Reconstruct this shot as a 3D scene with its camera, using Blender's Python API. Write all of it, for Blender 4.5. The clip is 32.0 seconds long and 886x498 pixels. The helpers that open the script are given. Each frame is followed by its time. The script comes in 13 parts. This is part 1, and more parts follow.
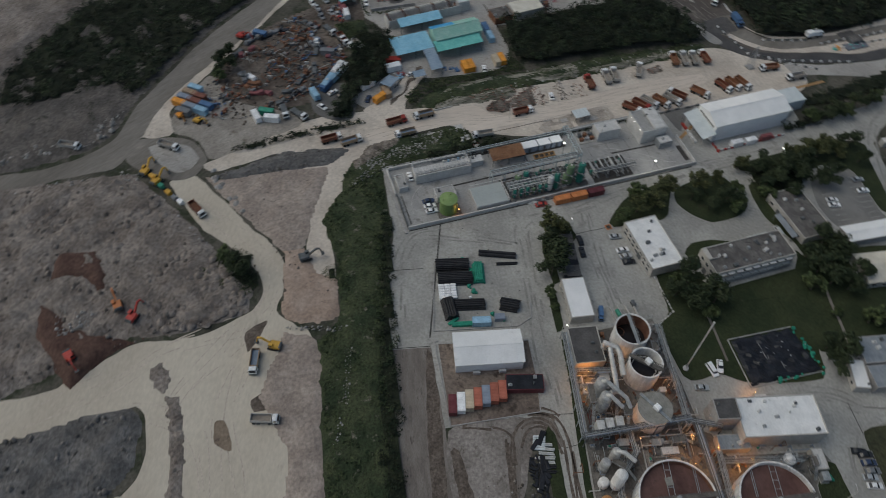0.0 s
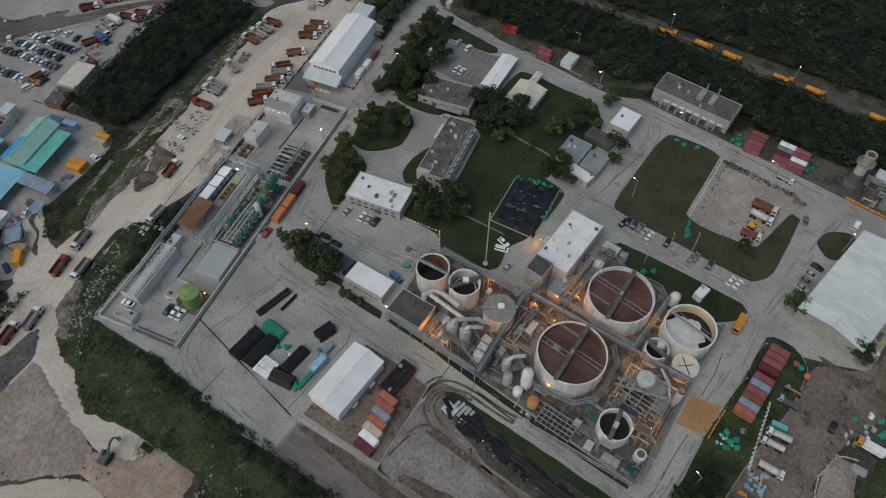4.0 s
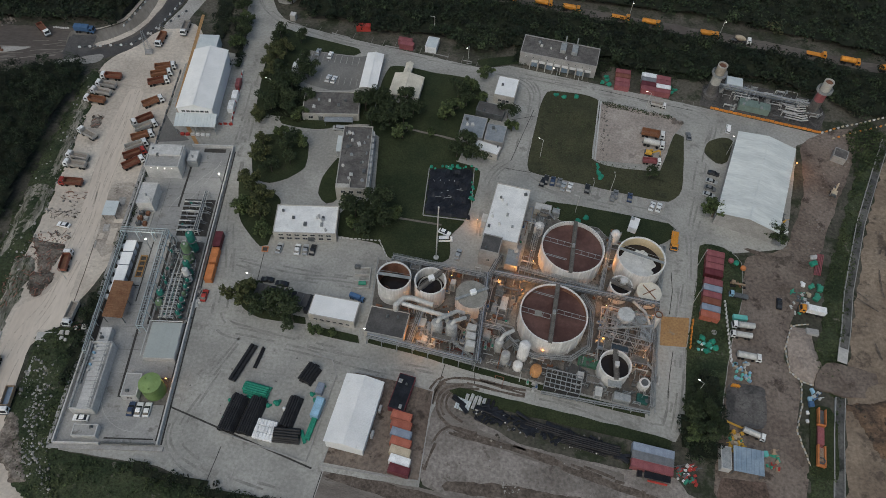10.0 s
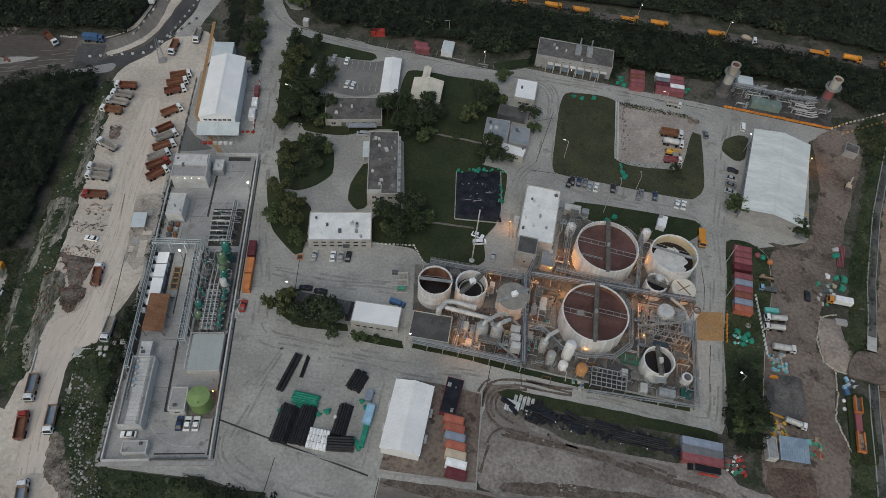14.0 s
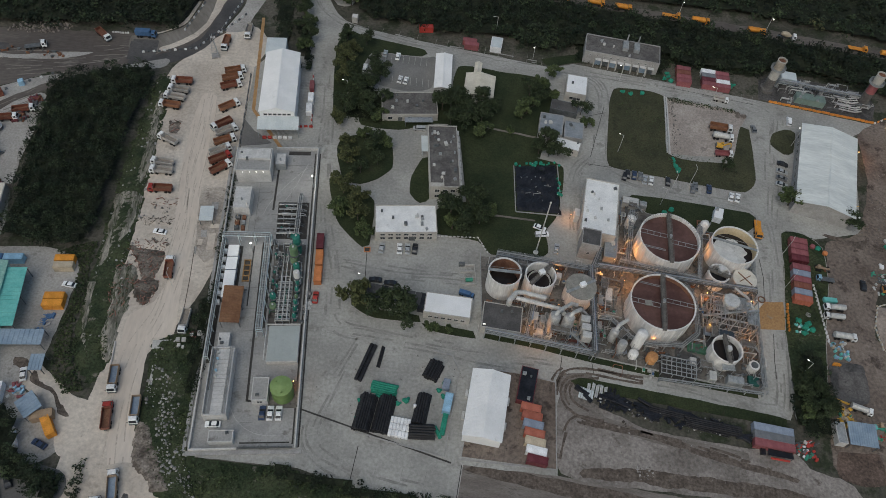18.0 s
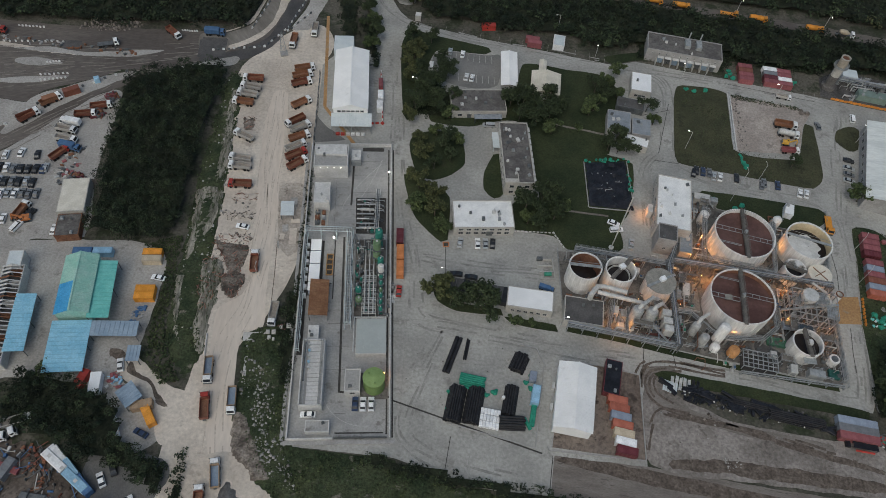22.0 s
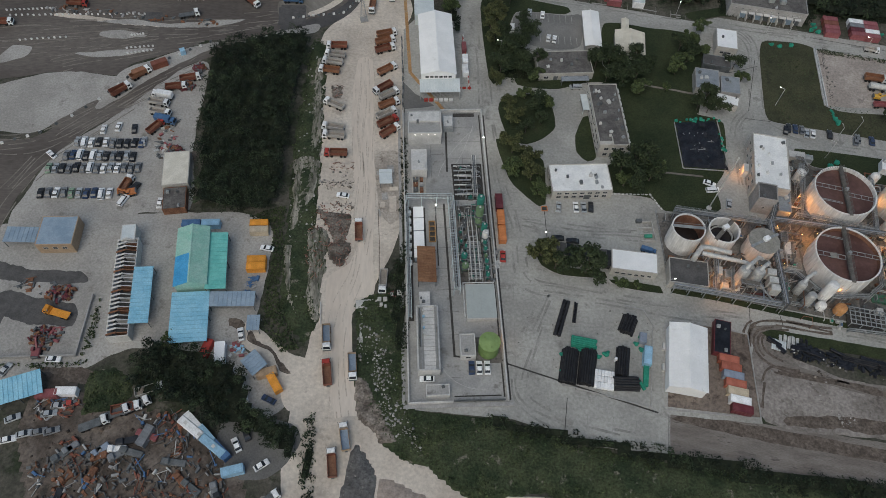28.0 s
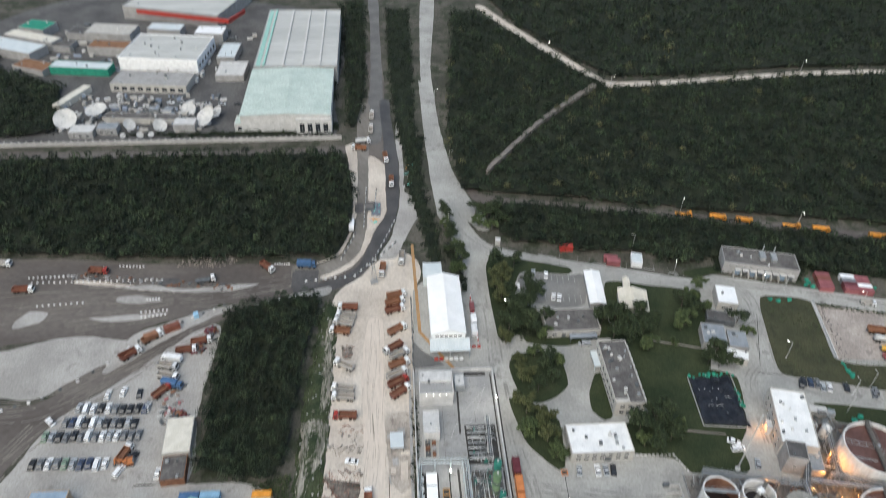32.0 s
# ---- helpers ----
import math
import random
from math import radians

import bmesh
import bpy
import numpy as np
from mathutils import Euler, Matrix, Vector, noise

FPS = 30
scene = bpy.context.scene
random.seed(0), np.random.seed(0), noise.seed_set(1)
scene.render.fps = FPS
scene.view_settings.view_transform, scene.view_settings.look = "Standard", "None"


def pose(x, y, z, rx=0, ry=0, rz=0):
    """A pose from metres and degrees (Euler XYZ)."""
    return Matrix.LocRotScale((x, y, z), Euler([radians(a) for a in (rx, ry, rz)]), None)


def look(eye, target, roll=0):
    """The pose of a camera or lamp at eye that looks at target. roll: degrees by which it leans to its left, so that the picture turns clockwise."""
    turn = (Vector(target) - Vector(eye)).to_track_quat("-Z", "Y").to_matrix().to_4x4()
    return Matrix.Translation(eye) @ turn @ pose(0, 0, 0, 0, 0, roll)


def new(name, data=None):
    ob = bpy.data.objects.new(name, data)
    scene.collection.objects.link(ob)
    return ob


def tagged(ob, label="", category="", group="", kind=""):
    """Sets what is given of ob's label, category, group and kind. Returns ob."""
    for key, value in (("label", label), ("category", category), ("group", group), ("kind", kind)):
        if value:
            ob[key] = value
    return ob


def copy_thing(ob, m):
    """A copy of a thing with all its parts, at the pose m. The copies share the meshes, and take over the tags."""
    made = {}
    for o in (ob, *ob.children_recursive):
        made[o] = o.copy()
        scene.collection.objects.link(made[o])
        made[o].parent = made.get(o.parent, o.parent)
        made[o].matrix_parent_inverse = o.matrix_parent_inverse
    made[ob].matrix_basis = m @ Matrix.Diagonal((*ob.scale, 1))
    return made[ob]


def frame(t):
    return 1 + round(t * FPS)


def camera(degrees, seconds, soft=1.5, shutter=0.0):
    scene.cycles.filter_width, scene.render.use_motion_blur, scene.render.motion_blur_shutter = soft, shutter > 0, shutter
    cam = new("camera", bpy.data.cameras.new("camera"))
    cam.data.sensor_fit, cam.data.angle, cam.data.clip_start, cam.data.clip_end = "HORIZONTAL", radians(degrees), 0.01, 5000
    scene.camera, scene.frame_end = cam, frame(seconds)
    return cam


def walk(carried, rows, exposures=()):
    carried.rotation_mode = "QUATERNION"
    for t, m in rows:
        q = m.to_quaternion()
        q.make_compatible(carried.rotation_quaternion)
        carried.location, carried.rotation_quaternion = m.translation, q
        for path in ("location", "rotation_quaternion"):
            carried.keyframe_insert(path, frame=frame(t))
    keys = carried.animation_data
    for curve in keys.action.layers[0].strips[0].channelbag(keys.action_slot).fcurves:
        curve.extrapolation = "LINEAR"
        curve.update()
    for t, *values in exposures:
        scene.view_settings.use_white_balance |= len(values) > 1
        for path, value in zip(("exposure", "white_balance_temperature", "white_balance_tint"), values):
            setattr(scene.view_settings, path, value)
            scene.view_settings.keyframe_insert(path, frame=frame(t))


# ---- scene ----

# ---- camera and its flight ----
cam = camera(63.83, 32.0, soft=0.5, shutter=0.4)
PATH = [
    (0, (133.57, 53.26, 198.57), (74.92, 64.48, 118.36), 1.85),
    (0.5, (129.81, 49.33, 199.27), (74.07, 69.58, 118.75), 0.35),
    (1, (126.03, 45.30, 200.01), (74.55, 73.73, 119.13), -0.63),
    (1.5, (121.98, 41.10, 200.63), (75.95, 76.81, 119.35), -1.22),
    (2, (117.37, 36.88, 200.79), (77.88, 79.11, 119.20), -1.27),
    (2.5, (112.88, 32.92, 200.72), (80.49, 80.40, 118.89), -1.30),
    (3, (109.04, 29.63, 200.65), (77.18, 77.46, 118.81), -0.51),
    (3.5, (105.40, 27.13, 200.56), (73.82, 75.13, 118.72), 0.11),
    (4, (101.94, 25.18, 200.40), (72.52, 74.53, 118.55), 0.29),
    (4.5, (98.24, 22.97, 200.35), (75.31, 75.54, 118.43), -0.02),
    (6.5, (81.67, 16.31, 200.06), (66.37, 71.48, 118.07), 2.42),
    (7, (78.39, 15.29, 200.45), (68.05, 71.59, 118.46), 2.25),
    (7.5, (75.34, 14.73, 200.62), (65.25, 71.02, 118.58), 2.77),
    (8, (72.62, 14.27, 200.57), (62.98, 70.61, 118.52), 2.99),
    (8.5, (69.95, 13.82, 200.47), (61.44, 70.38, 118.44), 3.11),
    (9, (67.29, 13.31, 200.42), (60.13, 70.17, 118.47), 3.20),
    (9.5, (64.59, 12.84, 200.43), (58.43, 69.87, 118.52), 3.34),
    (10, (61.89, 12.68, 200.41), (55.86, 69.73, 118.50), 3.59),
    (10.5, (59.12, 12.43, 200.40), (53.22, 69.55, 118.53), 3.92),
    (11, (56.43, 12.45, 200.36), (50.69, 69.63, 118.53), 4.28),
    (11.5, (53.61, 12.18, 200.38), (50.15, 69.73, 118.68), 4.39),
    (12, (50.62, 11.84, 200.38), (47.38, 69.48, 118.73), 4.80),
    (12.5, (47.60, 11.48, 200.33), (45.94, 69.29, 118.74), 4.93),
    (13, (44.50, 10.81, 200.33), (43.00, 68.68, 118.79), 5.29),
    (13.5, (41.32, 10.19, 200.33), (39.96, 68.06, 118.78), 5.57),
    (14, (38.23, 9.41, 200.37), (36.97, 67.31, 118.85), 5.87),
    (14.5, (35.12, 8.72, 200.47), (33.92, 66.60, 118.93), 6.05),
    (16.5, (22.34, 5.42, 200.30), (22.11, 63.36, 118.79), 6.67),
    (17, (18.89, 4.37, 200.19), (19.20, 62.38, 118.73), 6.84),
    (17.5, (15.56, 3.52, 200.01), (15.92, 61.56, 118.58), 6.95),
    (18, (12.51, 2.75, 199.93), (12.83, 60.79, 118.49), 6.94),
    (18.5, (9.40, 1.98, 199.95), (9.64, 60.00, 118.50), 6.88),
    (19, (6.19, 1.32, 200.01), (6.34, 59.29, 118.52), 6.79),
    (19.5, (3.14, 0.75, 200.01), (3.20, 58.67, 118.49), 6.76),
    (20, (0.00, 0.00, 200.00), (-0.00, 57.92, 118.48), 6.74),
    (20.5, (-3.00, -0.77, 199.94), (-3.07, 57.21, 118.46), 6.73),
    (21, (-6.00, -1.53, 199.89), (-6.14, 56.46, 118.42), 6.69),
    (21.5, (-9.06, -2.21, 199.88), (-9.34, 55.74, 118.38), 6.57),
    (22, (-12.08, -2.96, 199.86), (-12.53, 54.99, 118.37), 6.42),
    (22.5, (-15.28, -3.59, 199.96), (-15.85, 54.33, 118.44), 6.31),
    (23, (-18.42, -4.20, 200.06), (-19.09, 53.65, 118.50), 6.20),
    (23.5, (-21.53, -4.73, 200.21), (-22.35, 53.04, 118.59), 6.07),
    (24, (-24.59, -5.27, 200.34), (-25.54, 52.44, 118.68), 5.91),
    (24.5, (-27.69, -5.66, 200.39), (-28.74, 52.00, 118.70), 5.73),
    (25, (-30.44, -6.03, 200.47), (-31.68, 51.54, 118.72), 5.48),
    (25.5, (-32.90, -6.20, 200.54), (-34.35, 51.34, 118.76), 5.14),
    (27.5, (-39.86, -5.95, 200.95), (-41.76, 47.26, 116.30), 3.93),
    (28, (-41.21, -5.51, 201.09), (-43.20, 47.65, 116.42), 3.75),
    (28.5, (-42.37, -4.94, 201.33), (-44.41, 48.14, 116.60), 3.59),
    (29, (-43.40, -4.05, 201.56), (-45.49, 48.99, 116.82), 3.48),
    (29.5, (-44.36, -2.82, 201.69), (-47.00, 55.63, 120.60), 3.05),
    (30, (-45.32, -2.65, 201.60), (-48.52, 62.45, 125.76), 2.76),
    (30.5, (-46.07, -2.87, 201.28), (-49.73, 68.24, 131.07), 2.51),
    (31, (-46.47, -2.76, 201.04), (-50.15, 68.68, 131.17), 2.44),
    (31.5, (-46.88, -2.02, 201.15), (-50.55, 69.49, 131.35), 2.31),
    (32, (-47.42, -0.38, 201.39), (-51.69, 78.13, 139.59), 2.09),
]
walk(cam, [(t, look(eye, target, roll)) for t, eye, target, roll in PATH],
     exposures=[(t, e, 6780, 6) for t, e in ((0.0, -0.25), (1.0, 0.06), (2.5, 0.0), (4.0, -0.04), (8.0, 0.0), (14.0, 0.02), (20.0, -0.04), (22.0, 0.04), (24.0, 0.12), (25.5, 0.2), (28.0, 0.08), (29.0, 0.08), (30.0, 0.4), (30.5, 0.6), (31.0, 0.75), (31.5, 0.8), (32.0, 0.95))])

# ---- sky and light: an overcast dusk ----
world = bpy.data.worlds.new("dusk_sky")
scene.world = world
world.use_nodes = True
wn, wl = world.node_tree.nodes, world.node_tree.links
sky = wn.new("ShaderNodeTexSky")
sky.sky_type = "NISHITA"
sky.sun_disc = False
sky.sun_elevation = radians(38)
sky.sun_rotation = radians(200)
sky.air_density, sky.dust_density, sky.ozone_density = 1.0, 2.0, 1.0
wl.new(sky.outputs[0], wn["Background"].inputs[0])
wn["Background"].inputs[1].default_value = 0.10

sun_data = bpy.data.lights.new("sun", "SUN")
sun_data.energy, sun_data.angle, sun_data.color = 0.9, radians(40), (1.0, 0.985, 0.96)
sun = new("sun", sun_data)
sun.matrix_world = look((0, 0, 400), (60, 165, 0))


def lamp(x, y, z, watts, colour=(1.0, 0.45, 0.12), size=0.4):
    """A small works lamp, as the place has them."""
    d = bpy.data.lights.new("works_lamp", "POINT")
    d.energy, d.color, d.shadow_soft_size = watts, colour, size
    ob = new("works_lamp", d)
    ob.location = (x, y, z)
    return ob


# ---- materials ----
def surf(name, c1, c2, rough=0.85, scale=0.25, fine=4.0, bump=0.15, metal=0.0, local=False, island=0.0, vary=0.12, c3=None, spot=0.0, stretch=None):
    """A weathered surface: two colours mixed by broad stains, grain at a finer size, and fine relief.
    scale, fine: features per metre. c3, spot: a third colour in patches."""
    m = bpy.data.materials.new(name)
    m.use_nodes = True
    n, l = m.node_tree.nodes, m.node_tree.links
    bsdf = n["Principled BSDF"]
    bsdf.inputs["Roughness"].default_value = rough
    bsdf.inputs["Metallic"].default_value = metal
    bsdf.inputs["Specular IOR Level"].default_value = 0.3
    if local:
        co = n.new("ShaderNodeTexCoord").outputs["Object"]
    else:
        co = n.new("ShaderNodeNewGeometry").outputs["Position"]
    if stretch:
        mp = n.new("ShaderNodeMapping")
        mp.inputs["Rotation"].default_value = (0, 0, radians(stretch[0]))
        mp.vector_type = "TEXTURE"
        mp.inputs["Scale"].default_value = (1, 1 / stretch[1], 1 / stretch[2] if len(stretch) > 2 else 1)
        l.new(co, mp.inputs[0])
        co = mp.outputs[0]
    broad, grain = n.new("ShaderNodeTexNoise"), n.new("ShaderNodeTexNoise")
    for t, s, d in ((broad, scale, 6.0), (grain, fine, 4.0)):
        t.inputs["Scale"].default_value = s
        t.inputs["Detail"].default_value = d
        t.inputs["Roughness"].default_value = 0.62
        l.new(co, t.inputs["Vector"])
    ramp = n.new("ShaderNodeValToRGB")
    ramp.color_ramp.elements[0].position, ramp.color_ramp.elements[1].position = 0.40, 0.60
    ramp.color_ramp.elements[0].color, ramp.color_ramp.elements[1].color = (*c1, 1), (*c2, 1)
    l.new(broad.outputs[0], ramp.inputs[0])
    col = ramp.outputs[0]
    if c3:
        patch_noise, pr, mx = n.new("ShaderNodeTexNoise"), n.new("ShaderNodeValToRGB"), n.new("ShaderNodeMix")
        patch_noise.inputs["Scale"].default_value = scale * 2.3
        patch_noise.inputs["Detail"].default_value = 8.0
        patch_noise.inputs["Roughness"].default_value = 0.7
        l.new(co, patch_noise.inputs["Vector"])
        pr.color_ramp.elements[0].position, pr.color_ramp.elements[1].position = 0.60 - spot, 0.68 - spot
        l.new(patch_noise.outputs[0], pr.inputs[0])
        mx.data_type = "RGBA"
        l.new(pr.outputs[0], mx.inputs[0])
        l.new(col, mx.inputs[6])
        mx.inputs[7].default_value = (*c3, 1)
        col = mx.outputs[2]
    hsv = n.new("ShaderNodeHueSaturation")
    l.new(col, hsv.inputs["Color"])
    value = n.new("ShaderNodeMapRange")
    value.inputs["From Min"].default_value, value.inputs["From Max"].default_value = 0.30, 0.70
    value.inputs["To Min"].default_value, value.inputs["To Max"].default_value = 1 - vary * 1.9, 1 + vary * 1.9
    l.new(grain.outputs[0], value.inputs["Value"])
    v = value.outputs[0]
    if island:
        ge, mr, mu = n.new("ShaderNodeNewGeometry"), n.new("ShaderNodeMapRange"), n.new("ShaderNodeMath")
        l.new(ge.outputs["Random Per Island"], mr.inputs["Value"])
        mr.inputs["To Min"].default_value, mr.inputs["To Max"].default_value = 1 - island, 1 + island
        mu.operation = "MULTIPLY"
        l.new(v, mu.inputs[0])
        l.new(mr.outputs[0], mu.inputs[1])
        v = mu.outputs[0]
    if local:
        oi, mr2, mu2 = n.new("ShaderNodeObjectInfo"), n.new("ShaderNodeMapRange"), n.new("ShaderNodeMath")
        l.new(oi.outputs["Random"], mr2.inputs["Value"])
        mr2.inputs["To Min"].default_value, mr2.inputs["To Max"].default_value = 0.86, 1.12
        mu2.operation = "MULTIPLY"
        l.new(v, mu2.inputs[0])
        l.new(mr2.outputs[0], mu2.inputs[1])
        v = mu2.outputs[0]
    l.new(v, hsv.inputs["Value"])
    l.new(hsv.outputs[0], bsdf.inputs["Base Color"])
    if bump:
        b = n.new("ShaderNodeBump")
        b.inputs["Strength"].default_value = min(1.0, bump * 2)
        b.inputs["Distance"].default_value = bump
        l.new(grain.outputs[0], b.inputs["Height"])
        l.new(b.outputs[0], bsdf.inputs["Normal"])
    return m


def glow(name, colour, strength):
    m = bpy.data.materials.new(name)
    m.use_nodes = True
    b = m.node_tree.nodes["Principled BSDF"]
    b.inputs["Emission Color"].default_value = (*colour, 1)
    b.inputs["Emission Strength"].default_value = strength
    return m


def glossy(name, colour, rough=0.1, metal=0.0):
    m = surf(name, colour, tuple(c * 0.85 for c in colour), rough, 0.5, 6.0, 0.0, metal, local=True, vary=0.05)
    m.node_tree.nodes["Principled BSDF"].inputs["Specular IOR Level"].default_value = 0.5
    return m


EARTH = surf("dark_earth", (0.05, 0.05, 0.038), (0.105, 0.098, 0.08), 0.95, 0.05, 0.9, 0.2, vary=0.2, c3=(0.034, 0.042, 0.024), spot=0.10)
# near-black colour that paints the shade beneath woodland crowns
SHADE_FILL = surf("canopy_shade", (0.010, 0.014, 0.008), (0.022, 0.028, 0.015), 0.95, 0.2, 1.2, 0.3, vary=0.25)
SCRUB_SOIL = surf("scrub_soil", (0.030, 0.036, 0.022), (0.055, 0.055, 0.035), 0.95, 0.08, 1.5, 0.2)
CONCRETE = surf("yard_concrete", (0.29, 0.286, 0.265), (0.385, 0.38, 0.353), 0.8, 0.045, 1.1, 0.02, c3=(0.225, 0.22, 0.202), spot=0.03, vary=0.10)

COMPOUND_CONC = surf("plinth_concrete", (0.28, 0.28, 0.272), (0.365, 0.36, 0.345), 0.8, 0.09, 2.0, 0.02, c3=(0.20, 0.195, 0.18), spot=0.02, vary=0.08)
PALE_DIRT = surf("pale_haul_road", (0.46, 0.405, 0.345), (0.60, 0.54, 0.465), 0.95, 0.05, 0.9, 0.08, c3=(0.38, 0.338, 0.29), spot=0.02, vary=0.09)
PALE_TRACK = surf("rutted_haul_road", (0.47, 0.42, 0.345), (0.55, 0.50, 0.415), 0.95, 0.035, 1.0, 0.05, vary=0.05, stretch=(78, 0.45), c3=(0.39, 0.345, 0.285), spot=-0.01)
WET_ROAD = surf("wet_quarry_road", (0.092, 0.079, 0.070), (0.138, 0.121, 0.107), 0.75, 0.05, 1.2, 0.05, vary=0.12, c3=(0.17, 0.155, 0.14), spot=-0.02, stretch=(-80, 0.3))

WET_LANE = surf("wet_dark_lane", (0.055, 0.052, 0.05), (0.085, 0.08, 0.076), 0.5, 0.08, 1.2, 0.02, vary=0.1, c3=(0.14, 0.13, 0.12), spot=-0.04)
ROAD_BROWN = surf("brown_haul_road", (0.155, 0.142, 0.125), (0.215, 0.20, 0.178), 0.9, 0.06, 1.1, 0.05, vary=0.09, stretch=(38, 0.22), c3=(0.26, 0.24, 0.21), spot=-0.02)
GREY_YARD = surf("grey_brown_yard", (0.17, 0.151, 0.135), (0.275, 0.25, 0.228), 0.95, 0.07, 1.0, 0.15, vary=0.18, c3=(0.11, 0.092, 0.08), spot=0.01)

DARK_TIP = surf("dark_tipped_slope", (0.085, 0.078, 0.072), (0.145, 0.13, 0.118), 0.95, 0.09, 0.9, 0.5, vary=0.22, c3=(0.045, 0.045, 0.036), spot=0.03)
GREY_FLAT = surf("grey_gravel", (0.30, 0.288, 0.268), (0.385, 0.372, 0.348), 0.95, 0.06, 1.4, 0.05, vary=0.11, c3=(0.22, 0.208, 0.19), spot=0.02)
TIP_SOIL = surf("tipped_soil", (0.165, 0.142, 0.125), (0.255, 0.225, 0.2), 0.95, 0.10, 0.9, 0.5, vary=0.22, c3=(0.12, 0.10, 0.088), spot=0.05)
GREY_ROCK = surf("dug_grey_rock", (0.10, 0.098, 0.096), (0.16, 0.155, 0.15), 0.95, 0.12, 0.9, 0.5, vary=0.2, c3=(0.24, 0.235, 0.23), spot=-0.05)
RED_SOIL = surf("red_soil", (0.075, 0.042, 0.034), (0.11, 0.066, 0.052), 0.95, 0.15, 0.9, 0.3, vary=0.2)
PINK_SOIL = surf("pinkish_fill", (0.27, 0.225, 0.195), (0.36, 0.305, 0.262), 0.95, 0.1, 1.0, 0.25, vary=0.16)
BROWN_YARD = surf("brown_yard_soil", (0.132, 0.104, 0.086), (0.205, 0.168, 0.142), 0.95, 0.06, 0.9, 0.2, vary=0.18, c3=(0.075, 0.059, 0.049), spot=0.05)


DIRT_TRACK = surf("truck_track_soil", (0.155, 0.135, 0.12), (0.21, 0.19, 0.17), 0.95, 0.09, 1.3, 0.1, vary=0.12, stretch=(-4, 4.0), c3=(0.11, 0.095, 0.085), spot=0.03)
ORANGE_SOIL = surf("brown_field_soil", (0.185, 0.142, 0.106), (0.265, 0.212, 0.16), 0.95, 0.06, 0.9, 0.2, vary=0.16, c3=(0.115, 0.09, 0.07), spot=0.05)

GRASS = surf("mown_grass", (0.022, 0.033, 0.014), (0.038, 0.048, 0.021), 0.95, 0.06, 2.0, 0.25, vary=0.22, c3=(0.050, 0.050, 0.030), spot=-0.02)
DRY_GRASS = surf("thin_grass", (0.044, 0.048, 0.026), (0.062, 0.063, 0.034), 0.95, 0.07, 1.6, 0.25, vary=0.18, c3=(0.034, 0.038, 0.022), spot=0.05)
ROUGH_GRASS = surf("rough_bank_grass", (0.026, 0.040, 0.019), (0.056, 0.068, 0.034), 0.95, 0.12, 1.4, 0.4, vary=0.28, c3=(0.17, 0.155, 0.125), spot=0.0)
STREAK_SOIL = surf("streaky_stony_soil", (0.13, 0.125, 0.10), (0.31, 0.29, 0.245), 0.95, 0.45, 1.6, 0.3, vary=0.25, stretch=(8, 0.2), c3=(0.045, 0.058, 0.03), spot=0.1)
ROAD_CENTRE = surf("smooth_beige_road", (0.55, 0.48, 0.41), (0.62, 0.55, 0.475), 0.95, 0.06, 1.0, 0.02, vary=0.045, stretch=(8, 0.2))
PLANT_FLOOR = surf("stained_plant_floor", (0.10, 0.092, 0.083), (0.185, 0.173, 0.158), 0.8, 0.12, 1.6, 0.04, vary=0.15, c3=(0.065, 0.058, 0.052), spot=0.05)

ASPHALT = surf("worn_asphalt", (0.12, 0.118, 0.115), (0.16, 0.157, 0.15), 0.9, 0.08, 2.0, 0.03, vary=0.1)
KERB = surf("kerb_stone", (0.30, 0.29, 0.27), (0.36, 0.35, 0.33), 0.9, 0.4, 3.0, 0.02)
DARK_GAP = surf("drain_dark", (0.045, 0.043, 0.04), (0.065, 0.062, 0.058), 0.9, 0.5, 3.0, 0.02)
LINE_WHITE = surf("worn_white_paint", (0.42, 0.41, 0.39), (0.5, 0.49, 0.47), 0.8, 0.6, 3.0, 0.0)
YELLOW_PAINT = surf("worn_yellow_paint", (0.33, 0.19, 0.085), (0.40, 0.24, 0.11), 0.8, 0.12, 1.5, 0.0, c3=(0.3, 0.23, 0.16), spot=0.04, vary=0.12)


WHITE_ROOF = surf("white_sheet_roof", (0.76, 0.775, 0.775), (0.83, 0.84, 0.84), 0.55, 0.15, 3.0, 0.01, vary=0.035, c3=(0.66, 0.67, 0.66), spot=-0.02)
PALE_BLUE_ROOF = surf("pale_blue_sheet_roof", (0.52, 0.575, 0.59), (0.60, 0.645, 0.65), 0.55, 0.2, 3.0, 0.01, vary=0.05)
STREAKED_ROOF = surf("streaked_pale_roof", (0.57, 0.61, 0.61), (0.70, 0.735, 0.725), 0.6, 0.3, 2.0, 0.01, vary=0.05, stretch=(76, 0.08), c3=(0.44, 0.48, 0.49), spot=-0.02)
STAINED_WHITE = surf("stained_white_roof", (0.70, 0.71, 0.70), (0.81, 0.815, 0.80), 0.7, 0.25, 2.5, 0.01, vary=0.06, c3=(0.40, 0.395, 0.38), spot=-0.03)
GREY_ROOF = surf("weathered_grey_roof", (0.092, 0.086, 0.082), (0.15, 0.142, 0.134), 0.9, 0.25, 1.6, 0.03, vary=0.14, c3=(0.062, 0.058, 0.055), spot=0.02)
DARK_ROOF = surf("dark_felt_roof", (0.075, 0.073, 0.072), (0.105, 0.102, 0.10), 0.85, 0.3, 2.0, 0.02, vary=0.1)
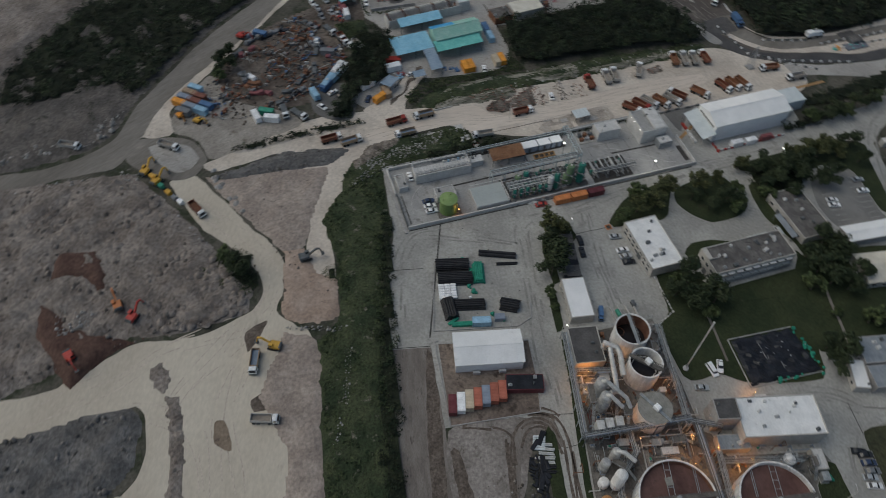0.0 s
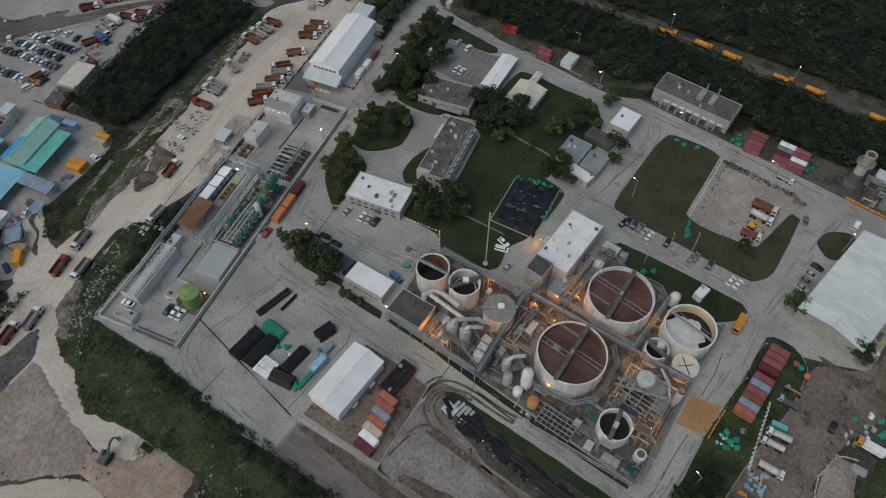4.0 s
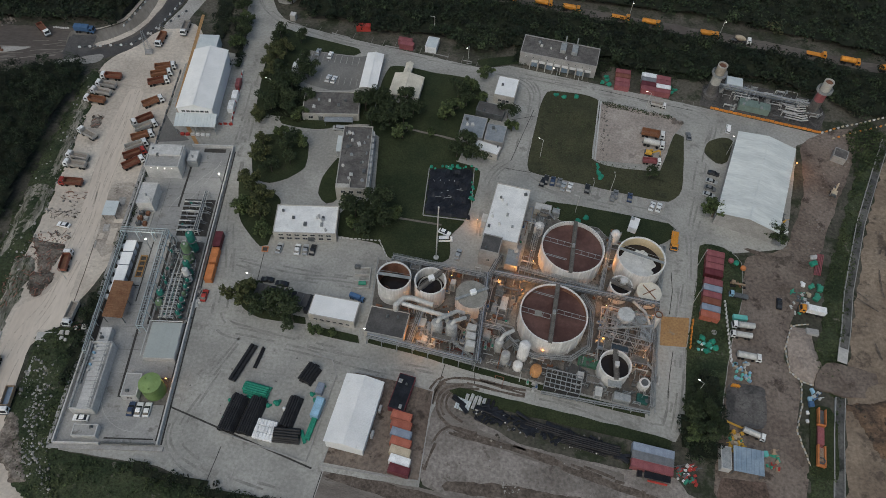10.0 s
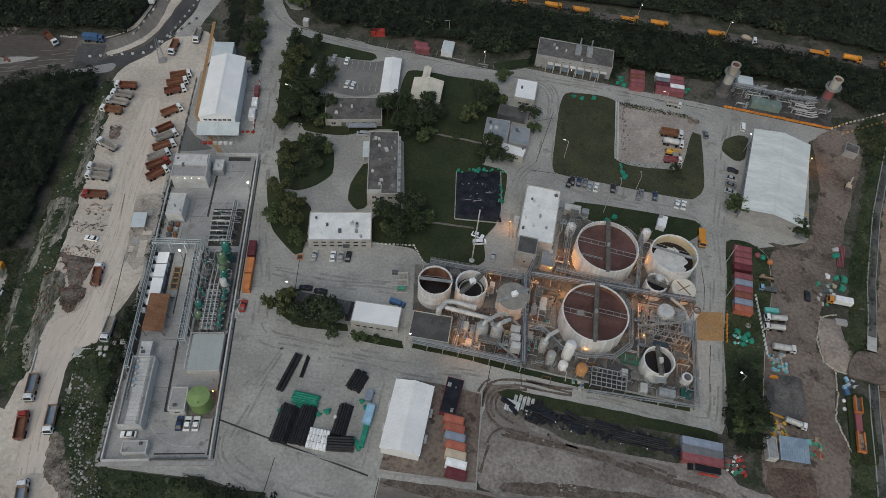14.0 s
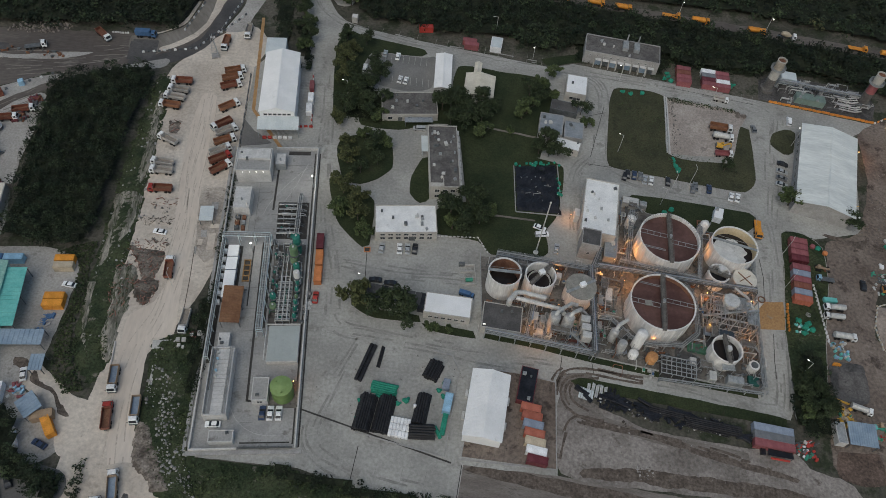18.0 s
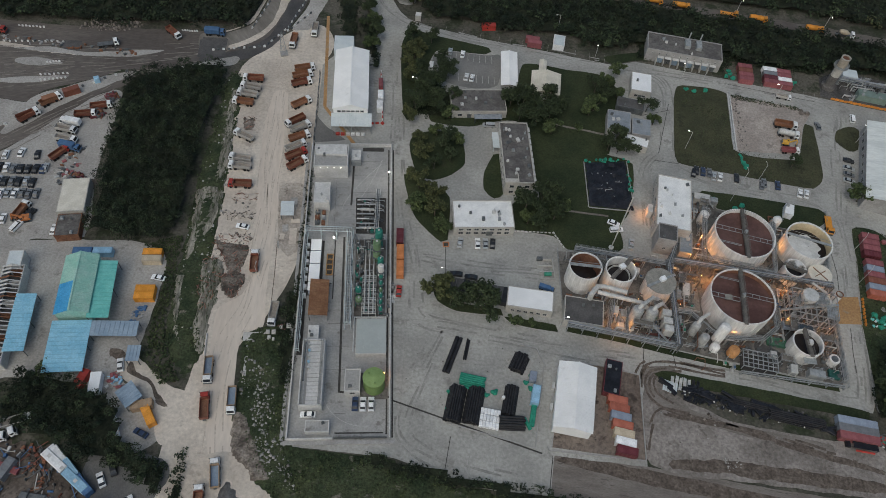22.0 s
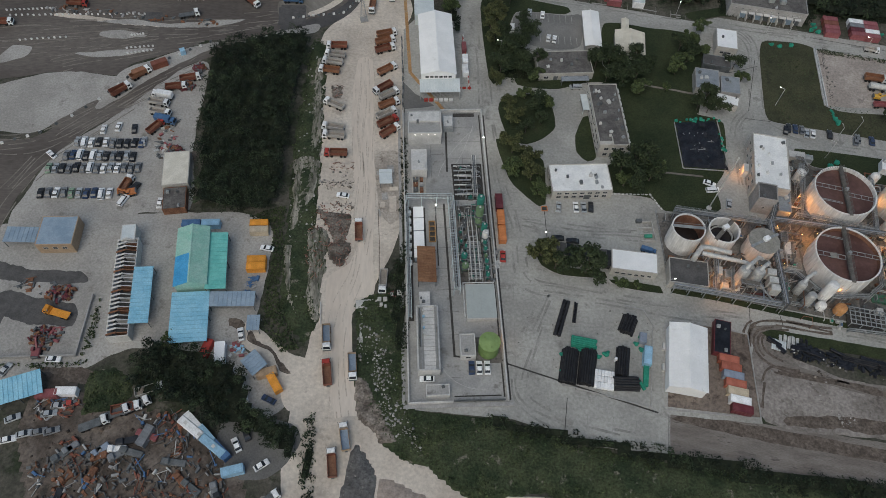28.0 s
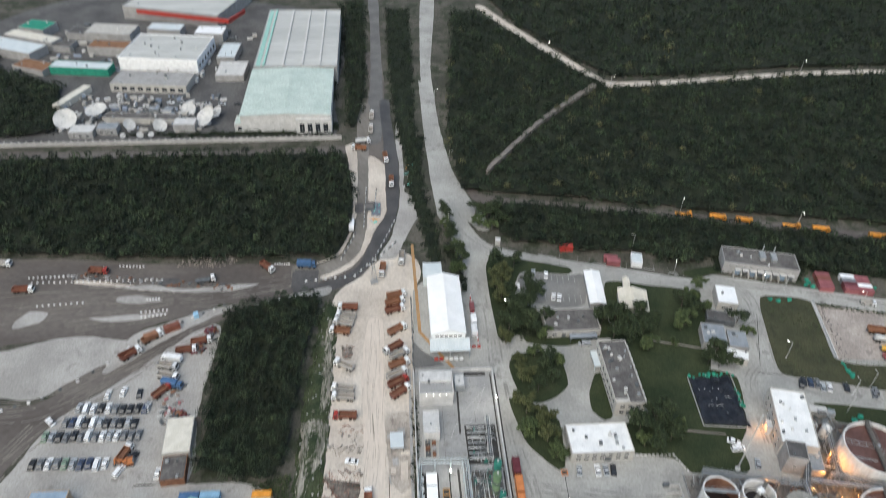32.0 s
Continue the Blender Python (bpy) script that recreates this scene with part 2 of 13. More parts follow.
BLUEGREY_ROOF = surf("bluegrey_roof", (0.20, 0.225, 0.25), (0.27, 0.295, 0.315), 0.7, 0.3, 2.0, 0.02, vary=0.08)
CREAM_ROOF = surf("cream_sheet_roof", (0.58, 0.55, 0.47), (0.66, 0.63, 0.55), 0.65, 0.3, 2.0, 0.02, vary=0.06)
WALL_CREAM = surf("painted_wall", (0.40, 0.385, 0.35), (0.47, 0.455, 0.42), 0.85, 0.4, 2.0, 0.02, vary=0.08)
WALL_GREY = surf("grey_render_wall", (0.29, 0.285, 0.275), (0.36, 0.355, 0.345), 0.85, 0.3, 2.0, 0.02, vary=0.08)
CONC_WALL = surf("concrete_wall", (0.42, 0.41, 0.39), (0.50, 0.49, 0.465), 0.85, 0.3, 2.0, 0.02, vary=0.08)
PALE_CONC = surf("pale_concrete", (0.48, 0.48, 0.465), (0.58, 0.575, 0.56), 0.85, 0.3, 2.0, 0.02, vary=0.08)
BROWN_ROOF = surf("rust_brown_roof", (0.19, 0.095, 0.052), (0.25, 0.135, 0.075), 0.85, 0.3, 2.0, 0.02, vary=0.12)
TEAL = surf("turquoise_sheet", (0.13, 0.46, 0.42), (0.18, 0.54, 0.49), 0.6, 0.3, 2.0, 0.01, vary=0.06)
MINT = surf("faded_mint_sheet", (0.26, 0.50, 0.43), (0.34, 0.54, 0.48), 0.65, 0.3, 2.0, 0.01, vary=0.08)
BLUE_SHEET = surf("blue_sheet", (0.05, 0.30, 0.56), (0.08, 0.36, 0.62), 0.6, 0.3, 2.0, 0.01, vary=0.08)
LIGHT_BLUE = surf("light_blue_sheet", (0.21, 0.47, 0.62), (0.28, 0.55, 0.69), 0.6, 0.3, 2.0, 0.01, vary=0.08)
SLATE_BLUE = surf("slate_blue_sheet", (0.21, 0.29, 0.37), (0.27, 0.35, 0.43), 0.6, 0.3, 2.0, 0.01, vary=0.06)

STEEL = surf("galvanised_steel", (0.26, 0.28, 0.285), (0.38, 0.395, 0.395), 0.55, 0.5, 3.0, 0.0, metal=0.25, vary=0.1)
DARK_STEEL = surf("dark_steel", (0.10, 0.11, 0.115), (0.15, 0.16, 0.165), 0.6, 0.5, 3.0, 0.0, metal=0.25, vary=0.1)
PALE_PIPE = surf("pale_lagged_pipe", (0.44, 0.445, 0.43), (0.58, 0.58, 0.56), 0.55, 0.6, 3.0, 0.01, metal=0.15, vary=0.08)
TANK_WHITE = surf("tank_white", (0.60, 0.595, 0.575), (0.74, 0.735, 0.715), 0.65, 0.5, 2.0, 0.01, vary=0.06, c3=(0.52, 0.485, 0.44), spot=-0.04, stretch=(0, 1, 0.14))
LAGGING = surf("dull_lagging", (0.33, 0.335, 0.33), (0.46, 0.46, 0.445), 0.5, 0.6, 3.0, 0.01, metal=0.25, vary=0.1, c3=(0.24, 0.225, 0.20), spot=-0.02)
GRATE = surf("dark_grating", (0.13, 0.12, 0.108), (0.185, 0.172, 0.155), 0.7, 0.5, 3.0, 0.01, metal=0.2, vary=0.14)
TANK_CREAM = surf("tank_cream", (0.58, 0.47, 0.30), (0.66, 0.55, 0.37), 0.7, 0.3, 2.0, 0.01, vary=0.06)
RUSTY_LINING = surf("rusty_lining", (0.17, 0.082, 0.055), (0.25, 0.13, 0.085), 0.8, 0.4, 2.0, 0.02, vary=0.12)
SLUDGE = surf("red_brown_sludge", (0.088, 0.045, 0.038), (0.145, 0.08, 0.068), 0.4, 0.14, 1.0, 0.0, vary=0.07, c3=(0.085, 0.05, 0.043), spot=-0.02)
DARK_WATER = surf("black_water", (0.022, 0.018, 0.018), (0.03, 0.026, 0.025), 0.12, 0.2, 1.0, 0.0, vary=0.05)
FOAM = surf("white_foam", (0.60, 0.61, 0.60), (0.70, 0.71, 0.70), 0.9, 0.5, 1.6, 0.05, vary=0.05, c3=(0.06, 0.055, 0.05), spot=-0.035)
PLANK_TOP = surf("grey_plank_lid", (0.23, 0.225, 0.20), (0.30, 0.29, 0.26), 0.85, 0.4, 2.5, 0.02, vary=0.1)
RUST = surf("rust", (0.15, 0.072, 0.045), (0.23, 0.115, 0.068), 0.9, 0.5, 2.5, 0.02, vary=0.15)
GREEN_TANK = surf("olive_green_paint", (0.125, 0.20, 0.065), (0.165, 0.25, 0.09), 0.6, 0.3, 2.0, 0.01, vary=0.06)
PALE_GREEN = surf("pale_green_paint", (0.10, 0.17, 0.095), (0.14, 0.21, 0.12), 0.6, 0.3, 2.0, 0.01, vary=0.06)
SEA_GREEN = surf("sea_green_paint", (0.020, 0.145, 0.11), (0.032, 0.19, 0.15), 0.55, 0.3, 2.0, 0.01, vary=0.06)
NET_GREEN = surf("green_netting", (0.02, 0.20, 0.135), (0.03, 0.27, 0.18), 0.8, 0.5, 3.0, 0.03, vary=0.15)
BLACK_SHEET = surf("black_plastic_sheet", (0.012, 0.013, 0.016), (0.024, 0.026, 0.032), 0.35, 0.3, 1.6, 0.15, vary=0.2, c3=(0.10, 0.105, 0.115), spot=-0.08)
BLACK_PIPE = surf("black_plastic_pipe", (0.016, 0.016, 0.018), (0.028, 0.028, 0.03), 0.45, 0.5, 2.0, 0.0, vary=0.1)
TYRE = surf("tyre_rubber", (0.018, 0.018, 0.018), (0.03, 0.03, 0.03), 0.9, 0.8, 4.0, 0.0)
GLASS = glossy("dark_window_glass", (0.03, 0.036, 0.042), 0.08)
RIM = surf("wheel_metal", (0.22, 0.22, 0.22), (0.3, 0.3, 0.3), 0.5, 1.0, 4.0, 0.0, metal=0.4)
BARK = surf("bark", (0.06, 0.05, 0.04), (0.10, 0.085, 0.07), 0.95, 0.8, 4.0, 0.05)
LEAF = surf("broad_leaves", (0.044, 0.066, 0.025), (0.078, 0.103, 0.040), 0.7, 0.35, 2.5, 0.0, island=0.45, vary=0.22)

LEAF_DARK = surf("dark_leaves", (0.024, 0.038, 0.017), (0.042, 0.058, 0.026), 0.75, 0.3, 2.5, 0.0, island=0.45, vary=0.2)

LEAF_WOOD = surf("woodland_leaves", (0.010, 0.019, 0.010), (0.026, 0.040, 0.020), 0.8, 0.055, 0.45, 0.0, island=0.4, vary=0.22, c3=(0.036, 0.052, 0.029), spot=-0.04)
LEAF_WOOD_DEEP = surf("deep_woodland_leaves", (0.008, 0.013, 0.007), (0.020, 0.027, 0.014), 0.8, 0.09, 0.6, 0.0, island=0.4, vary=0.25)
LEAF_WOOD_PALE = surf("sunlit_woodland_leaves", (0.022, 0.037, 0.018), (0.044, 0.062, 0.029), 0.8, 0.09, 0.6, 0.0, island=0.4, vary=0.25)
LEAF_WOOD_DRY = surf("yellowing_woodland_leaves", (0.060, 0.062, 0.028), (0.10, 0.10, 0.048), 0.8, 0.2, 1.0, 0.0, island=0.4, vary=0.2)
LEAF_OLIVE = surf("olive_leaves", (0.052, 0.062, 0.024), (0.082, 0.090, 0.036), 0.75, 0.3, 2.5, 0.0, island=0.4, vary=0.2)
WEED = surf("bank_weeds", (0.026, 0.042, 0.018), (0.062, 0.080, 0.034), 0.85, 0.12, 1.2, 0.0, island=0.4, vary=0.22)
STONE = surf("broken_stone", (0.26, 0.25, 0.235), (0.36, 0.35, 0.335), 0.95, 0.3, 2.0, 0.03, island=0.35)
DARK_STONE = surf("broken_dark_rock", (0.12, 0.112, 0.105), (0.19, 0.18, 0.17), 0.95, 0.3, 2.0, 0.03, island=0.4)
CLOD = surf("soil_clods", (0.15, 0.128, 0.112), (0.215, 0.19, 0.168), 0.95, 0.3, 2.0, 0.03, island=0.35)
WHITE_BLOCK = surf("white_painted_block", (0.58, 0.58, 0.57), (0.66, 0.66, 0.65), 0.8, 0.6, 3.0, 0.01, local=True)
ORANGE_PLASTIC = surf("orange_plastic", (0.62, 0.23, 0.04), (0.70, 0.29, 0.06), 0.6, 0.5, 3.0, 0.0, local=True)

PAINTS = {}


def paint(name, colour, rough=0.45, metal=0.0):
    if name not in PAINTS:
        PAINTS[name] = surf(name + "_paint", colour, tuple(min(1, c * 1.18 + 0.01) for c in colour), rough, 0.5, 3.0, 0.0, metal, local=True, vary=0.08)
    return PAINTS[name]


WHITE_P = paint("white", (0.74, 0.75, 0.75))
SILVER_P = paint("silver", (0.42, 0.44, 0.45), 0.35, 0.3)
BLACK_P = paint("black", (0.022, 0.024, 0.028), 0.3)
NAVY_P = paint("navy", (0.03, 0.05, 0.10), 0.35)
GREY_P = paint("grey", (0.16, 0.17, 0.18), 0.4)
RED_P = paint("red", (0.36, 0.045, 0.035))
DULL_RED_P = paint("dull_red", (0.24, 0.08, 0.085))
MAROON_P = paint("maroon", (0.12, 0.028, 0.034))
ORANGE_P = paint("orange", (0.47, 0.17, 0.06))
DULL_ORANGE_P = paint("dull_orange", (0.25, 0.118, 0.066))
AMBER_P = paint("amber", (0.60, 0.25, 0.035))
RUSTRED_P = paint("rust_red", (0.19, 0.07, 0.045))
BLUE_P = paint("blue", (0.06, 0.13, 0.25))
SKY_P = paint("sky_blue", (0.25, 0.42, 0.55))
SLATE_P = paint("slate", (0.22, 0.26, 0.32))
YELLOW_P = paint("yellow", (0.55, 0.32, 0.05))
GREEN_P = paint("green", (0.04, 0.24, 0.16))
BEIGE_P = paint("beige", (0.45, 0.38, 0.28))
CORAL_P = paint("coral", (0.36, 0.115, 0.075))
TAN_P = paint("pale_brown", (0.33, 0.24, 0.16))


# ---- building helpers ----
class M:
    """A growing mesh of plain faces."""

    def __init__(self):
        self.v, self.f = [], []

    def add(self, v, f):
        k = len(self.v)
        self.v += v
        self.f += [tuple(i + k for i in g) for g in f]
        return self

    def loft(self, rings, cap=True):
        n, v, f = len(rings[0]), [], []
        for r in rings:
            v += [tuple(p) for p in r]
        for a in range(len(rings) - 1):
            for i in range(n):
                j = (i + 1) % n
                f.append((a * n + i, a * n + j, (a + 1) * n + j, (a + 1) * n + i))
        if cap:
            f.append(tuple(reversed(range(n))))
            f.append(tuple((len(rings) - 1) * n + i for i in range(n)))
        return self.add(v, f)

    def box(self, x, y, z, sx, sy, sz, rz=0.0, bevel=0.0):
        """Stands on z; x, y its middle."""
        c, s = math.cos(radians(rz)), math.sin(radians(rz))

        def ring(hx, hy, h, b):
            pts = [(-hx, -hy), (hx, -hy), (hx, hy), (-hx, hy)] if not b else [
                (-hx + b, -hy), (hx - b, -hy), (hx, -hy + b), (hx, hy - b), (hx - b, hy), (-hx + b, hy), (-hx, hy - b), (-hx, -hy + b)]
            return [(x + c * p - s * q, y + s * p + c * q, h) for p, q in pts]
        hx, hy = sx / 2, sy / 2
        if not bevel:
            return self.loft([ring(hx, hy, z, 0), ring(hx, hy, z + sz, 0)])
        b = bevel
        return self.loft([ring(hx, hy, z, b), ring(hx, hy, z + sz - b, b), ring(hx - b, hy - b, z + sz, b)])

    def cyl(self, x, y, z, r, h, n=20, r2=None, cap=True):
        r2 = r if r2 is None else r2
        ring = lambda q, zz: [(x + q * math.cos(2 * math.pi * i / n), y + q * math.sin(2 * math.pi * i / n), zz) for i in range(n)]
        return self.loft([ring(r, z), ring(r2, z + h)], cap)

    def turned(self, x, y, prof, n=24, cap=True):
        """A body of revolution from (radius, height) pairs."""
        return self.loft([[(x + q * math.cos(2 * math.pi * i / n), y + q * math.sin(2 * math.pi * i / n), h) for i in range(n)] for q, h in prof], cap)

    def ring(self, x, y, z, r, w, h, n=40):
        """An open ring wall: outer radius r, width w, height h."""
        v, f = [], []
        for q, hh in ((r, z), (r, z + h), (r - w, z + h), (r - w, z)):
            v += [(x + q * math.cos(2 * math.pi * i / n), y + q * math.sin(2 * math.pi * i / n), hh) for i in range(n)]
        for a in range(4):
            b = (a + 1) % 4
            f += [(a * n + i, a * n + (i + 1) % n, b * n + (i + 1) % n, b * n + i) for i in range(n)]
        return self.add(v, f)

    def tube(self, p, q, r, n=6):
        p, q = Vector(p), Vector(q)
        d = (q - p).normalized()
        a = d.orthogonal().normalized()
        b = d.cross(a)
        ring = lambda o: [tuple(o + r * (math.cos(2 * math.pi * i / n) * a + math.sin(2 * math.pi * i / n) * b)) for i in range(n)]
        return self.loft([ring(p), ring(q)])

    def pipe(self, pts, r, n=8):
        for a, b in zip(pts, pts[1:]):
            self.tube(a, b, r, n)
        for p in pts[1:-1]:
            self.ball(p, r * 1.04, n)
        return self

    def ball(self, p, r, n=8):
        rings = []
        for k in range(1, 5):
            a = math.pi * k / 5
            rings.append([(p[0] + r * math.sin(a) * math.cos(2 * math.pi * i / n), p[1] + r * math.sin(a) * math.sin(2 * math.pi * i / n), p[2] - r * math.cos(a)) for i in range(n)])
        return self.loft(rings)

    def beam(self, p, q, w, h):
        """A straight bar of width w and height h whose top runs from p to q."""
        p, q = Vector(p), Vector(q)
        d = (q - p).normalized()
        s = d.cross(Vector((0, 0, 1)))
        s = s.normalized() if s.length > 1e-4 else Vector((1, 0, 0))
        u = s.cross(d)
        end = lambda o: [tuple(o + s * a + u * b) for a, b in ((-w / 2, -h), (w / 2, -h), (w / 2, 0), (-w / 2, 0))]
        return self.loft([end(p), end(q)])

    def prism(self, pts, z0, z1):
        from_2d = [(p[0], p[1], z0) for p in pts], [(p[0], p[1], z1) for p in pts]
        return self.loft(list(from_2d))

    def mesh(self, name, material, smooth=False):
        me = bpy.data.meshes.new(name)
        me.from_pydata(self.v, [], self.f)
        me.materials.append(material)
        if smooth:
            me.polygons.foreach_set("use_smooth", [True] * len(me.polygons))
            me.set_sharp_from_angle(angle=radians(40))
        me.update()
        return me


def thing(name, x, y, z, rz=0.0, label="", category="", group="", kind=""):
    ob = new(name)
    ob.matrix_world = pose(x, y, z, 0, 0, rz)
    ob.empty_display_size = 0.5
    return tagged(ob, label, category, group, kind)


def part(name, m, material, parent, label="", smooth=False):
    """One mesh object under a thing or a part."""
    me = m if isinstance(m, bpy.types.Mesh) else m.mesh(name, material, smooth)
    ob = new(name, me)
    ob.parent = parent
    return tagged(ob, label)


def solid(name, m, material, label="", category="", kind="", group="", smooth=False):
    """A thing of one mesh, in world coordinates."""
    ob = new(name, m.mesh(name, material, smooth))
    return tagged(ob, label, category, group, kind)


def put(proto, x, y, rz=0.0, z=0.0, s=1.0, sz=None):
    """A copy of a thing at a place."""
    return copy_thing(proto, pose(x, y, z, 0, 0, rz) @ Matrix.Diagonal((s, s, sz or s, 1)))


def inside(pts, x, y):
    """Which of the points x, y (arrays) lie in the outline."""
    hit = np.zeros(x.shape, bool)
    for (ax, ay), (bx, by) in zip(pts, pts[1:] + pts[:1]):
        if ay != by:
            hit ^= ((ay > y) != (by > y)) & (x < (bx - ax) * (y - ay) / (by - ay) + ax)
    return hit


def rounded(pts, step=2.0, wobble=0.0, curve=True):
    """The outline drawn as a smooth closed curve with an uneven edge."""
    out, n = [], len(pts)
    for i in range(n):
        p0, p1, p2, p3 = (Vector((*pts[(i + k - 1) % n], 0)) for k in range(4))
        c = max(1, int((p2 - p1).length / step))
        for j in range(c):
            t = j / c
            if curve:
                q = 0.5 * (2 * p1 + (p2 - p0) * t + (2 * p0 - 5 * p1 + 4 * p2 - p3) * t * t + (3 * p1 - p0 - 3 * p2 + p3) * t ** 3)
                q = q.lerp(p1.lerp(p2, t), 0.35)
            else:
                q = p1.lerp(p2, t)
            if wobble:
                w = noise.noise_vector(q * 0.18) + 0.5 * noise.noise_vector(q * 0.6)
                q = q + Vector((w.x, w.y, 0)) * wobble
            out.append((q.x, q.y))
    return out


def area(name, pts, z, material, label="", category="ground", curve=True, wobble=0.4, kerb=0.0, kind="structure", step=2.0):
    """A piece of ground with an outline, as a slab whose top lies at z; kerb: the width of a kerb round it."""
    edge = rounded(pts, step, wobble, curve)
    bm = bmesh.new()
    top = [bm.verts.new((x, y, z)) for x, y in edge]
    low = [bm.verts.new((x, y, -0.3)) for x, y in edge]
    loop = [bm.edges.new((a, b)) for a, b in zip(top, top[1:] + top[:1])]
    bmesh.ops.triangle_fill(bm, edges=loop, use_beauty=True, normal=(0, 0, 1))
    for i in range(len(top)):
        j = (i + 1) % len(top)
        bm.faces.new((low[i], low[j], top[j], top[i]))
    bmesh.ops.recalc_face_normals(bm, faces=bm.faces)
    me = bpy.data.meshes.new(name)
    bm.to_mesh(me)
    bm.free()
    me.materials.append(material)
    ob = tagged(new(name, me), label, category, kind=kind)
    if kerb:
        k = M()
        for a, b in zip(edge, edge[1:] + edge[:1]):
            if (Vector(a) - Vector(b)).length > 0.05:
                k.beam((*a, z + 0.06), (*b, z + 0.06), kerb, 0.35)
        part("kerb", k, KERB, ob, "pale concrete kerb")
    return ob


# ---- loose stuff: rubble, weeds, woodland ----
rng = np.random.default_rng(7)


def raw_mesh(name, verts, faces_n, material):
    """A mesh from an array of corners, each faces_n of which make one face."""
    me = bpy.data.meshes.new(name)
    count = len(verts) // faces_n
    me.vertices.add(len(verts))
    me.vertices.foreach_set("co", np.asarray(verts, np.float32).ravel())
    me.loops.add(len(verts))
    me.loops.foreach_set("vertex_index", np.arange(len(verts), dtype=np.int32))
    me.polygons.add(count)
    me.polygons.foreach_set("loop_start", np.arange(count, dtype=np.int32) * faces_n)
    me.materials.append(material)
    me.update(calc_edges=True)
    return me


def scatter(pts, spacing, jitter=0.5):
    xs, ys = [p[0] for p in pts], [p[1] for p in pts]
    gx, gy = np.meshgrid(np.arange(min(xs), max(xs), spacing), np.arange(min(ys), max(ys), spacing))
    gx = gx + rng.uniform(-jitter, jitter, gx.shape) * spacing
    gy = gy + rng.uniform(-jitter, jitter, gy.shape) * spacing
    ok = inside(pts, gx, gy)
    return gx[ok], gy[ok]


def swell(x, y, size, seed=0.0):
    """A smooth uneven field between -1 and 1."""
    a, b = x / size + seed, y / size - seed
    return (np.sin(a * 1.3 + 1.7 * np.sin(b * 0.9)) + np.sin(b * 1.7 + 1.3 * np.sin(a * 1.1 + 2.0)) + 0.7 * np.sin(a * 2.9 + b * 2.3) + 0.5 * np.sin(a * 5.1 - b * 4.3)) / 3.2


def leaf_cards(cx, cy, cz, radius, per, size, up=0.55):
    """Leaf sprays, small tilted four-cornered sheets, spread over a clump round each centre."""
    n = len(cx) * per
    c = np.repeat(np.stack([cx, cy, cz], 1), per, 0)
    r = np.repeat(np.broadcast_to(radius, cx.shape), per)[:, None]
    d = rng.normal(size=(n, 3))
    d[:, 2] = np.abs(d[:, 2]) * 0.9 - 0.25
    d /= np.linalg.norm(d, axis=1)[:, None]
    c = c + d * r * rng.uniform(0.55, 1.0, (n, 1))
    nrm = d * (1 - up) + rng.normal(size=(n, 3)) * 0.45 + np.array([0, 0, up])
    nrm /= np.linalg.norm(nrm, axis=1)[:, None]
    a = np.cross(nrm, rng.normal(size=(n, 3)))
    a /= np.linalg.norm(a, axis=1)[:, None]
    b = np.cross(nrm, a)
    s = (size * rng.uniform(0.6, 1.35, n))[:, None]
    quad = [c + a * s * 0.9, c + b * s * 0.5 + nrm * s * 0.12, c - a * s * 0.8, c - b * s * 0.55 - nrm * s * 0.1]
    return np.stack(quad, 1).reshape(-1, 3)


def canopy_height(x, y, low, high):
    return low + (high - low) * (0.5 + 0.5 * swell(x, y, 4.2, 1.3)) * (0.62 + 0.38 * swell(x, y, 14.0))


def woods(name, pts, low, high, spacing, material, label, size=0.75, per=7, dry=0.0):
    """A wood seen from far above: crown beside crown, each a dome of leaf sprays in its own shade, over a dark sheet
    painted as the shade between crowns.
    """
    gap = max(1.0, spacing * 2.1) if high > 3.0 else spacing * 1.3
    x, y = scatter(pts, gap, 0.62)
    r = gap * rng.uniform(0.42, 0.95, len(x))
    h = np.clip(canopy_height(x, y, low, high) * rng.uniform(0.72, 1.18, len(x)), 0.6, None)
    count = max(5, int(1.75 * per * (gap / spacing) ** 2))
    leaves = leaf_cards(x, y, np.clip(h - r * 0.55, 0.25, None), r, count, size * 0.66)
    me = raw_mesh(name, leaves, 4, material)
    if material is LEAF_WOOD:
        for m in (LEAF_WOOD_DEEP, LEAF_WOOD_PALE, LEAF_WOOD_DRY):
            me.materials.append(m)
        u = rng.random(len(x)) - 0.16 * swell(x, y, 11.0, 6.0)
        shade = np.select([rng.random(len(x)) < dry, u < 0.34, u > 0.80], [3, 1, 2], 0)
        me.polygons.foreach_set("material_index", np.repeat(shade, count).astype(np.int32))
    ob = new(name, me)
    tagged(ob, label, "woodland", kind="stuff")
    # uneven sheet below the crowns closes see-through gaps; its dark colour is painted shade
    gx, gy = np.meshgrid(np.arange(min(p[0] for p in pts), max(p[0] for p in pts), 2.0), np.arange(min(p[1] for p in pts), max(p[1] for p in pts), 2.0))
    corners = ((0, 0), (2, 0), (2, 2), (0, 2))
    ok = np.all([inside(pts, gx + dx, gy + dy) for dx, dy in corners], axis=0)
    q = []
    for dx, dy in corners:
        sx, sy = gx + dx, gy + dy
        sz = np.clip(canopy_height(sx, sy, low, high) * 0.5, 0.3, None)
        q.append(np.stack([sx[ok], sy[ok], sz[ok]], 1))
    part("undergrowth", raw_mesh("undergrowth", np.stack(q, 1).reshape(-1, 3), 4, SHADE_FILL), SHADE_FILL, ob)
    return ob


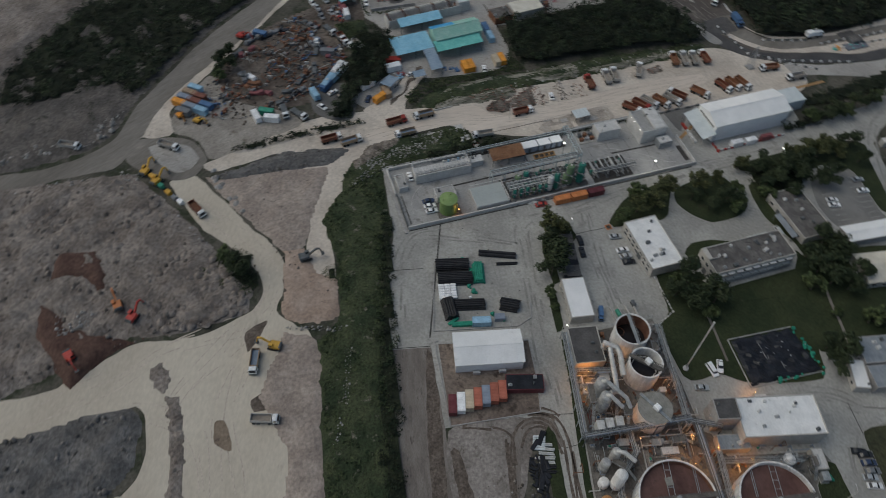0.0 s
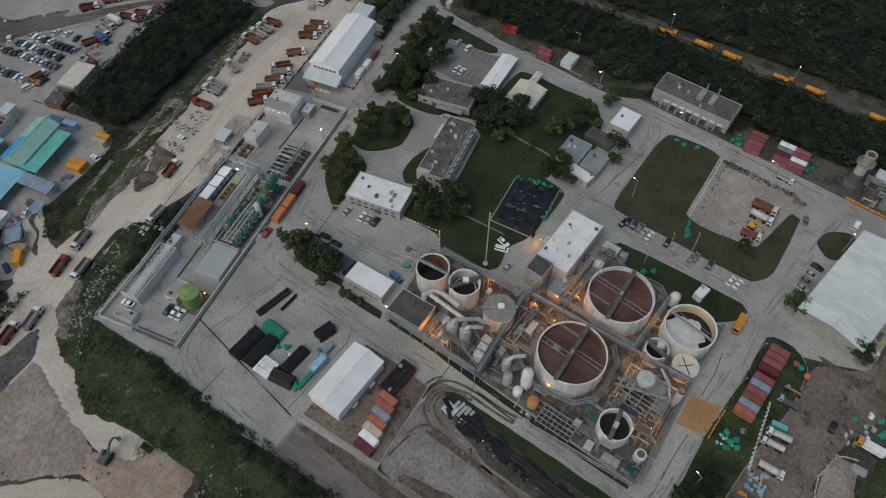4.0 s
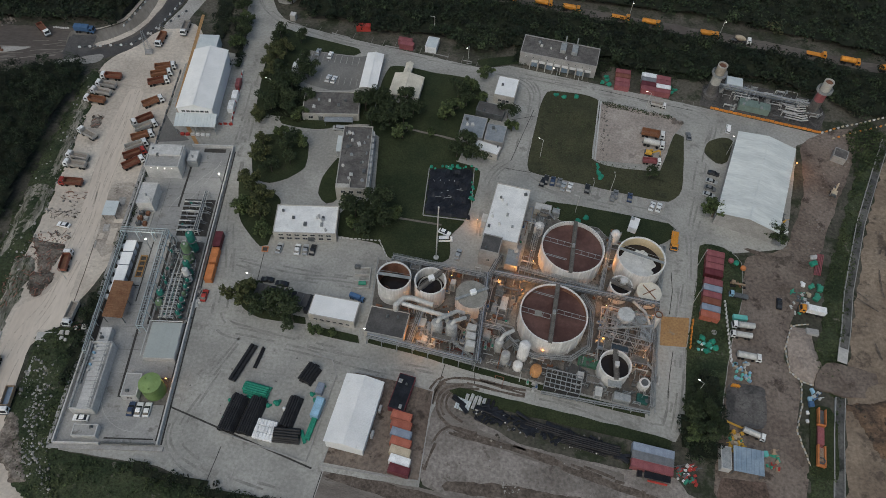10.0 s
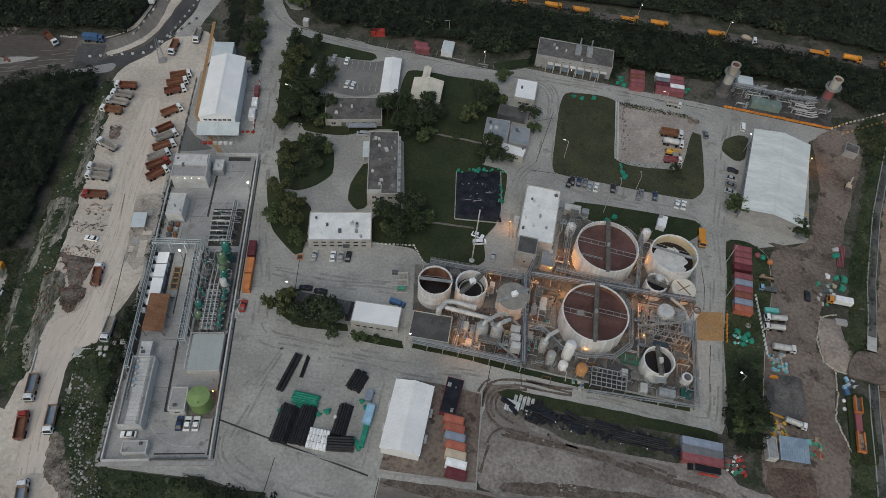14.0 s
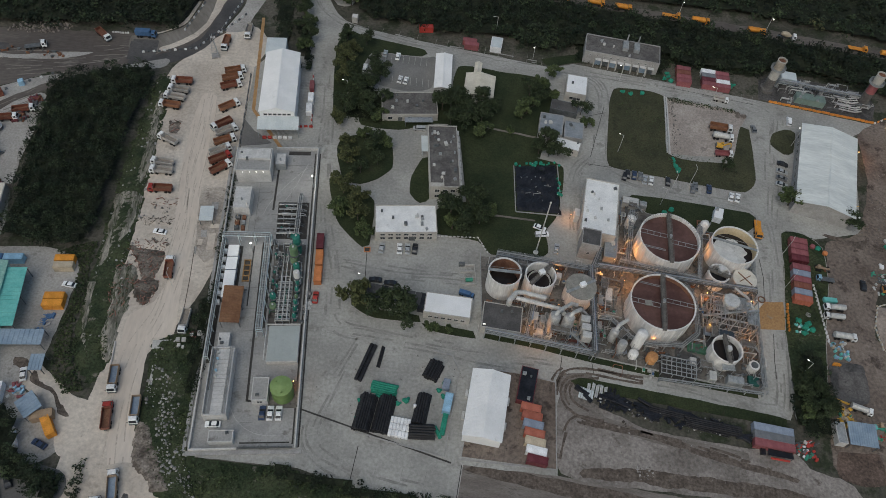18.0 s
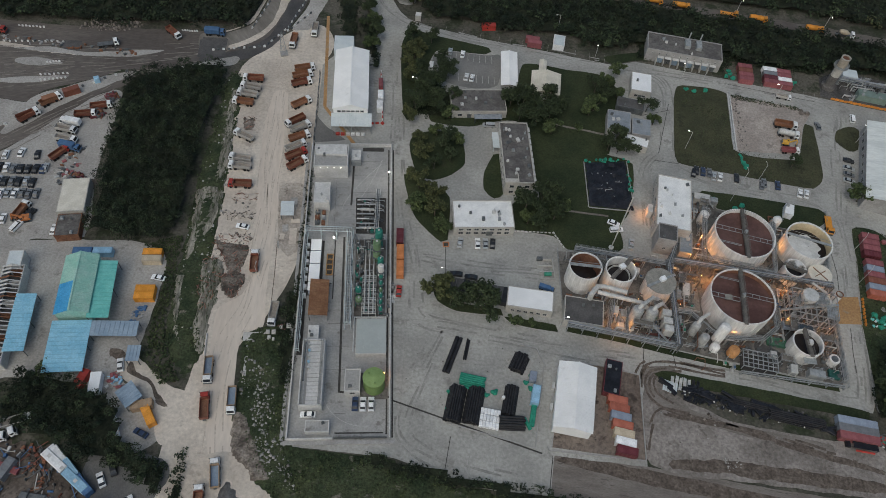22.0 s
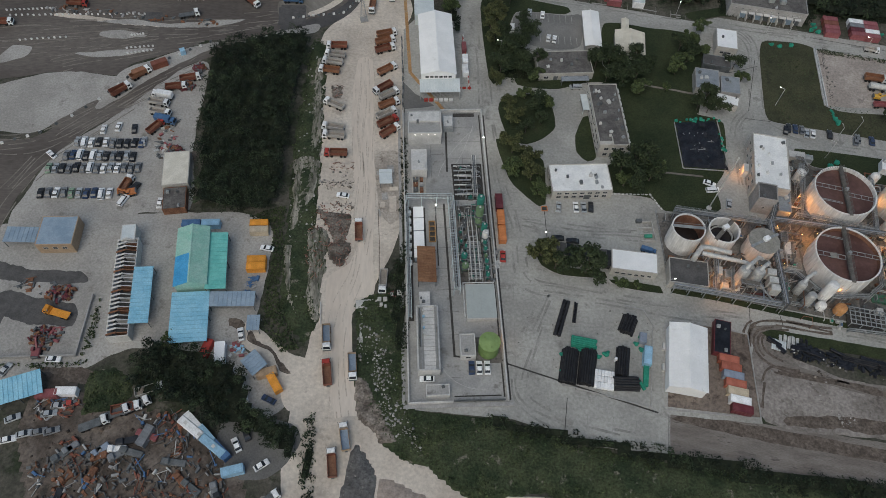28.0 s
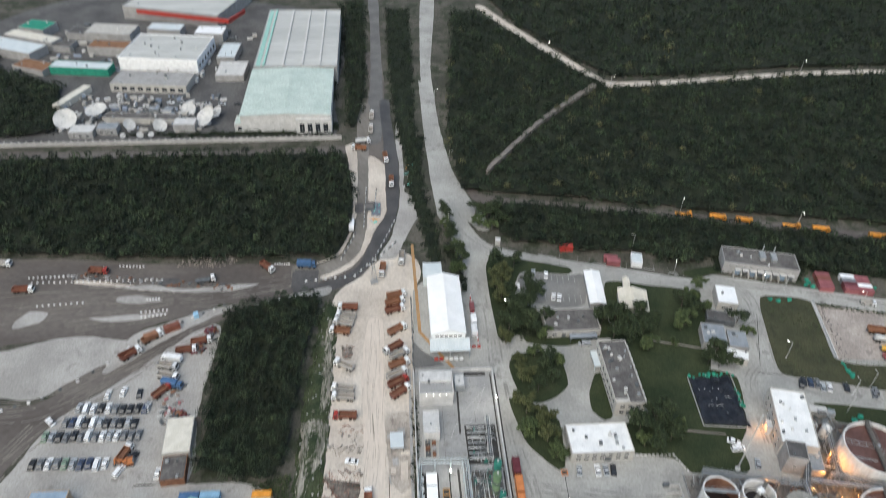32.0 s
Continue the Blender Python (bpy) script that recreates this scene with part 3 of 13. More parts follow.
def weeds(name, pts, spacing, height, size, material, label, per=4, cover=0.0):
    x, y = scatter(pts, spacing)
    ok = swell(x, y, 5.0, 3.1) + rng.uniform(-0.5, 0.5, len(x)) > cover
    x, y = x[ok], y[ok]
    z = rng.uniform(0.1, height, len(x))
    ob = new(name, raw_mesh(name, leaf_cards(x, y, z, spacing * 0.6, per, size), 4, material))
    return tagged(ob, label, "plants", kind="stuff")


def rocks(name, pts, spacing, low, high, material, label, cover=-2.0, z=0.0, category="rubble"):
    """Broken stones: uneven six-sided lumps, half sunk in the ground."""
    x, y = scatter(pts, spacing, 0.7)
    ok = swell(x, y, 4.0, 5.7) + rng.uniform(-0.6, 0.6, len(x)) > cover
    x, y = x[ok], y[ok]
    n = len(x)
    s = low * (high / low) ** (rng.uniform(0, 1, n) ** 2.2)
    corner = np.array([(-1, -1, -1), (1, -1, -1), (1, 1, -1), (-1, 1, -1), (-.7, -.7, 1), (.7, -.7, 1), (.7, .7, 1), (-.7, .7, 1)], float)
    v = corner[None] * rng.uniform(0.6, 1.25, (n, 8, 3)) * s[:, None, None] * 0.5 * np.array([1, 1, 0.7])
    a = rng.uniform(0, 6.28, n)
    ca, sa = np.cos(a)[:, None], np.sin(a)[:, None]
    v = np.stack([v[..., 0] * ca - v[..., 1] * sa + x[:, None], v[..., 0] * sa + v[..., 1] * ca + y[:, None], v[..., 2] + z + s[:, None] * 0.15], -1)
    quads = [(0, 1, 5, 4), (1, 2, 6, 5), (2, 3, 7, 6), (3, 0, 4, 7), (4, 5, 6, 7)]
    verts = v[:, [i for q in quads for i in q]].reshape(-1, 3)
    me = raw_mesh(name, verts, 4, material)
    bm = bmesh.new()
    bm.from_mesh(me)
    bmesh.ops.remove_doubles(bm, verts=bm.verts, dist=0.0005)
    bm.to_mesh(me)
    bm.free()
    return tagged(new(name, me), label, category, kind="stuff")


def rough_ground(name, pts, amp, material, label, cell=1.2, size=5.0, rise=0.0, fall=6.0, z=0.04, category="ground"):
    """Uneven ground that runs out to its surroundings at the outline; rise: how far its middle stands up."""
    xs, ys = [p[0] for p in pts], [p[1] for p in pts]
    gx, gy = np.meshgrid(np.arange(min(xs) - cell, max(xs) + 2 * cell, cell), np.arange(min(ys) - cell, max(ys) + 2 * cell, cell))
    dist = np.full(gx.shape, 1e9)
    for (ax, ay), (bx, by) in zip(pts, pts[1:] + pts[:1]):
        dx, dy = bx - ax, by - ay
        t = np.clip(((gx - ax) * dx + (gy - ay) * dy) / (dx * dx + dy * dy + 1e-9), 0, 1)
        dist = np.minimum(dist, np.hypot(gx - ax - t * dx, gy - ay - t * dy))
    dist = np.where(inside(pts, gx, gy), dist, -dist) + 0.8 * swell(gx, gy, 3.0, 9.0)
    run = np.clip(dist / fall, 0, 1)
    gz = np.where(dist > 0, z + run * (rise + amp * (0.9 + swell(gx, gy, size, 2.0) + 0.5 * swell(gx, gy, size / 2.7, 4.0) + 0.28 * swell(gx, gy, size / 6, 8.0))), -0.35)
    n, m = gx.shape
    keep = dist > -cell * 1.5
    v = np.stack([gx, gy, gz], -1).reshape(-1, 3)
    f = [(r * m + c, r * m + c + 1, (r + 1) * m + c + 1, (r + 1) * m + c) for r in range(n - 1) for c in range(m - 1) if keep[r, c] and keep[r + 1, c + 1]]
    me = bpy.data.meshes.new(name)
    me.from_pydata(v.tolist(), [], f)
    me.materials.append(material)
    me.polygons.foreach_set("use_smooth", [True] * len(me.polygons))
    bm = bmesh.new()
    bm.from_mesh(me)
    bmesh.ops.delete(bm, geom=[w for w in bm.verts if not w.link_faces], context="VERTS")
    bm.to_mesh(me)
    bm.free()
    return tagged(new(name, me), label, category, kind="structure")


# ---- the ground and what covers it ----
base = M()
for i in range(-10, 10):
    for j in range(-10, 10):
        k = len(base.v)
        base.v += [(i * 300.0, j * 300.0 + 150, 0), (i * 300.0 + 300, j * 300.0 + 150, 0), (i * 300.0 + 300, j * 300.0 + 450, 0), (i * 300.0, j * 300.0 + 450, 0)]
        base.f.append((k, k + 1, k + 2, k + 3))
solid("ground", base, EARTH, "bare brown earth with dark patches", "ground", "structure")

area("pavement_works", [(-52, 64.5), (-20, 64.8), (-2, 60.0), (25, 57.5), (26, 71), (53, 71), (54, 100), (60, 101.5), (114, 96.5), (125, 96.5), (128.5, 104), (130, 130), (135, 166), (152, 170), (166, 174),
     (176, 226), (187, 234), (144, 240.3), (98, 246), (60, 250.5), (50, 246.5), (-8, 254), (-38, 259), (-45, 266), (-50, 275), (-59, 300), (-64.7, 318), (-72, 365), (-82, 430), (-91, 430),
     (-80, 357), (-72, 311), (-66, 282), (-59, 268), (-56, 255), (-51, 235), (-66, 236), (-72, 225), (-66, 179)], 0.06, CONCRETE, "grey concrete roads and yard of the works", "road", curve=False, wobble=0.25)

# western haul road and truck park
area("road_haul", [(-77, 20), (-84, 45), (-85, 62), (-83.5, 80), (-86, 102), (-90, 128), (-95, 168), (-103, 206), (-104, 219), (-98, 229), (-92, 240), (-84, 250), (-76, 250), (-70, 240),
     (-71, 222), (-66.5, 180), (-61, 142), (-62, 120), (-67, 104), (-74, 89), (-70.6, 68), (-64, 55), (-44, 45), (-30, 38), (-28, 33), (-44, 34), (-60, 30)], 0.045, PALE_DIRT,
     "pale dusty haul road and lorry park", "road", wobble=0.7)
area("road_quarry", [(-260, 165), (-226, 176), (-204, 184), (-187, 200), (-168, 205), (-143, 210), (-124, 216), (-112, 222), (-98, 236), (-93, 255), (-89, 275), (-93, 305), (-102, 353), (-112, 420), (-122, 470),
     (-132, 470), (-122, 420), (-115, 352), (-108, 310), (-103, 277), (-107, 242), (-130, 237), (-180, 231), (-254, 224)], 0.05, WET_ROAD, "dark wet quarry haul road", "road", wobble=0.6)
area("road_side", [(-254, 150), (-226, 150), (-199, 150), (-187, 163), (-171, 180), (-143, 207), (-140, 203), (-153, 194), (-170, 168), (-184, 150), (-192, 128), (-193, 112), (-200, 96), (-212, 96), (-206, 128), (-215, 142), (-254, 140)], 0.055, WET_ROAD,
     "brown side road along the quarry yard", "road", wobble=0.5)
area("yard_gravel", [(-245, 168), (-226, 172), (-205, 183), (-190, 185), (-176, 184), (-172, 180), (-187, 166), (-199, 153), (-226, 153), (-245, 153)], 0.065, GREY_FLAT, "pale grey gravel yard", "yard", wobble=0.8)
area("yard_cars", [(-189, 112), (-190, 128), (-186, 146), (-172, 165), (-156, 190), (-148, 197), (-144, 192), (-140, 156), (-133, 127), (-150, 123), (-151, 112)], 0.06, GREY_FLAT, "pale gravel car yard", "yard", wobble=0.6)
area("yard_blue", [(-151, 122), (-134, 125.5), (-113, 127), (-103, 121), (-101.5, 92), (-104, 80), (-100, 76), (-90, 70), (-86, 62), (-92, 57), (-98, 62), (-107, 74), (-124, 76), (-138, 74), (-150, 66), (-175, 60), (-200, 70), (-195, 112), (-160, 116)], 0.062, GREY_FLAT,
     "grey yard round the blue workshops", "yard", wobble=0.6)
area("yard_dark", [(-103, 58), (-84, 57), (-80, 52), (-84, 44), (-90, 40), (-102, 42)], 0.07, ASPHALT, "dark worn asphalt yard", "yard", wobble=0.5)

# slopes beside the truck park
rough_ground("bank_west", [(-108, 216), (-101, 212), (-95.5, 172), (-90, 132), (-88, 108), (-82, 88), (-85, 80), (-95, 92), (-98, 110), (-101, 135), (-105, 165)], 0.5, ROUGH_GRASS, "stony bank with rough grass", 1.2, 4.0, 0.3, 4.0)
rough_ground("bank_canal", [(-71.8, 97), (-62, 104), (-56.5, 100), (-52.5, 68), (-47, 56), (-40, 47), (-51.5, 49.5), (-58.3, 54.6), (-64.4, 61), (-67.6, 68), (-68.6, 76), (-70, 86.8)], 0.35, ROUGH_GRASS, "stony bank with weeds beside the haul road", 1.0, 4.0, 0.2, 2.0)
rough_ground("bank_south", [(-52, 65), (-20, 64), (-2, 59.5), (26, 57), (60, 57), (110, 55), (110, 36), (70, 34), (18, 35), (12, 43), (-14, 44), (-30, 40), (-42, 46), (-48, 56)], 0.45, ROUGH_GRASS, "rough green bank below the works", 1.3, 5.0, 0.3, 4.0)

# quarry
area("road_pit", [(-57.3, -14.2), (-58.8, -5.1), (-48.3, 3.4), (-31.9, 14.6), (-20.1, 24.5), (-12.8, 26.4), (-2.5, 25.6), (5.4, 23.5), (12, 30), (17, 34.5), (67, 32), (110, 34), (120, 10), (110, -30), (62, -24), (59.2, -19.8),
     (54.7, -16.5), (46.9, -14.4), (35.4, -15.8), (31.9, -18.5), (34, -24.7), (36.5, -37.1), (38.3, -55.3), (55, -100), (30, -100), (24.7, -57.9), (22.7, -42.3), (18.6, -34.6), (12, -23.7), (10.7, -16.6), (11.2, -4.8), (7.9, 7.4), (2.9, 16.7), (-4.1, 19.3), (-11.8, 17.3), (-21.2, 10.7), (-32.2, -1.1), (-43.6, -7.4)], 0.05, PALE_TRACK,
     "pale dusty haul road through the quarry", "road", wobble=0.8)
area("road_rise", [(-190, 47), (-166, 30.4), (-142.4, 14.8), (-120.5, -4), (-108.8, -13.4), (-96.4, -21.6), (-84.3, -25.4), (-77.5, -29.3), (-69.3, -32.6), (-66.7, -35.4), (-63.9, -55.2), (-59.2, -74), (-52, -104), (-64, -108), (-69.2, -76), (-69.8, -64.1),
     (-73.3, -50.5), (-78.9, -40.8), (-84.9, -35.2), (-100.5, -30.1), (-116.5, -20.1), (-133.8, -9.4), (-152.1, 4.8), (-167.5, 18.7), (-194, 40)], 0.06, ROAD_BROWN, "grey-brown haul road climbing out of the quarry", "road", wobble=0.5)
area("road_shoulder", [(-170, 36), (-142.4, 16.4), (-119.4, -0.6), (-107, -9.5), (-96, -16), (-86, -14), (-82, -16), (-83, -28), (-96.2, -22.4), (-108.6, -14.4), (-120.4, -5), (-142.4, 13.6), (-168, 28)], 0.055, PALE_DIRT, "pale dusty shoulder of the haul road", "road", wobble=0.8)
area("yard_containers", [(-116, -2), (-104, -9), (-92, -15), (-83, -14), (-77, -4), (-67, 0), (-67, 10), (-74, 20), (-80, 34), (-88, 36), (-92, 22), (-100, 8), (-110, 4)], 0.058, surf("trodden_grey_yard", (0.235, 0.215, 0.19), (0.33, 0.305, 0.27), 0.95, 0.08, 1.1, 0.08, vary=0.13, c3=(0.16, 0.14, 0.12), spot=0.02), "trodden grey ground round the containers", "yard", wobble=0.8)
area("road_turning", [(-77.6, -31.9), (-81.2, -27.4), (-81.1, -15.7), (-76.9, -5.8), (-66.7, -0.8), (-58.8, -5.1), (-57.6, -12.2), (-63.2, -22.8), (-69, -30.5)], 0.07, ROAD_BROWN, "brown turning circle", "road", wobble=0.4)
area("turning_island", [(-76.5, -23.2), (-77.7, -15.5), (-74.7, -7.6), (-67.8, -4), (-62.5, -6.7), (-61.6, -12), (-67.3, -19)], 0.10, GREY_FLAT, "pale dusty island in the turning circle", "ground", wobble=0.4)
area("road_link", [(-64, -2), (-70, 12), (-73, 34), (-74, 58), (-60, 60.4), (-51, 52.2), (-35.1, 46.3), (-17.3, 43.4), (-4, 43), (-6, 34), (-18.7, 33.8), (-36.3, 38.7), (-52.2, 43.8), (-56, 46.3), (-64.6, 54), (-66.1, 46.9), (-66.5, 27.5), (-60, 3)], 0.075, PALE_DIRT, "pale dirt road", "road", wobble=0.6)
rough_ground("quarry_tip", [(-62, -76), (-64, -28), (-46, -13), (-33, -3), (-12, 11), (-4, 17), (5, 14), (10, -10), (8, -22), (16, -40), (25, -60), (35, -100), (-40, -110)], 1.0, TIP_SOIL, "lumpy grey-brown tipped soil", 1.1, 5.0, 0.5, 6.0)
rough_ground("quarry_red", [(-30.2, -49.2), (-29, -35.1), (-19.1, -30.9), (-11.6, -30.3), (-9.1, -32.8), (-14.5, -38.9), (-16.5, -44.5), (-16.4, -51.7), (-22, -50.7)], 0.4, RED_SOIL, "dark red excavated soil", 1.0, 4.0, 1.9, 3.0)
rough_ground("quarry_red_slope", [(-4.5, -53.2), (-9.8, -52.4), (-6.8, -46.7), (0.6, -40.4), (5.1, -31.2), (9.5, -22.9), (9.4, -18), (12.3, -25.5), (17.9, -33.1), (23.7, -38.1), (14.9, -45.9), (4, -51.8)], 0.4, RED_SOIL, "dark red dug slope with digger tracks", 1.0, 4.0, 1.9, 3.0)
rough_ground("quarry_pit", [(38, -56), (33, -32), (32, -19), (39, -16), (51, -17), (60, -24), (80, -60), (60, -100), (50, -100)], 0.9, GREY_ROCK, "grey broken rock mound", 1.1, 5.0, 0.4, 5.0)
rough_ground("quarry_fill", [(-58.4, -2), (-56, 6.4), (-57.7, 27.2), (-56.6, 45.1), (-36.3, 38.7), (-18.7, 33.8), (-17, 27), (-33.2, 14.6), (-48.1, 4.4)], 0.4, PINK_SOIL, "pinkish-grey filled ground", 1.0, 4.0, 0.3, 5.0)
rough_ground("quarry_pink_slope", [(-19.7, 26), (-19, 34), (-8, 37), (-4, 44), (10.2, 44), (12.4, 35.9), (10, 27), (4.2, 24.4), (-5.6, 26)], 0.3, surf("pink_orange_fill", (0.30, 0.225, 0.178), (0.40, 0.315, 0.258), 0.95, 0.09, 1.0, 0.2, vary=0.13, c3=(0.25, 0.195, 0.16), spot=0.0), "smooth pinkish-orange slope of soil", 0.9, 4.0, 0.15, 3.0, z=0.08)
rough_ground("quarry_grey_bank", [(-57.5, 0.5), (-66.5, 27.5), (-66.1, 46.9), (-64.6, 54), (-57.2, 46.3), (-56.4, 27.2), (-54.9, 6.4)], 0.5, GREY_ROCK, "dark grey stony bank", 1.0, 4.0, 0.4, 3.0, z=0.09)
rough_ground("quarry_dark_slope", [(-60, -104), (-70.4, -76.2), (-71.6, -64.4), (-75, -51.7), (-80.3, -42), (-86, -36.6), (-101.9, -31), (-117.4, -21.6), (-134.7, -10.9), (-153.1, 3.2), (-168, 17), (-200, 30), (-230, -20), (-190, -60), (-126, -90), (-100, -120)], 0.8, DARK_TIP, "dark brown scree slope above the road", 1.5, 6.0, 0.5, 6.0)
rough_ground("quarry_far_rock", [(-125.9, -84), (-147, -76), (-168, -63), (-178, -52), (-200, -60), (-240, -100), (-160, -180), (-100, -160), (-96, -118)], 1.0, TIP_SOIL, "grey tipped rock beyond the scrub", 2.0, 7.0, 0.9, 6.0, z=0.5)
rough_ground("quarry_bench", [(12.7, 25.1), (17.4, 35.6), (25.8, 40), (34.7, 38), (47.1, 36), (67.6, 36), (110, 36), (110, 26), (66.1, 23.5), (53.1, 25.2), (45.7, 21.7), (34.2, 17.4), (27, 19.9), (19.6, 23.2)], 0.3, PINK_SOIL, "pale stony bench with broken rock", 0.9, 3.0, 0.15, 3.0, z=0.07)

area("road_fork", [(-201, 196), (-171, 206), (-150, 209.5), (-158, 202), (-175, 191.4), (-177, 185.4), (-191, 185), (-206, 184), (-209, 193)], 0.0535, WET_ROAD, "dark wet ground where the roads part", "road", wobble=0.5)
area("road_fork", [(-194.6, 163), (-180, 173.6), (-178, 169.6), (-191, 155.6)], 0.0535, WET_ROAD, "dark wet ground beside the road", "road", wobble=0.4)
area("sand_strip", [(-214, 214.6), (-200, 214.0), (-184, 213.4), (-168, 213.8), (-152, 216.4), (-168, 215.6), (-184, 215.4), (-200, 216.4), (-213, 217)], 0.0565, PALE_DIRT, "washed sandy strip in the road", "ground", wobble=0.7, step=1.2)
rocks("bank_rubble", [(-176, 229), (-158, 231), (-150, 236), (-158, 242), (-172, 239)], 0.9, 0.3, 1.3, CLOD, "brown rubble tipped down the wooded bank", -0.6, 0.3)

# scrapyard
rough_ground("scrapyard_ground", [(-112, 1), (-120, 3), (-142, 15), (-160, 45), (-161, 67), (-136, 57), (-114, 57), (-102, 48), (-92, 38), (-90, 26), (-98, 10)], 0.25, surf("scrapyard_soil", (0.08, 0.064, 0.053), (0.16, 0.135, 0.115), 0.95, 0.09, 0.9, 0.2, vary=0.2, c3=(0.055, 0.05, 0.042), spot=0.05), "brown littered scrapyard ground", 1.3, 4.0, 0.0, 4.0)

# south and east of the plant
area("track_rail", [(25, 58), (26, 71), (53, 71), (90, 69), (130, 68), (150, 70), (150, 58), (90, 57)], 0.05, DIRT_TRACK, "rutted brown dirt track", "road", wobble=0.5)
area("yard_south", [(54, 72), (54, 99), (57, 101), (63, 95), (82, 88), (108, 86), (125, 86), (128, 82), (140, 78), (140, 70), (90, 70)], 0.07, GREY_YARD, "bare grey-brown yard", "yard", wobble=0.6)
area("road_loop", [(53, 99), (56, 103.5), (64, 104.5), (64, 103), (58, 101.5), (56, 98), (60, 93), (80, 87.5), (110, 84.5), (110, 82), (80, 84.5), (58, 90)], 0.08, DIRT_TRACK, "muddy turning track", "road", wobble=0.4)
area("yard_east", [(136, 82), (138, 100), (140, 118), (144, 134), (150, 160), (152, 168), (165, 174), (175, 200), (178, 226), (187, 235), (200, 240), (197, 222), (186, 196), (172, 160), (163, 142), (160, 130), (164, 122), (161, 106), (163, 94), (158, 80)], 0.075, BROWN_YARD,
     "brown dirt road beside the containers", "yard", wobble=0.7)
rough_ground("field_east", [(170.5, 80), (172.6, 91), (175, 107), (177.8, 120), (180, 132), (183.2, 144), (187, 159), (196, 190), (206, 218), (214, 234), (260, 260), (330, 240), (300, 80), (230, 60)], 0.6, ORANGE_SOIL, "brown bare field beyond the ditch", 2.0, 8.0, 0.3, 5.0)

rough_ground("field_tip", [(162, 124), (161, 132), (164, 142), (170, 142), (172, 128), (168, 122)], 0.3, PINK_SOIL, "fenced heap of brown soil", 0.8, 3.0, 0.8, 3.0, z=0.1)
rough_ground("ditch_bank", [(161, 84), (163.4, 96), (170.8, 97), (173.6, 119), (168.5, 122), (170, 128.5), (169.3, 135.7), (172.5, 140), (176, 157.7), (184, 180), (193, 206), (202, 228), (212, 233), (204, 214), (194, 190), (185, 159), (181, 143.8), (178, 132.4), (176, 120), (173.2, 107.6), (170.8, 91.6), (169, 80)], 0.4, ROUGH_GRASS, "weedy bank along a ditch", 1.2, 4.0, 0.1, 3.0, z=0.09)

d = M()
DITCH = [(169.0, 80), (171.0, 91.6), (173.4, 107.6), (175.6, 119)], [(178.4, 133), (181.3, 143.8), (184.6, 158.8), (194, 190), (204, 216), (212, 236)]
bed = M()

for run in DITCH:
    for a, b in zip(run, run[1:]):
        for side, w in ((-1.5, 0.3), (1.4, 0.22)):
            d.beam((a[0] + side, a[1], 0.75), (b[0] + side, b[1], 0.75), w, 0.9)
        bed.beam((*a, 0.52), (*b, 0.52), 2.6, 0.3)
solid("ditch_wall", d, WALL_GREY, "grey concrete walls of a ditch", "ditch wall", "structure")
solid("ditch_bed", bed, surf("silty_ditch_bed", (0.06, 0.06, 0.056), (0.13, 0.125, 0.115), 0.5, 0.12, 1.2, 0.03, vary=0.2, c3=(0.03, 0.032, 0.026), spot=0.05), "silty grey bed of a shallow ditch", "ditch", "structure")
area("ditch_crossing", [(171, 128.6), (174.5, 130.6), (181, 130), (188, 128.4), (186, 120.6), (177, 119.6), (168, 121.4)], 0.98, BROWN_YARD, "brown earth crossing over the ditch", "crossing", wobble=0.7, step=1.0)
solid("ditch_slab", M().box(178.4, 133.8, 0.95, 3.0, 5.4, 0.2, -14, 0.04), CONC_WALL, "grey concrete slab over the ditch", "slab")
area("yard_wet", [(141.5, 117.4), (146, 118.6), (152.6, 118.4), (152, 112), (151.2, 105.4), (145.6, 104.6), (140.4, 106.4)], 0.083, surf("oil_dark_ground", (0.055, 0.053, 0.052), (0.105, 0.10, 0.097), 0.7, 0.12, 1.2, 0.05, vary=0.2), "dark oily ground of the plant compound", "yard", wobble=0.8, step=1.0)
area("yard_workings", [(137.4, 87.6), (143, 88.4), (150.4, 88.4), (150, 79.6), (142, 78.6), (136.2, 80)], 0.084, surf("rusty_ground", (0.075, 0.055, 0.045), (0.14, 0.10, 0.08), 0.9, 0.15, 1.2, 0.06, vary=0.2), "rust-brown ground among scrap frames", "yard", wobble=0.6, step=1.0)

# lawns and islands inside the works
area("lawn_middle", [(14.9, 199.6), (9, 203.5), (12, 210.5), (20, 213.6), (33, 216), (42, 210.6), (48.4, 203), (46.4, 193.4), (36, 190), (25, 188), (24.4, 168), (19.8, 167.2), (17.3, 183)], 0.245, GRASS, "dark lawn between the pond and the houses", "lawn", curve=False, wobble=0.1)

area("garden_path", [(22, 206.9), (30, 205.9), (37.5, 205.1), (45.2, 204.0), (45.0, 203.1), (37.2, 204.2), (29.6, 205.0), (22, 206.1)], 0.252, DIRT_TRACK, "thin worn path across the lawn", "path", wobble=0.15, step=1.0)
area("garden_path", [(28, 162.9), (36, 162.8), (45, 162.7), (45, 162.0), (36, 162.0), (28, 162.1)], 0.176, DIRT_TRACK, "thin worn path across the lawn", "path", wobble=0.15, step=1.0)
area("block_path", [(14.6, 199.4), (17.2, 183), (19.6, 167.2), (18.4, 167), (16.0, 183), (13.4, 199)], 0.25, CONCRETE, "narrow concrete path along the flat-roofed block", "path", wobble=0.05, step=1.0)
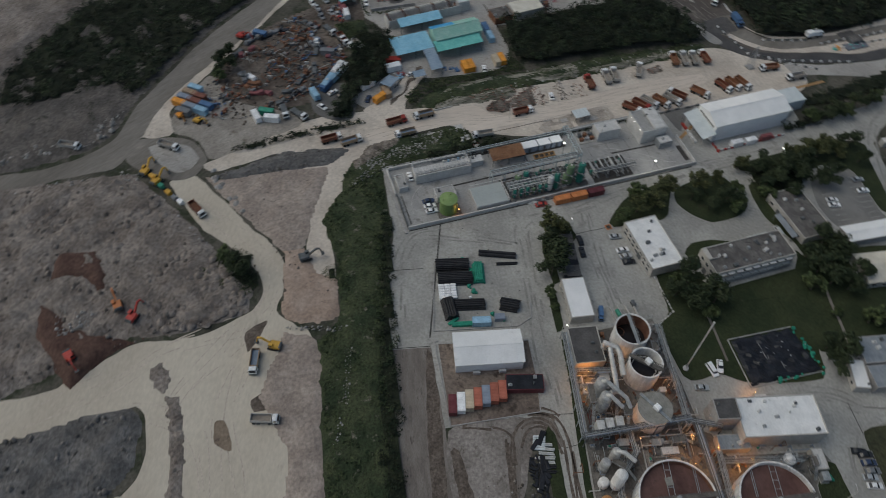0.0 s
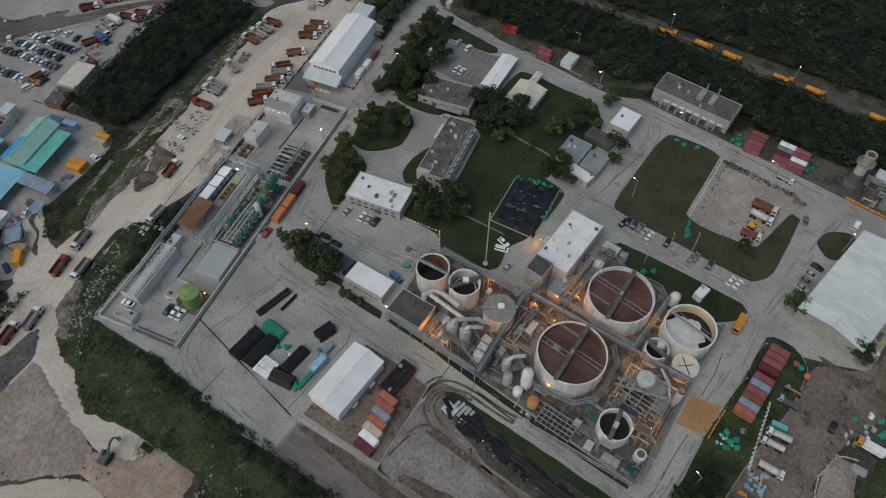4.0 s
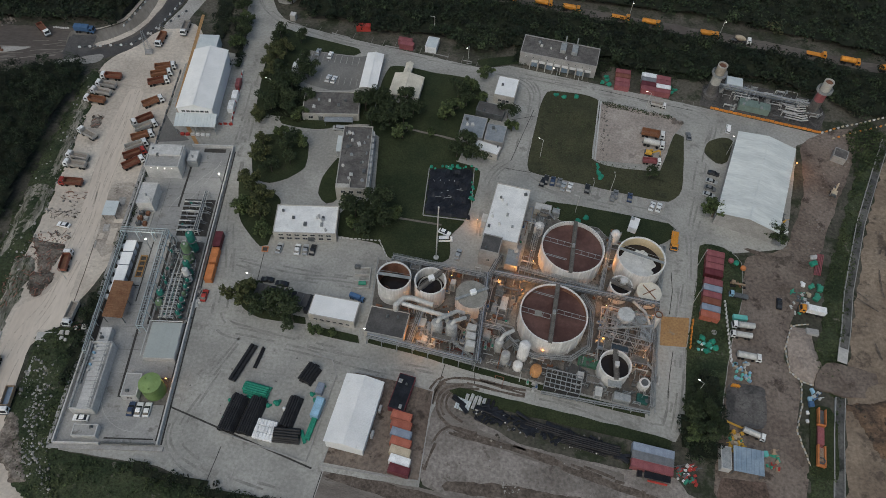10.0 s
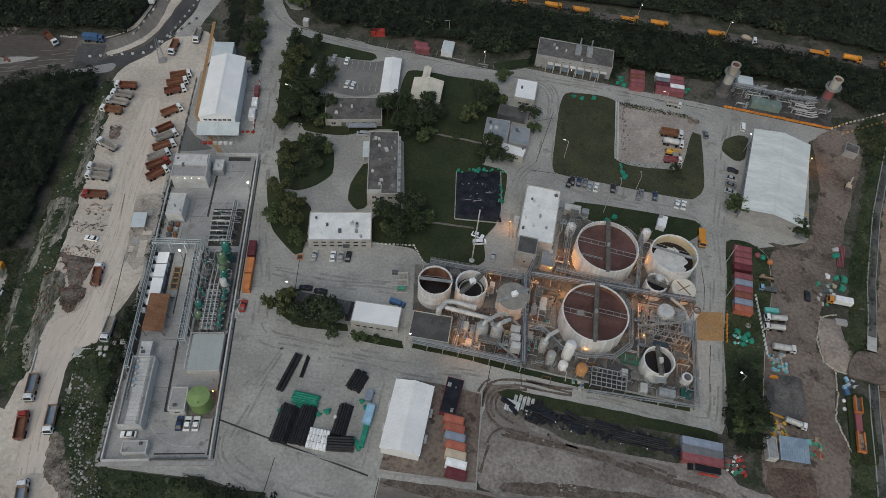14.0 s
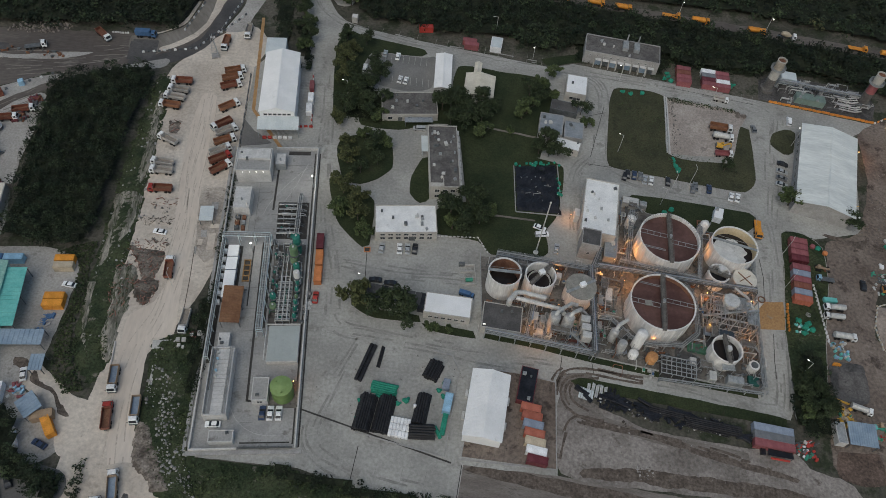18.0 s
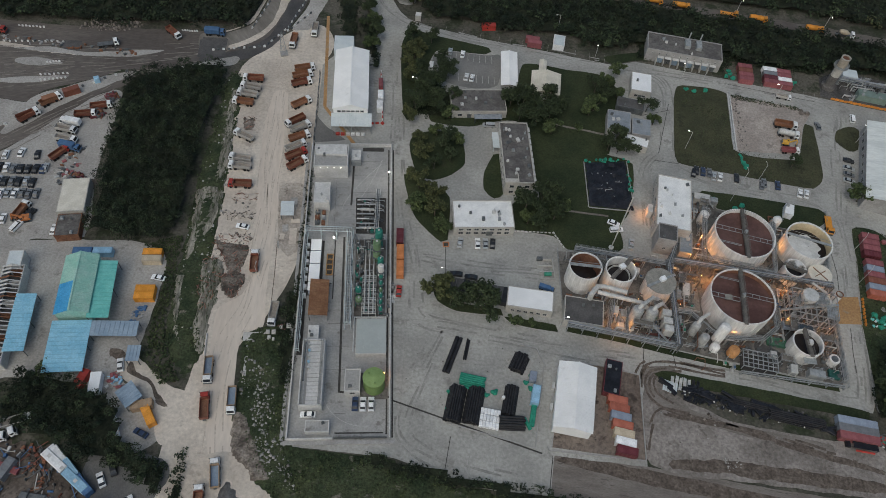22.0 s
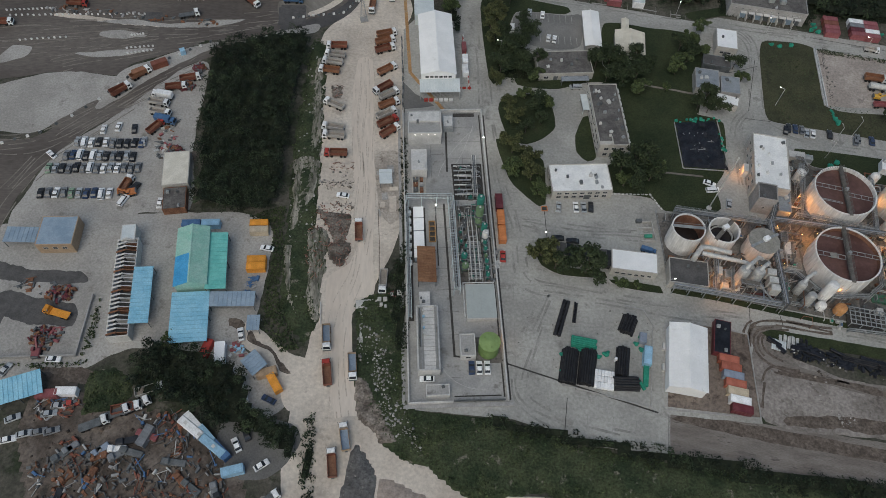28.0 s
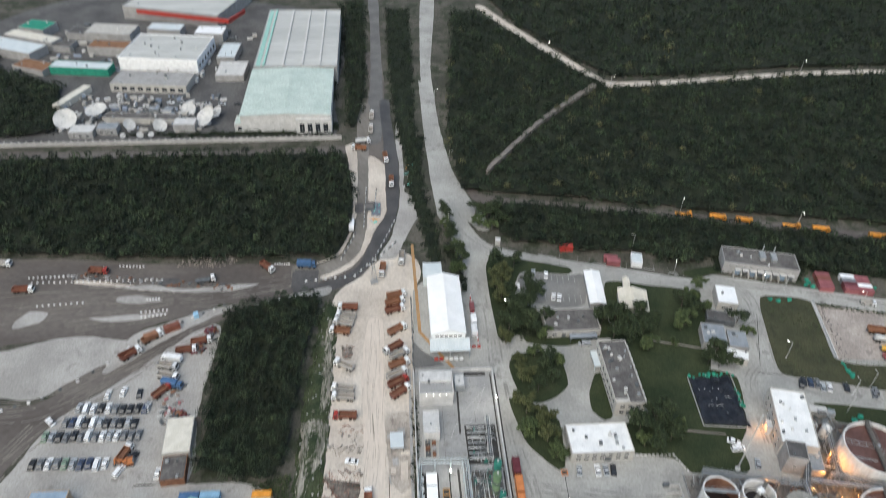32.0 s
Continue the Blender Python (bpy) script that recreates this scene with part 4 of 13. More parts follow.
area("lawn_pond", [(6, 152), (10, 163), (18, 170), (19, 199), (7, 203.5), (20, 208), (33, 212), (47, 202), (45, 193.5), (55.5, 189.5), (53.5, 167), (49, 158), (50, 151), (48, 146.5), (30, 145), (25, 150)], 0.16, GRASS, "dark mown lawn", "lawn", kerb=0.18, wobble=0.15)
area("lawn_north", [(11, 240), (30, 240), (47, 238), (56, 218), (46, 200.5), (33, 213), (20, 210), (10, 215)], 0.15, GRASS, "dark lawn between the buildings", "lawn", kerb=0.18, wobble=0.15)
area("lawn_dark_house", [(-24, 199.5), (-9, 199), (4, 204.5), (19, 207), (20, 219), (-4, 221), (-24, 208)], 0.14, GRASS, "shaded lawn by the dark-roofed house", "lawn", kerb=0.18, wobble=0.15)
area("island_gate", [(-41.5, 243), (-38, 255), (-30, 252.7), (-4, 248.3), (-5, 243.5), (-24, 243), (-27, 240), (-28.5, 231), (-27, 215), (-31.5, 200), (-35.5, 202)], 0.15, GRASS, "planted island by the gate road", "lawn", kerb=0.2, wobble=0.1)
area("island_oval", [(-31, 186), (-28.6, 192.5), (-16, 196), (-10.5, 191), (-8.8, 179.5), (-13.5, 173), (-19.6, 169.5), (-26.3, 171.5)], 0.15, GRASS, "planted oval island with trees", "lawn", kerb=0.2, wobble=0.1)
area("island_west", [(-31, 171), (-20, 167), (-13, 162.5), (-11.9, 143), (-14.3, 141.8), (-20, 146.6), (-25.4, 153)], 0.15, GRASS, "long planted island with trees", "lawn", kerb=0.2, wobble=0.1)
area("lawn_flat", [(-1.5, 176), (1.5, 186), (4, 187), (7, 168), (3, 164), (-1, 168)], 0.15, GRASS, "small lawn beside the flat-roofed block", "lawn", kerb=0.18, wobble=0.1)
area("island_lamp", [(-13.8, 128), (-10, 129), (-7.5, 127), (-8, 119), (8, 118), (9, 115.5), (-6, 115), (-13, 118), (-15, 123)], 0.15, GRASS, "planted island with trees", "lawn", kerb=0.18, wobble=0.1)
area("verge_carport", [(9, 115.3), (26, 114.5), (27, 111.8), (14, 112.5)], 0.14, GRASS, "narrow grass verge", "lawn", kerb=0.15, wobble=0.1)
area("lot_north", [(-27, 240), (-24, 243), (-5, 243), (1.5, 244), (1, 225), (-10, 221.5), (-22, 224), (-27, 231)], 0.075, surf("pale_asphalt", (0.17, 0.168, 0.16), (0.225, 0.222, 0.21), 0.9, 0.08, 1.6, 0.02, vary=0.1), "grey asphalt car park", "car park", wobble=0.1)
area("lawn_field", [(79.5, 238.8), (98.5, 236.2), (97.0, 203.5), (120, 202), (123, 205.5), (128.5, 224), (132, 222.5), (130.3, 195), (126.4, 188.8), (121, 187.5), (84, 191.3), (75, 192.4), (72.2, 196.1), (74.3, 225.6), (76, 235.2)], 0.15, DRY_GRASS, "thin olive grass field", "lawn", kerb=0.2, wobble=0.15)
area("yard_gravel_inner", [(98.8, 236), (127, 232.8), (132, 230), (128, 222), (122.8, 205.2), (98.0, 203.5)], 0.20, surf("pinkish_gravel", (0.30, 0.262, 0.232), (0.40, 0.355, 0.318), 0.95, 0.08, 1.2, 0.08, vary=0.13, c3=(0.25, 0.222, 0.2), spot=0.02), "pinkish gravel equipment yard", "yard", curve=False, wobble=0.2)
area("island_round", [(139.3, 215.2), (141.4, 221.7), (147.3, 225.1), (151.2, 223.8), (148.0, 212.0), (143.9, 210.4)], 0.15, DRY_GRASS, "small grass island", "lawn", kerb=0.2, wobble=0.1)
area("island_containers", [(135.5, 170), (144, 170.5), (149.5, 165), (148.5, 150), (144, 133.5), (141, 118.7), (138, 104), (134, 96), (127, 97), (127.5, 104), (129.5, 129.4), (133.3, 151.8)], 0.14, ROUGH_GRASS, "weedy strip with containers", "lawn", kerb=0.2, wobble=0.2)
area("verge_slope", [(57, 101), (60, 102.6), (114.6, 98), (124, 96.5), (123, 94), (108, 95), (82, 97), (63, 98.5)], 0.14, GRASS, "green verge above the slope", "lawn", wobble=0.25)
area("verge_plant", [(29.5, 112.5), (45, 111), (66, 108), (100, 104), (116, 102.5), (116, 104.2), (100, 106), (66, 110), (45, 113), (29.5, 114.2)], 0.12, GRASS, "narrow green verge along the plant", "lawn", wobble=0.15)
area("verge_north_plant", [(81, 180), (125, 177.8), (125.5, 171), (118, 166), (104, 167), (100, 171), (86, 172)], 0.13, GRASS, "green strip north of the tanks", "lawn", kerb=0.15, wobble=0.2)
area("verge_lane", [(50, 247), (46, 251), (62, 257), (64, 252.5), (58, 250.6)], 0.13, GRASS, "grass beside the lane", "lawn", wobble=0.2)
area("floor_plant", [(26.5, 144), (50, 145.2), (65.5, 145.5), (67, 148), (74, 150), (77, 178), (81, 179.5), (86, 172), (100, 171), (104, 167), (122, 166), (120, 140), (117.5, 104.8), (66, 110.5), (29.0, 114.5)], 0.10, PLANT_FLOOR, "stained brown plant floor", "floor", curve=False, wobble=0.05)

for nm, mat, lab, pts in (("floor_pad", surf("maroon_floor_paint", (0.10, 0.035, 0.03), (0.15, 0.055, 0.045), 0.6, 0.3, 1.5, 0.01, vary=0.15), "maroon-painted floor pad", [(65.2, 124), (68.2, 124), (68.3, 117.8), (65.1, 117.5)]),
                          ("floor_pad", surf("maroon_floor_paint_worn", (0.09, 0.034, 0.03), (0.14, 0.055, 0.048), 0.6, 0.3, 1.5, 0.01, vary=0.15), "worn maroon-painted floor pad", [(54.1, 115.4), (63.5, 116), (63.7, 113.5), (54.1, 113.4)]),
                          ("floor_slab", surf("beige_floor_slab", (0.21, 0.19, 0.165), (0.29, 0.265, 0.235), 0.8, 0.12, 1.5, 0.03, vary=0.18, c3=(0.13, 0.115, 0.10), spot=0.05), "stained beige concrete slab beside the clarifier", [(66.8, 138), (74.4, 138), (74.6, 126.4), (66.7, 126.7)])):
    area(nm, pts, 0.1145, mat, lab, "floor", curve=False, wobble=0.05)

rocks("scattered_debris_plaza", [(-22, 75), (30, 75), (25, 112), (-20, 112)], 2.3, 0.08, 0.5, DARK_STONE, "dark scraps on the concrete yard", 0.45, 0.06)


# ---- buildings ----
def window_mesh(w, h):
    f = M()
    f.box(0, 0, 0, w, 0.14, 0.08).box(0, 0, h - 0.08, w, 0.14, 0.08)
    f.box(-w / 2 + 0.04, 0, 0.08, 0.08, 0.14, h - 0.16).box(w / 2 - 0.04, 0, 0.08, 0.08, 0.14, h - 0.16).box(0, 0, 0.08, 0.06, 0.12, h - 0.16)
    return f.mesh("window_frame", PALE_CONC), M().box(0, 0.0, 0.06, w - 0.1, 0.05, h - 0.12).mesh("pane", GLASS)


def glaze(ob, side, w, d, n, z, ww, wh, margin=1.2, lift=0.0):
    """A row of n windows in one wall of a block w by d."""
    frame_me, pane_me = window_mesh(ww, wh)
    run = (w if side in "SN" else d) - 2 * margin
    for i in range(n):
        a = -run / 2 + run * (i + 0.5) / n
        x, y, r = {"S": (a, -d / 2, 0), "N": (a, d / 2, 180), "E": (w / 2, a, 90), "W": (-w / 2, a, -90)}[side]
        win = part("window", frame_me, None, ob)
        win.matrix_basis = pose(x, y, z, 0, 0, r)
        part("pane", pane_me, None, win)


def block(name, x, y, w, d, h, rz, wall, roof, label, category="building", parapet=0.45, rows=(), units=0, door=None, seed=1):
    """A flat-roofed building: walls, roof, parapet, windows, a door and rooftop units."""
    ob = thing(name, x, y, 0.05, rz, label, category)
    part("wall", M().box(0, 0, 0, w, d, h - 0.1), wall, ob)
    part("roof", M().box(0, 0, h - 0.1, w - 0.3, d - 0.3, 0.16), roof, ob)
    if parapet:
        p = M()
        for sx, sy, px, py in ((w + 0.1, 0.28, 0, d / 2 - 0.09), (w + 0.1, 0.28, 0, -d / 2 + 0.09), (0.28, d - 0.5, w / 2 - 0.09, 0), (0.28, d - 0.5, -w / 2 + 0.09, 0)):
            p.box(px, py, h - 0.1, sx, sy, 0.1 + parapet)
        part("parapet", p, wall, ob)
    for side, n, z, ww, wh in rows:
        glaze(ob, side, w, d, n, z, ww, wh)
    if door:
        part("door", M().box(door[0], -d / 2 - 0.03, 0, door[1], 0.12, door[2]), DARK_STEEL, ob)
    r = random.Random(seed)
    for i in range(units):
        ux, uy, s = r.uniform(-w * 0.4, w * 0.4), r.uniform(-d * 0.4, d * 0.4), r.uniform(0.5, 1.3)
        u = M().box(ux, uy, h + 0.06, s, s * r.uniform(0.7, 1.6), r.uniform(0.4, 1.0), r.choice((0, 0, 20)), 0.05)
        u.cyl(ux, uy, h + 0.4, s * 0.25, 0.75, 10)
        part("roof_unit", u, r.choice((PALE_CONC, STEEL, DARK_STEEL)), ob)
    return ob


def gable(name, x, y, w, d, h, ridge, rz, wall, roofs, label, category="shed", panels=12, rows=(), over=0.35, gable_mat=None, split=None):
    """A shed with a pitched roof whose ridge runs along its depth; each roof sheet is a part. roofs: one material for each slope."""
    ob = thing(name, x, y, 0.05, rz, label, category)
    wv = [(-w / 2, -d / 2, 0), (w / 2, -d / 2, 0), (w / 2, -d / 2, h), (0, -d / 2, ridge), (-w / 2, -d / 2, h)]
    m = M().add(wv + [(a, d / 2, c) for a, b, c in wv], [(0, 1, 2, 3, 4), (9, 8, 7, 6, 5), (0, 4, 9, 5), (1, 6, 7, 2), (4, 3, 8, 9), (3, 2, 7, 8), (0, 5, 6, 1)])
    part("wall", m, wall, ob)
    step = (d + 2 * over) / panels
    slope = (ridge - h) / (w / 2)
    meshes = {}
    for side in (-1, 1):
        for i in range(panels):
            mat = roofs[0] if side < 0 else roofs[1]
            if split and side < 0 and i < panels * split[0]:
                mat = split[1]
            key = (side, mat.name)
            if key not in meshes:
                e = w / 2 + over
                z0, z1 = h - over * slope + 0.06, ridge + 0.06
                p = M()
                ring = lambda yy: [(0, yy, z1), (side * e, yy, z0), (side * e, yy, z0 + 0.1), (0, yy, z1 + 0.1)]
                p.loft([ring(0.02), ring(step - 0.02)])
                for rib in (0.06, 0.35, 0.65):
                    yy = step * rib
                    r2 = lambda q: [(0, q, z1 + 0.1), (side * e, q, z0 + 0.1), (side * e, q, z0 + 0.17), (0, q, z1 + 0.17)]
                    p.loft([r2(yy), r2(yy + 0.07)])
                meshes[key] = p.mesh("roof_panel", mat)
            sheet = part("roof_panel", meshes[key], None, ob)
            sheet.location = (0, -d / 2 - over + i * step, 0)
    part("ridge_cap", M().box(0, 0, ridge + 0.15, 0.5, d + 2 * over, 0.14), roofs[1], ob)
    for side, n, z, ww, wh in rows:
        glaze(ob, side, w, d, n, z, ww, wh)
    return ob


def canopy(name, x, y, w, d, z0, z1, rz, roof, label, category="canopy", panels=8, legs=4, posts=DARK_STEEL):
    """A single-pitch roof in sheets on posts: z0 at its near side, z1 at its far side."""
    ob = thing(name, x, y, 0.05, rz, label, category)
    step = w / panels
    p = M()
    p.loft([[(0.02, -d / 2, z0), (0.02, d / 2, z1), (0.02, d / 2, z1 + 0.1), (0.02, -d / 2, z0 + 0.1)], [(step - 0.02, -d / 2, z0), (step - 0.02, d / 2, z1), (step - 0.02, d / 2, z1 + 0.1), (step - 0.02, -d / 2, z0 + 0.1)]])
    p.loft([[(0.05, -d / 2, z0 + 0.1), (0.05, d / 2, z1 + 0.1), (0.05, d / 2, z1 + 0.17), (0.05, -d / 2, z0 + 0.17)], [(0.13, -d / 2, z0 + 0.1), (0.13, d / 2, z1 + 0.1), (0.13, d / 2, z1 + 0.17), (0.13, -d / 2, z0 + 0.17)]])
    me = p.mesh("roof_panel", roof)
    for i in range(panels):
        part("roof_panel", me, None, ob).location = (-w / 2 + i * step, 0, 0)
    for i in range(legs // 2):
        px = -w / 2 + 0.3 + (w - 0.6) * i / max(1, legs // 2 - 1)
        part("post", M().box(px, -d / 2 + 0.2, 0, 0.2, 0.2, z0), posts, ob)
        part("post", M().box(px, d / 2 - 0.2, 0, 0.2, 0.2, z1), posts, ob)
    part("rail", M().beam((-w / 2, -d / 2 + 0.2, z0), (w / 2, -d / 2 + 0.2, z0), 0.15, 0.25).beam((-w / 2, d / 2 - 0.2, z1), (w / 2, d / 2 - 0.2, z1), 0.15, 0.25), posts, ob)
    return ob


def container_proto(paint_mat, length, label):
    ob = thing("shipping_container", 0, 0, -400, 0, label, "container")
    w, h = 2.44, 2.59
    n = int(length / 0.28)
    xs = [-length / 2 + 0.1 + (length - 0.2) * i / n for i in range(n + 1)]
    near = [(x, -w / 2 + (0.09 if i % 4 in (0, 3) else 0.03)) for i, x in enumerate(xs)]
    far = [(x, w / 2 - (0.09 if i % 4 in (0, 3) else 0.03)) for i, x in enumerate(xs)]
    part("body", M().prism(near + far[::-1], 0.12, h - 0.05), paint_mat, ob)
    part("roof", M().loft([[(x, -w / 2 + 0.12, h - 0.06), (x, w / 2 - 0.12, h - 0.06), (x, w / 2 - 0.12, h - (0.0 if i % 4 in (0, 3) else 0.035)), (x, -w / 2 + 0.12, h - (0.0 if i % 4 in (0, 3) else 0.035))] for i, x in enumerate(xs)]), paint_mat, ob)
    f = M()
    for sx in (-1, 1):
        for sy in (-1, 1):
            f.box(sx * (length / 2 - 0.08), sy * (w / 2 - 0.08), 0, 0.16, 0.16, h)
    for sy in (-1, 1):
        f.box(0, sy * (w / 2 - 0.06), 0, length, 0.12, 0.16).box(0, sy * (w / 2 - 0.06), h - 0.12, length, 0.12, 0.12)
    for sx in (-1, 1):
        f.box(sx * (length / 2 - 0.06), 0, h - 0.12, 0.12, w, 0.12)
    part("frame", f, paint_mat, ob)
    for sy in (-1, 1):
        door = M().box(length / 2 - 0.02, sy * 0.58, 0.16, 0.08, 1.1, h - 0.3)
        door.tube((length / 2 + 0.04, sy * 0.35, 0.2), (length / 2 + 0.04, sy * 0.35, h - 0.2), 0.025)
        part("door", door, paint_mat, ob)
    return ob


BOXES = {}


def container(x, y, rz, colour, length=6.06, z=0.12, label=None, group="stacked containers"):
    key = (colour, length)
    if key not in BOXES:
        words = {"orange": "bright orange", "maroon": "dark maroon", "red": "red", "dull_red": "faded red", "blue": "blue", "white": "white", "sky_blue": "light blue", "green": "green",
                 "amber": "amber yellow", "grey": "grey", "rust_red": "rusty red", "beige": "beige", "dull_orange": "dull orange", "slate": "slate grey", "coral": "faded coral red", "pale_brown": "pale brown", "black": "black"}[colour]
        BOXES[key] = container_proto(PAINTS[colour], length, f"{words} corrugated steel shipping container on the ground")
    ob = put(BOXES[key], x, y, rz, z)
    return tagged(ob, label or "", "container", group)


# --- the long hall at the gate, with its lean-to and awning
gable("warehouse", -57.0, 210.0, 12.9, 33.4, 8.0, 9.9, 8.3, WHITE_ROOF, (WHITE_ROOF, WHITE_ROOF), "tall white sheet-metal hall with a pitched roof", "warehouse", 24, rows=(("S", 6, 6.0, 1.4, 1.0),))
canopy("awning", -53.8, 190.6, 15.4, 5.6, 4.2, 5.6, 8.3, PALE_BLUE_ROOF, "pale blue sheet awning before the white hall", "awning", 14, 6, STEEL)
block("annex", -64.4, 233.9, 8.0, 9.8, 5.0, 8.3, PALE_BLUE_ROOF, PALE_BLUE_ROOF, "pale blue sheet-metal annex behind the hall", "annex", 0.1)
block("hall_store", -60.0, 229.6, 5.0, 6.0, 3.2, 8.3, WALL_GREY, GREY_ROOF, "low grey store beside the annex", "store", 0.1)

# --- offices and workshops
block("office_block", -0.65, 152.9, 21.2, 12.0, 4.4, 8.4, WALL_CREAM, STAINED_WHITE, "two-storey office with a stained white flat roof", "office building", 0.35, (("S", 7, 0.9, 1.7, 1.2), ("S", 7, 2.9, 1.7, 1.0), ("W", 3, 2.8, 1.6, 1.1)), 9, (2, 2.2, 2.3), 3)
flat_block = block("flat_block", 9.66, 182.4, 10.8, 30.3, 6.5, 7.4, WALL_CREAM, GREY_ROOF, "two-storey cream block with a weathered grey flat roof", "office building", 0.4,
      (("S", 3, 1.0, 1.7, 1.4), ("S", 3, 4.0, 1.7, 1.4), ("E", 9, 1.0, 2.0, 1.4), ("E", 9, 4.0, 2.0, 1.4), ("W", 9, 1.0, 2.0, 1.4), ("W", 9, 4.0, 2.0, 1.4)), 20, (0, 2.0, 2.4), 5)
for sy in range(9):
    part("sunshade", M().box(5.8, -12.6 + sy * 3.15, 5.6, 0.9, 2.3, 0.15).box(5.8, -12.6 + sy * 3.15, 2.8, 1.1, 2.6, 0.15).box(6.2, -12.6 + sy * 3.15, 2.8, 0.1, 2.5, 0.8), PALE_CONC, flat_block)
part("porch", M().box(-6.6, 9.5, 2.8, 2.6, 8.0, 0.2).box(-7.6, 6.0, 0, 0.2, 0.2, 2.8).box(-7.6, 13.0, 0, 0.2, 0.2, 2.8), PALE_BLUE_ROOF, flat_block, "pale blue-grey porch roof")
part("terrace", M().box(-2.9, -14.2, 6.6, 4.8, 1.6, 0.5).box(-0.5, -13.0, 6.6, 0.3, 4.0, 0.5), WALL_CREAM, flat_block, "pale parapet step of the roof corner")
block("canteen", -6.4, 210.9, 21.8, 12.4, 3.4, 9.5, WALL_CREAM, GREY_ROOF, "single-storey house with a dark weathered flat roof", "building", 0.3, (("S", 5, 1.0, 1.8, 1.3),), 7, (-4, 1.6, 2.2), 8)
canopy("porch_canopy", -1.8, 203.2, 11.0, 2.2, 2.6, 2.9, 9.5, BLUEGREY_ROOF, "blue-grey porch canopy along the house", "canopy", 8, 4)
gable("store_white", 5.1, 232.1, 6.3, 20.6, 3.6, 4.2, 3.0, WALL_GREY, (WHITE_ROOF, WHITE_ROOF), "long low store with a white sheet roof", "store", 14)
gable("cream_house", 20.5, 225.9, 11.6, 12.6, 3.6, 4.9, -2.0, WALL_CREAM, (CREAM_ROOF, CREAM_ROOF), "cream-roofed house with a low pitch", "building", 10, rows=(("S", 3, 1.0, 1.6, 1.2), ("E", 3, 1.0, 1.6, 1.2)))
gable("cream_passage", 19.2, 236.6, 2.4, 8.0, 2.8, 3.3, -2.0, WALL_CREAM, (CREAM_ROOF, CREAM_ROOF), "narrow passage under a cream roof", "passage", 6)
block("pump_house", 60.3, 232.4, 8.4, 11.2, 4.4, -5.0, WALL_CREAM, WHITE_ROOF, "small cream pump house with a clean white roof", "pump house", 0.12, (("S", 2, 1.2, 1.5, 1.2),), 1, (0, 1.4, 2.2), 3)
block("workshop_grey", 49.9, 208.4, 9.2, 11.0, 4.0, -4.0, WALL_GREY, BLUEGREY_ROOF, "low workshop with a blue-grey panelled roof", "workshop", 0.15, (("S", 3, 1.0, 1.5, 1.2),), 3, (0, 1.6, 2.2), 11)
block("workshop_small", 58.8, 206.6, 7.4, 9.0, 3.8, -4.0, WALL_GREY, BLUEGREY_ROOF, "smaller workshop with a blue-grey roof", "workshop", 0.15, (), 2, None, 12)
block("workshop_lean_to", 56.6, 199.4, 9.6, 4.6, 3.0, -14.0, WALL_CREAM, STAINED_WHITE, "low cream lean-to with a stained roof", "lean-to", 0.1, (("S", 3, 1.0, 1.3, 1.0),), 1, None, 2)
block("shelter_dark", 55.5, 220.5, 11.0, 5.5, 2.8, -8.0, DARK_STEEL, DARK_ROOF, "dark open shelter beside the trees", "shelter", 0.1, (), 2, None, 4)
office = block("workshop_north", 80.2, 256.8, 32.0, 11.6, 6.0, -5.5, WALL_GREY, GREY_ROOF, "long grey workshop with bays and a weathered flat roof", "workshop", 0.4, (("S", 10, 4.3, 0.7, 0.7),), 6, None, 21)
for i in range(8):
    part("bay_door", M().box(-9.5 + i * 3.2, -5.9, 0, 2.4, 0.14, 3.2), (DARK_STEEL if i % 2 else SLATE_BLUE), office)
    part("bay_wall", M().box(-11.1 + i * 3.2, -6.9, 0, 0.35, 2.2, 2.2), WALL_CREAM, office)
    part("canopy_slab", M().box(-9.5 + i * 3.2, -6.6, 3.4, 2.6, 1.5, 0.15), PALE_CONC, office)
for i, ux in enumerate((1.0, 5.8)):
    part("roof_stack", M().box(ux, 1.0, 6.1, 2.4, 5.0, 1.6, 0, 0.1).tube((ux + 0.4, 4.2, 6.0), (ux + 0.4, 4.2, 10.5), 0.3), STEEL, office, "grey steel roof extractor with a flue")
works = block("control_building", 67.1, 166.5, 12.2, 24.2, 7.0, -6.0, WALL_CREAM, STAINED_WHITE, "tall cream control building with a pale stained roof", "building", 0.4, (("W", 6, 1.2, 1.6, 1.3), ("W", 6, 4.3, 1.6, 1.3)), 9, None, 31)
block("stair_tower", 63.2, 151.4, 6.4, 6.8, 8.4, -6.0, WALL_GREY, DARK_ROOF, "square grey tower with a dark roof", "tower", 0.3, (("S", 1, 3, 1.0, 1.2),), 1, None, 4)
block("switch_room", 71.2, 152.0, 4.4, 9.0, 3.2, -6.0, WALL_GREY, BLUEGREY_ROOF, "low grey switch room", "switch room", 0.15, (), 3, None, 5)
block("wall_unit", 59.6, 165.5, 1.8, 3.4, 3.6, -6.0, PALE_CONC, PALE_CONC, "pale plant box against the wall", "plant unit", 0.05)
block("mess_room", 34.5, 118.6, 12.6, 9.4, 4.0, -3.0, WALL_CREAM, DARK_ROOF, "low building with a dark felt roof", "building", 0.2, (("S", 4, 1.0, 1.6, 1.2),), 2, (0, 1.2, 2.1), 6)
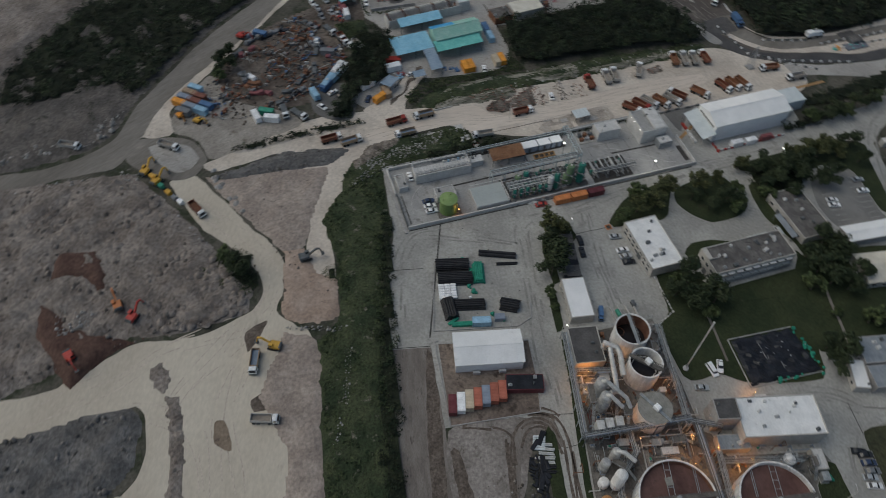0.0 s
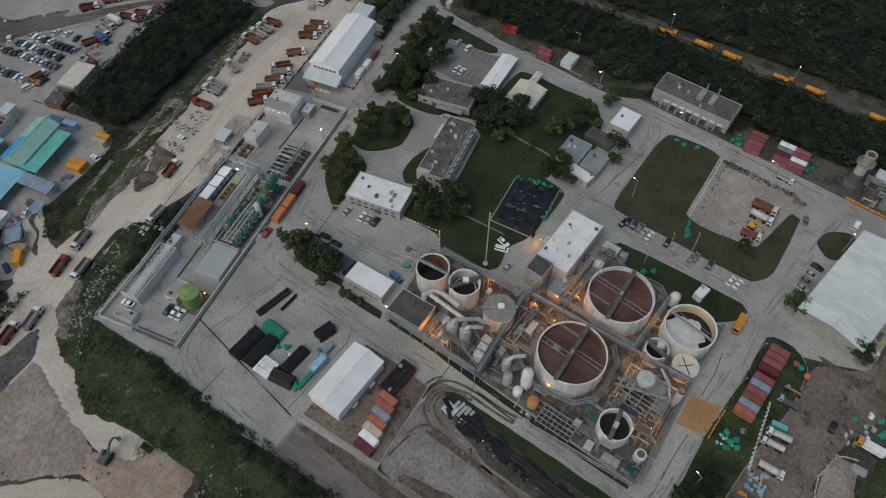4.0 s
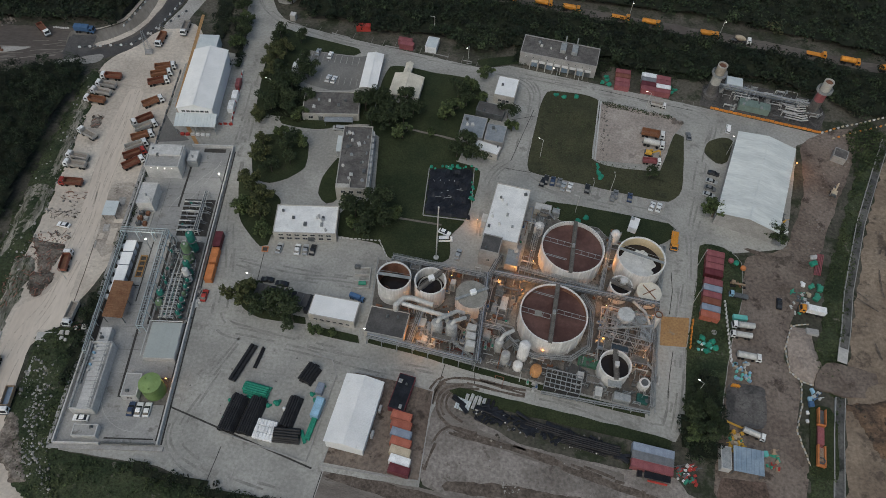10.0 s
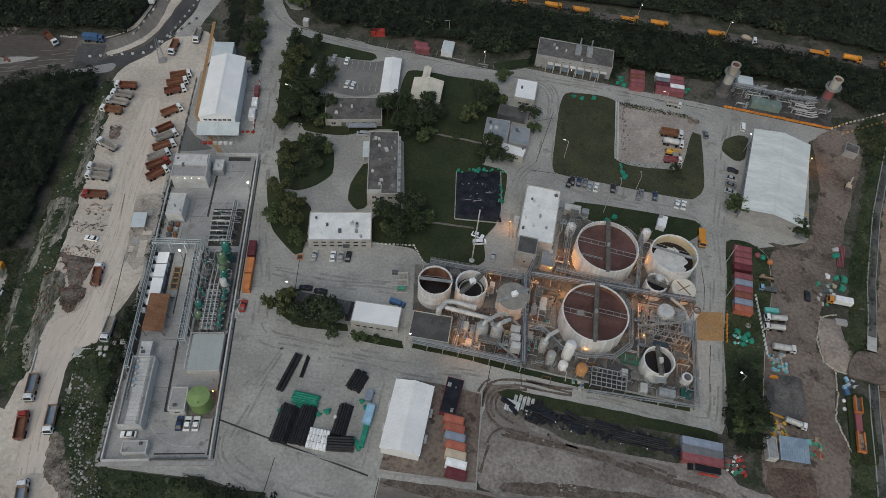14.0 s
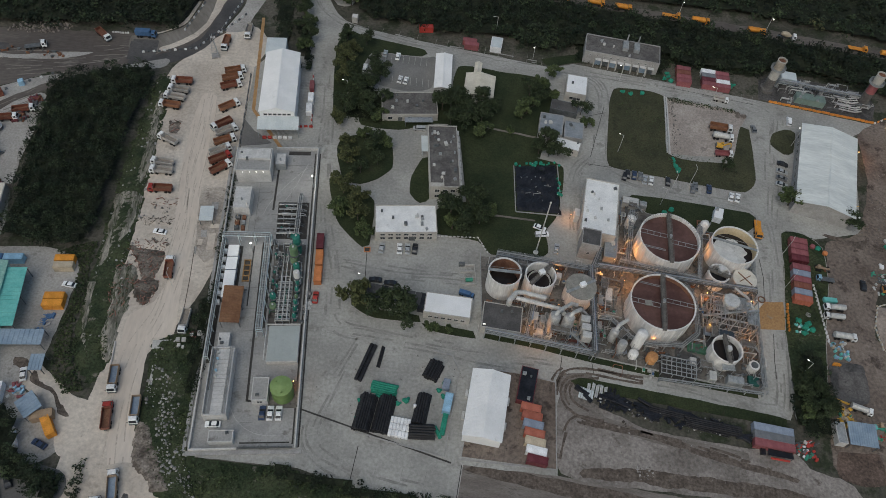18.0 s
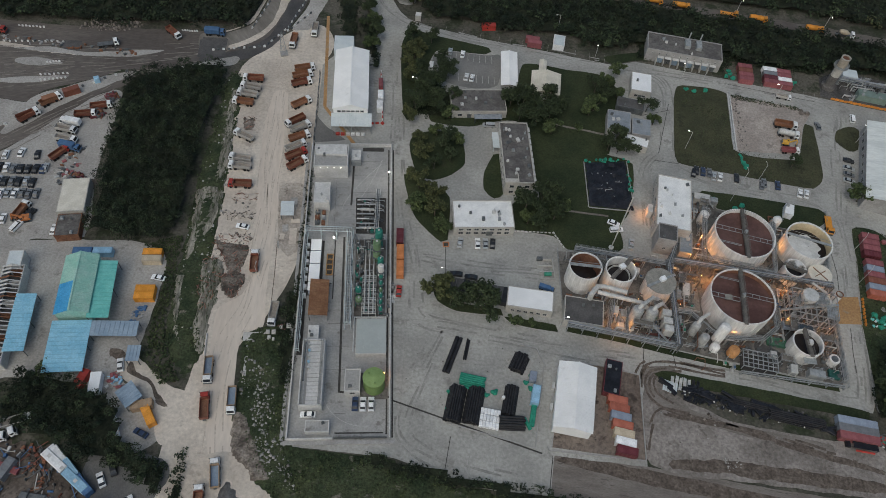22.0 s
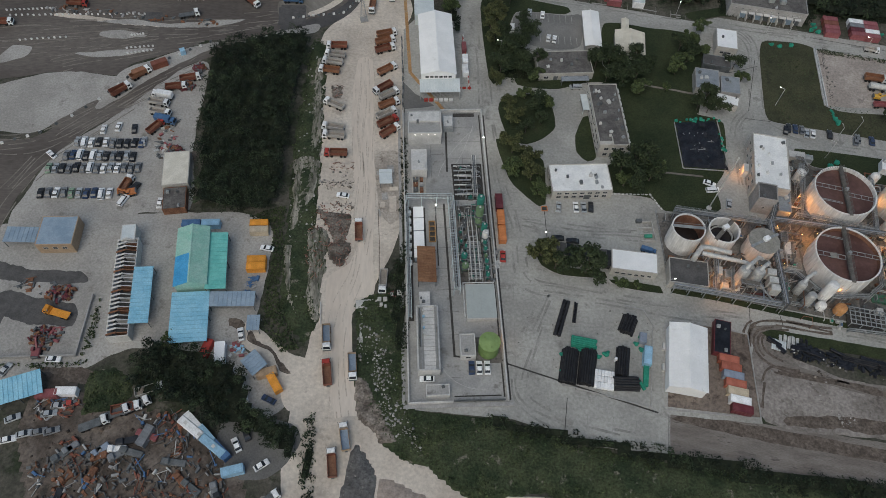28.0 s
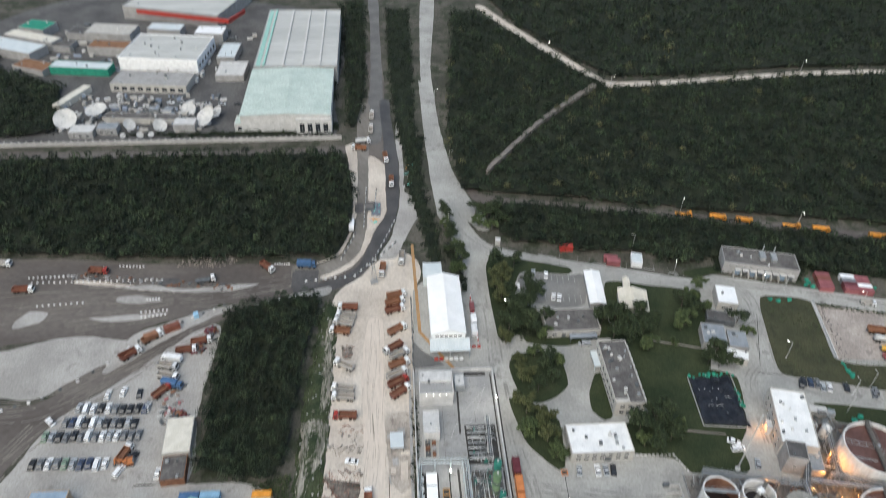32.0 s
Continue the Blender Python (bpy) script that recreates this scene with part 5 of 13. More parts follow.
block("carport_white", 17.0, 120.8, 15.0, 7.6, 3.9, -2.0, WALL_CREAM, WHITE_ROOF, "low store with a smooth white roof", "store", 0.1, (("S", 6, 1.0, 1.4, 1.1),), 0)
pv = thing("solar_carport", -0.8, 123.2, 0.05, -5.0, "long carport with dark panels on its roof", "carport")
for i in range(8):
    part("panel", M().box(-7.9 + i * 2.25, 0, 2.75, 2.15, 4.8, 0.12), (DARK_ROOF if i not in (2, 5) else BLACK_SHEET), pv)
    part("post", M().box(-7.9 + i * 2.25, -2.0, 0, 0.18, 0.18, 2.75).box(-7.9 + i * 2.25, 2.0, 0, 0.18, 0.18, 2.75), DARK_STEEL, pv)
container(8.7, 122.0, 84, "black", 6.06, 0.06)
gable("store_shed", 31.3, 88.0, 11.0, 20.8, 5.0, 6.4, -4.8, WHITE_ROOF, (WHITE_ROOF, WHITE_ROOF), "white sheet-metal storage shed with a shallow pitched roof", "shed", 18)
for sx, sy in ((-6.3, 4.0), (-6.3, -3.0), (6.3, 4.0), (6.3, -4.0)):
    c, s = math.cos(radians(-4.8)), math.sin(radians(-4.8))
    solid("air_conditioner", M().box(31.3 + c * sx - s * sy, 88.0 + s * sx + c * sy, 0.06, 0.8, 2.2, 1.5, -4.8, 0.08), PALE_CONC, "pale air-conditioning unit beside the shed", "air conditioner")
gable("east_warehouse", 155.8, 198.9, 20.6, 42.6, 6.6, 8.5, -14.6, WALL_GREY, (STREAKED_ROOF, STREAKED_ROOF), "large warehouse with a white pitched sheet roof", "warehouse", 30, rows=(("W", 9, 2.0, 2.2, 1.6),), over=0.6)

for off, c in ((2.46, "slate"), (0.0, "grey"), (-2.46, "dull_red")):
    container(117.55 + 0.09 * off, 89.4 + off, -5, c, 11.9, 0.08, "long steel container beside two others", "long containers")
lean = thing("lean_to", 118.4, 85.0, 0.08, -4, "low open lean-to with black sheeting and a red edge", "lean-to")
part("sheeting", M().box(0.6, 0, 1.5, 7.4, 2.6, 0.12).box(-4.2, 0.2, 0, 1.4, 2.4, 0.9), BLACK_SHEET, lean)
part("edge_board", M().box(1.0, -1.5, 0, 5.6, 0.5, 0.4, 0, 0.05), RED_P, lean)
for sx in (-2.9, 0.6, 4.1):
    part("post", M().box(sx, -1.2, 0, 0.12, 0.12, 1.5).box(sx, 1.1, 0, 0.12, 0.12, 1.5), DARK_STEEL, lean)

block("hut_east", 191.0, 222.0, 5.0, 5.0, 3.0, -20, WALL_GREY, GREY_ROOF, "small grey hut beside the ditch", "hut", 0.1)
canopy("fuel_canopy", 144.4, 93.0, 8.6, 7.2, 3.2, 3.8, -2.0, SLATE_BLUE, "corrugated grey canopy over stored parts", "canopy", 12, 4)
block("parts_cabin", 138.4, 93.2, 2.8, 6.6, 2.8, -2.0, PALE_CONC, STEEL, "grey-roofed cabin beside the canopy", "cabin", 0.05)

# --- workshops west of the haul road
gable("workshop_mint", -124.5, 105.0, 9.6, 21.0, 6.6, 8.6, 12.0, MINT, (MINT, MINT), "workshop with mint and bright blue roof sheets", "workshop", 16, split=(0.5, BLUE_SHEET))
canopy("workshop_turquoise", -116.9, 105.0, 21.0, 6.2, 5.0, 5.8, 102.0, TEAL, "turquoise sheet roof of a lean-to", "lean-to", 14, 6)
canopy("workshop_blue", -120.4, 85.1, 17.2, 11.2, 3.8, 4.6, 102.0, LIGHT_BLUE, "open workshop under a light blue sheet roof", "workshop", 12, 6)
canopy("workshop_slate", -109.2, 92.7, 14.0, 5.0, 3.6, 4.0, 7.0, SLATE_BLUE, "slate-blue sheet roof over a passage", "canopy", 10, 4)
canopy("long_blue_roof", -137.2, 91.0, 20.0, 5.8, 3.8, 4.4, 102.5, LIGHT_BLUE, "long light blue sheet roof", "canopy", 14, 6)
ruin = thing("roofless_shed", -143.7, 93.4, 0.05, 12.8, "long roofless shed with bare white ribs", "shed")
rm = M()
for sx in (-3.1, 3.1):
    rm.box(sx, 0, 0, 0.3, 35.0, 4.2)
rm.box(0, -17.4, 0, 6.2, 0.3, 4.2).box(0, 17.4, 0, 6.2, 0.3, 4.2)
part("wall", rm, PALE_CONC, ruin)
part("floor", M().box(0, 0, 0, 5.9, 34.5, 0.12), DARK_ROOF, ruin)
for i in range(24):
    yy = -16.8 + i * 1.46
    part("rib", M().beam((-3.2, yy, 4.5), (0, yy, 5.6), 0.55, 0.25).beam((0, yy, 5.6), (3.2, yy, 4.5), 0.22, 0.25), (PALE_CONC if i % 5 else RUST), ruin)
for i in range(9):
    part("inner_wall", M().box(1.0, -15.5 + i * 3.9, 0.1, 4.0, 0.25, 2.6 + 0.5 * (i % 3)), (PALE_CONC if i % 2 else RUST), ruin)
block("ruin_head", -147.9, 112.3, 4.4, 6.0, 5.0, 12.8, PALE_CONC, PALE_BLUE_ROOF, "pale blue-roofed end house", "building", 0.1)
block("shed_cream", -141.0, 140.7, 8.9, 14.6, 4.0, 13.0, WALL_CREAM, CREAM_ROOF, "shed with a pale cream sheet roof", "shed", 0.06)
block("shed_grey", -138.2, 128.7, 7.6, 9.0, 3.2, 13.0, RUST, GREY_ROOF, "brick shed with a grey roof", "shed", 0.06, (), 3)
block("office_slate", -170.7, 110.4, 11.4, 11.0, 5.0, 8.0, TAN_P, SLATE_BLUE, "tan-walled office under a slate-blue roof", "office building", 0.08, (("S", 3, 2.4, 1.6, 1.2),))
canopy("canopy_slate", -181.7, 108.4, 11.6, 5.6, 3.4, 3.8, 5.0, SLATE_BLUE, "slate-blue sheet carport on posts", "carport", 8, 4)
canopy("shed_slate", -97.7, 72.7, 6.4, 5.4, 3.4, 4.0, -42.0, SLATE_BLUE, "blue-grey sheet lean-to roof on posts", "lean-to", 6, 4)
canopy("shed_slate_small", -101.0, 85.6, 4.0, 5.0, 3.2, 3.6, 8.0, SLATE_BLUE, "small slate-blue sheet roof on posts", "canopy", 4, 4)
block("white_cabin", -109.0, 75.6, 3.0, 6.2, 2.7, 12.0, WHITE_P, WHITE_ROOF, "white site cabin beside the workshops", "cabin", 0.05)
container(-113.4, 76.3, 80, "red", 6.06, 0.07)
container(-130.2, 119.9, 8, "blue", 6.06, 0.07)
container(-123.9, 120.8, 8, "sky_blue", 6.06, 0.07)
container(-108.0, 122.6, 8, "amber", 6.06, 0.07)
container(-107.4, 120.0, 8, "beige", 6.06, 0.07)
container(-105.6, 108.6, 8, "amber", 6.06, 0.07)
container(-105.2, 106.0, 8, "amber", 6.06, 0.07)
container(-90.8, 67.8, -52, "amber", 6.06, 0.07)
container(-93.8, 70.8, 20, "pale_brown", 6.06, 0.07)
container(-99.6, 63.6, -60, "white", 6.06, 0.07)
container(-101.6, 64.2, -60, "sky_blue", 6.06, 0.07)
block("scrap_office", -190, 62, 14, 9, 4, 25, LIGHT_BLUE, LIGHT_BLUE, "light blue roofed scrapyard building", "building", 0.05)

# --- containers about the works
container(-38.0 + 9.6, 141.0, 97, "maroon", 6.06, 0.06)
container(-27.4, 134.3, 97, "orange", 6.06, 0.06)
container(-26.6, 127.8, 97, "orange", 6.06, 0.06)
for i, c in enumerate(("dull_red", "rust_red", "dull_red", "dull_red")):
    container(107.4 - 0.15 * i, 253.4 - i * 2.7, -3, c, 6.06, 0.06)
for i, (a, b) in enumerate((("white", "dull_red"), ("grey", "dull_red"), ("maroon", "white"), ("dull_red", "dull_red"))):
    container(118.2 - 0.15 * i, 253.2 - i * 2.65, -4, a, 6.06, 0.06)
    container(124.0 - 0.15 * i, 252.6 - i * 2.65, -4, b, 6.06, 0.06)
for i, c in enumerate(("dull_red", "dull_red", "dull_red", "maroon")):
    container(139.9 - 0.35 * i, 165.4 - i * 2.65, -6, c, 6.06, 0.16)
for i, c in enumerate(("dull_red", "slate", "dull_red", "rust_red", "slate", "coral")):
    container(138.5 - 0.36 * i, 153.6 - i * 2.62, -7, c, 6.06, 0.16)
for x, y, c in ((44.7, 89.9, "coral"), (45.1, 87.3, "coral"), (45.5, 84.7, "slate"), (45.9, 82.1, "coral"), (46.2, 79.5, "beige"), (46.6, 76.9, "white"), (46.9, 74.3, "maroon")):
    container(x, y, -8, c, 6.06, 0.08, "steel container in a row beside the store shed")
block("tarp_store", 43.4, 97.0, 5.0, 11.4, 2.7, -8, MAROON_P, BLACK_SHEET, "store with red walls and a black sheeted roof", "store", 0.05, (), 3)
container(14.6, 255.4, -4, "dull_red", 6.06, 0.05)
container(15.6, 252.9, -4, "dull_red", 6.06, 0.05)
container(-5.0, 261.0, 10, "red", 6.06, 0.05)
block("site_cabin_blue", 26.2, 255.4, 4.8, 7.0, 2.8, -4, WHITE_P, PALE_BLUE_ROOF, "pale site cabin with a blue-white roof", "cabin", 0.06)
block("genset_cabin", 112.0, 173.6, 3.0, 5.0, 2.8, -14, WHITE_P, WHITE_ROOF, "white generator cabin on the verge", "cabin", 0.05, (), 1)
block("analyser_cabin", 79.6, 174.6, 6.0, 3.2, 2.8, -6, WALL_CREAM, PALE_CONC, "pale analyser cabin beside the tanks", "cabin", 0.06)
block("gate_hut", -36.5, 262.0, 2.4, 2.6, 2.8, 0, WALL_CREAM, PALE_CONC, "small gate hut under the trees", "hut", 0.05)
canopy("truck_park_roof", -68.6, 146.6, 6.4, 4.5, 2.7, 2.9, 100, PALE_BLUE_ROOF, "small pale canopy in the lorry park", "canopy", 4, 4)


# ---- the treatment plant ----
def open_tank(name, x, y, r, h, level, shell, liquid, label, lining=None, ribs=0, n=56, bridge=None, arms=(), rim=0.35):
    """An open round tank: shell, rim, lining and liquid, with a bridge and cross arms. bridge: (angle, width)."""
    ob = thing(name, x, y, 0.1, 0, label, "tank")
    part("shell", M().ring(0, 0, 0, r, 0.3, h, n), shell, ob, smooth=True)
    part("rim", M().ring(0, 0, h, r + 0.14, 0.42, rim, n), shell, ob, smooth=True)
    for k in (1, 2):
        part("hoop", M().ring(0, 0, h * k / 3, r + 0.05, 0.08, 0.12, n), shell, ob)
    part("lining", M().ring(0, 0, 0.3, r - 0.32, 0.06, h - 0.35, n), lining or shell, ob, smooth=True)
    part("liquid", M().cyl(0, 0, 0.1, r - 0.4, level, n), liquid, ob)
    for i in range(ribs):
        a = 2 * math.pi * i / ribs
        part("stiffener", M().box(0, 0, 0, 0.22, 0.22, h - 0.3), shell, ob).matrix_basis = pose((r + 0.08) * math.cos(a), (r + 0.08) * math.sin(a), 0, 0, 0, math.degrees(a))
    if bridge:
        ang, w = bridge
        b = M().box(0, 0, h + 0.3, w, 2 * r + 0.6, 0.22)
        b.box(-w / 2 + 0.1, 0, h - 0.4, 0.14, 2 * r, 0.7).box(w / 2 - 0.1, 0, h - 0.4, 0.14, 2 * r, 0.7)
        deck = part("bridge", b, GRATE, ob, "grey walkway bridge across the tank")
        deck.rotation_euler = (0, 0, radians(ang))
        for s in (-1, 1):
            rail = M()
            k = max(3, int(2 * r / 1.6))
            for i in range(k + 1):
                rail.box(s * (w / 2 - 0.05), -r + 2 * r * i / k, h + 0.5, 0.08, 0.08, 1.05)
            rail.box(s * (w / 2 - 0.05), 0, h + 1.5, 0.09, 2 * r, 0.09).box(s * (w / 2 - 0.05), 0, h + 1.0, 0.07, 2 * r, 0.07)
            part("handrail", rail, GRATE, deck)
        part("drive", M().cyl(0, 0, h + 0.5, 0.5, 1.1, 14).box(0, 0, h + 0.5, 0.9, 1.3, 0.7, 0, 0.1), STEEL, deck, "grey drive unit")
    for ang, off, length, width in arms:
        c, s = math.cos(radians(ang)), math.sin(radians(ang))
        a = M()
        for side in (-1, 1):
            p = [(off * -s + side * width / 2 * -s + q * c, off * c + side * width / 2 * c + q * s, h - 0.1) for q in (length[0] * r, length[1] * r)]
            a.beam(p[0], p[1], 0.14, 0.16)
        k = max(2, int(abs(length[1] - length[0]) * r / 2.2))
        for i in range(k + 1):
            q = (length[0] + (length[1] - length[0]) * i / k) * r
            a.beam((off * -s - width / 2 * -s + q * c, off * c - width / 2 * c + q * s, h - 0.1), (off * -s + width / 2 * -s + q * c, off * c + width / 2 * c + q * s, h - 0.1), 0.12, 0.14)
        part("cross_arm", a, STEEL, ob)
    return ob


tank_s = open_tank("clarifier_tank", 85.6, 128.3, 10.5, 8.6, 6.9, TANK_WHITE, SLUDGE, "large white round clarifier full of red-brown sludge", RUSTY_LINING, 20, bridge=(-3, 1.25),
                   arms=((-8, -1.4, (-0.97, -0.08), 1.6), (-8, 1.2, (0.08, 0.97), 1.4), (-8, 6.0, (-0.8, -0.1), 0.5)))
part("arm_deck", M().box(-4.8, -0.9, 8.6, 2.2, 2.0, 0.15), PLANK_TOP, tank_s)
tank_n = open_tank("clarifier_tank", 90.2, 154.8, 10.4, 8.6, 7.3, TANK_WHITE, SLUDGE, "large white round clarifier with reddish sludge", TANK_WHITE, 20, bridge=(-2, 1.25),
                   arms=((-9, 0.6, (-0.97, -0.08), 1.6), (-9, -1.2, (0.08, 0.97), 1.6), (-9, -5.5, (-0.82, -0.1), 0.5)))
lip = M()
for i in range(26):
    a = radians(20 + i * 5.0)
    lip.box(10.15 * math.cos(a), 10.15 * math.sin(a), 8.9, 0.7, 0.12, 0.15, math.degrees(a))
part("rim_bracket", lip, STEEL, tank_n)
tank_f = open_tank("foam_tank", 113.0, 155.4, 7.9, 8.0, 4.3, TANK_WHITE, DARK_WATER, "cream-lined tank with a crust of white foam", TANK_CREAM, 16, bridge=None)
foam = M()
edge = [(-0.6 + (6.9 + 0.7 * math.sin(a * 7) + 0.4 * math.sin(a * 13 + 1)) * math.cos(a) * (0.92 if math.cos(a) > 0 else 1.02), -0.9 + (6.6 + 0.5 * math.sin(a * 5 + 2) + 0.3 * math.sin(a * 17)) * math.sin(a)) for a in [2 * math.pi * i / 90 for i in range(90)]]
foam.prism([(p * 0.9, q * 0.9) for p, q in edge], 4.3, 4.6)
part("foam", foam, FOAM, tank_f, "crusted white foam")
part("beam", M().beam((-7.3, 2.0, 8.6), (7.4, -1.5, 8.6), 0.9, 0.3).beam((-7.3, 2.7, 9.6), (7.4, -0.8, 9.6), 0.08, 0.08), STEEL, tank_f, "walkway beam")
t1 = open_tank("round_tank", 34.1, 132.6, 5.4, 9.0, 3.5, TANK_WHITE, DARK_WATER, "tall white open tank with a rusty inside", RUSTY_LINING, 0, 44)
part("beam", M().beam((-5.4, 0.2, 9.4), (5.4, 0.2, 9.4), 1.0, 0.3).beam((-5.4, 0.7, 10.3), (5.4, 0.7, 10.3), 0.08, 0.08).beam((-5.4, -0.3, 10.3), (5.4, -0.3, 10.3), 0.08, 0.08), STEEL, t1, "walkway beam")
for q in (-2.6, 2.4):
    part("ring_pipe", M().ring(q, -2.2, 3.6, 1.5, 0.18, 0.15, 20), RUST, t1)
t2 = open_tank("round_tank", 45.8, 132.9, 5.0, 9.0, 5.2, TANK_WHITE, DARK_WATER, "white open tank with an inner ring and walkway", None, 0, 44, bridge=(-38, 1.2))
part("inner_ring", M().ring(0, 0, 5.0, 3.8, 0.2, 1.2, 36), PALE_CONC, t2)
part("motor_box", M().box(0.2, 0.4, 9.6, 1.9, 1.6, 1.4, 30, 0.08), WHITE_P, t2, "white motor housing")
t3 = thing("covered_tank", 59.4, 131.4, 0.1, 0, "white tank under a grey plank lid", "tank")
part("lid", M().cyl(0, 0, 7.4, 5.12, 0.08, 48), PLANK_TOP, t3)
part("shell", M().cyl(0, 0, 0, 5.0, 7.4, 44), TANK_WHITE, t3, smooth=True)
for i in range(14):
    q = -4.65 + i * 0.715
    half = math.sqrt(max(0.3, 5.1 ** 2 - (abs(q) + 0.34) ** 2))
    part("lid_plank", M().box(q, 0, 7.44, 0.66, 2 * half, 0.08), PLANK_TOP, t3).rotation_euler = (0, 0, radians(32))
part("walkway", M().box(0, 0, 7.7, 0.9, 11.5, 0.2, -58), STEEL, t3)
part("motor_box", M().box(0.4, 0.2, 7.9, 1.9, 1.6, 1.3, 30, 0.08), WHITE_P, t3, "white motor housing")
t4 = open_tank("small_tank", 106.9, 144.2, 3.6, 6.0, 3.8, TANK_WHITE, DARK_WATER, "small white tank with black water", None, 0, 32, bridge=(70, 1.2))
part("motor_box", M().box(0.6, 1.0, 6.6, 2.2, 2.0, 1.3, 15, 0.08), PALE_CONC, t4)
t5 = thing("beige_tank", 116.5, 144.5, 0.1, 0, "low tank with a flat beige lid", "tank")
part("shell", M().cyl(0, 0, 0, 4.0, 4.0, 36), TANK_WHITE, t5, smooth=True)
part("lid", M().cyl(0, 0, 4.0, 4.1, 0.2, 36), CREAM_ROOF, t5, "beige lid")
part("lid_beam", M().box(0, 0, 4.2, 0.3, 6.4, 0.2, 40).box(0, 0, 4.21, 0.25, 5.0, 0.2, -55), RUST, t5)
t6 = open_tank("small_tank", 105.6, 115.3, 4.8, 6.0, 4.0, TANK_WHITE, DARK_WATER, "white tank with black water and a walkway", None, 0, 40, bridge=(3, 1.3))
part("motor_box", M().box(0.2, -0.4, 6.6, 1.3, 1.6, 1.2, 0, 0.06), PALE_CONC, t6)
part("landing", M().box(0.2, -5.6, 4.6, 4.0, 2.2, 0.15).box(-1.6, -6.4, 0, 0.15, 0.15, 4.6).box(2.0, -6.4, 0, 0.15, 0.15, 4.6), STEEL, t6)
t7 = thing("small_drum", 115.3, 112.6, 0.1, 0, "small white drum tank with a spoked lid", "tank")
part("shell", M().cyl(0, 0, 0, 1.7, 2.6, 24), TANK_WHITE, t7, smooth=True)
part("lid", M().cyl(0, 0, 2.6, 1.1, 0.2, 20).box(0, 0, 2.8, 0.15, 2.0, 0.1).box(0, 0, 2.81, 2.0, 0.15, 0.1), DARK_STEEL, t7)
part("foot", M().cyl(0, 0, 0, 1.9, 0.3, 24), CONC_WALL, t7)

# small silo beside the north clarifier
silo = thing("silo", 78.9, 165.0, 0.1, 0, "small pale silo with a railed top", "silo")
part("shell", M().turned(0, 0, ((1.7, 0), (1.7, 4.5), (0.6, 5.2)), 24), TANK_WHITE, silo, smooth=True)
part("railing", M().ring(0, 0, 5.0, 1.8, 0.08, 0.1, 24).ring(0, 0, 5.8, 1.8, 0.08, 0.1, 24), STEEL, silo)
drum = thing("dosing_vessel", 105.2, 166.0, 0.1, 0, "leaning pale dosing vessel beside the clarifier", "vessel")
part("shell", M().turned(0, 0, ((1.6, 0), (1.6, 5.0), (1.0, 5.9), (0.4, 6.2)), 24), TANK_WHITE, drum, smooth=True)
part("ladder", M().box(1.75, 0, 0, 0.1, 0.5, 5.6).box(1.75, 0.5, 0, 0.1, 0.1, 5.6), STEEL, drum)


# --- scrubbers, cyclones and vessels
def cyclone(name, x, y, r, z0, z1, label, bands=0, mat=LAGGING, legs=True):
    ob = thing(name, x, y, 0.1, 0, label, "vessel")
    part("body", M().turned(0, 0, ((r * 0.35, z0 * 0.5), (r, z0 * 0.5 + r * 0.7), (r, z1 - r * 0.4), (r * 0.8, z1 - r * 0.12), (r * 0.4, z1)), 24), mat, ob, smooth=True)
    for i in range(bands):
        zz = z0 + r * 1.8 + (z1 - z0 - r * 3.0) * i / max(1, bands - 1)
        part("band", M().ring(0, 0, zz, r + 0.09, 0.16, 0.22, 24), mat, ob)
    if legs:
        for a in (45, 135, 225, 315):
            px, py = r * 0.95 * math.cos(radians(a)), r * 0.95 * math.sin(radians(a))
            part("leg", M().box(px, py, 0, 0.22, 0.22, z0 + r * 1.9), STEEL, ob)
    return ob


cyclone("scrubber", 50.4, 117.6, 1.75, 2.0, 11.0, "tall pale lagged scrubber vessel", 5)
cyclone("scrubber", 54.9, 117.6, 1.75, 2.0, 11.0, "tall pale banded scrubber vessel", 7)
cyclone("vessel", 70.0, 116.6, 1.3, 1.0, 7.4, "pale lagged vessel with a bent duct", 3)
cyclone("vessel", 72.4, 112.8, 1.4, 1.0, 7.2, "squat pale vessel on legs", 1)
cyclone("lime_silo", 77.6, 114.8, 1.7, 2.2, 11.2, "tall white silo on legs", 1, TANK_WHITE)
cyclone("hopper_silo", 76.6, 111.6, 1.5, 0.6, 4.0, "short white hopper beside the silo", 0, TANK_WHITE)
cyclone("orange_drum", 82.2, 110.6, 1.7, 0.6, 5.2, "orange-brown steel drum on legs", 2, surf("ochre_paint", (0.42, 0.20, 0.08), (0.50, 0.26, 0.11), 0.7, 0.4, 2.0, 0.01))
for i, (px, py) in enumerate(((61.0, 120.6), (61.2, 117.6), (61.4, 114.8))):
    b = thing("filter_box", px, py, 0.1, -6, "pale filter housing on a steel frame", "filter", "filter boxes")
    part("housing", M().box(0, 0, 2.4, 3.0, 2.3, 3.6, 0, 0.12), PALE_PIPE, b)
    part("hopper", M().loft([[(-0.3, -0.3, 1.0), (0.3, -0.3, 1.0), (0.3, 0.3, 1.0), (-0.3, 0.3, 1.0)], [(-1.4, -1.1, 2.4), (1.4, -1.1, 2.4), (1.4, 1.1, 2.4), (-1.4, 1.1, 2.4)]]), STEEL, b)
    for sx in (-1.4, 1.4):
        for sy in (-1.0, 1.0):
            part("leg", M().box(sx, sy, 0, 0.16, 0.16, 2.4), STEEL, b)


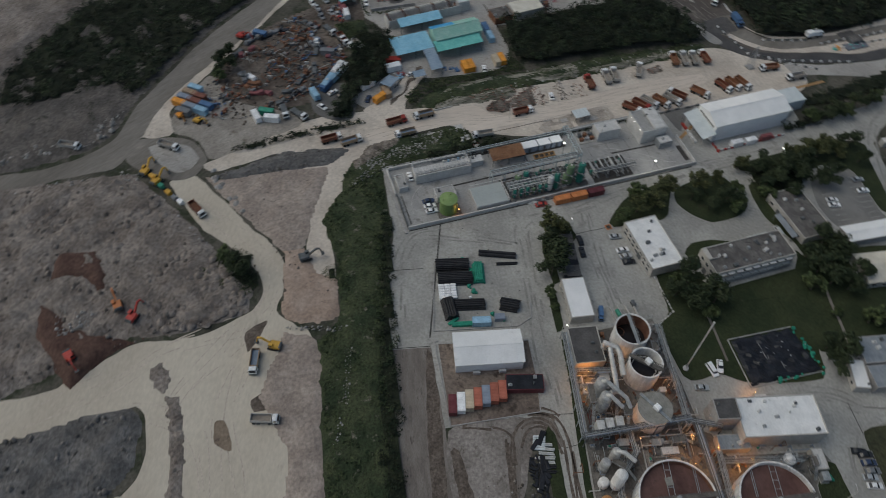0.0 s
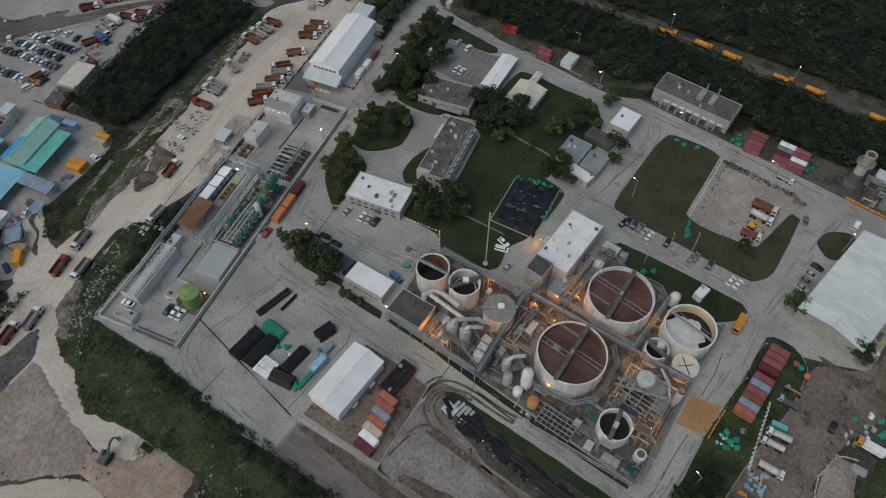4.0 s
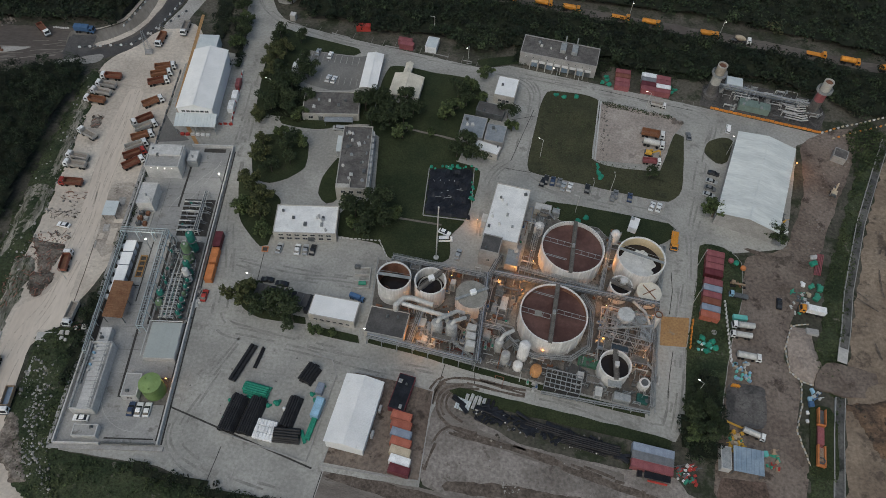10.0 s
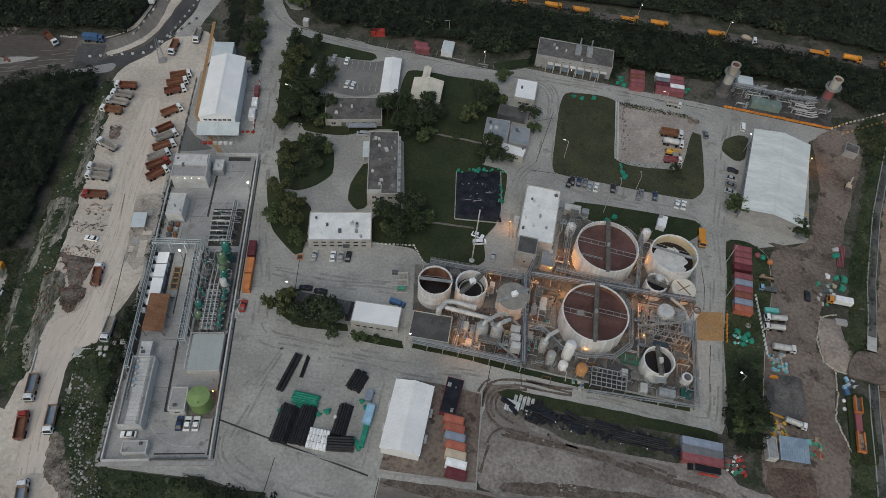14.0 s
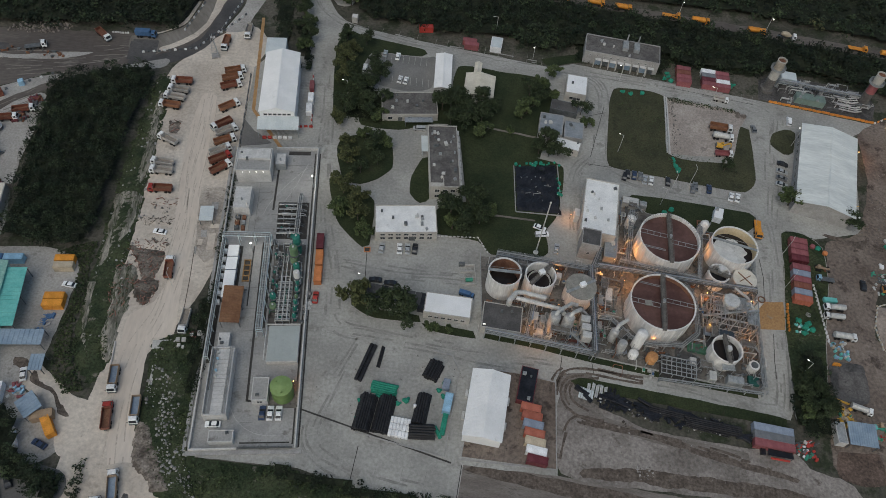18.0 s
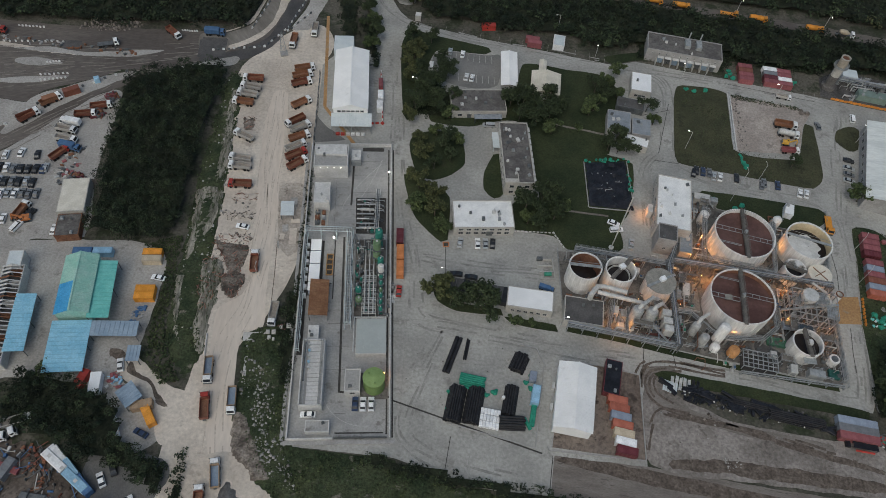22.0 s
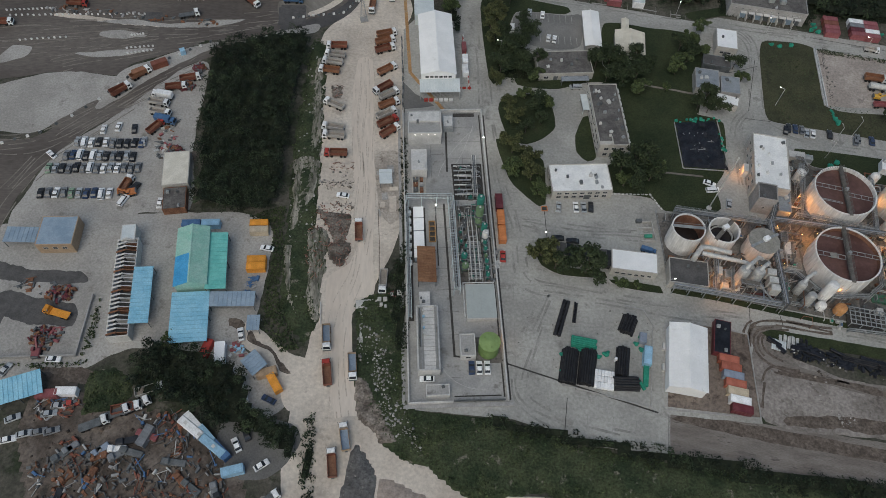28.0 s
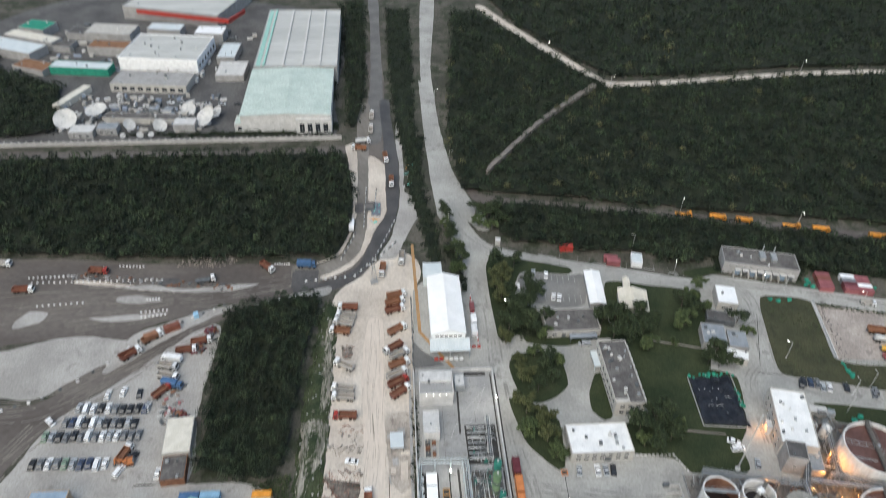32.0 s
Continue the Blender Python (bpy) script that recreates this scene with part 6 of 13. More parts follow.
def duct(name, pts, r, mat, label, n=14, stands=True, category="duct"):
    ob = thing(name, pts[0][0], pts[0][1], 0, 0, label, category)
    o = Vector((pts[0][0], pts[0][1], 0))
    loc = [tuple(Vector(p) - o) for p in pts]
    part("run", M().pipe(loc, r, n), mat, ob, smooth=True)
    for a, b in zip(loc, loc[1:]):
        L = (Vector(b) - Vector(a)).length
        k = int(L / 2.6)
        for i in range(1, k + 1):
            p, q = Vector(a).lerp(Vector(b), i / (k + 1) - 0.02), Vector(a).lerp(Vector(b), i / (k + 1) + 0.02)
            part("flange", M().tube(p, q, r * 1.14, n), mat, ob)
            if stands and abs((Vector(b) - Vector(a)).normalized().z) < 0.3 and i % 2:
                part("stand", M().box(p.x, p.y, 0.1, 0.2, 0.2, max(0.2, p.z - r)), STEEL, ob)
    return ob


duct("gas_duct", [(36.4, 123.5, 4.0), (36.4, 123.5, 7.0), (38.4, 126.6, 7.0), (41.0, 126.9, 7.0), (48.0, 125.6, 7.0)], 0.85, PALE_PIPE, "thick pale lagged gas duct")
duct("gas_duct", [(38.4, 124.4, 7.2), (52.6, 122.2, 7.2), (53.4, 119.4, 9.0)], 0.7, PALE_PIPE, "pale lagged duct to the scrubbers")
duct("scrubber_duct", [(50.4, 117.6, 10.8), (51.2, 118.4, 12.2), (55.8, 123.6, 9.0), (58.0, 124.5, 7.0)], 0.62, PALE_PIPE, "bent pale lagged outlet duct", stands=False)
duct("scrubber_duct", [(54.9, 117.6, 10.8), (55.6, 118.4, 11.8), (58.6, 121.4, 9.6)], 0.62, PALE_PIPE, "bent pale lagged outlet duct", stands=False)
duct("vessel_duct", [(70.0, 116.6, 7.2), (71.2, 118.4, 8.2), (74.0, 120.6, 8.0)], 0.6, PALE_PIPE, "bent pale duct on a vessel", stands=False)
duct("stack_duct", [(110.5, 137.5, 8.0), (114.0, 134.0, 8.4), (116.2, 129.5, 7.0)], 0.45, PALE_PIPE, "pale duct above the steel frame", stands=False)
st = thing("white_stack", 118.0, 133.2, 0.1, 0, "short white stack with a red mouth", "stack")
part("pipe", M().ring(0, 0, 0, 1.2, 0.15, 9.2, 24), TANK_WHITE, st, smooth=True)
part("mouth", M().ring(0, 0, 9.2, 1.25, 0.3, 0.3, 24), RUST, st)


# --- pipe racks
def ladder(L, width, z, rungs, rung=0.14, rail=0.14, h=0.1):
    """A ladder-like tray in one piece: two side strips joined by rungs."""
    m, step = M(), L / rungs
    xs = [x for i in range(rungs) for x in ((i + 0.5) * step - rung / 2, (i + 0.5) * step + rung / 2)]
    xs = [0.0, *xs, L]
    ys = (-width / 2, -width / 2 + rail, width / 2 - rail, width / 2)
    for zz in (z, z + h):
        m.v += [(x, y, zz) for x in xs for y in ys]
    top = 4 * len(xs)
    for i in range(len(xs) - 1):
        for j in (0, 1, 2):
            if j == 1 and i % 2 == 0:
                continue
            q = (4 * i + j, 4 * i + 4 + j, 4 * i + 5 + j, 4 * i + 1 + j)
            m.f += [tuple(k + top for k in q), q[::-1]]
        for j in (0, 3):
            m.f.append((4 * i + j, 4 * i + 4 + j, 4 * i + 4 + j + top, 4 * i + j + top))
    return m


def rack(name, a, b, z, width, pipes, label, bay=5.0, mat=STEEL, deck=False, rails=False, seed=3):
    """A raised pipe rack from a to b: posts, beams, ladder-like tray and pipes."""
    a, b = Vector((*a, 0)), Vector((*b, 0))
    L = (b - a).length
    ang = math.degrees(math.atan2(b.y - a.y, b.x - a.x))
    ob = thing(name, a.x, a.y, 0.1, ang, label, "pipe rack")
    k = max(1, round(L / bay))
    for i in range(k + 1):
        q = L * i / k
        part("frame", M().box(q, -width / 2, 0, 0.22, 0.22, z).box(q, width / 2, 0, 0.22, 0.22, z).box(q, 0, z - 0.3, 0.2, width, 0.25).box(q, 0, z - 1.5, 0.16, width, 0.2), mat, ob)
    for s in (-1, 1):
        part("beam", M().box(L / 2, s * width / 2, z - 0.05, L, 0.13, 0.25), mat, ob)
    part("tray", ladder(L, width, z + 0.02, max(2, int(L / 1.1)), 0.13, 0.1), mat, ob)
    r = random.Random(seed)
    mats = (DARK_STEEL, STEEL, DARK_STEEL, LAGGING, SLATE_P)
    for i in range(pipes):
        y = -width / 2 + 0.25 + (width - 0.5) * (i + 0.5) / pipes
        rr = r.uniform(0.06, 0.15)
        part("pipe", M().tube((0, y, z + 0.12 + rr), (L, y, z + 0.12 + rr), rr, 8), mats[i % 5], ob)
        if i % 2:
            part("pipe", M().tube((0, y, z - 1.25), (L, y, z - 1.25), rr * 0.9, 8), mats[(i + 1) % 5], ob)
    if rails:
        for s in (-1, 1):
            g = M().box(L / 2, s * width / 2, z + 1.1, L, 0.07, 0.07).box(L / 2, s * width / 2, z + 0.6, L, 0.06, 0.06)
            for i in range(int(L / 1.5) + 1):
                g.box(i * 1.5, s * width / 2, z + 0.1, 0.07, 0.07, 1.0)
            part("handrail", g, mat, ob)
    return ob


rack("pipe_rack", (31.6, 142.4), (65.0, 140.2), 5.4, 1.6, 4, "steel pipe rack along the plant's north side", rails=True)
rack("pipe_rack", (63.3, 141.5), (63.9, 109.4), 5.8, 2.0, 6, "dark pipe rack between the plant halves", mat=DARK_STEEL)
rack("pipe_rack", (64.6, 142.6), (119.5, 139.6), 5.2, 2.2, 6, "long pipe rack between the tanks", mat=DARK_STEEL)
rack("walkway_rack", (73.6, 145.6), (100.5, 141.8), 5.0, 1.3, 2, "railed steel walkway past the clarifier", rails=True)
rack("walkway_rack", (76.4, 146.0), (79.4, 169.0), 4.2, 1.4, 3, "steel rack beside the north clarifier", rails=True)
rack("pipe_rack", (29.4, 112.9), (63.6, 109.6), 4.2, 1.7, 5, "pipe rack along the south edge", rails=True)
rack("pipe_rack", (63.5, 123.2), (70.0, 123.0), 3.6, 1.4, 4, "low steel pipe rack beside tanks")
rack("pipe_rack", (70.0, 123.0), (75.6, 117.4), 3.6, 1.4, 4, "low pipe rack round the clarifier")
rack("pipe_rack", (75.6, 117.2), (81.0, 115.0), 3.6, 1.4, 4, "low pipe rack round the clarifier")
rack("walkway_rack", (81.0, 115.3), (92.5, 116.2), 3.4, 1.3, 3, "railed steel walkway round the clarifier", rails=True)
rack("walkway_rack", (92.5, 116.2), (97.8, 121.2), 3.4, 1.2, 3, "railed steel walkway round the clarifier", rails=True)
rack("walkway_rack", (97.9, 121.2), (98.4, 134.8), 3.4, 1.2, 3, "railed steel walkway round the clarifier", rails=True)
rack("walkway_rack", (98.4, 134.8), (95.0, 140.0), 3.4, 1.2, 3, "railed steel walkway round the clarifier", rails=True)
rack("pipe_rack", (100.8, 142.6), (104.0, 166.5), 4.2, 1.2, 4, "pipe rack between clarifier and foam tank")
rack("pipe_rack", (63.8, 140.2), (67.0, 149.5), 5.6, 1.6, 4, "dark pipe bundle by the tower", mat=DARK_STEEL)
rack("pipe_rack", (42.4, 113.4), (44.2, 125.0), 3.8, 1.2, 3, "short pipe rack in the pump bay")
rack("pipe_rack", (48.0, 113.0), (49.0, 122.0), 4.2, 1.0, 3, "short pipe rack under the ducts")
rack("walkway_rack", (119.6, 140.4), (117.4, 105.6), 2.2, 1.0, 3, "low railed walkway on the east edge", rails=True)
rack("walkway_rack", (120.2, 146.0), (122.0, 165.0), 3.0, 1.0, 3, "railed steps beside the foam tank", rails=True)
rack("pipe_rack", (84.6, 104.6), (117.0, 103.6), 1.6, 0.8, 2, "low steel pipe run along the kerb")

# --- equipment frame in the east
fr = thing("steel_tower", 109.0, 128.4, 0.1, -6.5, "galvanised steel process frame with platforms", "steel frame")
for i in range(5):
    for j in range(3):
        part("column", M().box(-7.2 + i * 3.6, -4.6 + j * 4.6, 0, 0.25, 0.25, 9.4), STEEL, fr)
for zz in (3.2, 6.3, 9.3):
    for j in range(3):
        part("girder", M().box(0, -4.6 + j * 4.6, zz, 14.6, 0.2, 0.28), STEEL, fr)
    for i in range(5):
        part("girder", M().box(-7.2 + i * 3.6, 0, zz, 0.2, 9.4, 0.28), STEEL, fr)
for i in range(4):
    part("brace", M().tube((-7.2 + i * 3.6, -4.7, 0.2), (-3.6 + i * 3.6, -4.7, 6.3), 0.09).tube((-3.6 + i * 3.6, -4.7, 3.2), (-7.2 + i * 3.6, -4.7, 9.3), 0.09), STEEL, fr)
for px, py, sx, sy, zz in ((-1.8, 2.3, 7.0, 4.4, 6.6), (5.4, -2.3, 3.4, 4.4, 9.6), (1.8, 2.3, 3.4, 4.2, 9.6)):
    g = M()
    for i in range(int(sx / 0.35)):
        g.box(px - sx / 2 + 0.17 + i * 0.35, py, zz, 0.2, sy, 0.06)
    part("grating", g, STEEL, fr)
part("hopper", M().turned(-1.6, 2.4, ((0.5, 5.0), (2.6, 8.8), (2.6, 10.4)), 20), PALE_PIPE, fr)
part("mixer", M().cyl(3.6, 2.6, 6.7, 1.5, 2.4, 20).box(3.6, 2.6, 9.1, 1.2, 1.0, 1.0), STEEL, fr)
part("conveyor", M().beam((-8.6, -1.0, 3.6), (6.8, 0.4, 10.8), 0.7, 0.4), STEEL, fr)
belt = thing("sludge_skip", 105.6, 123.4, 0.1, -4, "dark slate-blue skip trailer", "skip")
part("body", M().box(0, 0, 1.0, 9.6, 2.6, 1.7, 0, 0.12), SLATE_P, belt)
part("cover", M().box(0, 0, 2.75, 9.2, 2.3, 0.15), paint("dark_blue", (0.05, 0.075, 0.10)), belt)
for i in (-3.6, -2.4, 3.4):
    part("wheel", M().tube((i, -1.25, 0.5), (i, 1.25, 0.5), 0.5, 14), TYRE, belt)
gr = thing("filter_grid", 90.8, 108.8, 0.1, -5.5, "open steel grid over dark filter cells", "filter grid")
part("basin", M().box(0, 0, 0, 11.0, 6.2, 0.5), DARK_GAP, gr)
for i in range(5):
    part("bar", M().box(0, -3.0 + i * 1.5, 2.6, 11.2, 0.22, 0.25), STEEL, gr)
for i in range(8):
    part("bar", M().box(-5.4 + i * 1.55, 0, 2.6, 0.2, 6.2, 0.26), STEEL, gr)
for i in range(4):
    part("post", M().box(-5.4 + i * 3.6, -3.0, 0, 0.2, 0.2, 2.6).box(-5.4 + i * 3.6, 3.0, 0, 0.2, 0.2, 2.6), STEEL, gr)
solid("green_bund", M().box(98.4, 117.6, 0.1, 6.4, 3.2, 0.5, -6).box(98.4, 115.9, 0.1, 6.4, 0.15, 1.2, -6), surf("green_bund_paint", (0.05, 0.13, 0.085), (0.07, 0.17, 0.11), 0.7, 0.3, 2.0, 0.0), "low green-painted concrete chemical bund", "bund")
solid("green_tarp_stack", M().box(115.0, 108.0, 0.1, 3.4, 3.0, 1.0, -6, 0.1), surf("dark_teal_tarp", (0.015, 0.07, 0.06), (0.025, 0.10, 0.085), 0.7, 0.5, 2.0, 0.02), "dark teal covered stack", "covered stack")

# pump bays with orange-lit machinery
bay_rng = random.Random(17)
for bx, by, bw, bd, n in ((46.0, 118.6, 5.0, 9.0, 9), (68.6, 129.0, 7.0, 12.0, 8), (102.4, 134.0, 3.6, 6.0, 6), (104.2, 128.0, 3.0, 5.0, 5), (57.6, 119.0, 3.0, 8.0, 5), (110.0, 121.0, 7.0, 3.4, 6),
                          (55.0, 136.4, 8.0, 3.0, 5), (81.0, 106.6, 5.0, 2.6, 4), (111.0, 117.4, 4.0, 6.0, 6), (73.0, 163.0, 2.0, 9.0, 5), (66.6, 116.0, 3.6, 9.0, 6), (118.6, 160.0, 2.4, 8.0, 4), (112.6, 138.4, 5.0, 3.0, 5)):
    for i in range(n):
        px, py = bx + bay_rng.uniform(-bw / 2, bw / 2), by + bay_rng.uniform(-bd / 2, bd / 2)
        pump = thing("pump_set", px, py, 0.1, bay_rng.choice((-6, 84)), "small pump set on a concrete plinth", "pump", "pumps")
        part("plinth", M().box(0, 0, 0, 1.5, 0.9, 0.35, 0, 0.04), CONC_WALL, pump)
        part("motor", M().tube((-0.6, 0, 0.75), (0.1, 0, 0.75), 0.32, 12), bay_rng.choice((BLUE_P, SLATE_P, PALE_PIPE, GREEN_P)), pump)
        part("casing", M().tube((0.2, 0, 0.75), (0.55, 0, 0.75), 0.42, 12).tube((0.4, 0, 0.75), (0.4, 0, 1.7), 0.14, 8), STEEL, pump)
for px, py, sx, sy, h in ((45.2, 121.6, 2.4, 3.0, 2.2), (48.2, 120.6, 2.2, 3.0, 2.2), (47.0, 116.4, 2.0, 2.0, 1.6), (70.2, 133.8, 2.2, 5.0, 1.2), (67.2, 131.0, 1.6, 3.4, 1.8), (108.6, 106.8, 5.0, 2.4, 2.6), (101.6, 107.6, 2.2, 3.0, 2.2),
                          (66.0, 121.0, 2.2, 3.0, 2.0), (52.8, 137.0, 1.6, 2.0, 4.2), (84.4, 174.4, 2.6, 2.2, 2.2), (96.0, 112.2, 2.0, 2.2, 1.8)):
    u = thing("equipment_cabinet", px, py, 0.1, -6, "pale steel equipment cabinet", "cabinet", "equipment cabinets")
    part("body", M().box(0, 0, 0.1, sx, sy, h, 0, 0.06), bay_rng.choice((PALE_PIPE, PALE_CONC, STEEL)), u)
    part("base", M().box(0, 0, 0, sx + 0.3, sy + 0.3, 0.12), CONC_WALL, u)
    part("door", M().box(0, -sy / 2 - 0.02, 0.25, sx * 0.7, 0.05, h * 0.75), STEEL, u)

# pipe runs, platforms and stairs between the tanks
run_rng = random.Random(41)
ZONES = ((47.0, 119.0, 7.0, 10.0), (68.4, 131.0, 7.0, 16.0), (58.6, 116.6, 6.0, 9.0), (103.0, 131.0, 5.0, 12.0), (110.0, 124.0, 12.0, 8.0), (112.0, 113.0, 9.0, 12.0), (74.6, 160.0, 3.0, 20.0), (55.0, 138.4, 14.0, 3.0), (76.0, 111.0, 12.0, 8.0), (103.0, 160.0, 3.0, 16.0), (40.0, 127.0, 10.0, 4.0), (117.6, 150.0, 3.0, 16.0))
for k in range(84):
    zx, zy, zw, zd = ZONES[k % len(ZONES)]
    x, y = zx + run_rng.uniform(-zw / 2, zw / 2), zy + run_rng.uniform(-zd / 2, zd / 2)
    z = run_rng.choice((0.5, 0.9, 1.8, 2.8, 3.8))
    along = run_rng.random() < 0.5
    L1, L2 = run_rng.uniform(2.0, 6.0), run_rng.uniform(-3.0, 3.0)
    dx, dy = (L1, -0.1 * L1) if along else (0.1 * L1, L1)
    ex, ey = (0.1 * L2, L2) if along else (L2, -0.1 * L2)
    r = run_rng.choice((0.1, 0.14, 0.2, 0.28))
    m = M().pipe([(x, y, 0.1), (x, y, z), (x + dx, y + dy, z), (x + dx + ex, y + dy + ey, z), (x + dx + ex, y + dy + ey, 0.1)], r, 7)
    solid("pipe_run", m, run_rng.choice((LAGGING, PALE_PIPE, STEEL, DARK_STEEL, LAGGING, RUST, SLATE_P)), "bent steel pipe run between the tanks", "pipe", group="plant pipe runs")


def platform(x, y, rz, w, d, z, label):
    ob = thing("access_platform", x, y, 0.1, rz, label, "platform", "access platforms")
    part("deck", M().box(0, 0, z, w, d, 0.08), GRATE, ob)
    for sx in (-w / 2 + 0.1, w / 2 - 0.1):
        for sy in (-d / 2 + 0.1, d / 2 - 0.1):
            part("leg", M().box(sx, sy, 0, 0.16, 0.16, z), STEEL, ob)
    g = M()
    for sy in (-d / 2, d / 2):
        g.box(0, sy, z + 1.0, w, 0.07, 0.07).box(0, sy, z + 0.55, w, 0.05, 0.05)
    for sx in (-w / 2, w / 2):
        g.box(sx, 0, z + 1.0, 0.07, d, 0.07).box(sx, 0, z + 0.55, 0.05, d, 0.05)
    for i in range(int(w / 1.2) + 1):
        for sy in (-d / 2, d / 2):
            g.box(-w / 2 + i * 1.2, sy, z, 0.06, 0.06, 1.0)
    part("railing", g, STEEL, ob)
    st_ = M()
    n_ = int(z / 0.28)
    for i in range(n_):
        st_.box(w / 2 + 0.15 + (n_ - i) * 0.26, 0, z * i / n_, 0.24, 0.8, 0.05)
    st_.beam((w / 2, -0.42, z), (w / 2 + 0.3 + n_ * 0.26, -0.42, 0.1), 0.06, 0.2).beam((w / 2, 0.42, z), (w / 2 + 0.3 + n_ * 0.26, 0.42, 0.1), 0.06, 0.2)
    part("stair", st_, STEEL, ob)
    return ob


for x, y, rz, w, d, z in ((52.6, 122.0, -6, 5.0, 2.4, 5.0), (52.4, 114.4, -6, 6.0, 2.0, 7.6), (58.4, 123.6, -6, 3.2, 2.4, 6.0), (40.0, 138.2, -4, 3.0, 2.0, 7.0), (68.2, 136.4, 84, 4.0, 2.2, 3.4), (72.6, 117.0, 50, 4.0, 2.0, 4.4), (103.4, 123.0, 84, 5.0, 2.4, 4.0), (113.0, 118.6, -6, 4.6, 2.4, 4.6), (99.6, 110.6, -6, 4.0, 2.2, 2.6), (115.8, 127.0, 84, 5.0, 2.0, 6.0), (80.2, 172.6, -6, 3.0, 2.0, 3.0)):
    platform(x, y, rz, w, d, z, "railed steel access platform with stairs")
bas = solid("sump_pit", M().box(69.4, 132.2, 0.1, 3.2, 8.6, 0.25, -6).box(69.4, 132.2, 0.35, 2.0, 7.4, 0.04, -6), GREY_ROOF, "dark grey covered sump on the floor", "sump")
solid("bund_wall", M().beam((64.8, 126.6, 0.9), (74.2, 125.6, 0.9), 0.25, 0.8).beam((64.8, 126.6, 0.9), (65.8, 138.6, 0.9), 0.25, 0.8).beam((43.0, 113.6, 0.9), (44.6, 126.0, 0.9), 0.25, 0.8).beam((101.0, 118.4, 0.9), (102.0, 138.6, 0.9), 0.25, 0.8).beam((102.0, 138.6, 0.9), (119.0, 137.6, 0.9), 0.25, 0.8), CONC_WALL, "low concrete bund walls of the plant", "wall", "structure")

# sodium lamps of the plant, each on a short post
LAMP_GLASS = glow("sodium_lamp", (1.0, 0.42, 0.09), 5.0)
for x, y, z, p in ((43.4, 117.0, 3.0, 420), (52.0, 139.2, 4.2, 220), (75.4, 139.0, 2.4, 560), (80.4, 139.4, 3.0, 260), (103.0, 137.4, 3.2, 380), (102.2, 125.4, 3.0, 300), (77.0, 155.0, 3.0, 260), (102.2, 156.4, 3.0, 420),
                   (83.6, 118.2, 2.6, 70), (59.2, 124.2, 3.0, 110), (48.6, 114.6, 2.2, 280), (110.6, 118.2, 3.0, 180), (66.4, 125.4, 4.0, 150), (115.6, 123.6, 3.0, 200), (72.2, 147.0, 3.0, 200), (40.2, 128.6, 4.0, 60), (57.4, 165.0, 2.6, 240), (53.0, 126.4, 2.6, 80), (115.0, 121.2, 2.6, 200), (67.4, 141.6, 2.2, 120), (118.0, 136.6, 2.6, 300), (107.4, 135.6, 2.6, 200), (78.2, 151.0, 2.4, 200), (64.0, 131.0, 2.6, 160)):
    ob = thing("works_light", x, y, 0.1, 0, "small glowing orange sodium lamp on a post", "lamp", "plant lamps")
    part("post", M().box(0, 0, 0, 0.1, 0.1, z), DARK_STEEL, ob)
    part("lens", M().ball((0, 0, z + 0.15), 0.1, 8), LAMP_GLASS, ob)
    lamp(x, y - 0.35, z + 0.3, p * 1.4, (1.0, 0.37, 0.08), size=0.25)


# ---- the gas works in the north-east, with two chimneys ----
def chimney(x, y, h, r, mats, label):
    ob = thing("chimney", x, y, 0.05, 0, label, "chimney")
    part("base", M().turned(0, 0, ((r * 1.7, 0), (r * 1.7, 1.4), (r * 1.5, 1.6)), 28), GREY_ROOF, ob)
    part("shaft", M().turned(0, 0, ((r * 1.15, 1.5), (r * 1.12, h * 0.42)), 28), mats[0], ob, smooth=True)
    part("upper_shaft", M().turned(0, 0, ((r * 1.1, h * 0.42), (r * 1.08, h * 0.72)), 28), mats[1], ob, smooth=True)
    part("gallery", M().ring(0, 0, h * 0.72, r * 1.75, r * 0.75, 0.25, 28).ring(0, 0, h * 0.72 + 1.0, r * 1.75, 0.1, 0.1, 28).ring(0, 0, h * 0.72 + 0.3, r * 1.75, 0.08, 0.6, 28), STEEL, ob)
    part("crown", M().ring(0, 0, h * 0.72, r * 1.07, 0.25, h * 0.28, 28), mats[2], ob, smooth=True)
    part("mouth", M().ring(0, 0, h - 0.2, r * 1.12, 0.3, 0.35, 28), WALL_CREAM, ob)
    part("flue", M().cyl(0, 0, h * 0.72, r * 0.8, h * 0.26, 20), RUST, ob)
    part("ladder", M().box(-r * 1.15, 0.4, 2.0, 0.08, 0.5, h * 0.72), DARK_STEEL, ob)
    return ob


chimney(143.4, 248.6, 16.0, 1.75, (GREY_ROOF, WALL_CREAM, surf("sooty_cream", (0.30, 0.265, 0.215), (0.42, 0.375, 0.31), 0.8, 0.4, 2.0, 0.01, vary=0.1)), "cream round chimney with a railed gallery")
chimney(184.2, 246.6, 16.2, 1.75, (GREY_ROOF, DULL_RED_P, WALL_CREAM), "chimney with faded red and white bands")
solid("gasworks_floor", M().prism([(139, 242), (150, 240), (186, 235.5), (190, 246), (188, 254), (150, 260), (141, 254)], -0.1, 0.12), surf("oily_floor", (0.045, 0.043, 0.042), (0.10, 0.095, 0.09), 0.8, 0.2, 1.6, 0.04, vary=0.2), "dark oily floor of the gas works", "floor", "structure")
block("gas_cabin", 153.2, 255.6, 6.4, 5.0, 3.2, -6, PALE_BLUE_ROOF, PALE_BLUE_ROOF, "pale blue-grey control cabin", "cabin", 0.08)
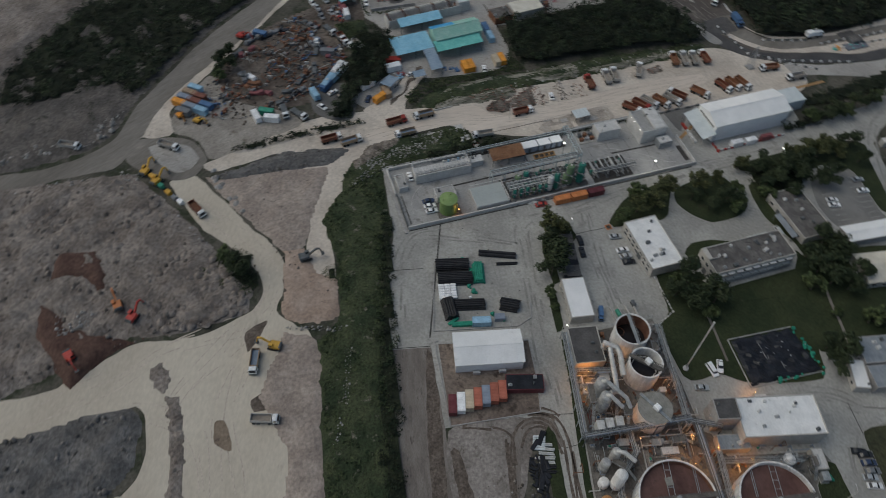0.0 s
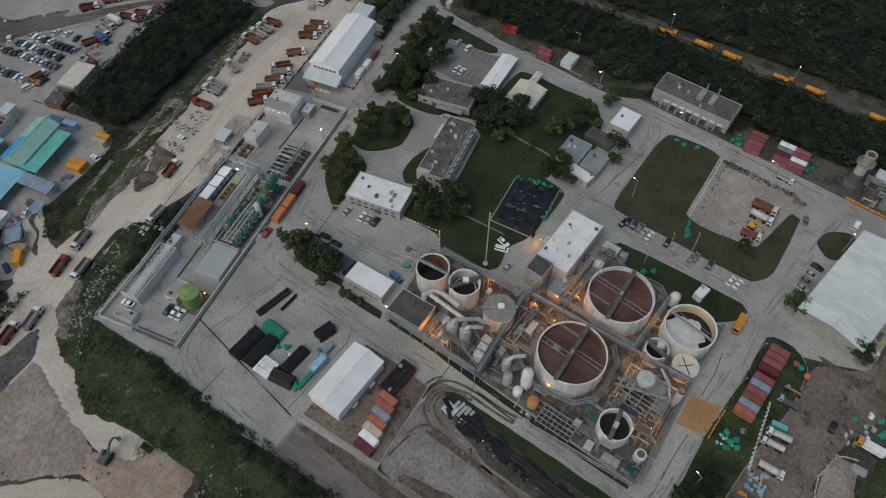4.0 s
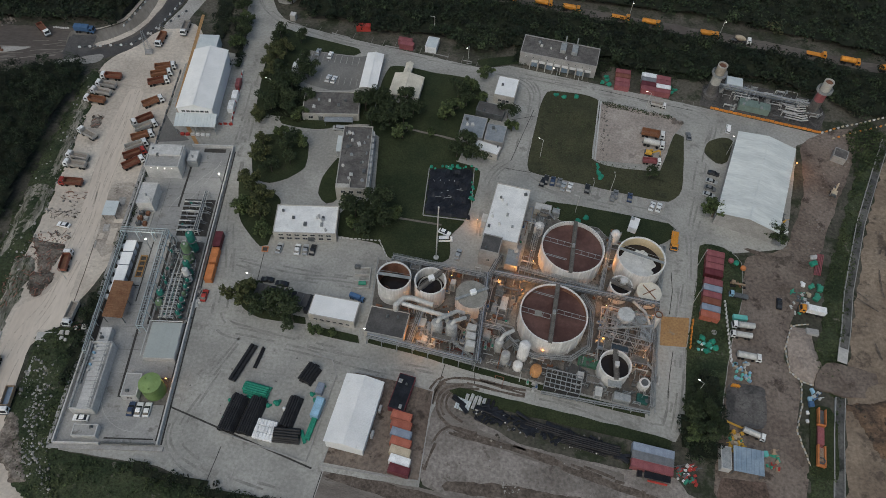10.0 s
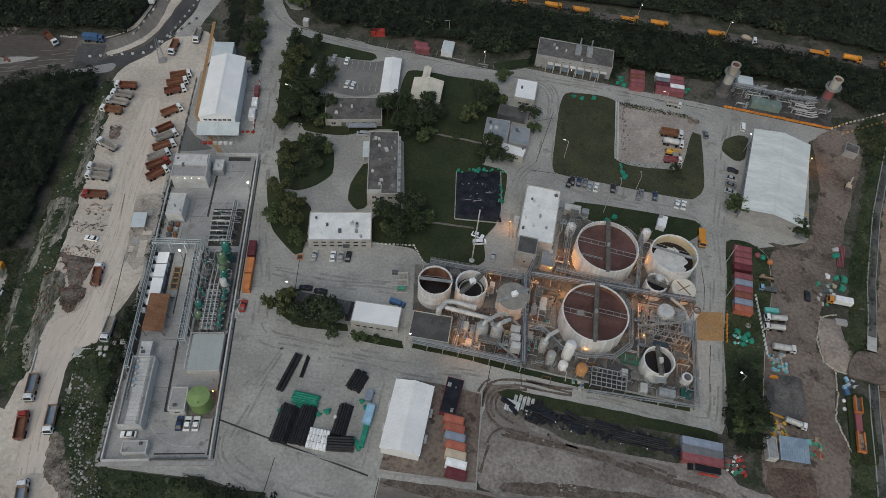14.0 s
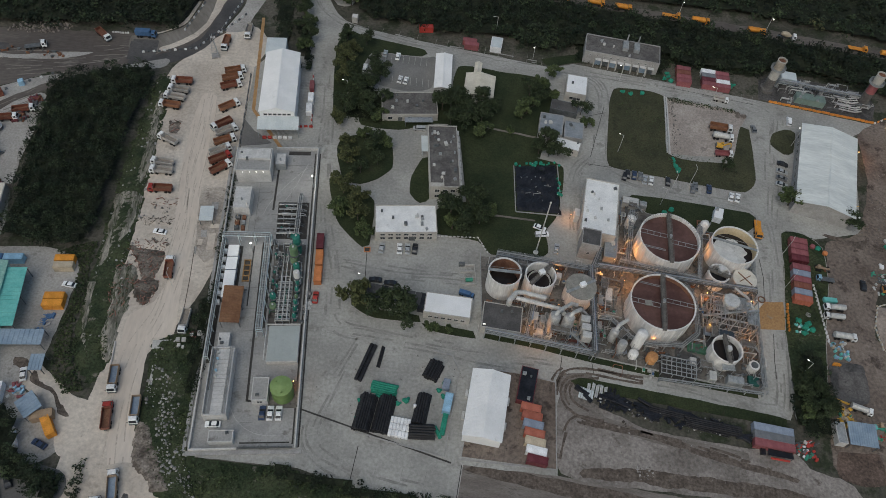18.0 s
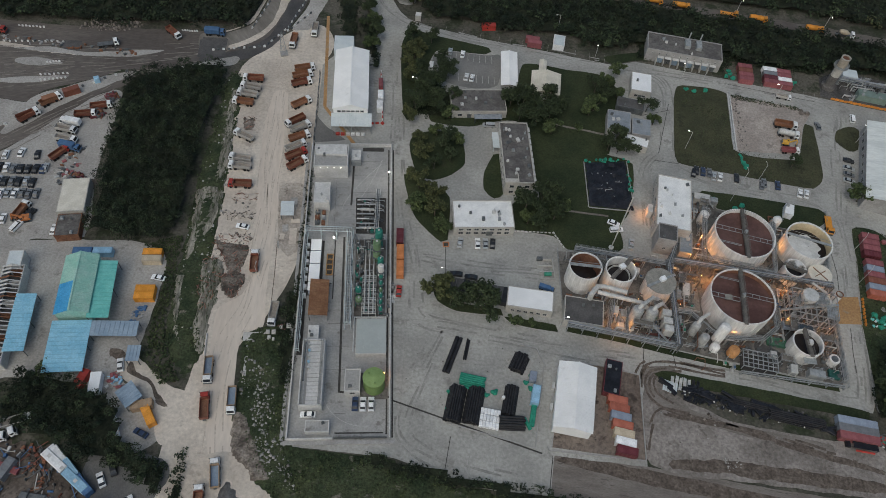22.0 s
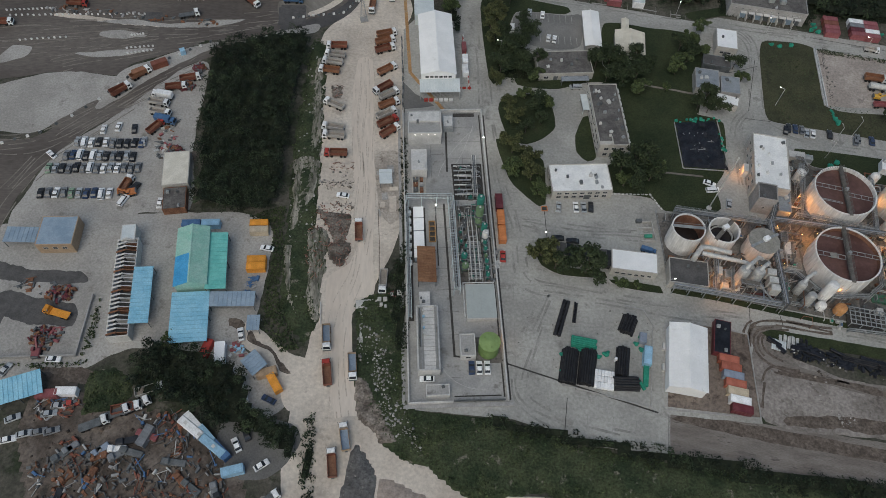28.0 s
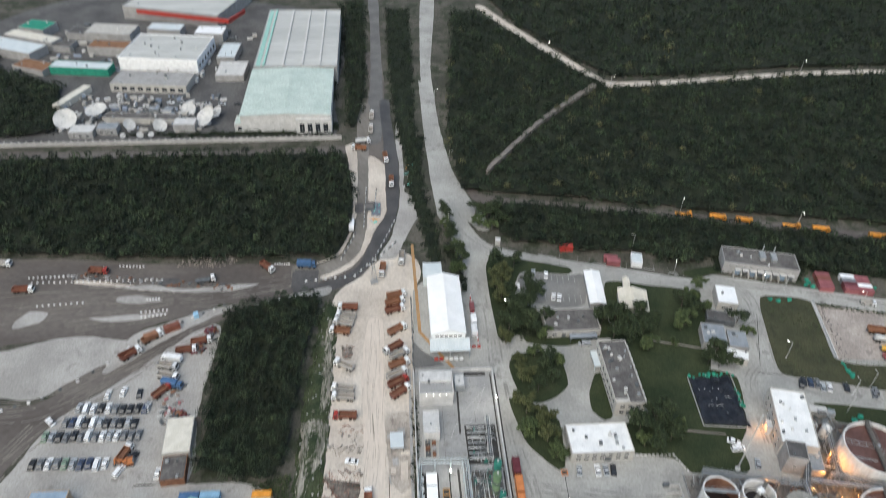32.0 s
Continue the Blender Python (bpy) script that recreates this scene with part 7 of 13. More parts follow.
block("gas_unit", 160.4, 243.4, 12.0, 4.0, 3.0, -8, paint("pale_green", (0.17, 0.23, 0.20)), paint("pale_green", (0.17, 0.23, 0.20)), "long pale green engine housing", "engine housing", 0.06, (), 4)
gas_rng = random.Random(5)
for i in range(9):
    y = 240.0 + i * 1.35
    duct("gas_pipe", [(171.0 + gas_rng.uniform(-1, 2.5), y, 1.6), (177.5 + gas_rng.uniform(-1, 2), y - 1.0, 1.6), (181.0, y - 1.2, 2.6)], 0.2 if i % 2 else 0.3, (PALE_PIPE if i % 3 else LAGGING), "pale lagged process pipe")
for i in range(22):
    px, py = gas_rng.uniform(147, 187), gas_rng.uniform(242, 256)
    if 153 < px < 168 and py < 247 or px < 148:
        continue
    u = thing("gas_skid", px, py, 0.12, gas_rng.choice((-8, 82)), "grey steel process skid", "process skid", "process skids")
    w, dd, h = gas_rng.uniform(1.2, 3.2), gas_rng.uniform(0.9, 2.0), gas_rng.uniform(0.8, 2.8)
    part("frame", M().box(0, 0, 0, w, dd, 0.25).box(-w / 2, -dd / 2, 0, 0.12, 0.12, h).box(w / 2, -dd / 2, 0, 0.12, 0.12, h).box(w / 2, dd / 2, 0, 0.12, 0.12, h).box(-w / 2, dd / 2, 0, 0.12, 0.12, h), STEEL, u)
    part("vessel", M().tube((-w * 0.42, 0, h * 0.6), (w * 0.42, 0, h * 0.6), min(dd, h) * 0.32, 12), gas_rng.choice((LAGGING, STEEL, DARK_STEEL, SLATE_P)), u, smooth=True)
    part("pipe", M().pipe([(0, -dd / 2, 0.2), (0, -dd / 2, h + 0.4), (w / 2, -dd / 2, h + 0.4)], 0.09), PALE_PIPE, u)
rack("pipe_rack", (148.0, 252.0), (186.0, 247.0), 3.2, 1.6, 5, "pipe rack through the gas works")
for k in range(46):
    x, y = gas_rng.uniform(148, 184), gas_rng.uniform(241, 255)
    if 152 < x < 168 and y < 246.5:
        y += 6
    z, L1, L2 = gas_rng.choice((0.5, 1.0, 1.8, 2.6)), gas_rng.uniform(2, 6), gas_rng.uniform(-3, 3)
    x2, y2 = min(187.0, x + L1), y - 0.12 * L1
    m = M().pipe([(x, y, 0.12), (x, y, z), (x2, y2, z), (x2 + 0.12 * L2, y2 + L2 * 0.6, z), (x2 + 0.12 * L2, y2 + L2 * 0.6, 0.12)], gas_rng.choice((0.08, 0.12, 0.18, 0.24)), 6)
    solid("pipe_run", m, gas_rng.choice((PALE_PIPE, LAGGING, STEEL, DARK_STEEL)), "bent steel pipe run in the gas works", "pipe", group="gas works pipe runs")


# ---- the walled gas compound on the west side ----
C8, S8 = math.cos(radians(7.8)), math.sin(radians(7.8))


def cw(u, v):
    """A place in the compound: u metres from its west wall, v from its south wall."""
    return -50.9 + C8 * u - S8 * v, 66.0 + S8 * u + C8 * v


plat = [cw(0, 0), cw(29.4, 0.3), cw(29.3, 114.8), cw(-0.2, 114.6)]
area("floor_compound", plat, 0.16, COMPOUND_CONC, "pale grey concrete floor of the compound", "floor", curve=False, wobble=0.0)
wall = M()
for a, b in (((0, 0), (13.0, 0.1)), ((29.3, 0.3), (29.3, 114.8)), ((29.3, 114.8), (14, 114.7)), ((0, 0), (-0.2, 114.6))):
    wall.beam((*cw(*a), 1.5), (*cw(*b), 1.5), 0.4, 1.8)
solid("wall_compound", wall, PALE_CONC, "pale concrete wall round the compound", "wall", "structure")
drain = M()
drain.beam((*cw(28.4, 1.5), 0.19), (*cw(28.4, 113), 0.19), 0.5, 0.3).beam((*cw(30.1, 0.5), 0.10), (*cw(30.1, 113), 0.10), 0.45, 0.3)
drain.beam((*cw(13.4, 72), 0.21), (*cw(14.2, 14.5), 0.21), 0.7, 0.3).beam((*cw(14.2, 14.8), 0.21), (*cw(29, 13.0), 0.21), 0.6, 0.3).beam((*cw(30, 12.0), 0.10), (22.5, 71.2, 0.10), 0.5, 0.3)
drain.beam((*cw(15.6, 108), 0.21), (*cw(15.2, 86), 0.21), 0.7, 0.3).beam((*cw(13.5, 2.0), 0.21), (*cw(27.5, 2.0), 0.21), 0.4, 0.3)
solid("drain", drain, DARK_GAP, "dark covered drainage channels", "drain", "structure")
base_rail = thing("gate_rail", *cw(13.3, 0.4), 0.1, 7.8, "dark steel gate on a rail", "gate")
part("gate_frame", M().box(7.6, 0, 0.1, 15.2, 0.2, 1.2), DARK_STEEL, base_rail)
for i in range(16):
    part("upright", M().box(0.4 + i * 0.97, 0.14, 0.1, 0.1, 0.1, 1.7), STEEL, base_rail)
solid("kerb_plinth", M().beam((*cw(-1.6, -0.8), 0.5), (*cw(31, -0.8), 0.5), 1.2, 0.8).beam((*cw(-1.5, -0.6), 0.5), (*cw(-1.7, 116), 0.5), 1.0, 0.8), WALL_GREY, "grey concrete plinth outside the wall", "plinth", "structure")

b1 = block("compressor_house", *cw(7.6, 104.2), 12.0, 10.6, 6.0, 7.8, PALE_CONC, COMPOUND_CONC, "pale concrete compressor house with a stepped roof", "building", 0.5, (), 2, None, 3)
part("roof_step", M().box(0, 2.4, 6.05, 11.2, 4.6, 0.7), PALE_CONC, b1)
COLD_LAMP = glow("white_lamp", (1.0, 0.97, 0.9), 5.0)
for i in range(4):
    part("floodlight", M().box(-3.6 + i * 2.4, -5.5, 5.6, 0.2, 0.16, 0.16), COLD_LAMP, b1, "lit white floodlight")
block("substation", *cw(5.2, 87.8), 5.4, 9.2, 4.8, 7.8, PALE_CONC, PALE_CONC, "pale flat-roofed concrete substation", "building", 0.3, (), 2, None, 9)
block("valve_house", *cw(16.4, 107.4), 3.6, 5.4, 3.2, 7.8, STEEL, PALE_CONC, "small grey flat-roofed valve house", "building", 0.1, (), 1, None, 9)
solid("sunken_pit", M().box(*cw(22.6, 113.0), 0.17, 8.0, 1.8, 0.06, 7.8), DARK_GAP, "dark covered pit by the wall", "pit")
for i, (v, L) in enumerate(((66.6, 4.2), (61.6, 4.6), (55.4, 6.6), (50.2, 3.0))):
    c = thing("control_cabin", *cw(4.4, v), 0.16, 7.8, "white-roofed control cabin in a row", "cabin", "control cabins")
    part("body", M().box(0, 0, 0, 3.2, L, 2.8), SLATE_P, c)
    part("roof", M().box(0, 0, 2.8, 3.5, L + 0.2, 0.3, 0, 0.06), WHITE_ROOF, c)
    part("door", M().box(1.62, 0, 0.1, 0.08, 1.0, 2.1), DARK_STEEL, c)
canopy("brown_canopy", *cw(6.6, 45.6), 13.4, 6.0, 3.6, 4.2, 97.8, BROWN_ROOF, "rust-brown sheet canopy on steel posts", "canopy", 22, 6)
ft = thing("frame_pit", *cw(9.0, 60.4), 0.16, 7.8, "row of dark cells in an orange-brown timber frame", "frame")
part("pit", M().box(0, 0, 0, 1.9, 8.4, 0.1), DARK_GAP, ft)
tan_m = surf("brown_timber", (0.30, 0.17, 0.07), (0.38, 0.23, 0.10), 0.8, 0.6, 3.0, 0.02)
for i in range(5):
    part("cross_bar", M().box(0, -4.1 + i * 2.05, 0.1, 2.1, 0.3, 0.4), tan_m, ft)
part("side_bar", M().box(-1.0, 0, 0.1, 0.28, 8.5, 0.4).box(1.0, 0, 0.1, 0.28, 8.5, 0.4), tan_m, ft)

tray = thing("cooling_trays", *cw(6.2, 19.6), 0.16, 7.8, "long pale concrete basin with rails and blue pipes", "basin")
part("wall", M().box(-3.2, 0, 0, 0.4, 21.4, 4.2).box(3.2, 0, 0, 0.4, 21.4, 4.2).box(0, -10.6, 0, 6.6, 0.4, 4.2).box(0, 10.6, 0, 6.6, 0.4, 4.2), PALE_CONC, tray)
part("deck", M().box(0, 0, 3.4, 6.1, 20.8, 0.2), COMPOUND_CONC, tray)
for i in range(17):
    part("slab", M().box(0.4, -9.8 + i * 1.22, 3.6, 3.4, 1.08, 0.16), PALE_CONC, tray)
for s in (-2.9, -2.0, 2.3, 2.9):
    g = M().box(s, 0, 5.2, 0.09, 21.0, 0.09).box(s, 0, 4.7, 0.07, 21.0, 0.07)
    for i in range(15):
        g.box(s, -10.3 + i * 1.47, 3.6, 0.09, 0.09, 1.7)
    part("handrail", g, STEEL, tray)
part("pipe", M().tube((-2.4, -3.0, 4.0), (-2.4, 9.8, 4.0), 0.25, 10), DARK_STEEL, tray)
for i in range(5):
    part("valve", M().cyl(-1.2, 1.2 + i * 1.9, 3.7, 0.35, 0.8, 10).box(-1.2, 1.2 + i * 1.9, 4.4, 0.7, 0.5, 0.3), (SKY_P if i % 2 else PALE_PIPE), tray)
block("pump_room", *cw(5.6, 33.6), 3.2, 4.6, 2.8, 7.8, PALE_CONC, PALE_CONC, "small pale flat-roofed pump room", "building", 0.1, (), 2, None, 7)
basin = thing("settling_basin", *cw(23.4, 32.6), 0.16, 7.8, "flat pale blue-grey covered basin", "basin")
part("wall", M().box(0, 0, 0, 9.4, 12.4, 1.9), PALE_CONC, basin)
for i in range(4):
    part("cover", M().box(-3.45 + i * 2.3, 0, 1.9, 2.28, 12.0, 0.14), surf("pale_blue_cover", (0.36, 0.395, 0.385), (0.40, 0.435, 0.42), 0.6, 0.1, 2.0, 0.01, vary=0.03), basin)
part("pipe", M().pipe([(-5.4, -5.8, 2.4), (-5.4, 6.4, 2.4), (4.6, 6.4, 2.4)], 0.18).box(-5.4, 0, 0, 0.2, 0.2, 2.4), PALE_PIPE, basin)
gt = thing("green_tank", *cw(24.6, 16.6), 0.16, 0, "olive green round storage tank", "tank")
part("shell", M().cyl(0, 0, 0, 3.2, 6.0, 40), GREEN_TANK, gt, smooth=True)
part("roof", M().turned(0, 0, ((3.3, 6.0), (3.25, 6.15), (0.2, 6.7)), 40), surf("light_green_paint", (0.19, 0.28, 0.10), (0.23, 0.33, 0.13), 0.6, 0.3, 2.0, 0.01, vary=0.05), gt, "lighter green tank roof")
part("vent", M().cyl(0.6, -2.0, 6.2, 0.25, 0.6, 10).cyl(-1.6, 1.0, 6.3, 0.2, 0.5, 10), GREEN_TANK, gt)
part("footing", M().box(0, 0, 0, 8.2, 8.6, 0.12, 7.8), PLANT_FLOOR, gt)
block("dosing_room", *cw(18.2, 17.2), 4.6, 7.2, 3.0, 7.8, PALE_CONC, COMPOUND_CONC, "pale flat-roofed dosing room", "building", 0.25, (("S", 1, 1.2, 1.6, 1.2),), 1, None, 7)
block("gatehouse", *cw(8.6, 3.3), 6.8, 3.4, 2.4, 7.8, PALE_CONC, COMPOUND_CONC, "low pale gatehouse by the wall", "gatehouse", 0.25, (), 1, None, 6)

SKY_STEEL = surf("pale_blue_steel", (0.40, 0.47, 0.49), (0.50, 0.57, 0.585), 0.6, 0.4, 2.0, 0.0, vary=0.08)
rack("pipe_bridge", cw(0.6, 72.0), cw(16.0, 71.6), 5.0, 1.8, 3, "pale blue pipe bridge across the compound", mat=SKY_STEEL, seed=8)
rack("pipe_bridge", cw(15.6, 72.0), cw(16.0, 36.0), 4.8, 2.0, 4, "long pale blue pipe bridge", mat=SKY_STEEL, seed=9)
rack("pipe_rack", cw(0.9, 28.0), cw(0.7, 72.0), 2.6, 1.1, 3, "pale blue pipe rack along the west wall", mat=SKY_STEEL, seed=10)
rack("pipe_rack", cw(24.4, 74.0), cw(24.8, 91.0), 3.0, 1.4, 3, "pale steel pipe rack over the skid", mat=PALE_PIPE, seed=11)
solid("skid_floor", M().prism([cw(17.2, 73.5), cw(27.6, 73.5), cw(27.6, 89.5), cw(16.8, 89.5)], -0.1, 0.2), DARK_GAP, "dark oily skid floor", "floor", "structure")
solid("skid_floor_south", M().prism([cw(17.6, 39.5), cw(27.6, 39.5), cw(27.6, 71.0), cw(17.4, 71.0)], -0.1, 0.19), PLANT_FLOOR, "stained skid floor", "floor", "structure")


def column_vessel(u, v, r, h, mat, label):
    ob = thing("process_column", *cw(u, v), 0.18, 0, label, "vessel", "process columns")
    part("skirt", M().cyl(0, 0, 0, r * 0.9, 1.0, 18), DARK_STEEL, ob)
    part("shell", M().turned(0, 0, ((r, 1.0), (r, h - r * 0.35), (r * 0.85, h - r * 0.12), (r * 0.3, h)), 20), mat, ob, smooth=True)
    part("seam", M().ring(0, 0, h * 0.45, r + 0.05, 0.1, 0.15, 20), mat, ob)
    part("nozzle", M().cyl(0, 0, h - 0.1, r * 0.25, 0.5, 10).tube((0, 0, h * 0.6), (r * 1.7, 0, h * 0.6), 0.14), PALE_PIPE, ob)
    part("platform", M().ring(0, 0, h * 0.6, r + 0.45, 0.45, 0.08, 20), DARK_STEEL, ob)
    return ob


column_vessel(25.4, 67.6, 1.25, 10.0, SEA_GREEN, "sea-green steel process column")
column_vessel(24.8, 63.4, 1.35, 9.6, PALE_GREEN, "pale green steel process column")
column_vessel(24.6, 62.2, 1.2, 5.2, PALE_GREEN, "short pale green vessel")
column_vessel(26.0, 57.8, 1.0, 8.0, SEA_GREEN, "sea-green steel process column")
column_vessel(26.2, 55.2, 1.05, 7.6, PALE_CONC, "white-capped process column")
column_vessel(19.0, 48.6, 1.0, 4.6, SEA_GREEN, "short sea-green vessel")
column_vessel(19.2, 45.4, 1.15, 3.6, PALE_GREEN, "squat pale green vessel")
comp_rng = random.Random(23)
for v in (41.5, 44.0, 46.5, 49.0, 51.5, 54.0):
    column_vessel(26.2, v, 0.6, comp_rng.uniform(3.4, 4.6), SEA_GREEN if v != 49.0 else PALE_GREEN, "small green filter column")
for i in range(9):
    rack("small_rack", cw(20.2, 40.6 + i * 1.7), cw(24.6, 40.6 + i * 1.7), 2.6, 0.7, 2, "small pale pipe frame", 2.0, PALE_PIPE, seed=i)
for i in range(3):
    duct("process_pipe", [(*cw(21.0 + 1.4 * i, 40.0), 3.0), (*cw(21.0 + 1.4 * i, 56.0), 3.0), (*cw(21.0 + 1.4 * i, 66.0), 1.6)], 0.2, PALE_PIPE, "long pale process pipe", 8)
for i in range(7):
    duct("process_pipe", [(*cw(17.4, 75.0 + i * 2.1), 1.4), (*cw(23.4, 75.0 + i * 2.1), 1.4)], 0.28, STEEL if i % 2 else PALE_PIPE, "grey process pipe on stands", 10)
for i in range(34):
    v = comp_rng.uniform(41, 88)
    if 70 < v < 73.5:
        continue
    u_ = thing("valve_skid", *cw(comp_rng.uniform(17.8, 23.8), v), 0.19, 7.8 + comp_rng.choice((0, 90)), "small steel valve skid", "valve skid", "valve skids")
    part("base", M().box(0, 0, 0, 1.6, 0.8, 0.25), DARK_STEEL, u_)
    part("valve", M().tube((-0.7, 0, 0.8), (0.7, 0, 0.8), 0.16, 8).cyl(0, 0, 0.8, 0.14, 0.9, 8).cyl(0, 0, 1.6, 0.35, 0.12, 12), comp_rng.choice((PALE_PIPE, STEEL, SEA_GREEN, DARK_STEEL)), u_)
for u0, v0 in ((28.6, 96.6), (10.4, 67.2)):
    x, y = cw(u0, v0)
    ob = thing("floodlight_post", x, y, 0.16, 0, "steel post with a lit white floodlight", "lamp", "floodlights")
    part("post", M().cyl(0, 0, 0, 0.12, 6.0, 8), STEEL, ob)
    part("lens", M().ball((0, 0, 6.2), 0.26, 10), glow("bright_white_lamp", (1.0, 0.98, 0.94), 25.0), ob)
    lamp(x, y, 7.2, 500, (1.0, 0.95, 0.88), 0.3)
x, y = cw(27.6, 19.6)
ob = thing("wall_light", x, y, 0.16, 0, "small lit amber lamp by the tank", "lamp")
part("post", M().cyl(0, 0, 0, 0.08, 2.6, 8), STEEL, ob)
part("lens", M().ball((0, 0, 2.75), 0.2, 8), LAMP_GLASS, ob)
lamp(x, y, 3.1, 140)
lines = M()
for k in range(24):
    a, b = radians(-8 + k * 4.4), radians(-8 + (k + 1) * 4.4)
    lines.beam((*cw(22 - 13 * math.cos(a), 17 - 13 * math.sin(a)), 0.175), (*cw(22 - 13 * math.cos(b), 17 - 13 * math.sin(b)), 0.175), 0.12, 0.1)
    p, q = k / 24, (k + 1) / 24
    lines.beam((*cw(12 + 14 * p, 84 + 22 * p ** 0.7), 0.175), (*cw(12 + 14 * q, 84 + 22 * q ** 0.7), 0.175), 0.14, 0.1)
    lines.beam((*cw(17 + 9 * p, 88 + 20 * p ** 1.4), 0.178), (*cw(17 + 9 * q, 88 + 20 * q ** 1.4), 0.178), 0.14, 0.1)
solid("floor_lines", lines, LINE_WHITE, "pale curved lines on the compound floor", "floor marking", "structure")

# slab joints, dark floor strips, wall-side pipes, cable trays and ground pipework
jt = M()
for v in (8, 22, 30, 38, 46, 54, 62, 70, 78, 86, 94, 102):
    jt.beam((*cw(9.5 if v > 12 else 13.0, v), 0.174), (*cw(16.5 if v < 72 else 14.5, v), 0.174), 0.09, 0.1)
for v in (76, 84, 92, 100, 107):
    jt.beam((*cw(14.8, v), 0.173), (*cw(28, v), 0.173), 0.08, 0.1)
for u in (9.6, 21.0):
    jt.beam((*cw(u, 74), 0.176), (*cw(u, 108 if u < 12 else 96), 0.176), 0.08, 0.1)
solid("floor_joint", jt, GREY_ROOF, "dark joints between the floor slabs", "floor joint", "structure")
# dark strips nearly flush with the slab; the widest runs under the cabins
solid("wall_trench", M().beam((*cw(4.4, 48.4), 0.179), (*cw(4.3, 70.4), 0.179), 5.0, 0.25).beam((*cw(1.4, 27), 0.18), (*cw(1.2, 71), 0.18), 1.6, 0.25).beam((*cw(10.6, 47), 0.182), (*cw(10.4, 70.6), 0.182), 0.4, 0.25).beam((*cw(16.6, 39), 0.182), (*cw(16.2, 71), 0.182), 0.8, 0.25).beam((*cw(2.0, 53.2), 0.185), (*cw(10, 53.0), 0.185), 0.4, 0.25), DARK_GAP, "flat dark strips on the floor round the cabins", "trench", "structure")
for i in range(46):
    v, u = comp_rng.uniform(40, 70), comp_rng.uniform(17.2, 27.0)
    z, L1, L2 = comp_rng.choice((0.7, 1.2, 2.0, 3.0)), comp_rng.uniform(1.5, 6), comp_rng.uniform(-3, 3)
    L2 = max(17.0 - u, min(27.4 - u, L2))
    L1 = min(L1, 71 - v)
    m = M().pipe([(*cw(u, v), 0.2), (*cw(u, v), z), (*cw(u, v + L1), z), (*cw(u + L2, v + L1), z), (*cw(u + L2, v + L1), 0.2)], comp_rng.choice((0.08, 0.11, 0.16)), 6)
    solid("pipe_run", m, comp_rng.choice((LAGGING, PALE_PIPE, STEEL, DARK_STEEL, SEA_GREEN)), "bent steel pipe run on the skid", "pipe", group="compound pipe runs")
for i in range(16):
    v, u = comp_rng.uniform(74.5, 88), comp_rng.uniform(17.4, 25.0)
    m = M().pipe([(*cw(u, v), 0.2), (*cw(u, v), 1.6), (*cw(min(27, u + comp_rng.uniform(1, 5)), v), 1.6), (*cw(min(27, u + 5), v + 0.3), 0.3)], comp_rng.choice((0.1, 0.16, 0.22)), 6)
    solid("pipe_run", m, comp_rng.choice((LAGGING, STEEL, DARK_STEEL)), "bent steel pipe run on the skid", "pipe", group="compound pipe runs")
for i in range(9):
    column_vessel(comp_rng.choice((18.4, 19.8)), 50.5 + i * 2.1, 0.4, comp_rng.uniform(2.2, 4.2), comp_rng.choice((SEA_GREEN, STEEL, DARK_STEEL)), "slim steel filter vessel")
ke = thing("transformer_skid", *cw(5.0, 79.6), 0.16, 7.8, "brown and grey transformer equipment on a plinth", "transformer")
part("plinth", M().box(0, 0, 0, 5.0, 6.6, 0.3), WALL_CREAM, ke)
for i in range(3):
    part("core", M().box(-1.2, -2.2 + i * 2.2, 0.3, 1.6, 1.3, 1.6, 0, 0.08), (RUST if i % 2 else DARK_STEEL), ke)
    part("radiator", M().box(0.9, -2.2 + i * 2.2, 0.3, 1.2, 1.5, 1.2, 0, 0.05), (LAGGING if i % 2 else RUST), ke)
    part("bushing", M().tube((-1.2, -2.2 + i * 2.2, 1.9), (-1.2, -2.2 + i * 2.2, 2.7), 0.12, 8), BEIGE_P, ke)
for i in range(7):
    u_ = thing("wall_unit", *cw(1.5, 48 + i * 3.3), 0.16, 7.8, "small white electrical box by the wall", "electrical box", "electrical boxes")
    part("box", M().box(0, 0, 0, 1.0, 1.4, 1.3, 0, 0.06), WHITE_P, u_)


# ---- vehicles ----
def wheel_mesh(r, w):
    m = M().tube((0, -w / 2, 0), (0, w / 2, 0), r, 14)
    return m.tube((0, w / 2, 0), (0, w / 2 + 0.02, 0), r * 0.55, 10).mesh("wheel", TYRE)


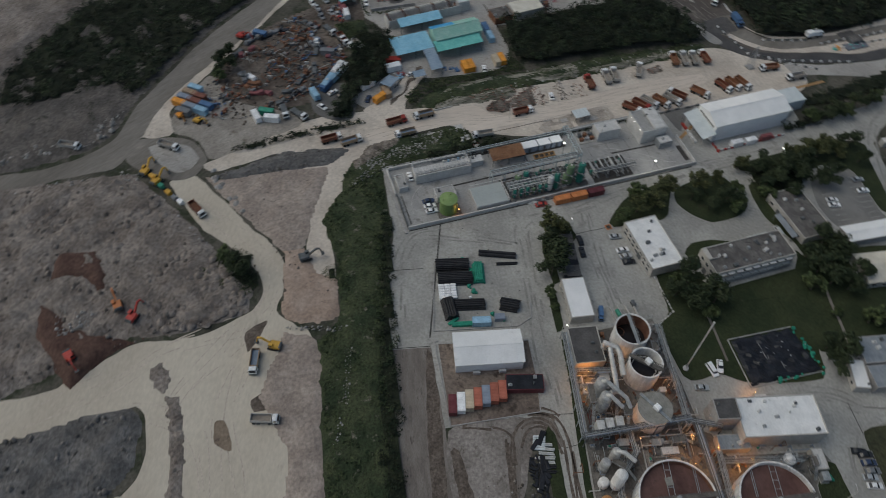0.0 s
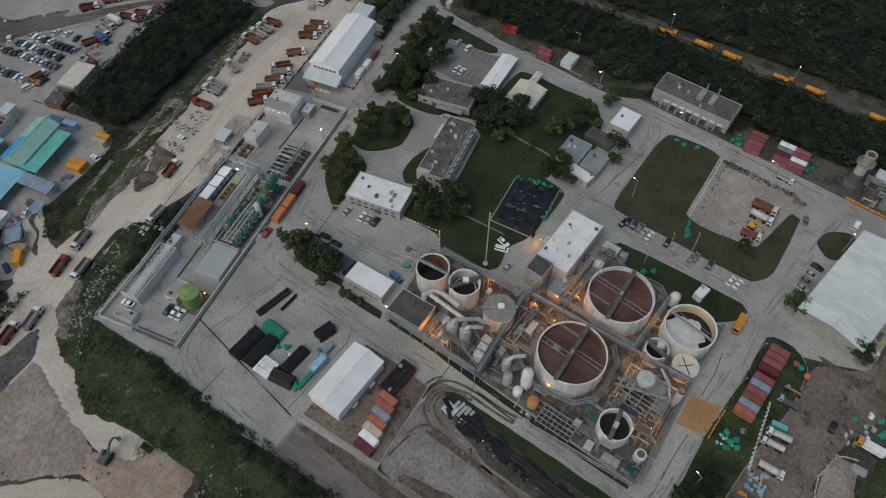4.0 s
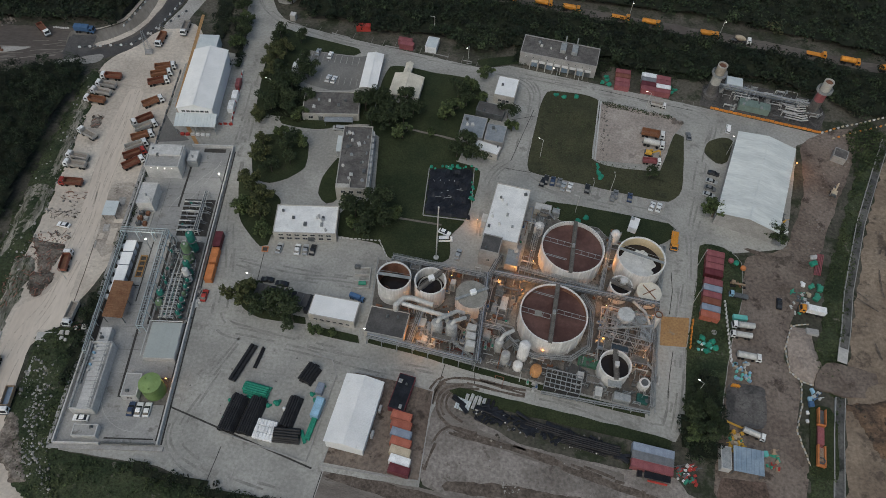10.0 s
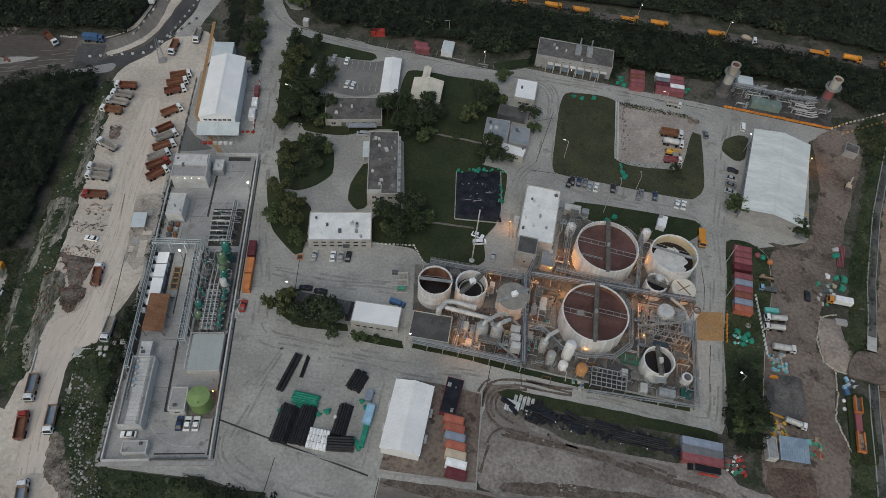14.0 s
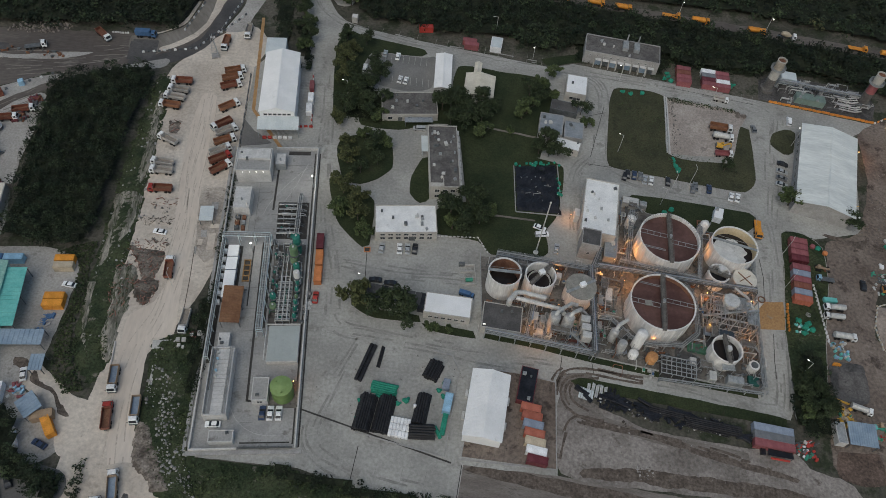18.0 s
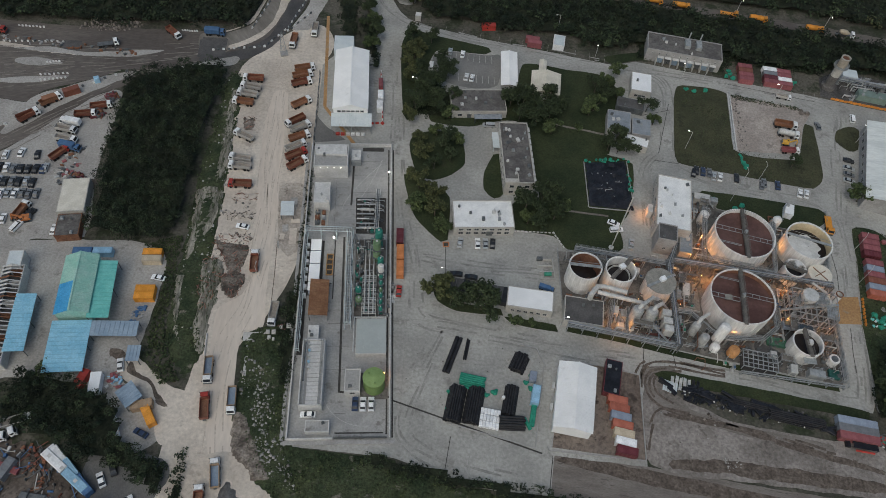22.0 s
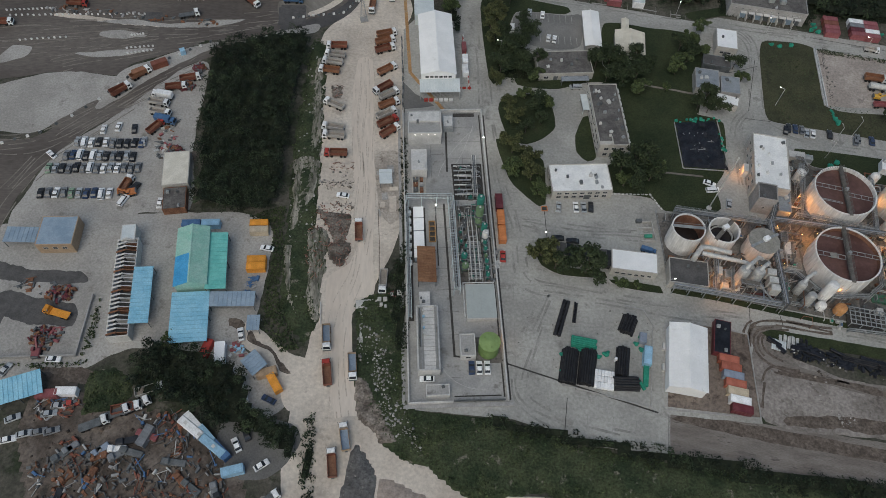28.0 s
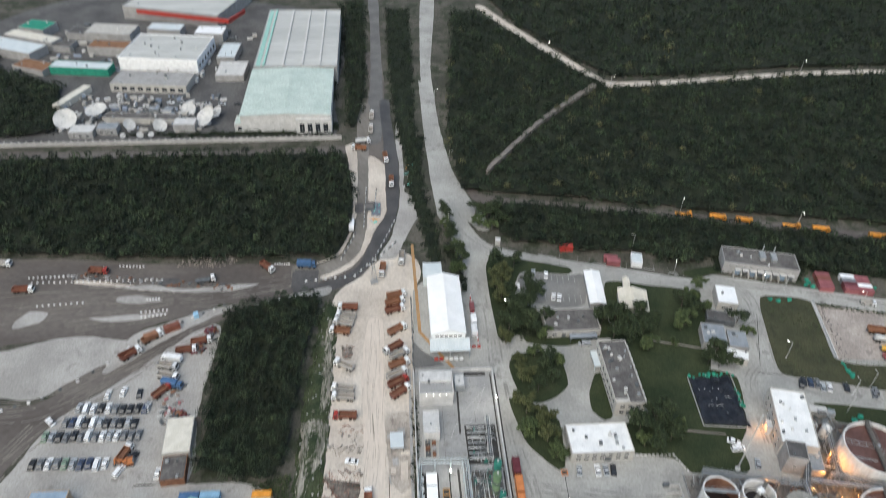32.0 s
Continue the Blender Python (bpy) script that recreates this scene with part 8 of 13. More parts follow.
def car_proto(mat, label, van=False):
    ob = thing("van" if van else "car", 0, 0, -400, 0, label, "van" if van else "car")
    L, W = (4.9, 1.85) if van else (4.5, 1.78)

    def shell(prof, hw, z0):
        """Lengthwise profile (x, height) made into a rounded body."""
        rings = []
        for yy, sc in ((-hw, 0.90), (-hw * 0.92, 1.0), (hw * 0.92, 1.0), (hw, 0.90)):
            rings.append([(x, yy, z0 + (z - z0) * (sc if z > z0 + 0.2 else 1.0)) for x, z in prof])
        return M().loft(rings)
    if van:
        body = [(-2.4, 0.3), (2.4, 0.3), (2.42, 0.85), (1.9, 1.05), (1.2, 1.15), (-2.42, 1.15)]
        top = [(1.55, 1.1), (0.95, 1.72), (-2.3, 1.75), (-2.4, 1.1)]
        glass = [(1.7, 1.05), (1.0, 1.62), (-2.3, 1.62), (-2.44, 1.05)]
    else:
        body = [(-2.2, 0.3), (2.2, 0.3), (2.25, 0.62), (2.05, 0.78), (0.95, 0.92), (-1.5, 0.95), (-2.15, 0.88), (-2.25, 0.6)]
        top = [(0.3, 1.36), (0.1, 1.44), (-0.95, 1.44), (-1.2, 1.36)]
        glass = [(1.05, 0.9), (0.28, 1.38), (-1.15, 1.38), (-1.8, 0.9)]
    part("body", shell(body, W / 2, 0.3), mat, ob)
    part("glasshouse", shell(glass, W / 2 - 0.12, 0.9), GLASS, ob, "dark car windows")
    part("roof", shell(top, W / 2 - 0.2, 1.2), mat, ob)
    for sx in (-1.35, 1.4):
        for sy in (-1, 1):
            part("wheel", WHEEL_S, None, ob).location = (sx, sy * (W / 2 - 0.12), 0.32)
    for sy in (-1, 1):
        part("headlight", M().box(2.2, sy * 0.62, 0.6, 0.1, 0.34, 0.14), PALE_CONC, ob)
    return ob


WHEEL_S = wheel_mesh(0.32, 0.2)
WHEEL_L = wheel_mesh(0.52, 0.45)


def truck_proto(cab_mat, bed_mat, label, inside_mat=None, kind="tipper"):
    ob = thing("tipper_truck" if kind == "tipper" else "lorry", 0, 0, -400, 0, label, "truck")
    part("chassis", M().box(-0.2, 0, 0.75, 8.2, 0.9, 0.35), DARK_STEEL, ob)
    cab = part("cab", M().loft([[(2.45, -1.2, 0.6), (4.2, -1.2, 0.6), (4.2, 1.2, 0.6), (2.45, 1.2, 0.6)], [(2.45, -1.22, 1.7), (4.25, -1.22, 1.7), (4.25, 1.22, 1.7), (2.45, 1.22, 1.7)],
                                [(2.45, -1.15, 2.7), (3.85, -1.1, 2.7), (3.85, 1.1, 2.7), (2.45, 1.15, 2.7)], [(2.6, -1.0, 2.85), (3.6, -1.0, 2.85), (3.6, 1.0, 2.85), (2.6, 1.0, 2.85)]]), cab_mat, ob)
    part("windscreen", M().loft([[(4.28, -1.05, 1.75), (4.28, 1.05, 1.75), (4.24, 1.05, 1.75), (4.24, -1.05, 1.75)], [(3.95, -0.98, 2.62), (3.95, 0.98, 2.62), (3.88, 0.98, 2.62), (3.88, -0.98, 2.62)]]), GLASS, cab)
    for s in (-1, 1):
        part("side_window", M().box(3.2, s * 1.19, 1.75, 0.9, 0.08, 0.75), GLASS, cab)
        part("mirror", M().box(4.15, s * 1.42, 1.8, 0.12, 0.22, 0.5), DARK_STEEL, cab)
    part("bumper", M().box(4.25, 0, 0.5, 0.25, 2.4, 0.5), DARK_STEEL, cab)
    part("exhaust", M().cyl(2.3, 0.8, 1.0, 0.14, 2.0, 8), STEEL, ob)
    if kind == "tipper":
        bed = M()
        bed.box(-0.95, 0, 1.15, 6.2, 2.4, 0.15)
        for s in (-1, 1):
            bed.box(-0.95, s * 1.16, 1.3, 6.2, 0.12, 1.25)
            for i in range(7):
                bed.box(-3.8 + i * 0.95, s * 1.25, 1.2, 0.14, 0.1, 1.3)
        bed.box(2.1, 0, 1.3, 0.14, 2.4, 1.5).box(-4.0, 0, 1.3, 0.12, 2.4, 1.15)
        b = part("tipper_body", bed, bed_mat, ob)
        part("bed_floor", M().box(-0.95, 0, 1.3, 6.0, 2.2, 0.06), inside_mat or bed_mat, b)
    elif kind == "tank":
        b = part("tank_body", M().tube((-4.0, 0, 1.95), (2.1, 0, 1.95), 1.15, 18), bed_mat, ob, smooth=True)
        part("hatch", M().box(-1.0, 0, 3.0, 4.6, 0.6, 0.2).cyl(-2.5, 0, 3.1, 0.3, 0.25, 10).cyl(0.4, 0, 3.1, 0.3, 0.25, 10), bed_mat, b)
    elif kind == "box":
        b = part("box_body", M().box(-0.95, 0, 1.15, 6.2, 2.4, 2.2, 0, 0.1), bed_mat, ob)
        part("rear_door", M().box(-4.07, 0, 1.25, 0.06, 2.2, 2.0), bed_mat, b)
    elif kind == "flat":
        b = part("flat_bed", M().box(-0.95, 0, 1.15, 6.2, 2.4, 0.2), bed_mat, ob)
        part("headboard", M().box(2.1, 0, 1.3, 0.12, 2.4, 0.9), bed_mat, b)
    elif kind == "mixer":
        part("drum", M().turned(0, 0, ((0.5, 0), (1.2, 1.6), (1.2, 3.2), (0.7, 4.6)), 18), bed_mat, ob).matrix_basis = pose(1.6, 0, 1.9, 0, -80, 0)
    for sx in (3.3, 1.5, -1.9, -3.2):
        for sy in (-1, 1):
            part("wheel", WHEEL_L, None, ob).location = (sx, sy * 1.0, 0.52)
    return ob


CARS = {c: car_proto(m, f"{w} car with dark windows, parked", False) for c, m, w in (("white", WHITE_P, "white"), ("silver", SILVER_P, "silver grey"), ("black", BLACK_P, "glossy black"), ("navy", NAVY_P, "dark blue"), ("grey", GREY_P, "dark grey"), ("red", RED_P, "bright red"), ("green", paint("pale_leaf", (0.18, 0.26, 0.19)), "pale green"))}
VANS = {c: car_proto(m, f"{w} van with dark windows, parked", True) for c, m, w in (("white", WHITE_P, "white"), ("silver", SILVER_P, "silver"), ("black", BLACK_P, "black"))}
DUSTY = surf("dusty_bed", (0.25, 0.225, 0.195), (0.33, 0.30, 0.265), 0.9, 0.5, 3.0, 0.02, local=True)
RUST_BED = surf("rusty_bed", (0.17, 0.085, 0.055), (0.24, 0.13, 0.085), 0.9, 0.5, 3.0, 0.02, local=True)
TRUCKS = {
    "w": truck_proto(WHITE_P, paint("bare_grey", (0.40, 0.385, 0.36)), "white-cabbed tipper truck with a dusty empty bed", DUSTY),
    "o": truck_proto(WHITE_P, DULL_ORANGE_P, "tipper truck with a white cab and an orange bed", RUST_BED),
    "r": truck_proto(WHITE_P, RUSTRED_P, "tipper truck with a white cab and a rusty red bed", RUST_BED),
    "red": truck_proto(RED_P, RUSTRED_P, "red tipper truck with a rusty bed", RUST_BED),
    "blue": truck_proto(WHITE_P, TAN_P, "tipper truck with a grey-blue bed lining", paint("steel_blue", (0.20, 0.26, 0.34))),
    "tank": truck_proto(AMBER_P, AMBER_P, "orange-yellow tanker truck on the road", None, "tank"),
    "amber": truck_proto(AMBER_P, AMBER_P, "orange-yellow works lorry with a flat bed", DARK_STEEL, "flat"),
    "wtank": truck_proto(WHITE_P, PALE_PIPE, "white tanker truck with round tank", None, "tank"),
    "wbox": truck_proto(WHITE_P, WHITE_P, "white box lorry standing parked", None, "box"),
    "bluebox": truck_proto(BLUE_P, BLUE_P, "blue box lorry standing parked", None, "box"),
    "mixer": truck_proto(WHITE_P, BEIGE_P, "mixer truck with a white cab", None, "mixer"),
    "wred": truck_proto(WHITE_P, DULL_RED_P, "tipper truck with a white cab and red body", None),
    "blueflat": truck_proto(SKY_P, DARK_STEEL, "blue-cabbed flat-bed lorry with scrap", None, "flat"),
    "amberbox": truck_proto(AMBER_P, WHITE_P, "amber lorry with a white box body", None, "box"),
    "wflat": truck_proto(WHITE_P, DARK_STEEL, "flat-bed lorry with a white cab", None, "flat"),
}


def car(x, y, rz, c="white", z=0.062, group="parked cars"):
    return tagged(put(CARS[c], x, y, rz, z), group=group)


def van(x, y, rz, c="white", z=0.062, group="parked vans"):
    return tagged(put(VANS[c], x, y, rz, z), group=group)


def truck(x, y, rz, c="w", z=0.05, s=1.0, group="trucks"):
    return tagged(put(TRUCKS[c], x, y, rz, z, s), group=group)


# lorry park beside the haul road
for x, y, a, c in ((-78.4, 220.6, 22, "o"), (-78.4, 216.3, 25, "o"), (-77.8, 211.8, 27, "r"), (-75.5, 200.4, 42, "o"), (-75.6, 190.4, -136, "r"), (-73.0, 187.3, 39, "w"), (-72.3, 182.3, 32, "o"), (-72.6, 177.3, 37, "w"), (-71.6, 173.3, 38, "red"), (-70.2, 168.9, 45, "r")):
    truck(x, y, a, c, group="trucks in the lorry park")
for x, y, a, c in ((-97.1, 211.0, -175, "r"), (-96.9, 206.0, 177, "w"), (-97.2, 201.8, 175, "w"), (-97.7, 197.2, 178, "o"), (-92.7, 179.6, 158, "w"), (-91.1, 168.2, 177, "w"), (-90.3, 164.4, -179, "w"), (-88.0, 156.2, -175, "red"), (-79.2, 245.4, -85, "w"), (-86.5, 236.5, -88, "o")):
    truck(x, y, a, c, group="trucks in the lorry park")
for x, y, a, c in ((-74.7, 124.2, 100, "r"), (-78.4, 84.2, -79, "blue"), (-76.2, 72.8, 104, "red"), (-69.0, 75.6, -79, "blue"), (-67.8, 54.2, 106, "blue"), (-70.1, 46.6, 103, "r"), (-63.9, 105.6, -87, "w"), (-136.6, 232.7, -38, "r"), (-160.2, 221.5, 22, "wflat"), (-173.5, 176.9, 53, "r"), (-169.0, 186.1, 50, "o")):
    truck(x, y, a, c)
for x, y, a, c in ((-98.4, 330.4, -76, "o"), (-92.1, 307.2, -81, "o"), (-111.2, 360.3, 97, "w"), (-113.3, 377.2, 97, "w"), (-105.5, 266.7, 98, "wbox"), (-113.5, 346.2, 20, "wtank"), (-114.2, 338.6, 178, "o"), (-120.0, 236.0, 4, "bluebox"), (-207.0, 222.0, 2, "red"), (-232.0, 207.0, 10, "r"), (-250.0, 222.0, 5, "w")):
    truck(x, y, a, c)
# quarry
for x, y, a, c in ((23.2, 16.5, -8, "blue"), (42.7, 19.3, 80, "w"), (-41.2, -3.3, 34, "r"), (-75.2, -15.3, 60, "w"), (-80.6, -52.5, 70, "w")):
    truck(x, y, a, c)
# orange works fleet along the northern road
for x, y, a, c in ((54.6, 295.2, -4, "amber"), (71.0, 294.2, -4, "tank"), (83.6, 293.0, -4, "tank"), (106.0, 291.4, -6, "amber"), (119.4, 289.8, -5, "tank"), (145.0, 287.0, -5, "tank"), (159.0, 285.8, -6, "mixer"), (191.0, 283.0, -7, "amber"), (205.0, 281.0, -7, "tank"), (221.0, 278.6, -7, "tank")):
    truck(x, y, a, c, 0.06, 1.0, "orange works vehicles")
# the works
truck(126.4, 169.6, 264, "amber", 0.062)
truck(119.4, 220.0, -5, "o", 0.21, 1.1)
truck(119.7, 215.0, -7, "wtank", 0.21)
truck(118.8, 205.8, 3, "wred", 0.21, 0.85)
truck(122.0, 237.8, -8, "w", 0.062, 0.75)
truck(147.6, 139.1, 182, "wtank", 0.08, 0.85)
truck(146.7, 135.5, 180, "wtank", 0.08, 0.8)
truck(148.4, 128.0, -3, "wtank", 0.08, 0.9)
truck(147.2, 150.8, 176, "blueflat", 0.08, 0.75)
truck(170.8, 148.8, 175, "amberbox", 0.1, 0.95)
truck(147.6, 102.4, -16, "wtank", 0.08, 0.8)
truck(22.7, 127.5, -14, "bluebox", 0.062, 0.62)
van(47.4, 156.0, 12, "white", 0.17)
car(46.6, 158.9, -18, "white", 0.17)
van(149.5, 229.6, 80)
van(-27.3, 231.7, 93, "white", 0.16)
van(-1.2, 200.8, -175, "silver")
for x, y, a, c in ((-20.4, 242.2, 89, "silver"), (-14.9, 241.4, 88, "white"), (-12.2, 227.4, 84, "white"), (-9.8, 227.1, 84, "white")):
    car(x, y, a, c, 0.077)
for x, y, a, c in ((-7.6, 142.2, 88, "silver"), (-1.5, 142.8, 95, "white"), (1.2, 143.1, 95, "silver"), (3.7, 143.5, 90, "black"), (-7.8, 129.2, -178, "black"), (-2.7, 128.6, 178, "black"), (-25.9, 119.8, 94, "red"), (52.6, 150.5, 81, "silver"), (86.4, 187.6, 80, "silver"), (88.8, 187.7, 79, "white"), (118.9, 184.2, 73, "white"), (121.3, 184.1, 75, "white"), (104.6, 186.0, 80, "grey"), (78.8, 188.4, 75, "black")):
    car(x, y, a, c)
for x, y, a, c in ((-33.4, 79.2, 96, "navy"), (-31.1, 79.4, 96, "white"), (-28.7, 79.7, 97, "white"), (-46.4, 74.2, 187, "white")):
    car(x, y, a, c, 0.17)
for x, y, a, c in ((142.2, 204.6, -15, "black"), (141.2, 200.4, -15, "silver"), (140.5, 197.0, -15, "grey"), (139.8, 193.6, -15, "silver"), (160.5, 150.1, 82, "black"), (133.6, 222.6, 95, "grey"), (165.0, 181.0, 30, "white")):
    car(x, y, a, c, 0.08)
for x, y, c in ((79.9, 189.6, "black"), (82.4, 189.4, "navy"), (84.8, 189.2, "grey"), (95.2, 188.2, "black"), (105.6, 187.2, "grey"), (110.8, 186.8, "navy")):
    car(x, y, 84, c, 0.13, "cars beside the field")
# gravel car yard
yard_rng = random.Random(4)
shades = ("white", "silver", "black", "grey", "navy", "black", "silver", "white", "black", "grey", "green")
for x0, y0, x1, y1, n in ((-180.7, 150.6, -158.0, 152.6, 10), (-182.3, 144.3, -159.0, 146.6, 11), (-186.2, 137.9, -155.7, 141.7, 14), (-184.8, 127.4, -161.8, 129.6, 10)):
    for i in range(n):
        t = i / (n - 1)
        f = van if yard_rng.random() < 0.13 else car
        c = yard_rng.choice(shades)
        f(x0 + (x1 - x0) * t, y0 + (y1 - y0) * t + yard_rng.uniform(-0.3, 0.3), 98 + yard_rng.uniform(-4, 4), c if f is car else "white", 0.065, "cars in the gravel yard")
for x, y, a, c in ((-173.5, 157.4, 98, "white"), (-168.6, 159.3, 94, "white"), (-162.7, 159.1, 104, "black"), (-187.5, 143.9, 145, "white"), (-143.6, 127.8, 98, "white"), (-157.4, 153.6, 98, "silver")):
    car(x, y, a, c, 0.065, "cars in the gravel yard")
van(-156.2, 127.4, 74, "white", 0.065)
van(-154.0, 133.0, 74, "black", 0.065)
for x, y, a, c in ((-82.5, 138.3, 176, "white"), (-103.6, 114.0, 175, "white"), (-104.6, 82.6, 110, "white"), (-97.6, 49.0, 125, "white"), (-89.4, 44.2, 40, "white"), (-91.6, 63.0, 160, "navy"), (-95.6, 52.4, 120, "black"), (-190, 84, 30, "white"), (-184, 78, 20, "silver"), (-180, 74, 15, "red"), (-176, 68, 60, "white"), (-182, 64, 60, "black"), (-170, 64, 70, "silver")):
    car(x, y, a, c, 0.075)
# lorries beside the quarry yard
for x, y, a, c in ((-157.2, 176.0, 175, "wbox"), (-157.6, 172.4, -5, "w"), (-155.6, 167.6, -5, "w"), (-152.6, 164.0, -8, "bluebox"), (-155.0, 160.6, 60, "red"), (-149.6, 186.2, 20, "r"), (-153.6, 181.0, 15, "r"), (-157.0, 133.6, 80, "o")):
    truck(x, y, a, c, 0.062, 0.95)


# ---- diggers ----
def excavator(x, y, rz, mat, label, z=0.1, s=1.0, reach=1.0):
    ob = thing("excavator", x, y, z, rz, label, "excavator")
    ob.scale = (s, s, s)
    for sy in (-1, 1):
        t = part("track", M().box(0, sy * 1.2, 0.0, 4.0, 0.6, 0.85, 0, 0.2), TYRE, ob)
        part("idler", M().tube((1.7, sy * 1.2 - 0.32, 0.42), (1.7, sy * 1.2 + 0.32, 0.42), 0.34, 10).tube((-1.7, sy * 1.2 - 0.32, 0.42), (-1.7, sy * 1.2 + 0.32, 0.42), 0.34, 10), DARK_STEEL, t)
    part("body", M().box(-0.5, 0, 0.95, 3.4, 2.6, 1.1, 0, 0.15), mat, ob)
    part("counterweight", M().box(-2.0, 0, 1.0, 0.7, 2.5, 1.2, 0, 0.2), DARK_STEEL, ob)
    c = part("cab", M().box(0.7, 0.8, 1.0, 1.4, 1.0, 1.9, 0, 0.12), mat, ob)
    part("window", M().box(0.9, 0.8, 1.9, 1.1, 1.04, 0.7), GLASS, c)
    part("boom", M().beam((0.9, -0.2, 2.0), (3.8, -0.2, 4.4), 0.5, 0.6).beam((3.8, -0.2, 4.4), (5.2 * reach, -0.2, 3.9), 0.45, 0.5), mat, ob)
    part("stick", M().beam((5.2 * reach, -0.2, 4.0), (6.0 * reach, -0.2, 1.2), 0.35, 0.4), mat, ob)
    part("bucket", M().loft([[(5.6 * reach, -0.8, 1.2), (6.4 * reach, -0.8, 1.2), (6.4 * reach, 0.4, 1.2), (5.6 * reach, 0.4, 1.2)], [(5.3 * reach, -0.7, 0.3), (5.9 * reach, -0.7, 0.3), (5.9 * reach, 0.3, 0.3), (5.3 * reach, 0.3, 0.3)]]), DARK_STEEL, ob)
    return ob


excavator(2.5, -21.0, 150, RED_P, "red crawler excavator on the red soil", 2.2)
excavator(-2.5, -26.0, 200, ORANGE_P, "orange crawler excavator on the red soil", 2.4)
excavator(14.1, -38.5, 30, RED_P, "red crawler excavator at the red heap", 2.0)
excavator(18.4, 22.6, 250, YELLOW_P, "yellow crawler excavator by the haul road", 0.1)
excavator(-14.0, 34.0, 100, DARK_STEEL, "dark crawler excavator on the fill", 0.9)
excavator(-57.5, -18.5, 140, YELLOW_P, "yellow wheeled loader at the junction", 0.1)
excavator(-63.0, -23.0, 150, YELLOW_P, "yellow loader at the junction", 0.1)
excavator(-139.5, 12.0, 60, RED_P, "red excavator in the scrapyard", 0.3)
excavator(-154.6, 130.8, 200, ORANGE_P, "orange excavator among the cars", 0.065, 0.9, 0.8)
excavator(118.0, 210.2, -6, YELLOW_P, "yellow loader in the gravel yard", 0.21, 0.8, 0.9)
excavator(186.3, 203.0, 70, BEIGE_P, "dusty loader beside the ditch", 0.1, 0.8, 0.8)
excavator(-88, -5, 60, YELLOW_P, "yellow excavator by the container yard", 0.1, 0.8)
excavator(-92, -12, 30, AMBER_P, "orange loader by the container yard", 0.1, 0.8)
excavator(-163, 70, 100, DULL_RED_P, "dull red crawler machine in the yard", 0.07, 0.9)


# ---- trees ----
def tree_proto(seed, h, r, mat, label, sparse=1.0):
    """A tree: tapered trunk, limbs and a crown of leaf sprays in uneven clumps."""
    global rng
    rng = np.random.default_rng(seed)
    rr = random.Random(seed)
    ob = thing("tree", 0, 0, -400, 0, label, "tree")
    t = M().turned(0, 0, ((0.30, 0), (0.2, 0.4), (0.16, h * 0.35), (0.09, h * 0.7)), 8)
    cx, cy, cz, cr = [], [], [], []
    for i in range(9):
        a, q, e = rr.uniform(0, 6.28), r * rr.uniform(0.35, 0.85), h * rr.uniform(0.5, 0.9)
        p = (q * math.cos(a), q * math.sin(a), e)
        t.tube((0, 0, h * rr.uniform(0.25, 0.5)), p, 0.06, 5)
        for k in range(3):
            cx.append(p[0] + rr.uniform(-0.3, 0.3) * r)
            cy.append(p[1] + rr.uniform(-0.3, 0.3) * r)
            cz.append(p[2] + rr.uniform(-0.5, 0.6))
            cr.append(r * rr.uniform(0.2, 0.36))
    for i in range(5):
        cx.append(rr.uniform(-0.35, 0.35) * r)
        cy.append(rr.uniform(-0.35, 0.35) * r)
        cz.append(h * rr.uniform(0.82, 1.0))
        cr.append(r * rr.uniform(0.22, 0.34))
    part("trunk", t, BARK, ob)
    leaves = leaf_cards(np.array(cx), np.array(cy), np.array(cz), np.array(cr), int(34 * sparse), 0.42, 0.35)
    inner = leaf_cards(np.array(cx), np.array(cy), np.array(cz) - 0.3, np.array(cr) * 0.55, 8, 0.6, 0.35)
    part("crown", raw_mesh("crown", np.concatenate([leaves, inner]), 4, mat), mat, ob)
    return ob


TREES = {
    "a": tree_proto(11, 6.5, 4.2, LEAF, "broad green tree with an uneven crown"),
    "b": tree_proto(12, 7.5, 4.6, LEAF_DARK, "dark green tree with broad crown"),
    "c": tree_proto(13, 6.0, 3.4, LEAF_OLIVE, "olive green tree with a loose crown", 0.8),
    "d": tree_proto(14, 8.0, 4.0, LEAF_DARK, "tall dark green tree in leaf"),
    "e": tree_proto(15, 4.2, 2.4, LEAF, "small round green tree"),
    "f": tree_proto(16, 6.8, 4.0, LEAF_OLIVE, "pale green tree in full leaf"),
}
tree_rng = random.Random(3)


def tree(x, y, kind, s=1.0, z=0.05, group="trees"):
    return tagged(put(TREES[kind], x, y, tree_rng.uniform(0, 360), z, s * tree_rng.uniform(0.92, 1.08)), group=group)


for x, y, k, s in ((-37.0, 246.0, "b", 1.0), (-33.5, 240.5, "c", 1.0), (-29.0, 247.0, "d", 0.9), (-34.6, 232.5, "f", 1.0), (-30.6, 226.0, "d", 0.95), (-34.4, 222.0, "f", 0.95), (-31.4, 215.0, "b", 0.95), (-24.0, 233.5, "d", 0.9), (-20.6, 228.6, "b", 0.85),
                   (-26.6, 219.5, "b", 1.0), (-29.6, 206.0, "d", 1.0), (-32.2, 198.6, "c", 0.95), (-23.4, 208.5, "b", 1.0), (-16.0, 212.0, "d", 0.8), (-17.0, 203.0, "e", 1.1)):
    tree(x, y, k, s, 0.15, "trees on the gate island")
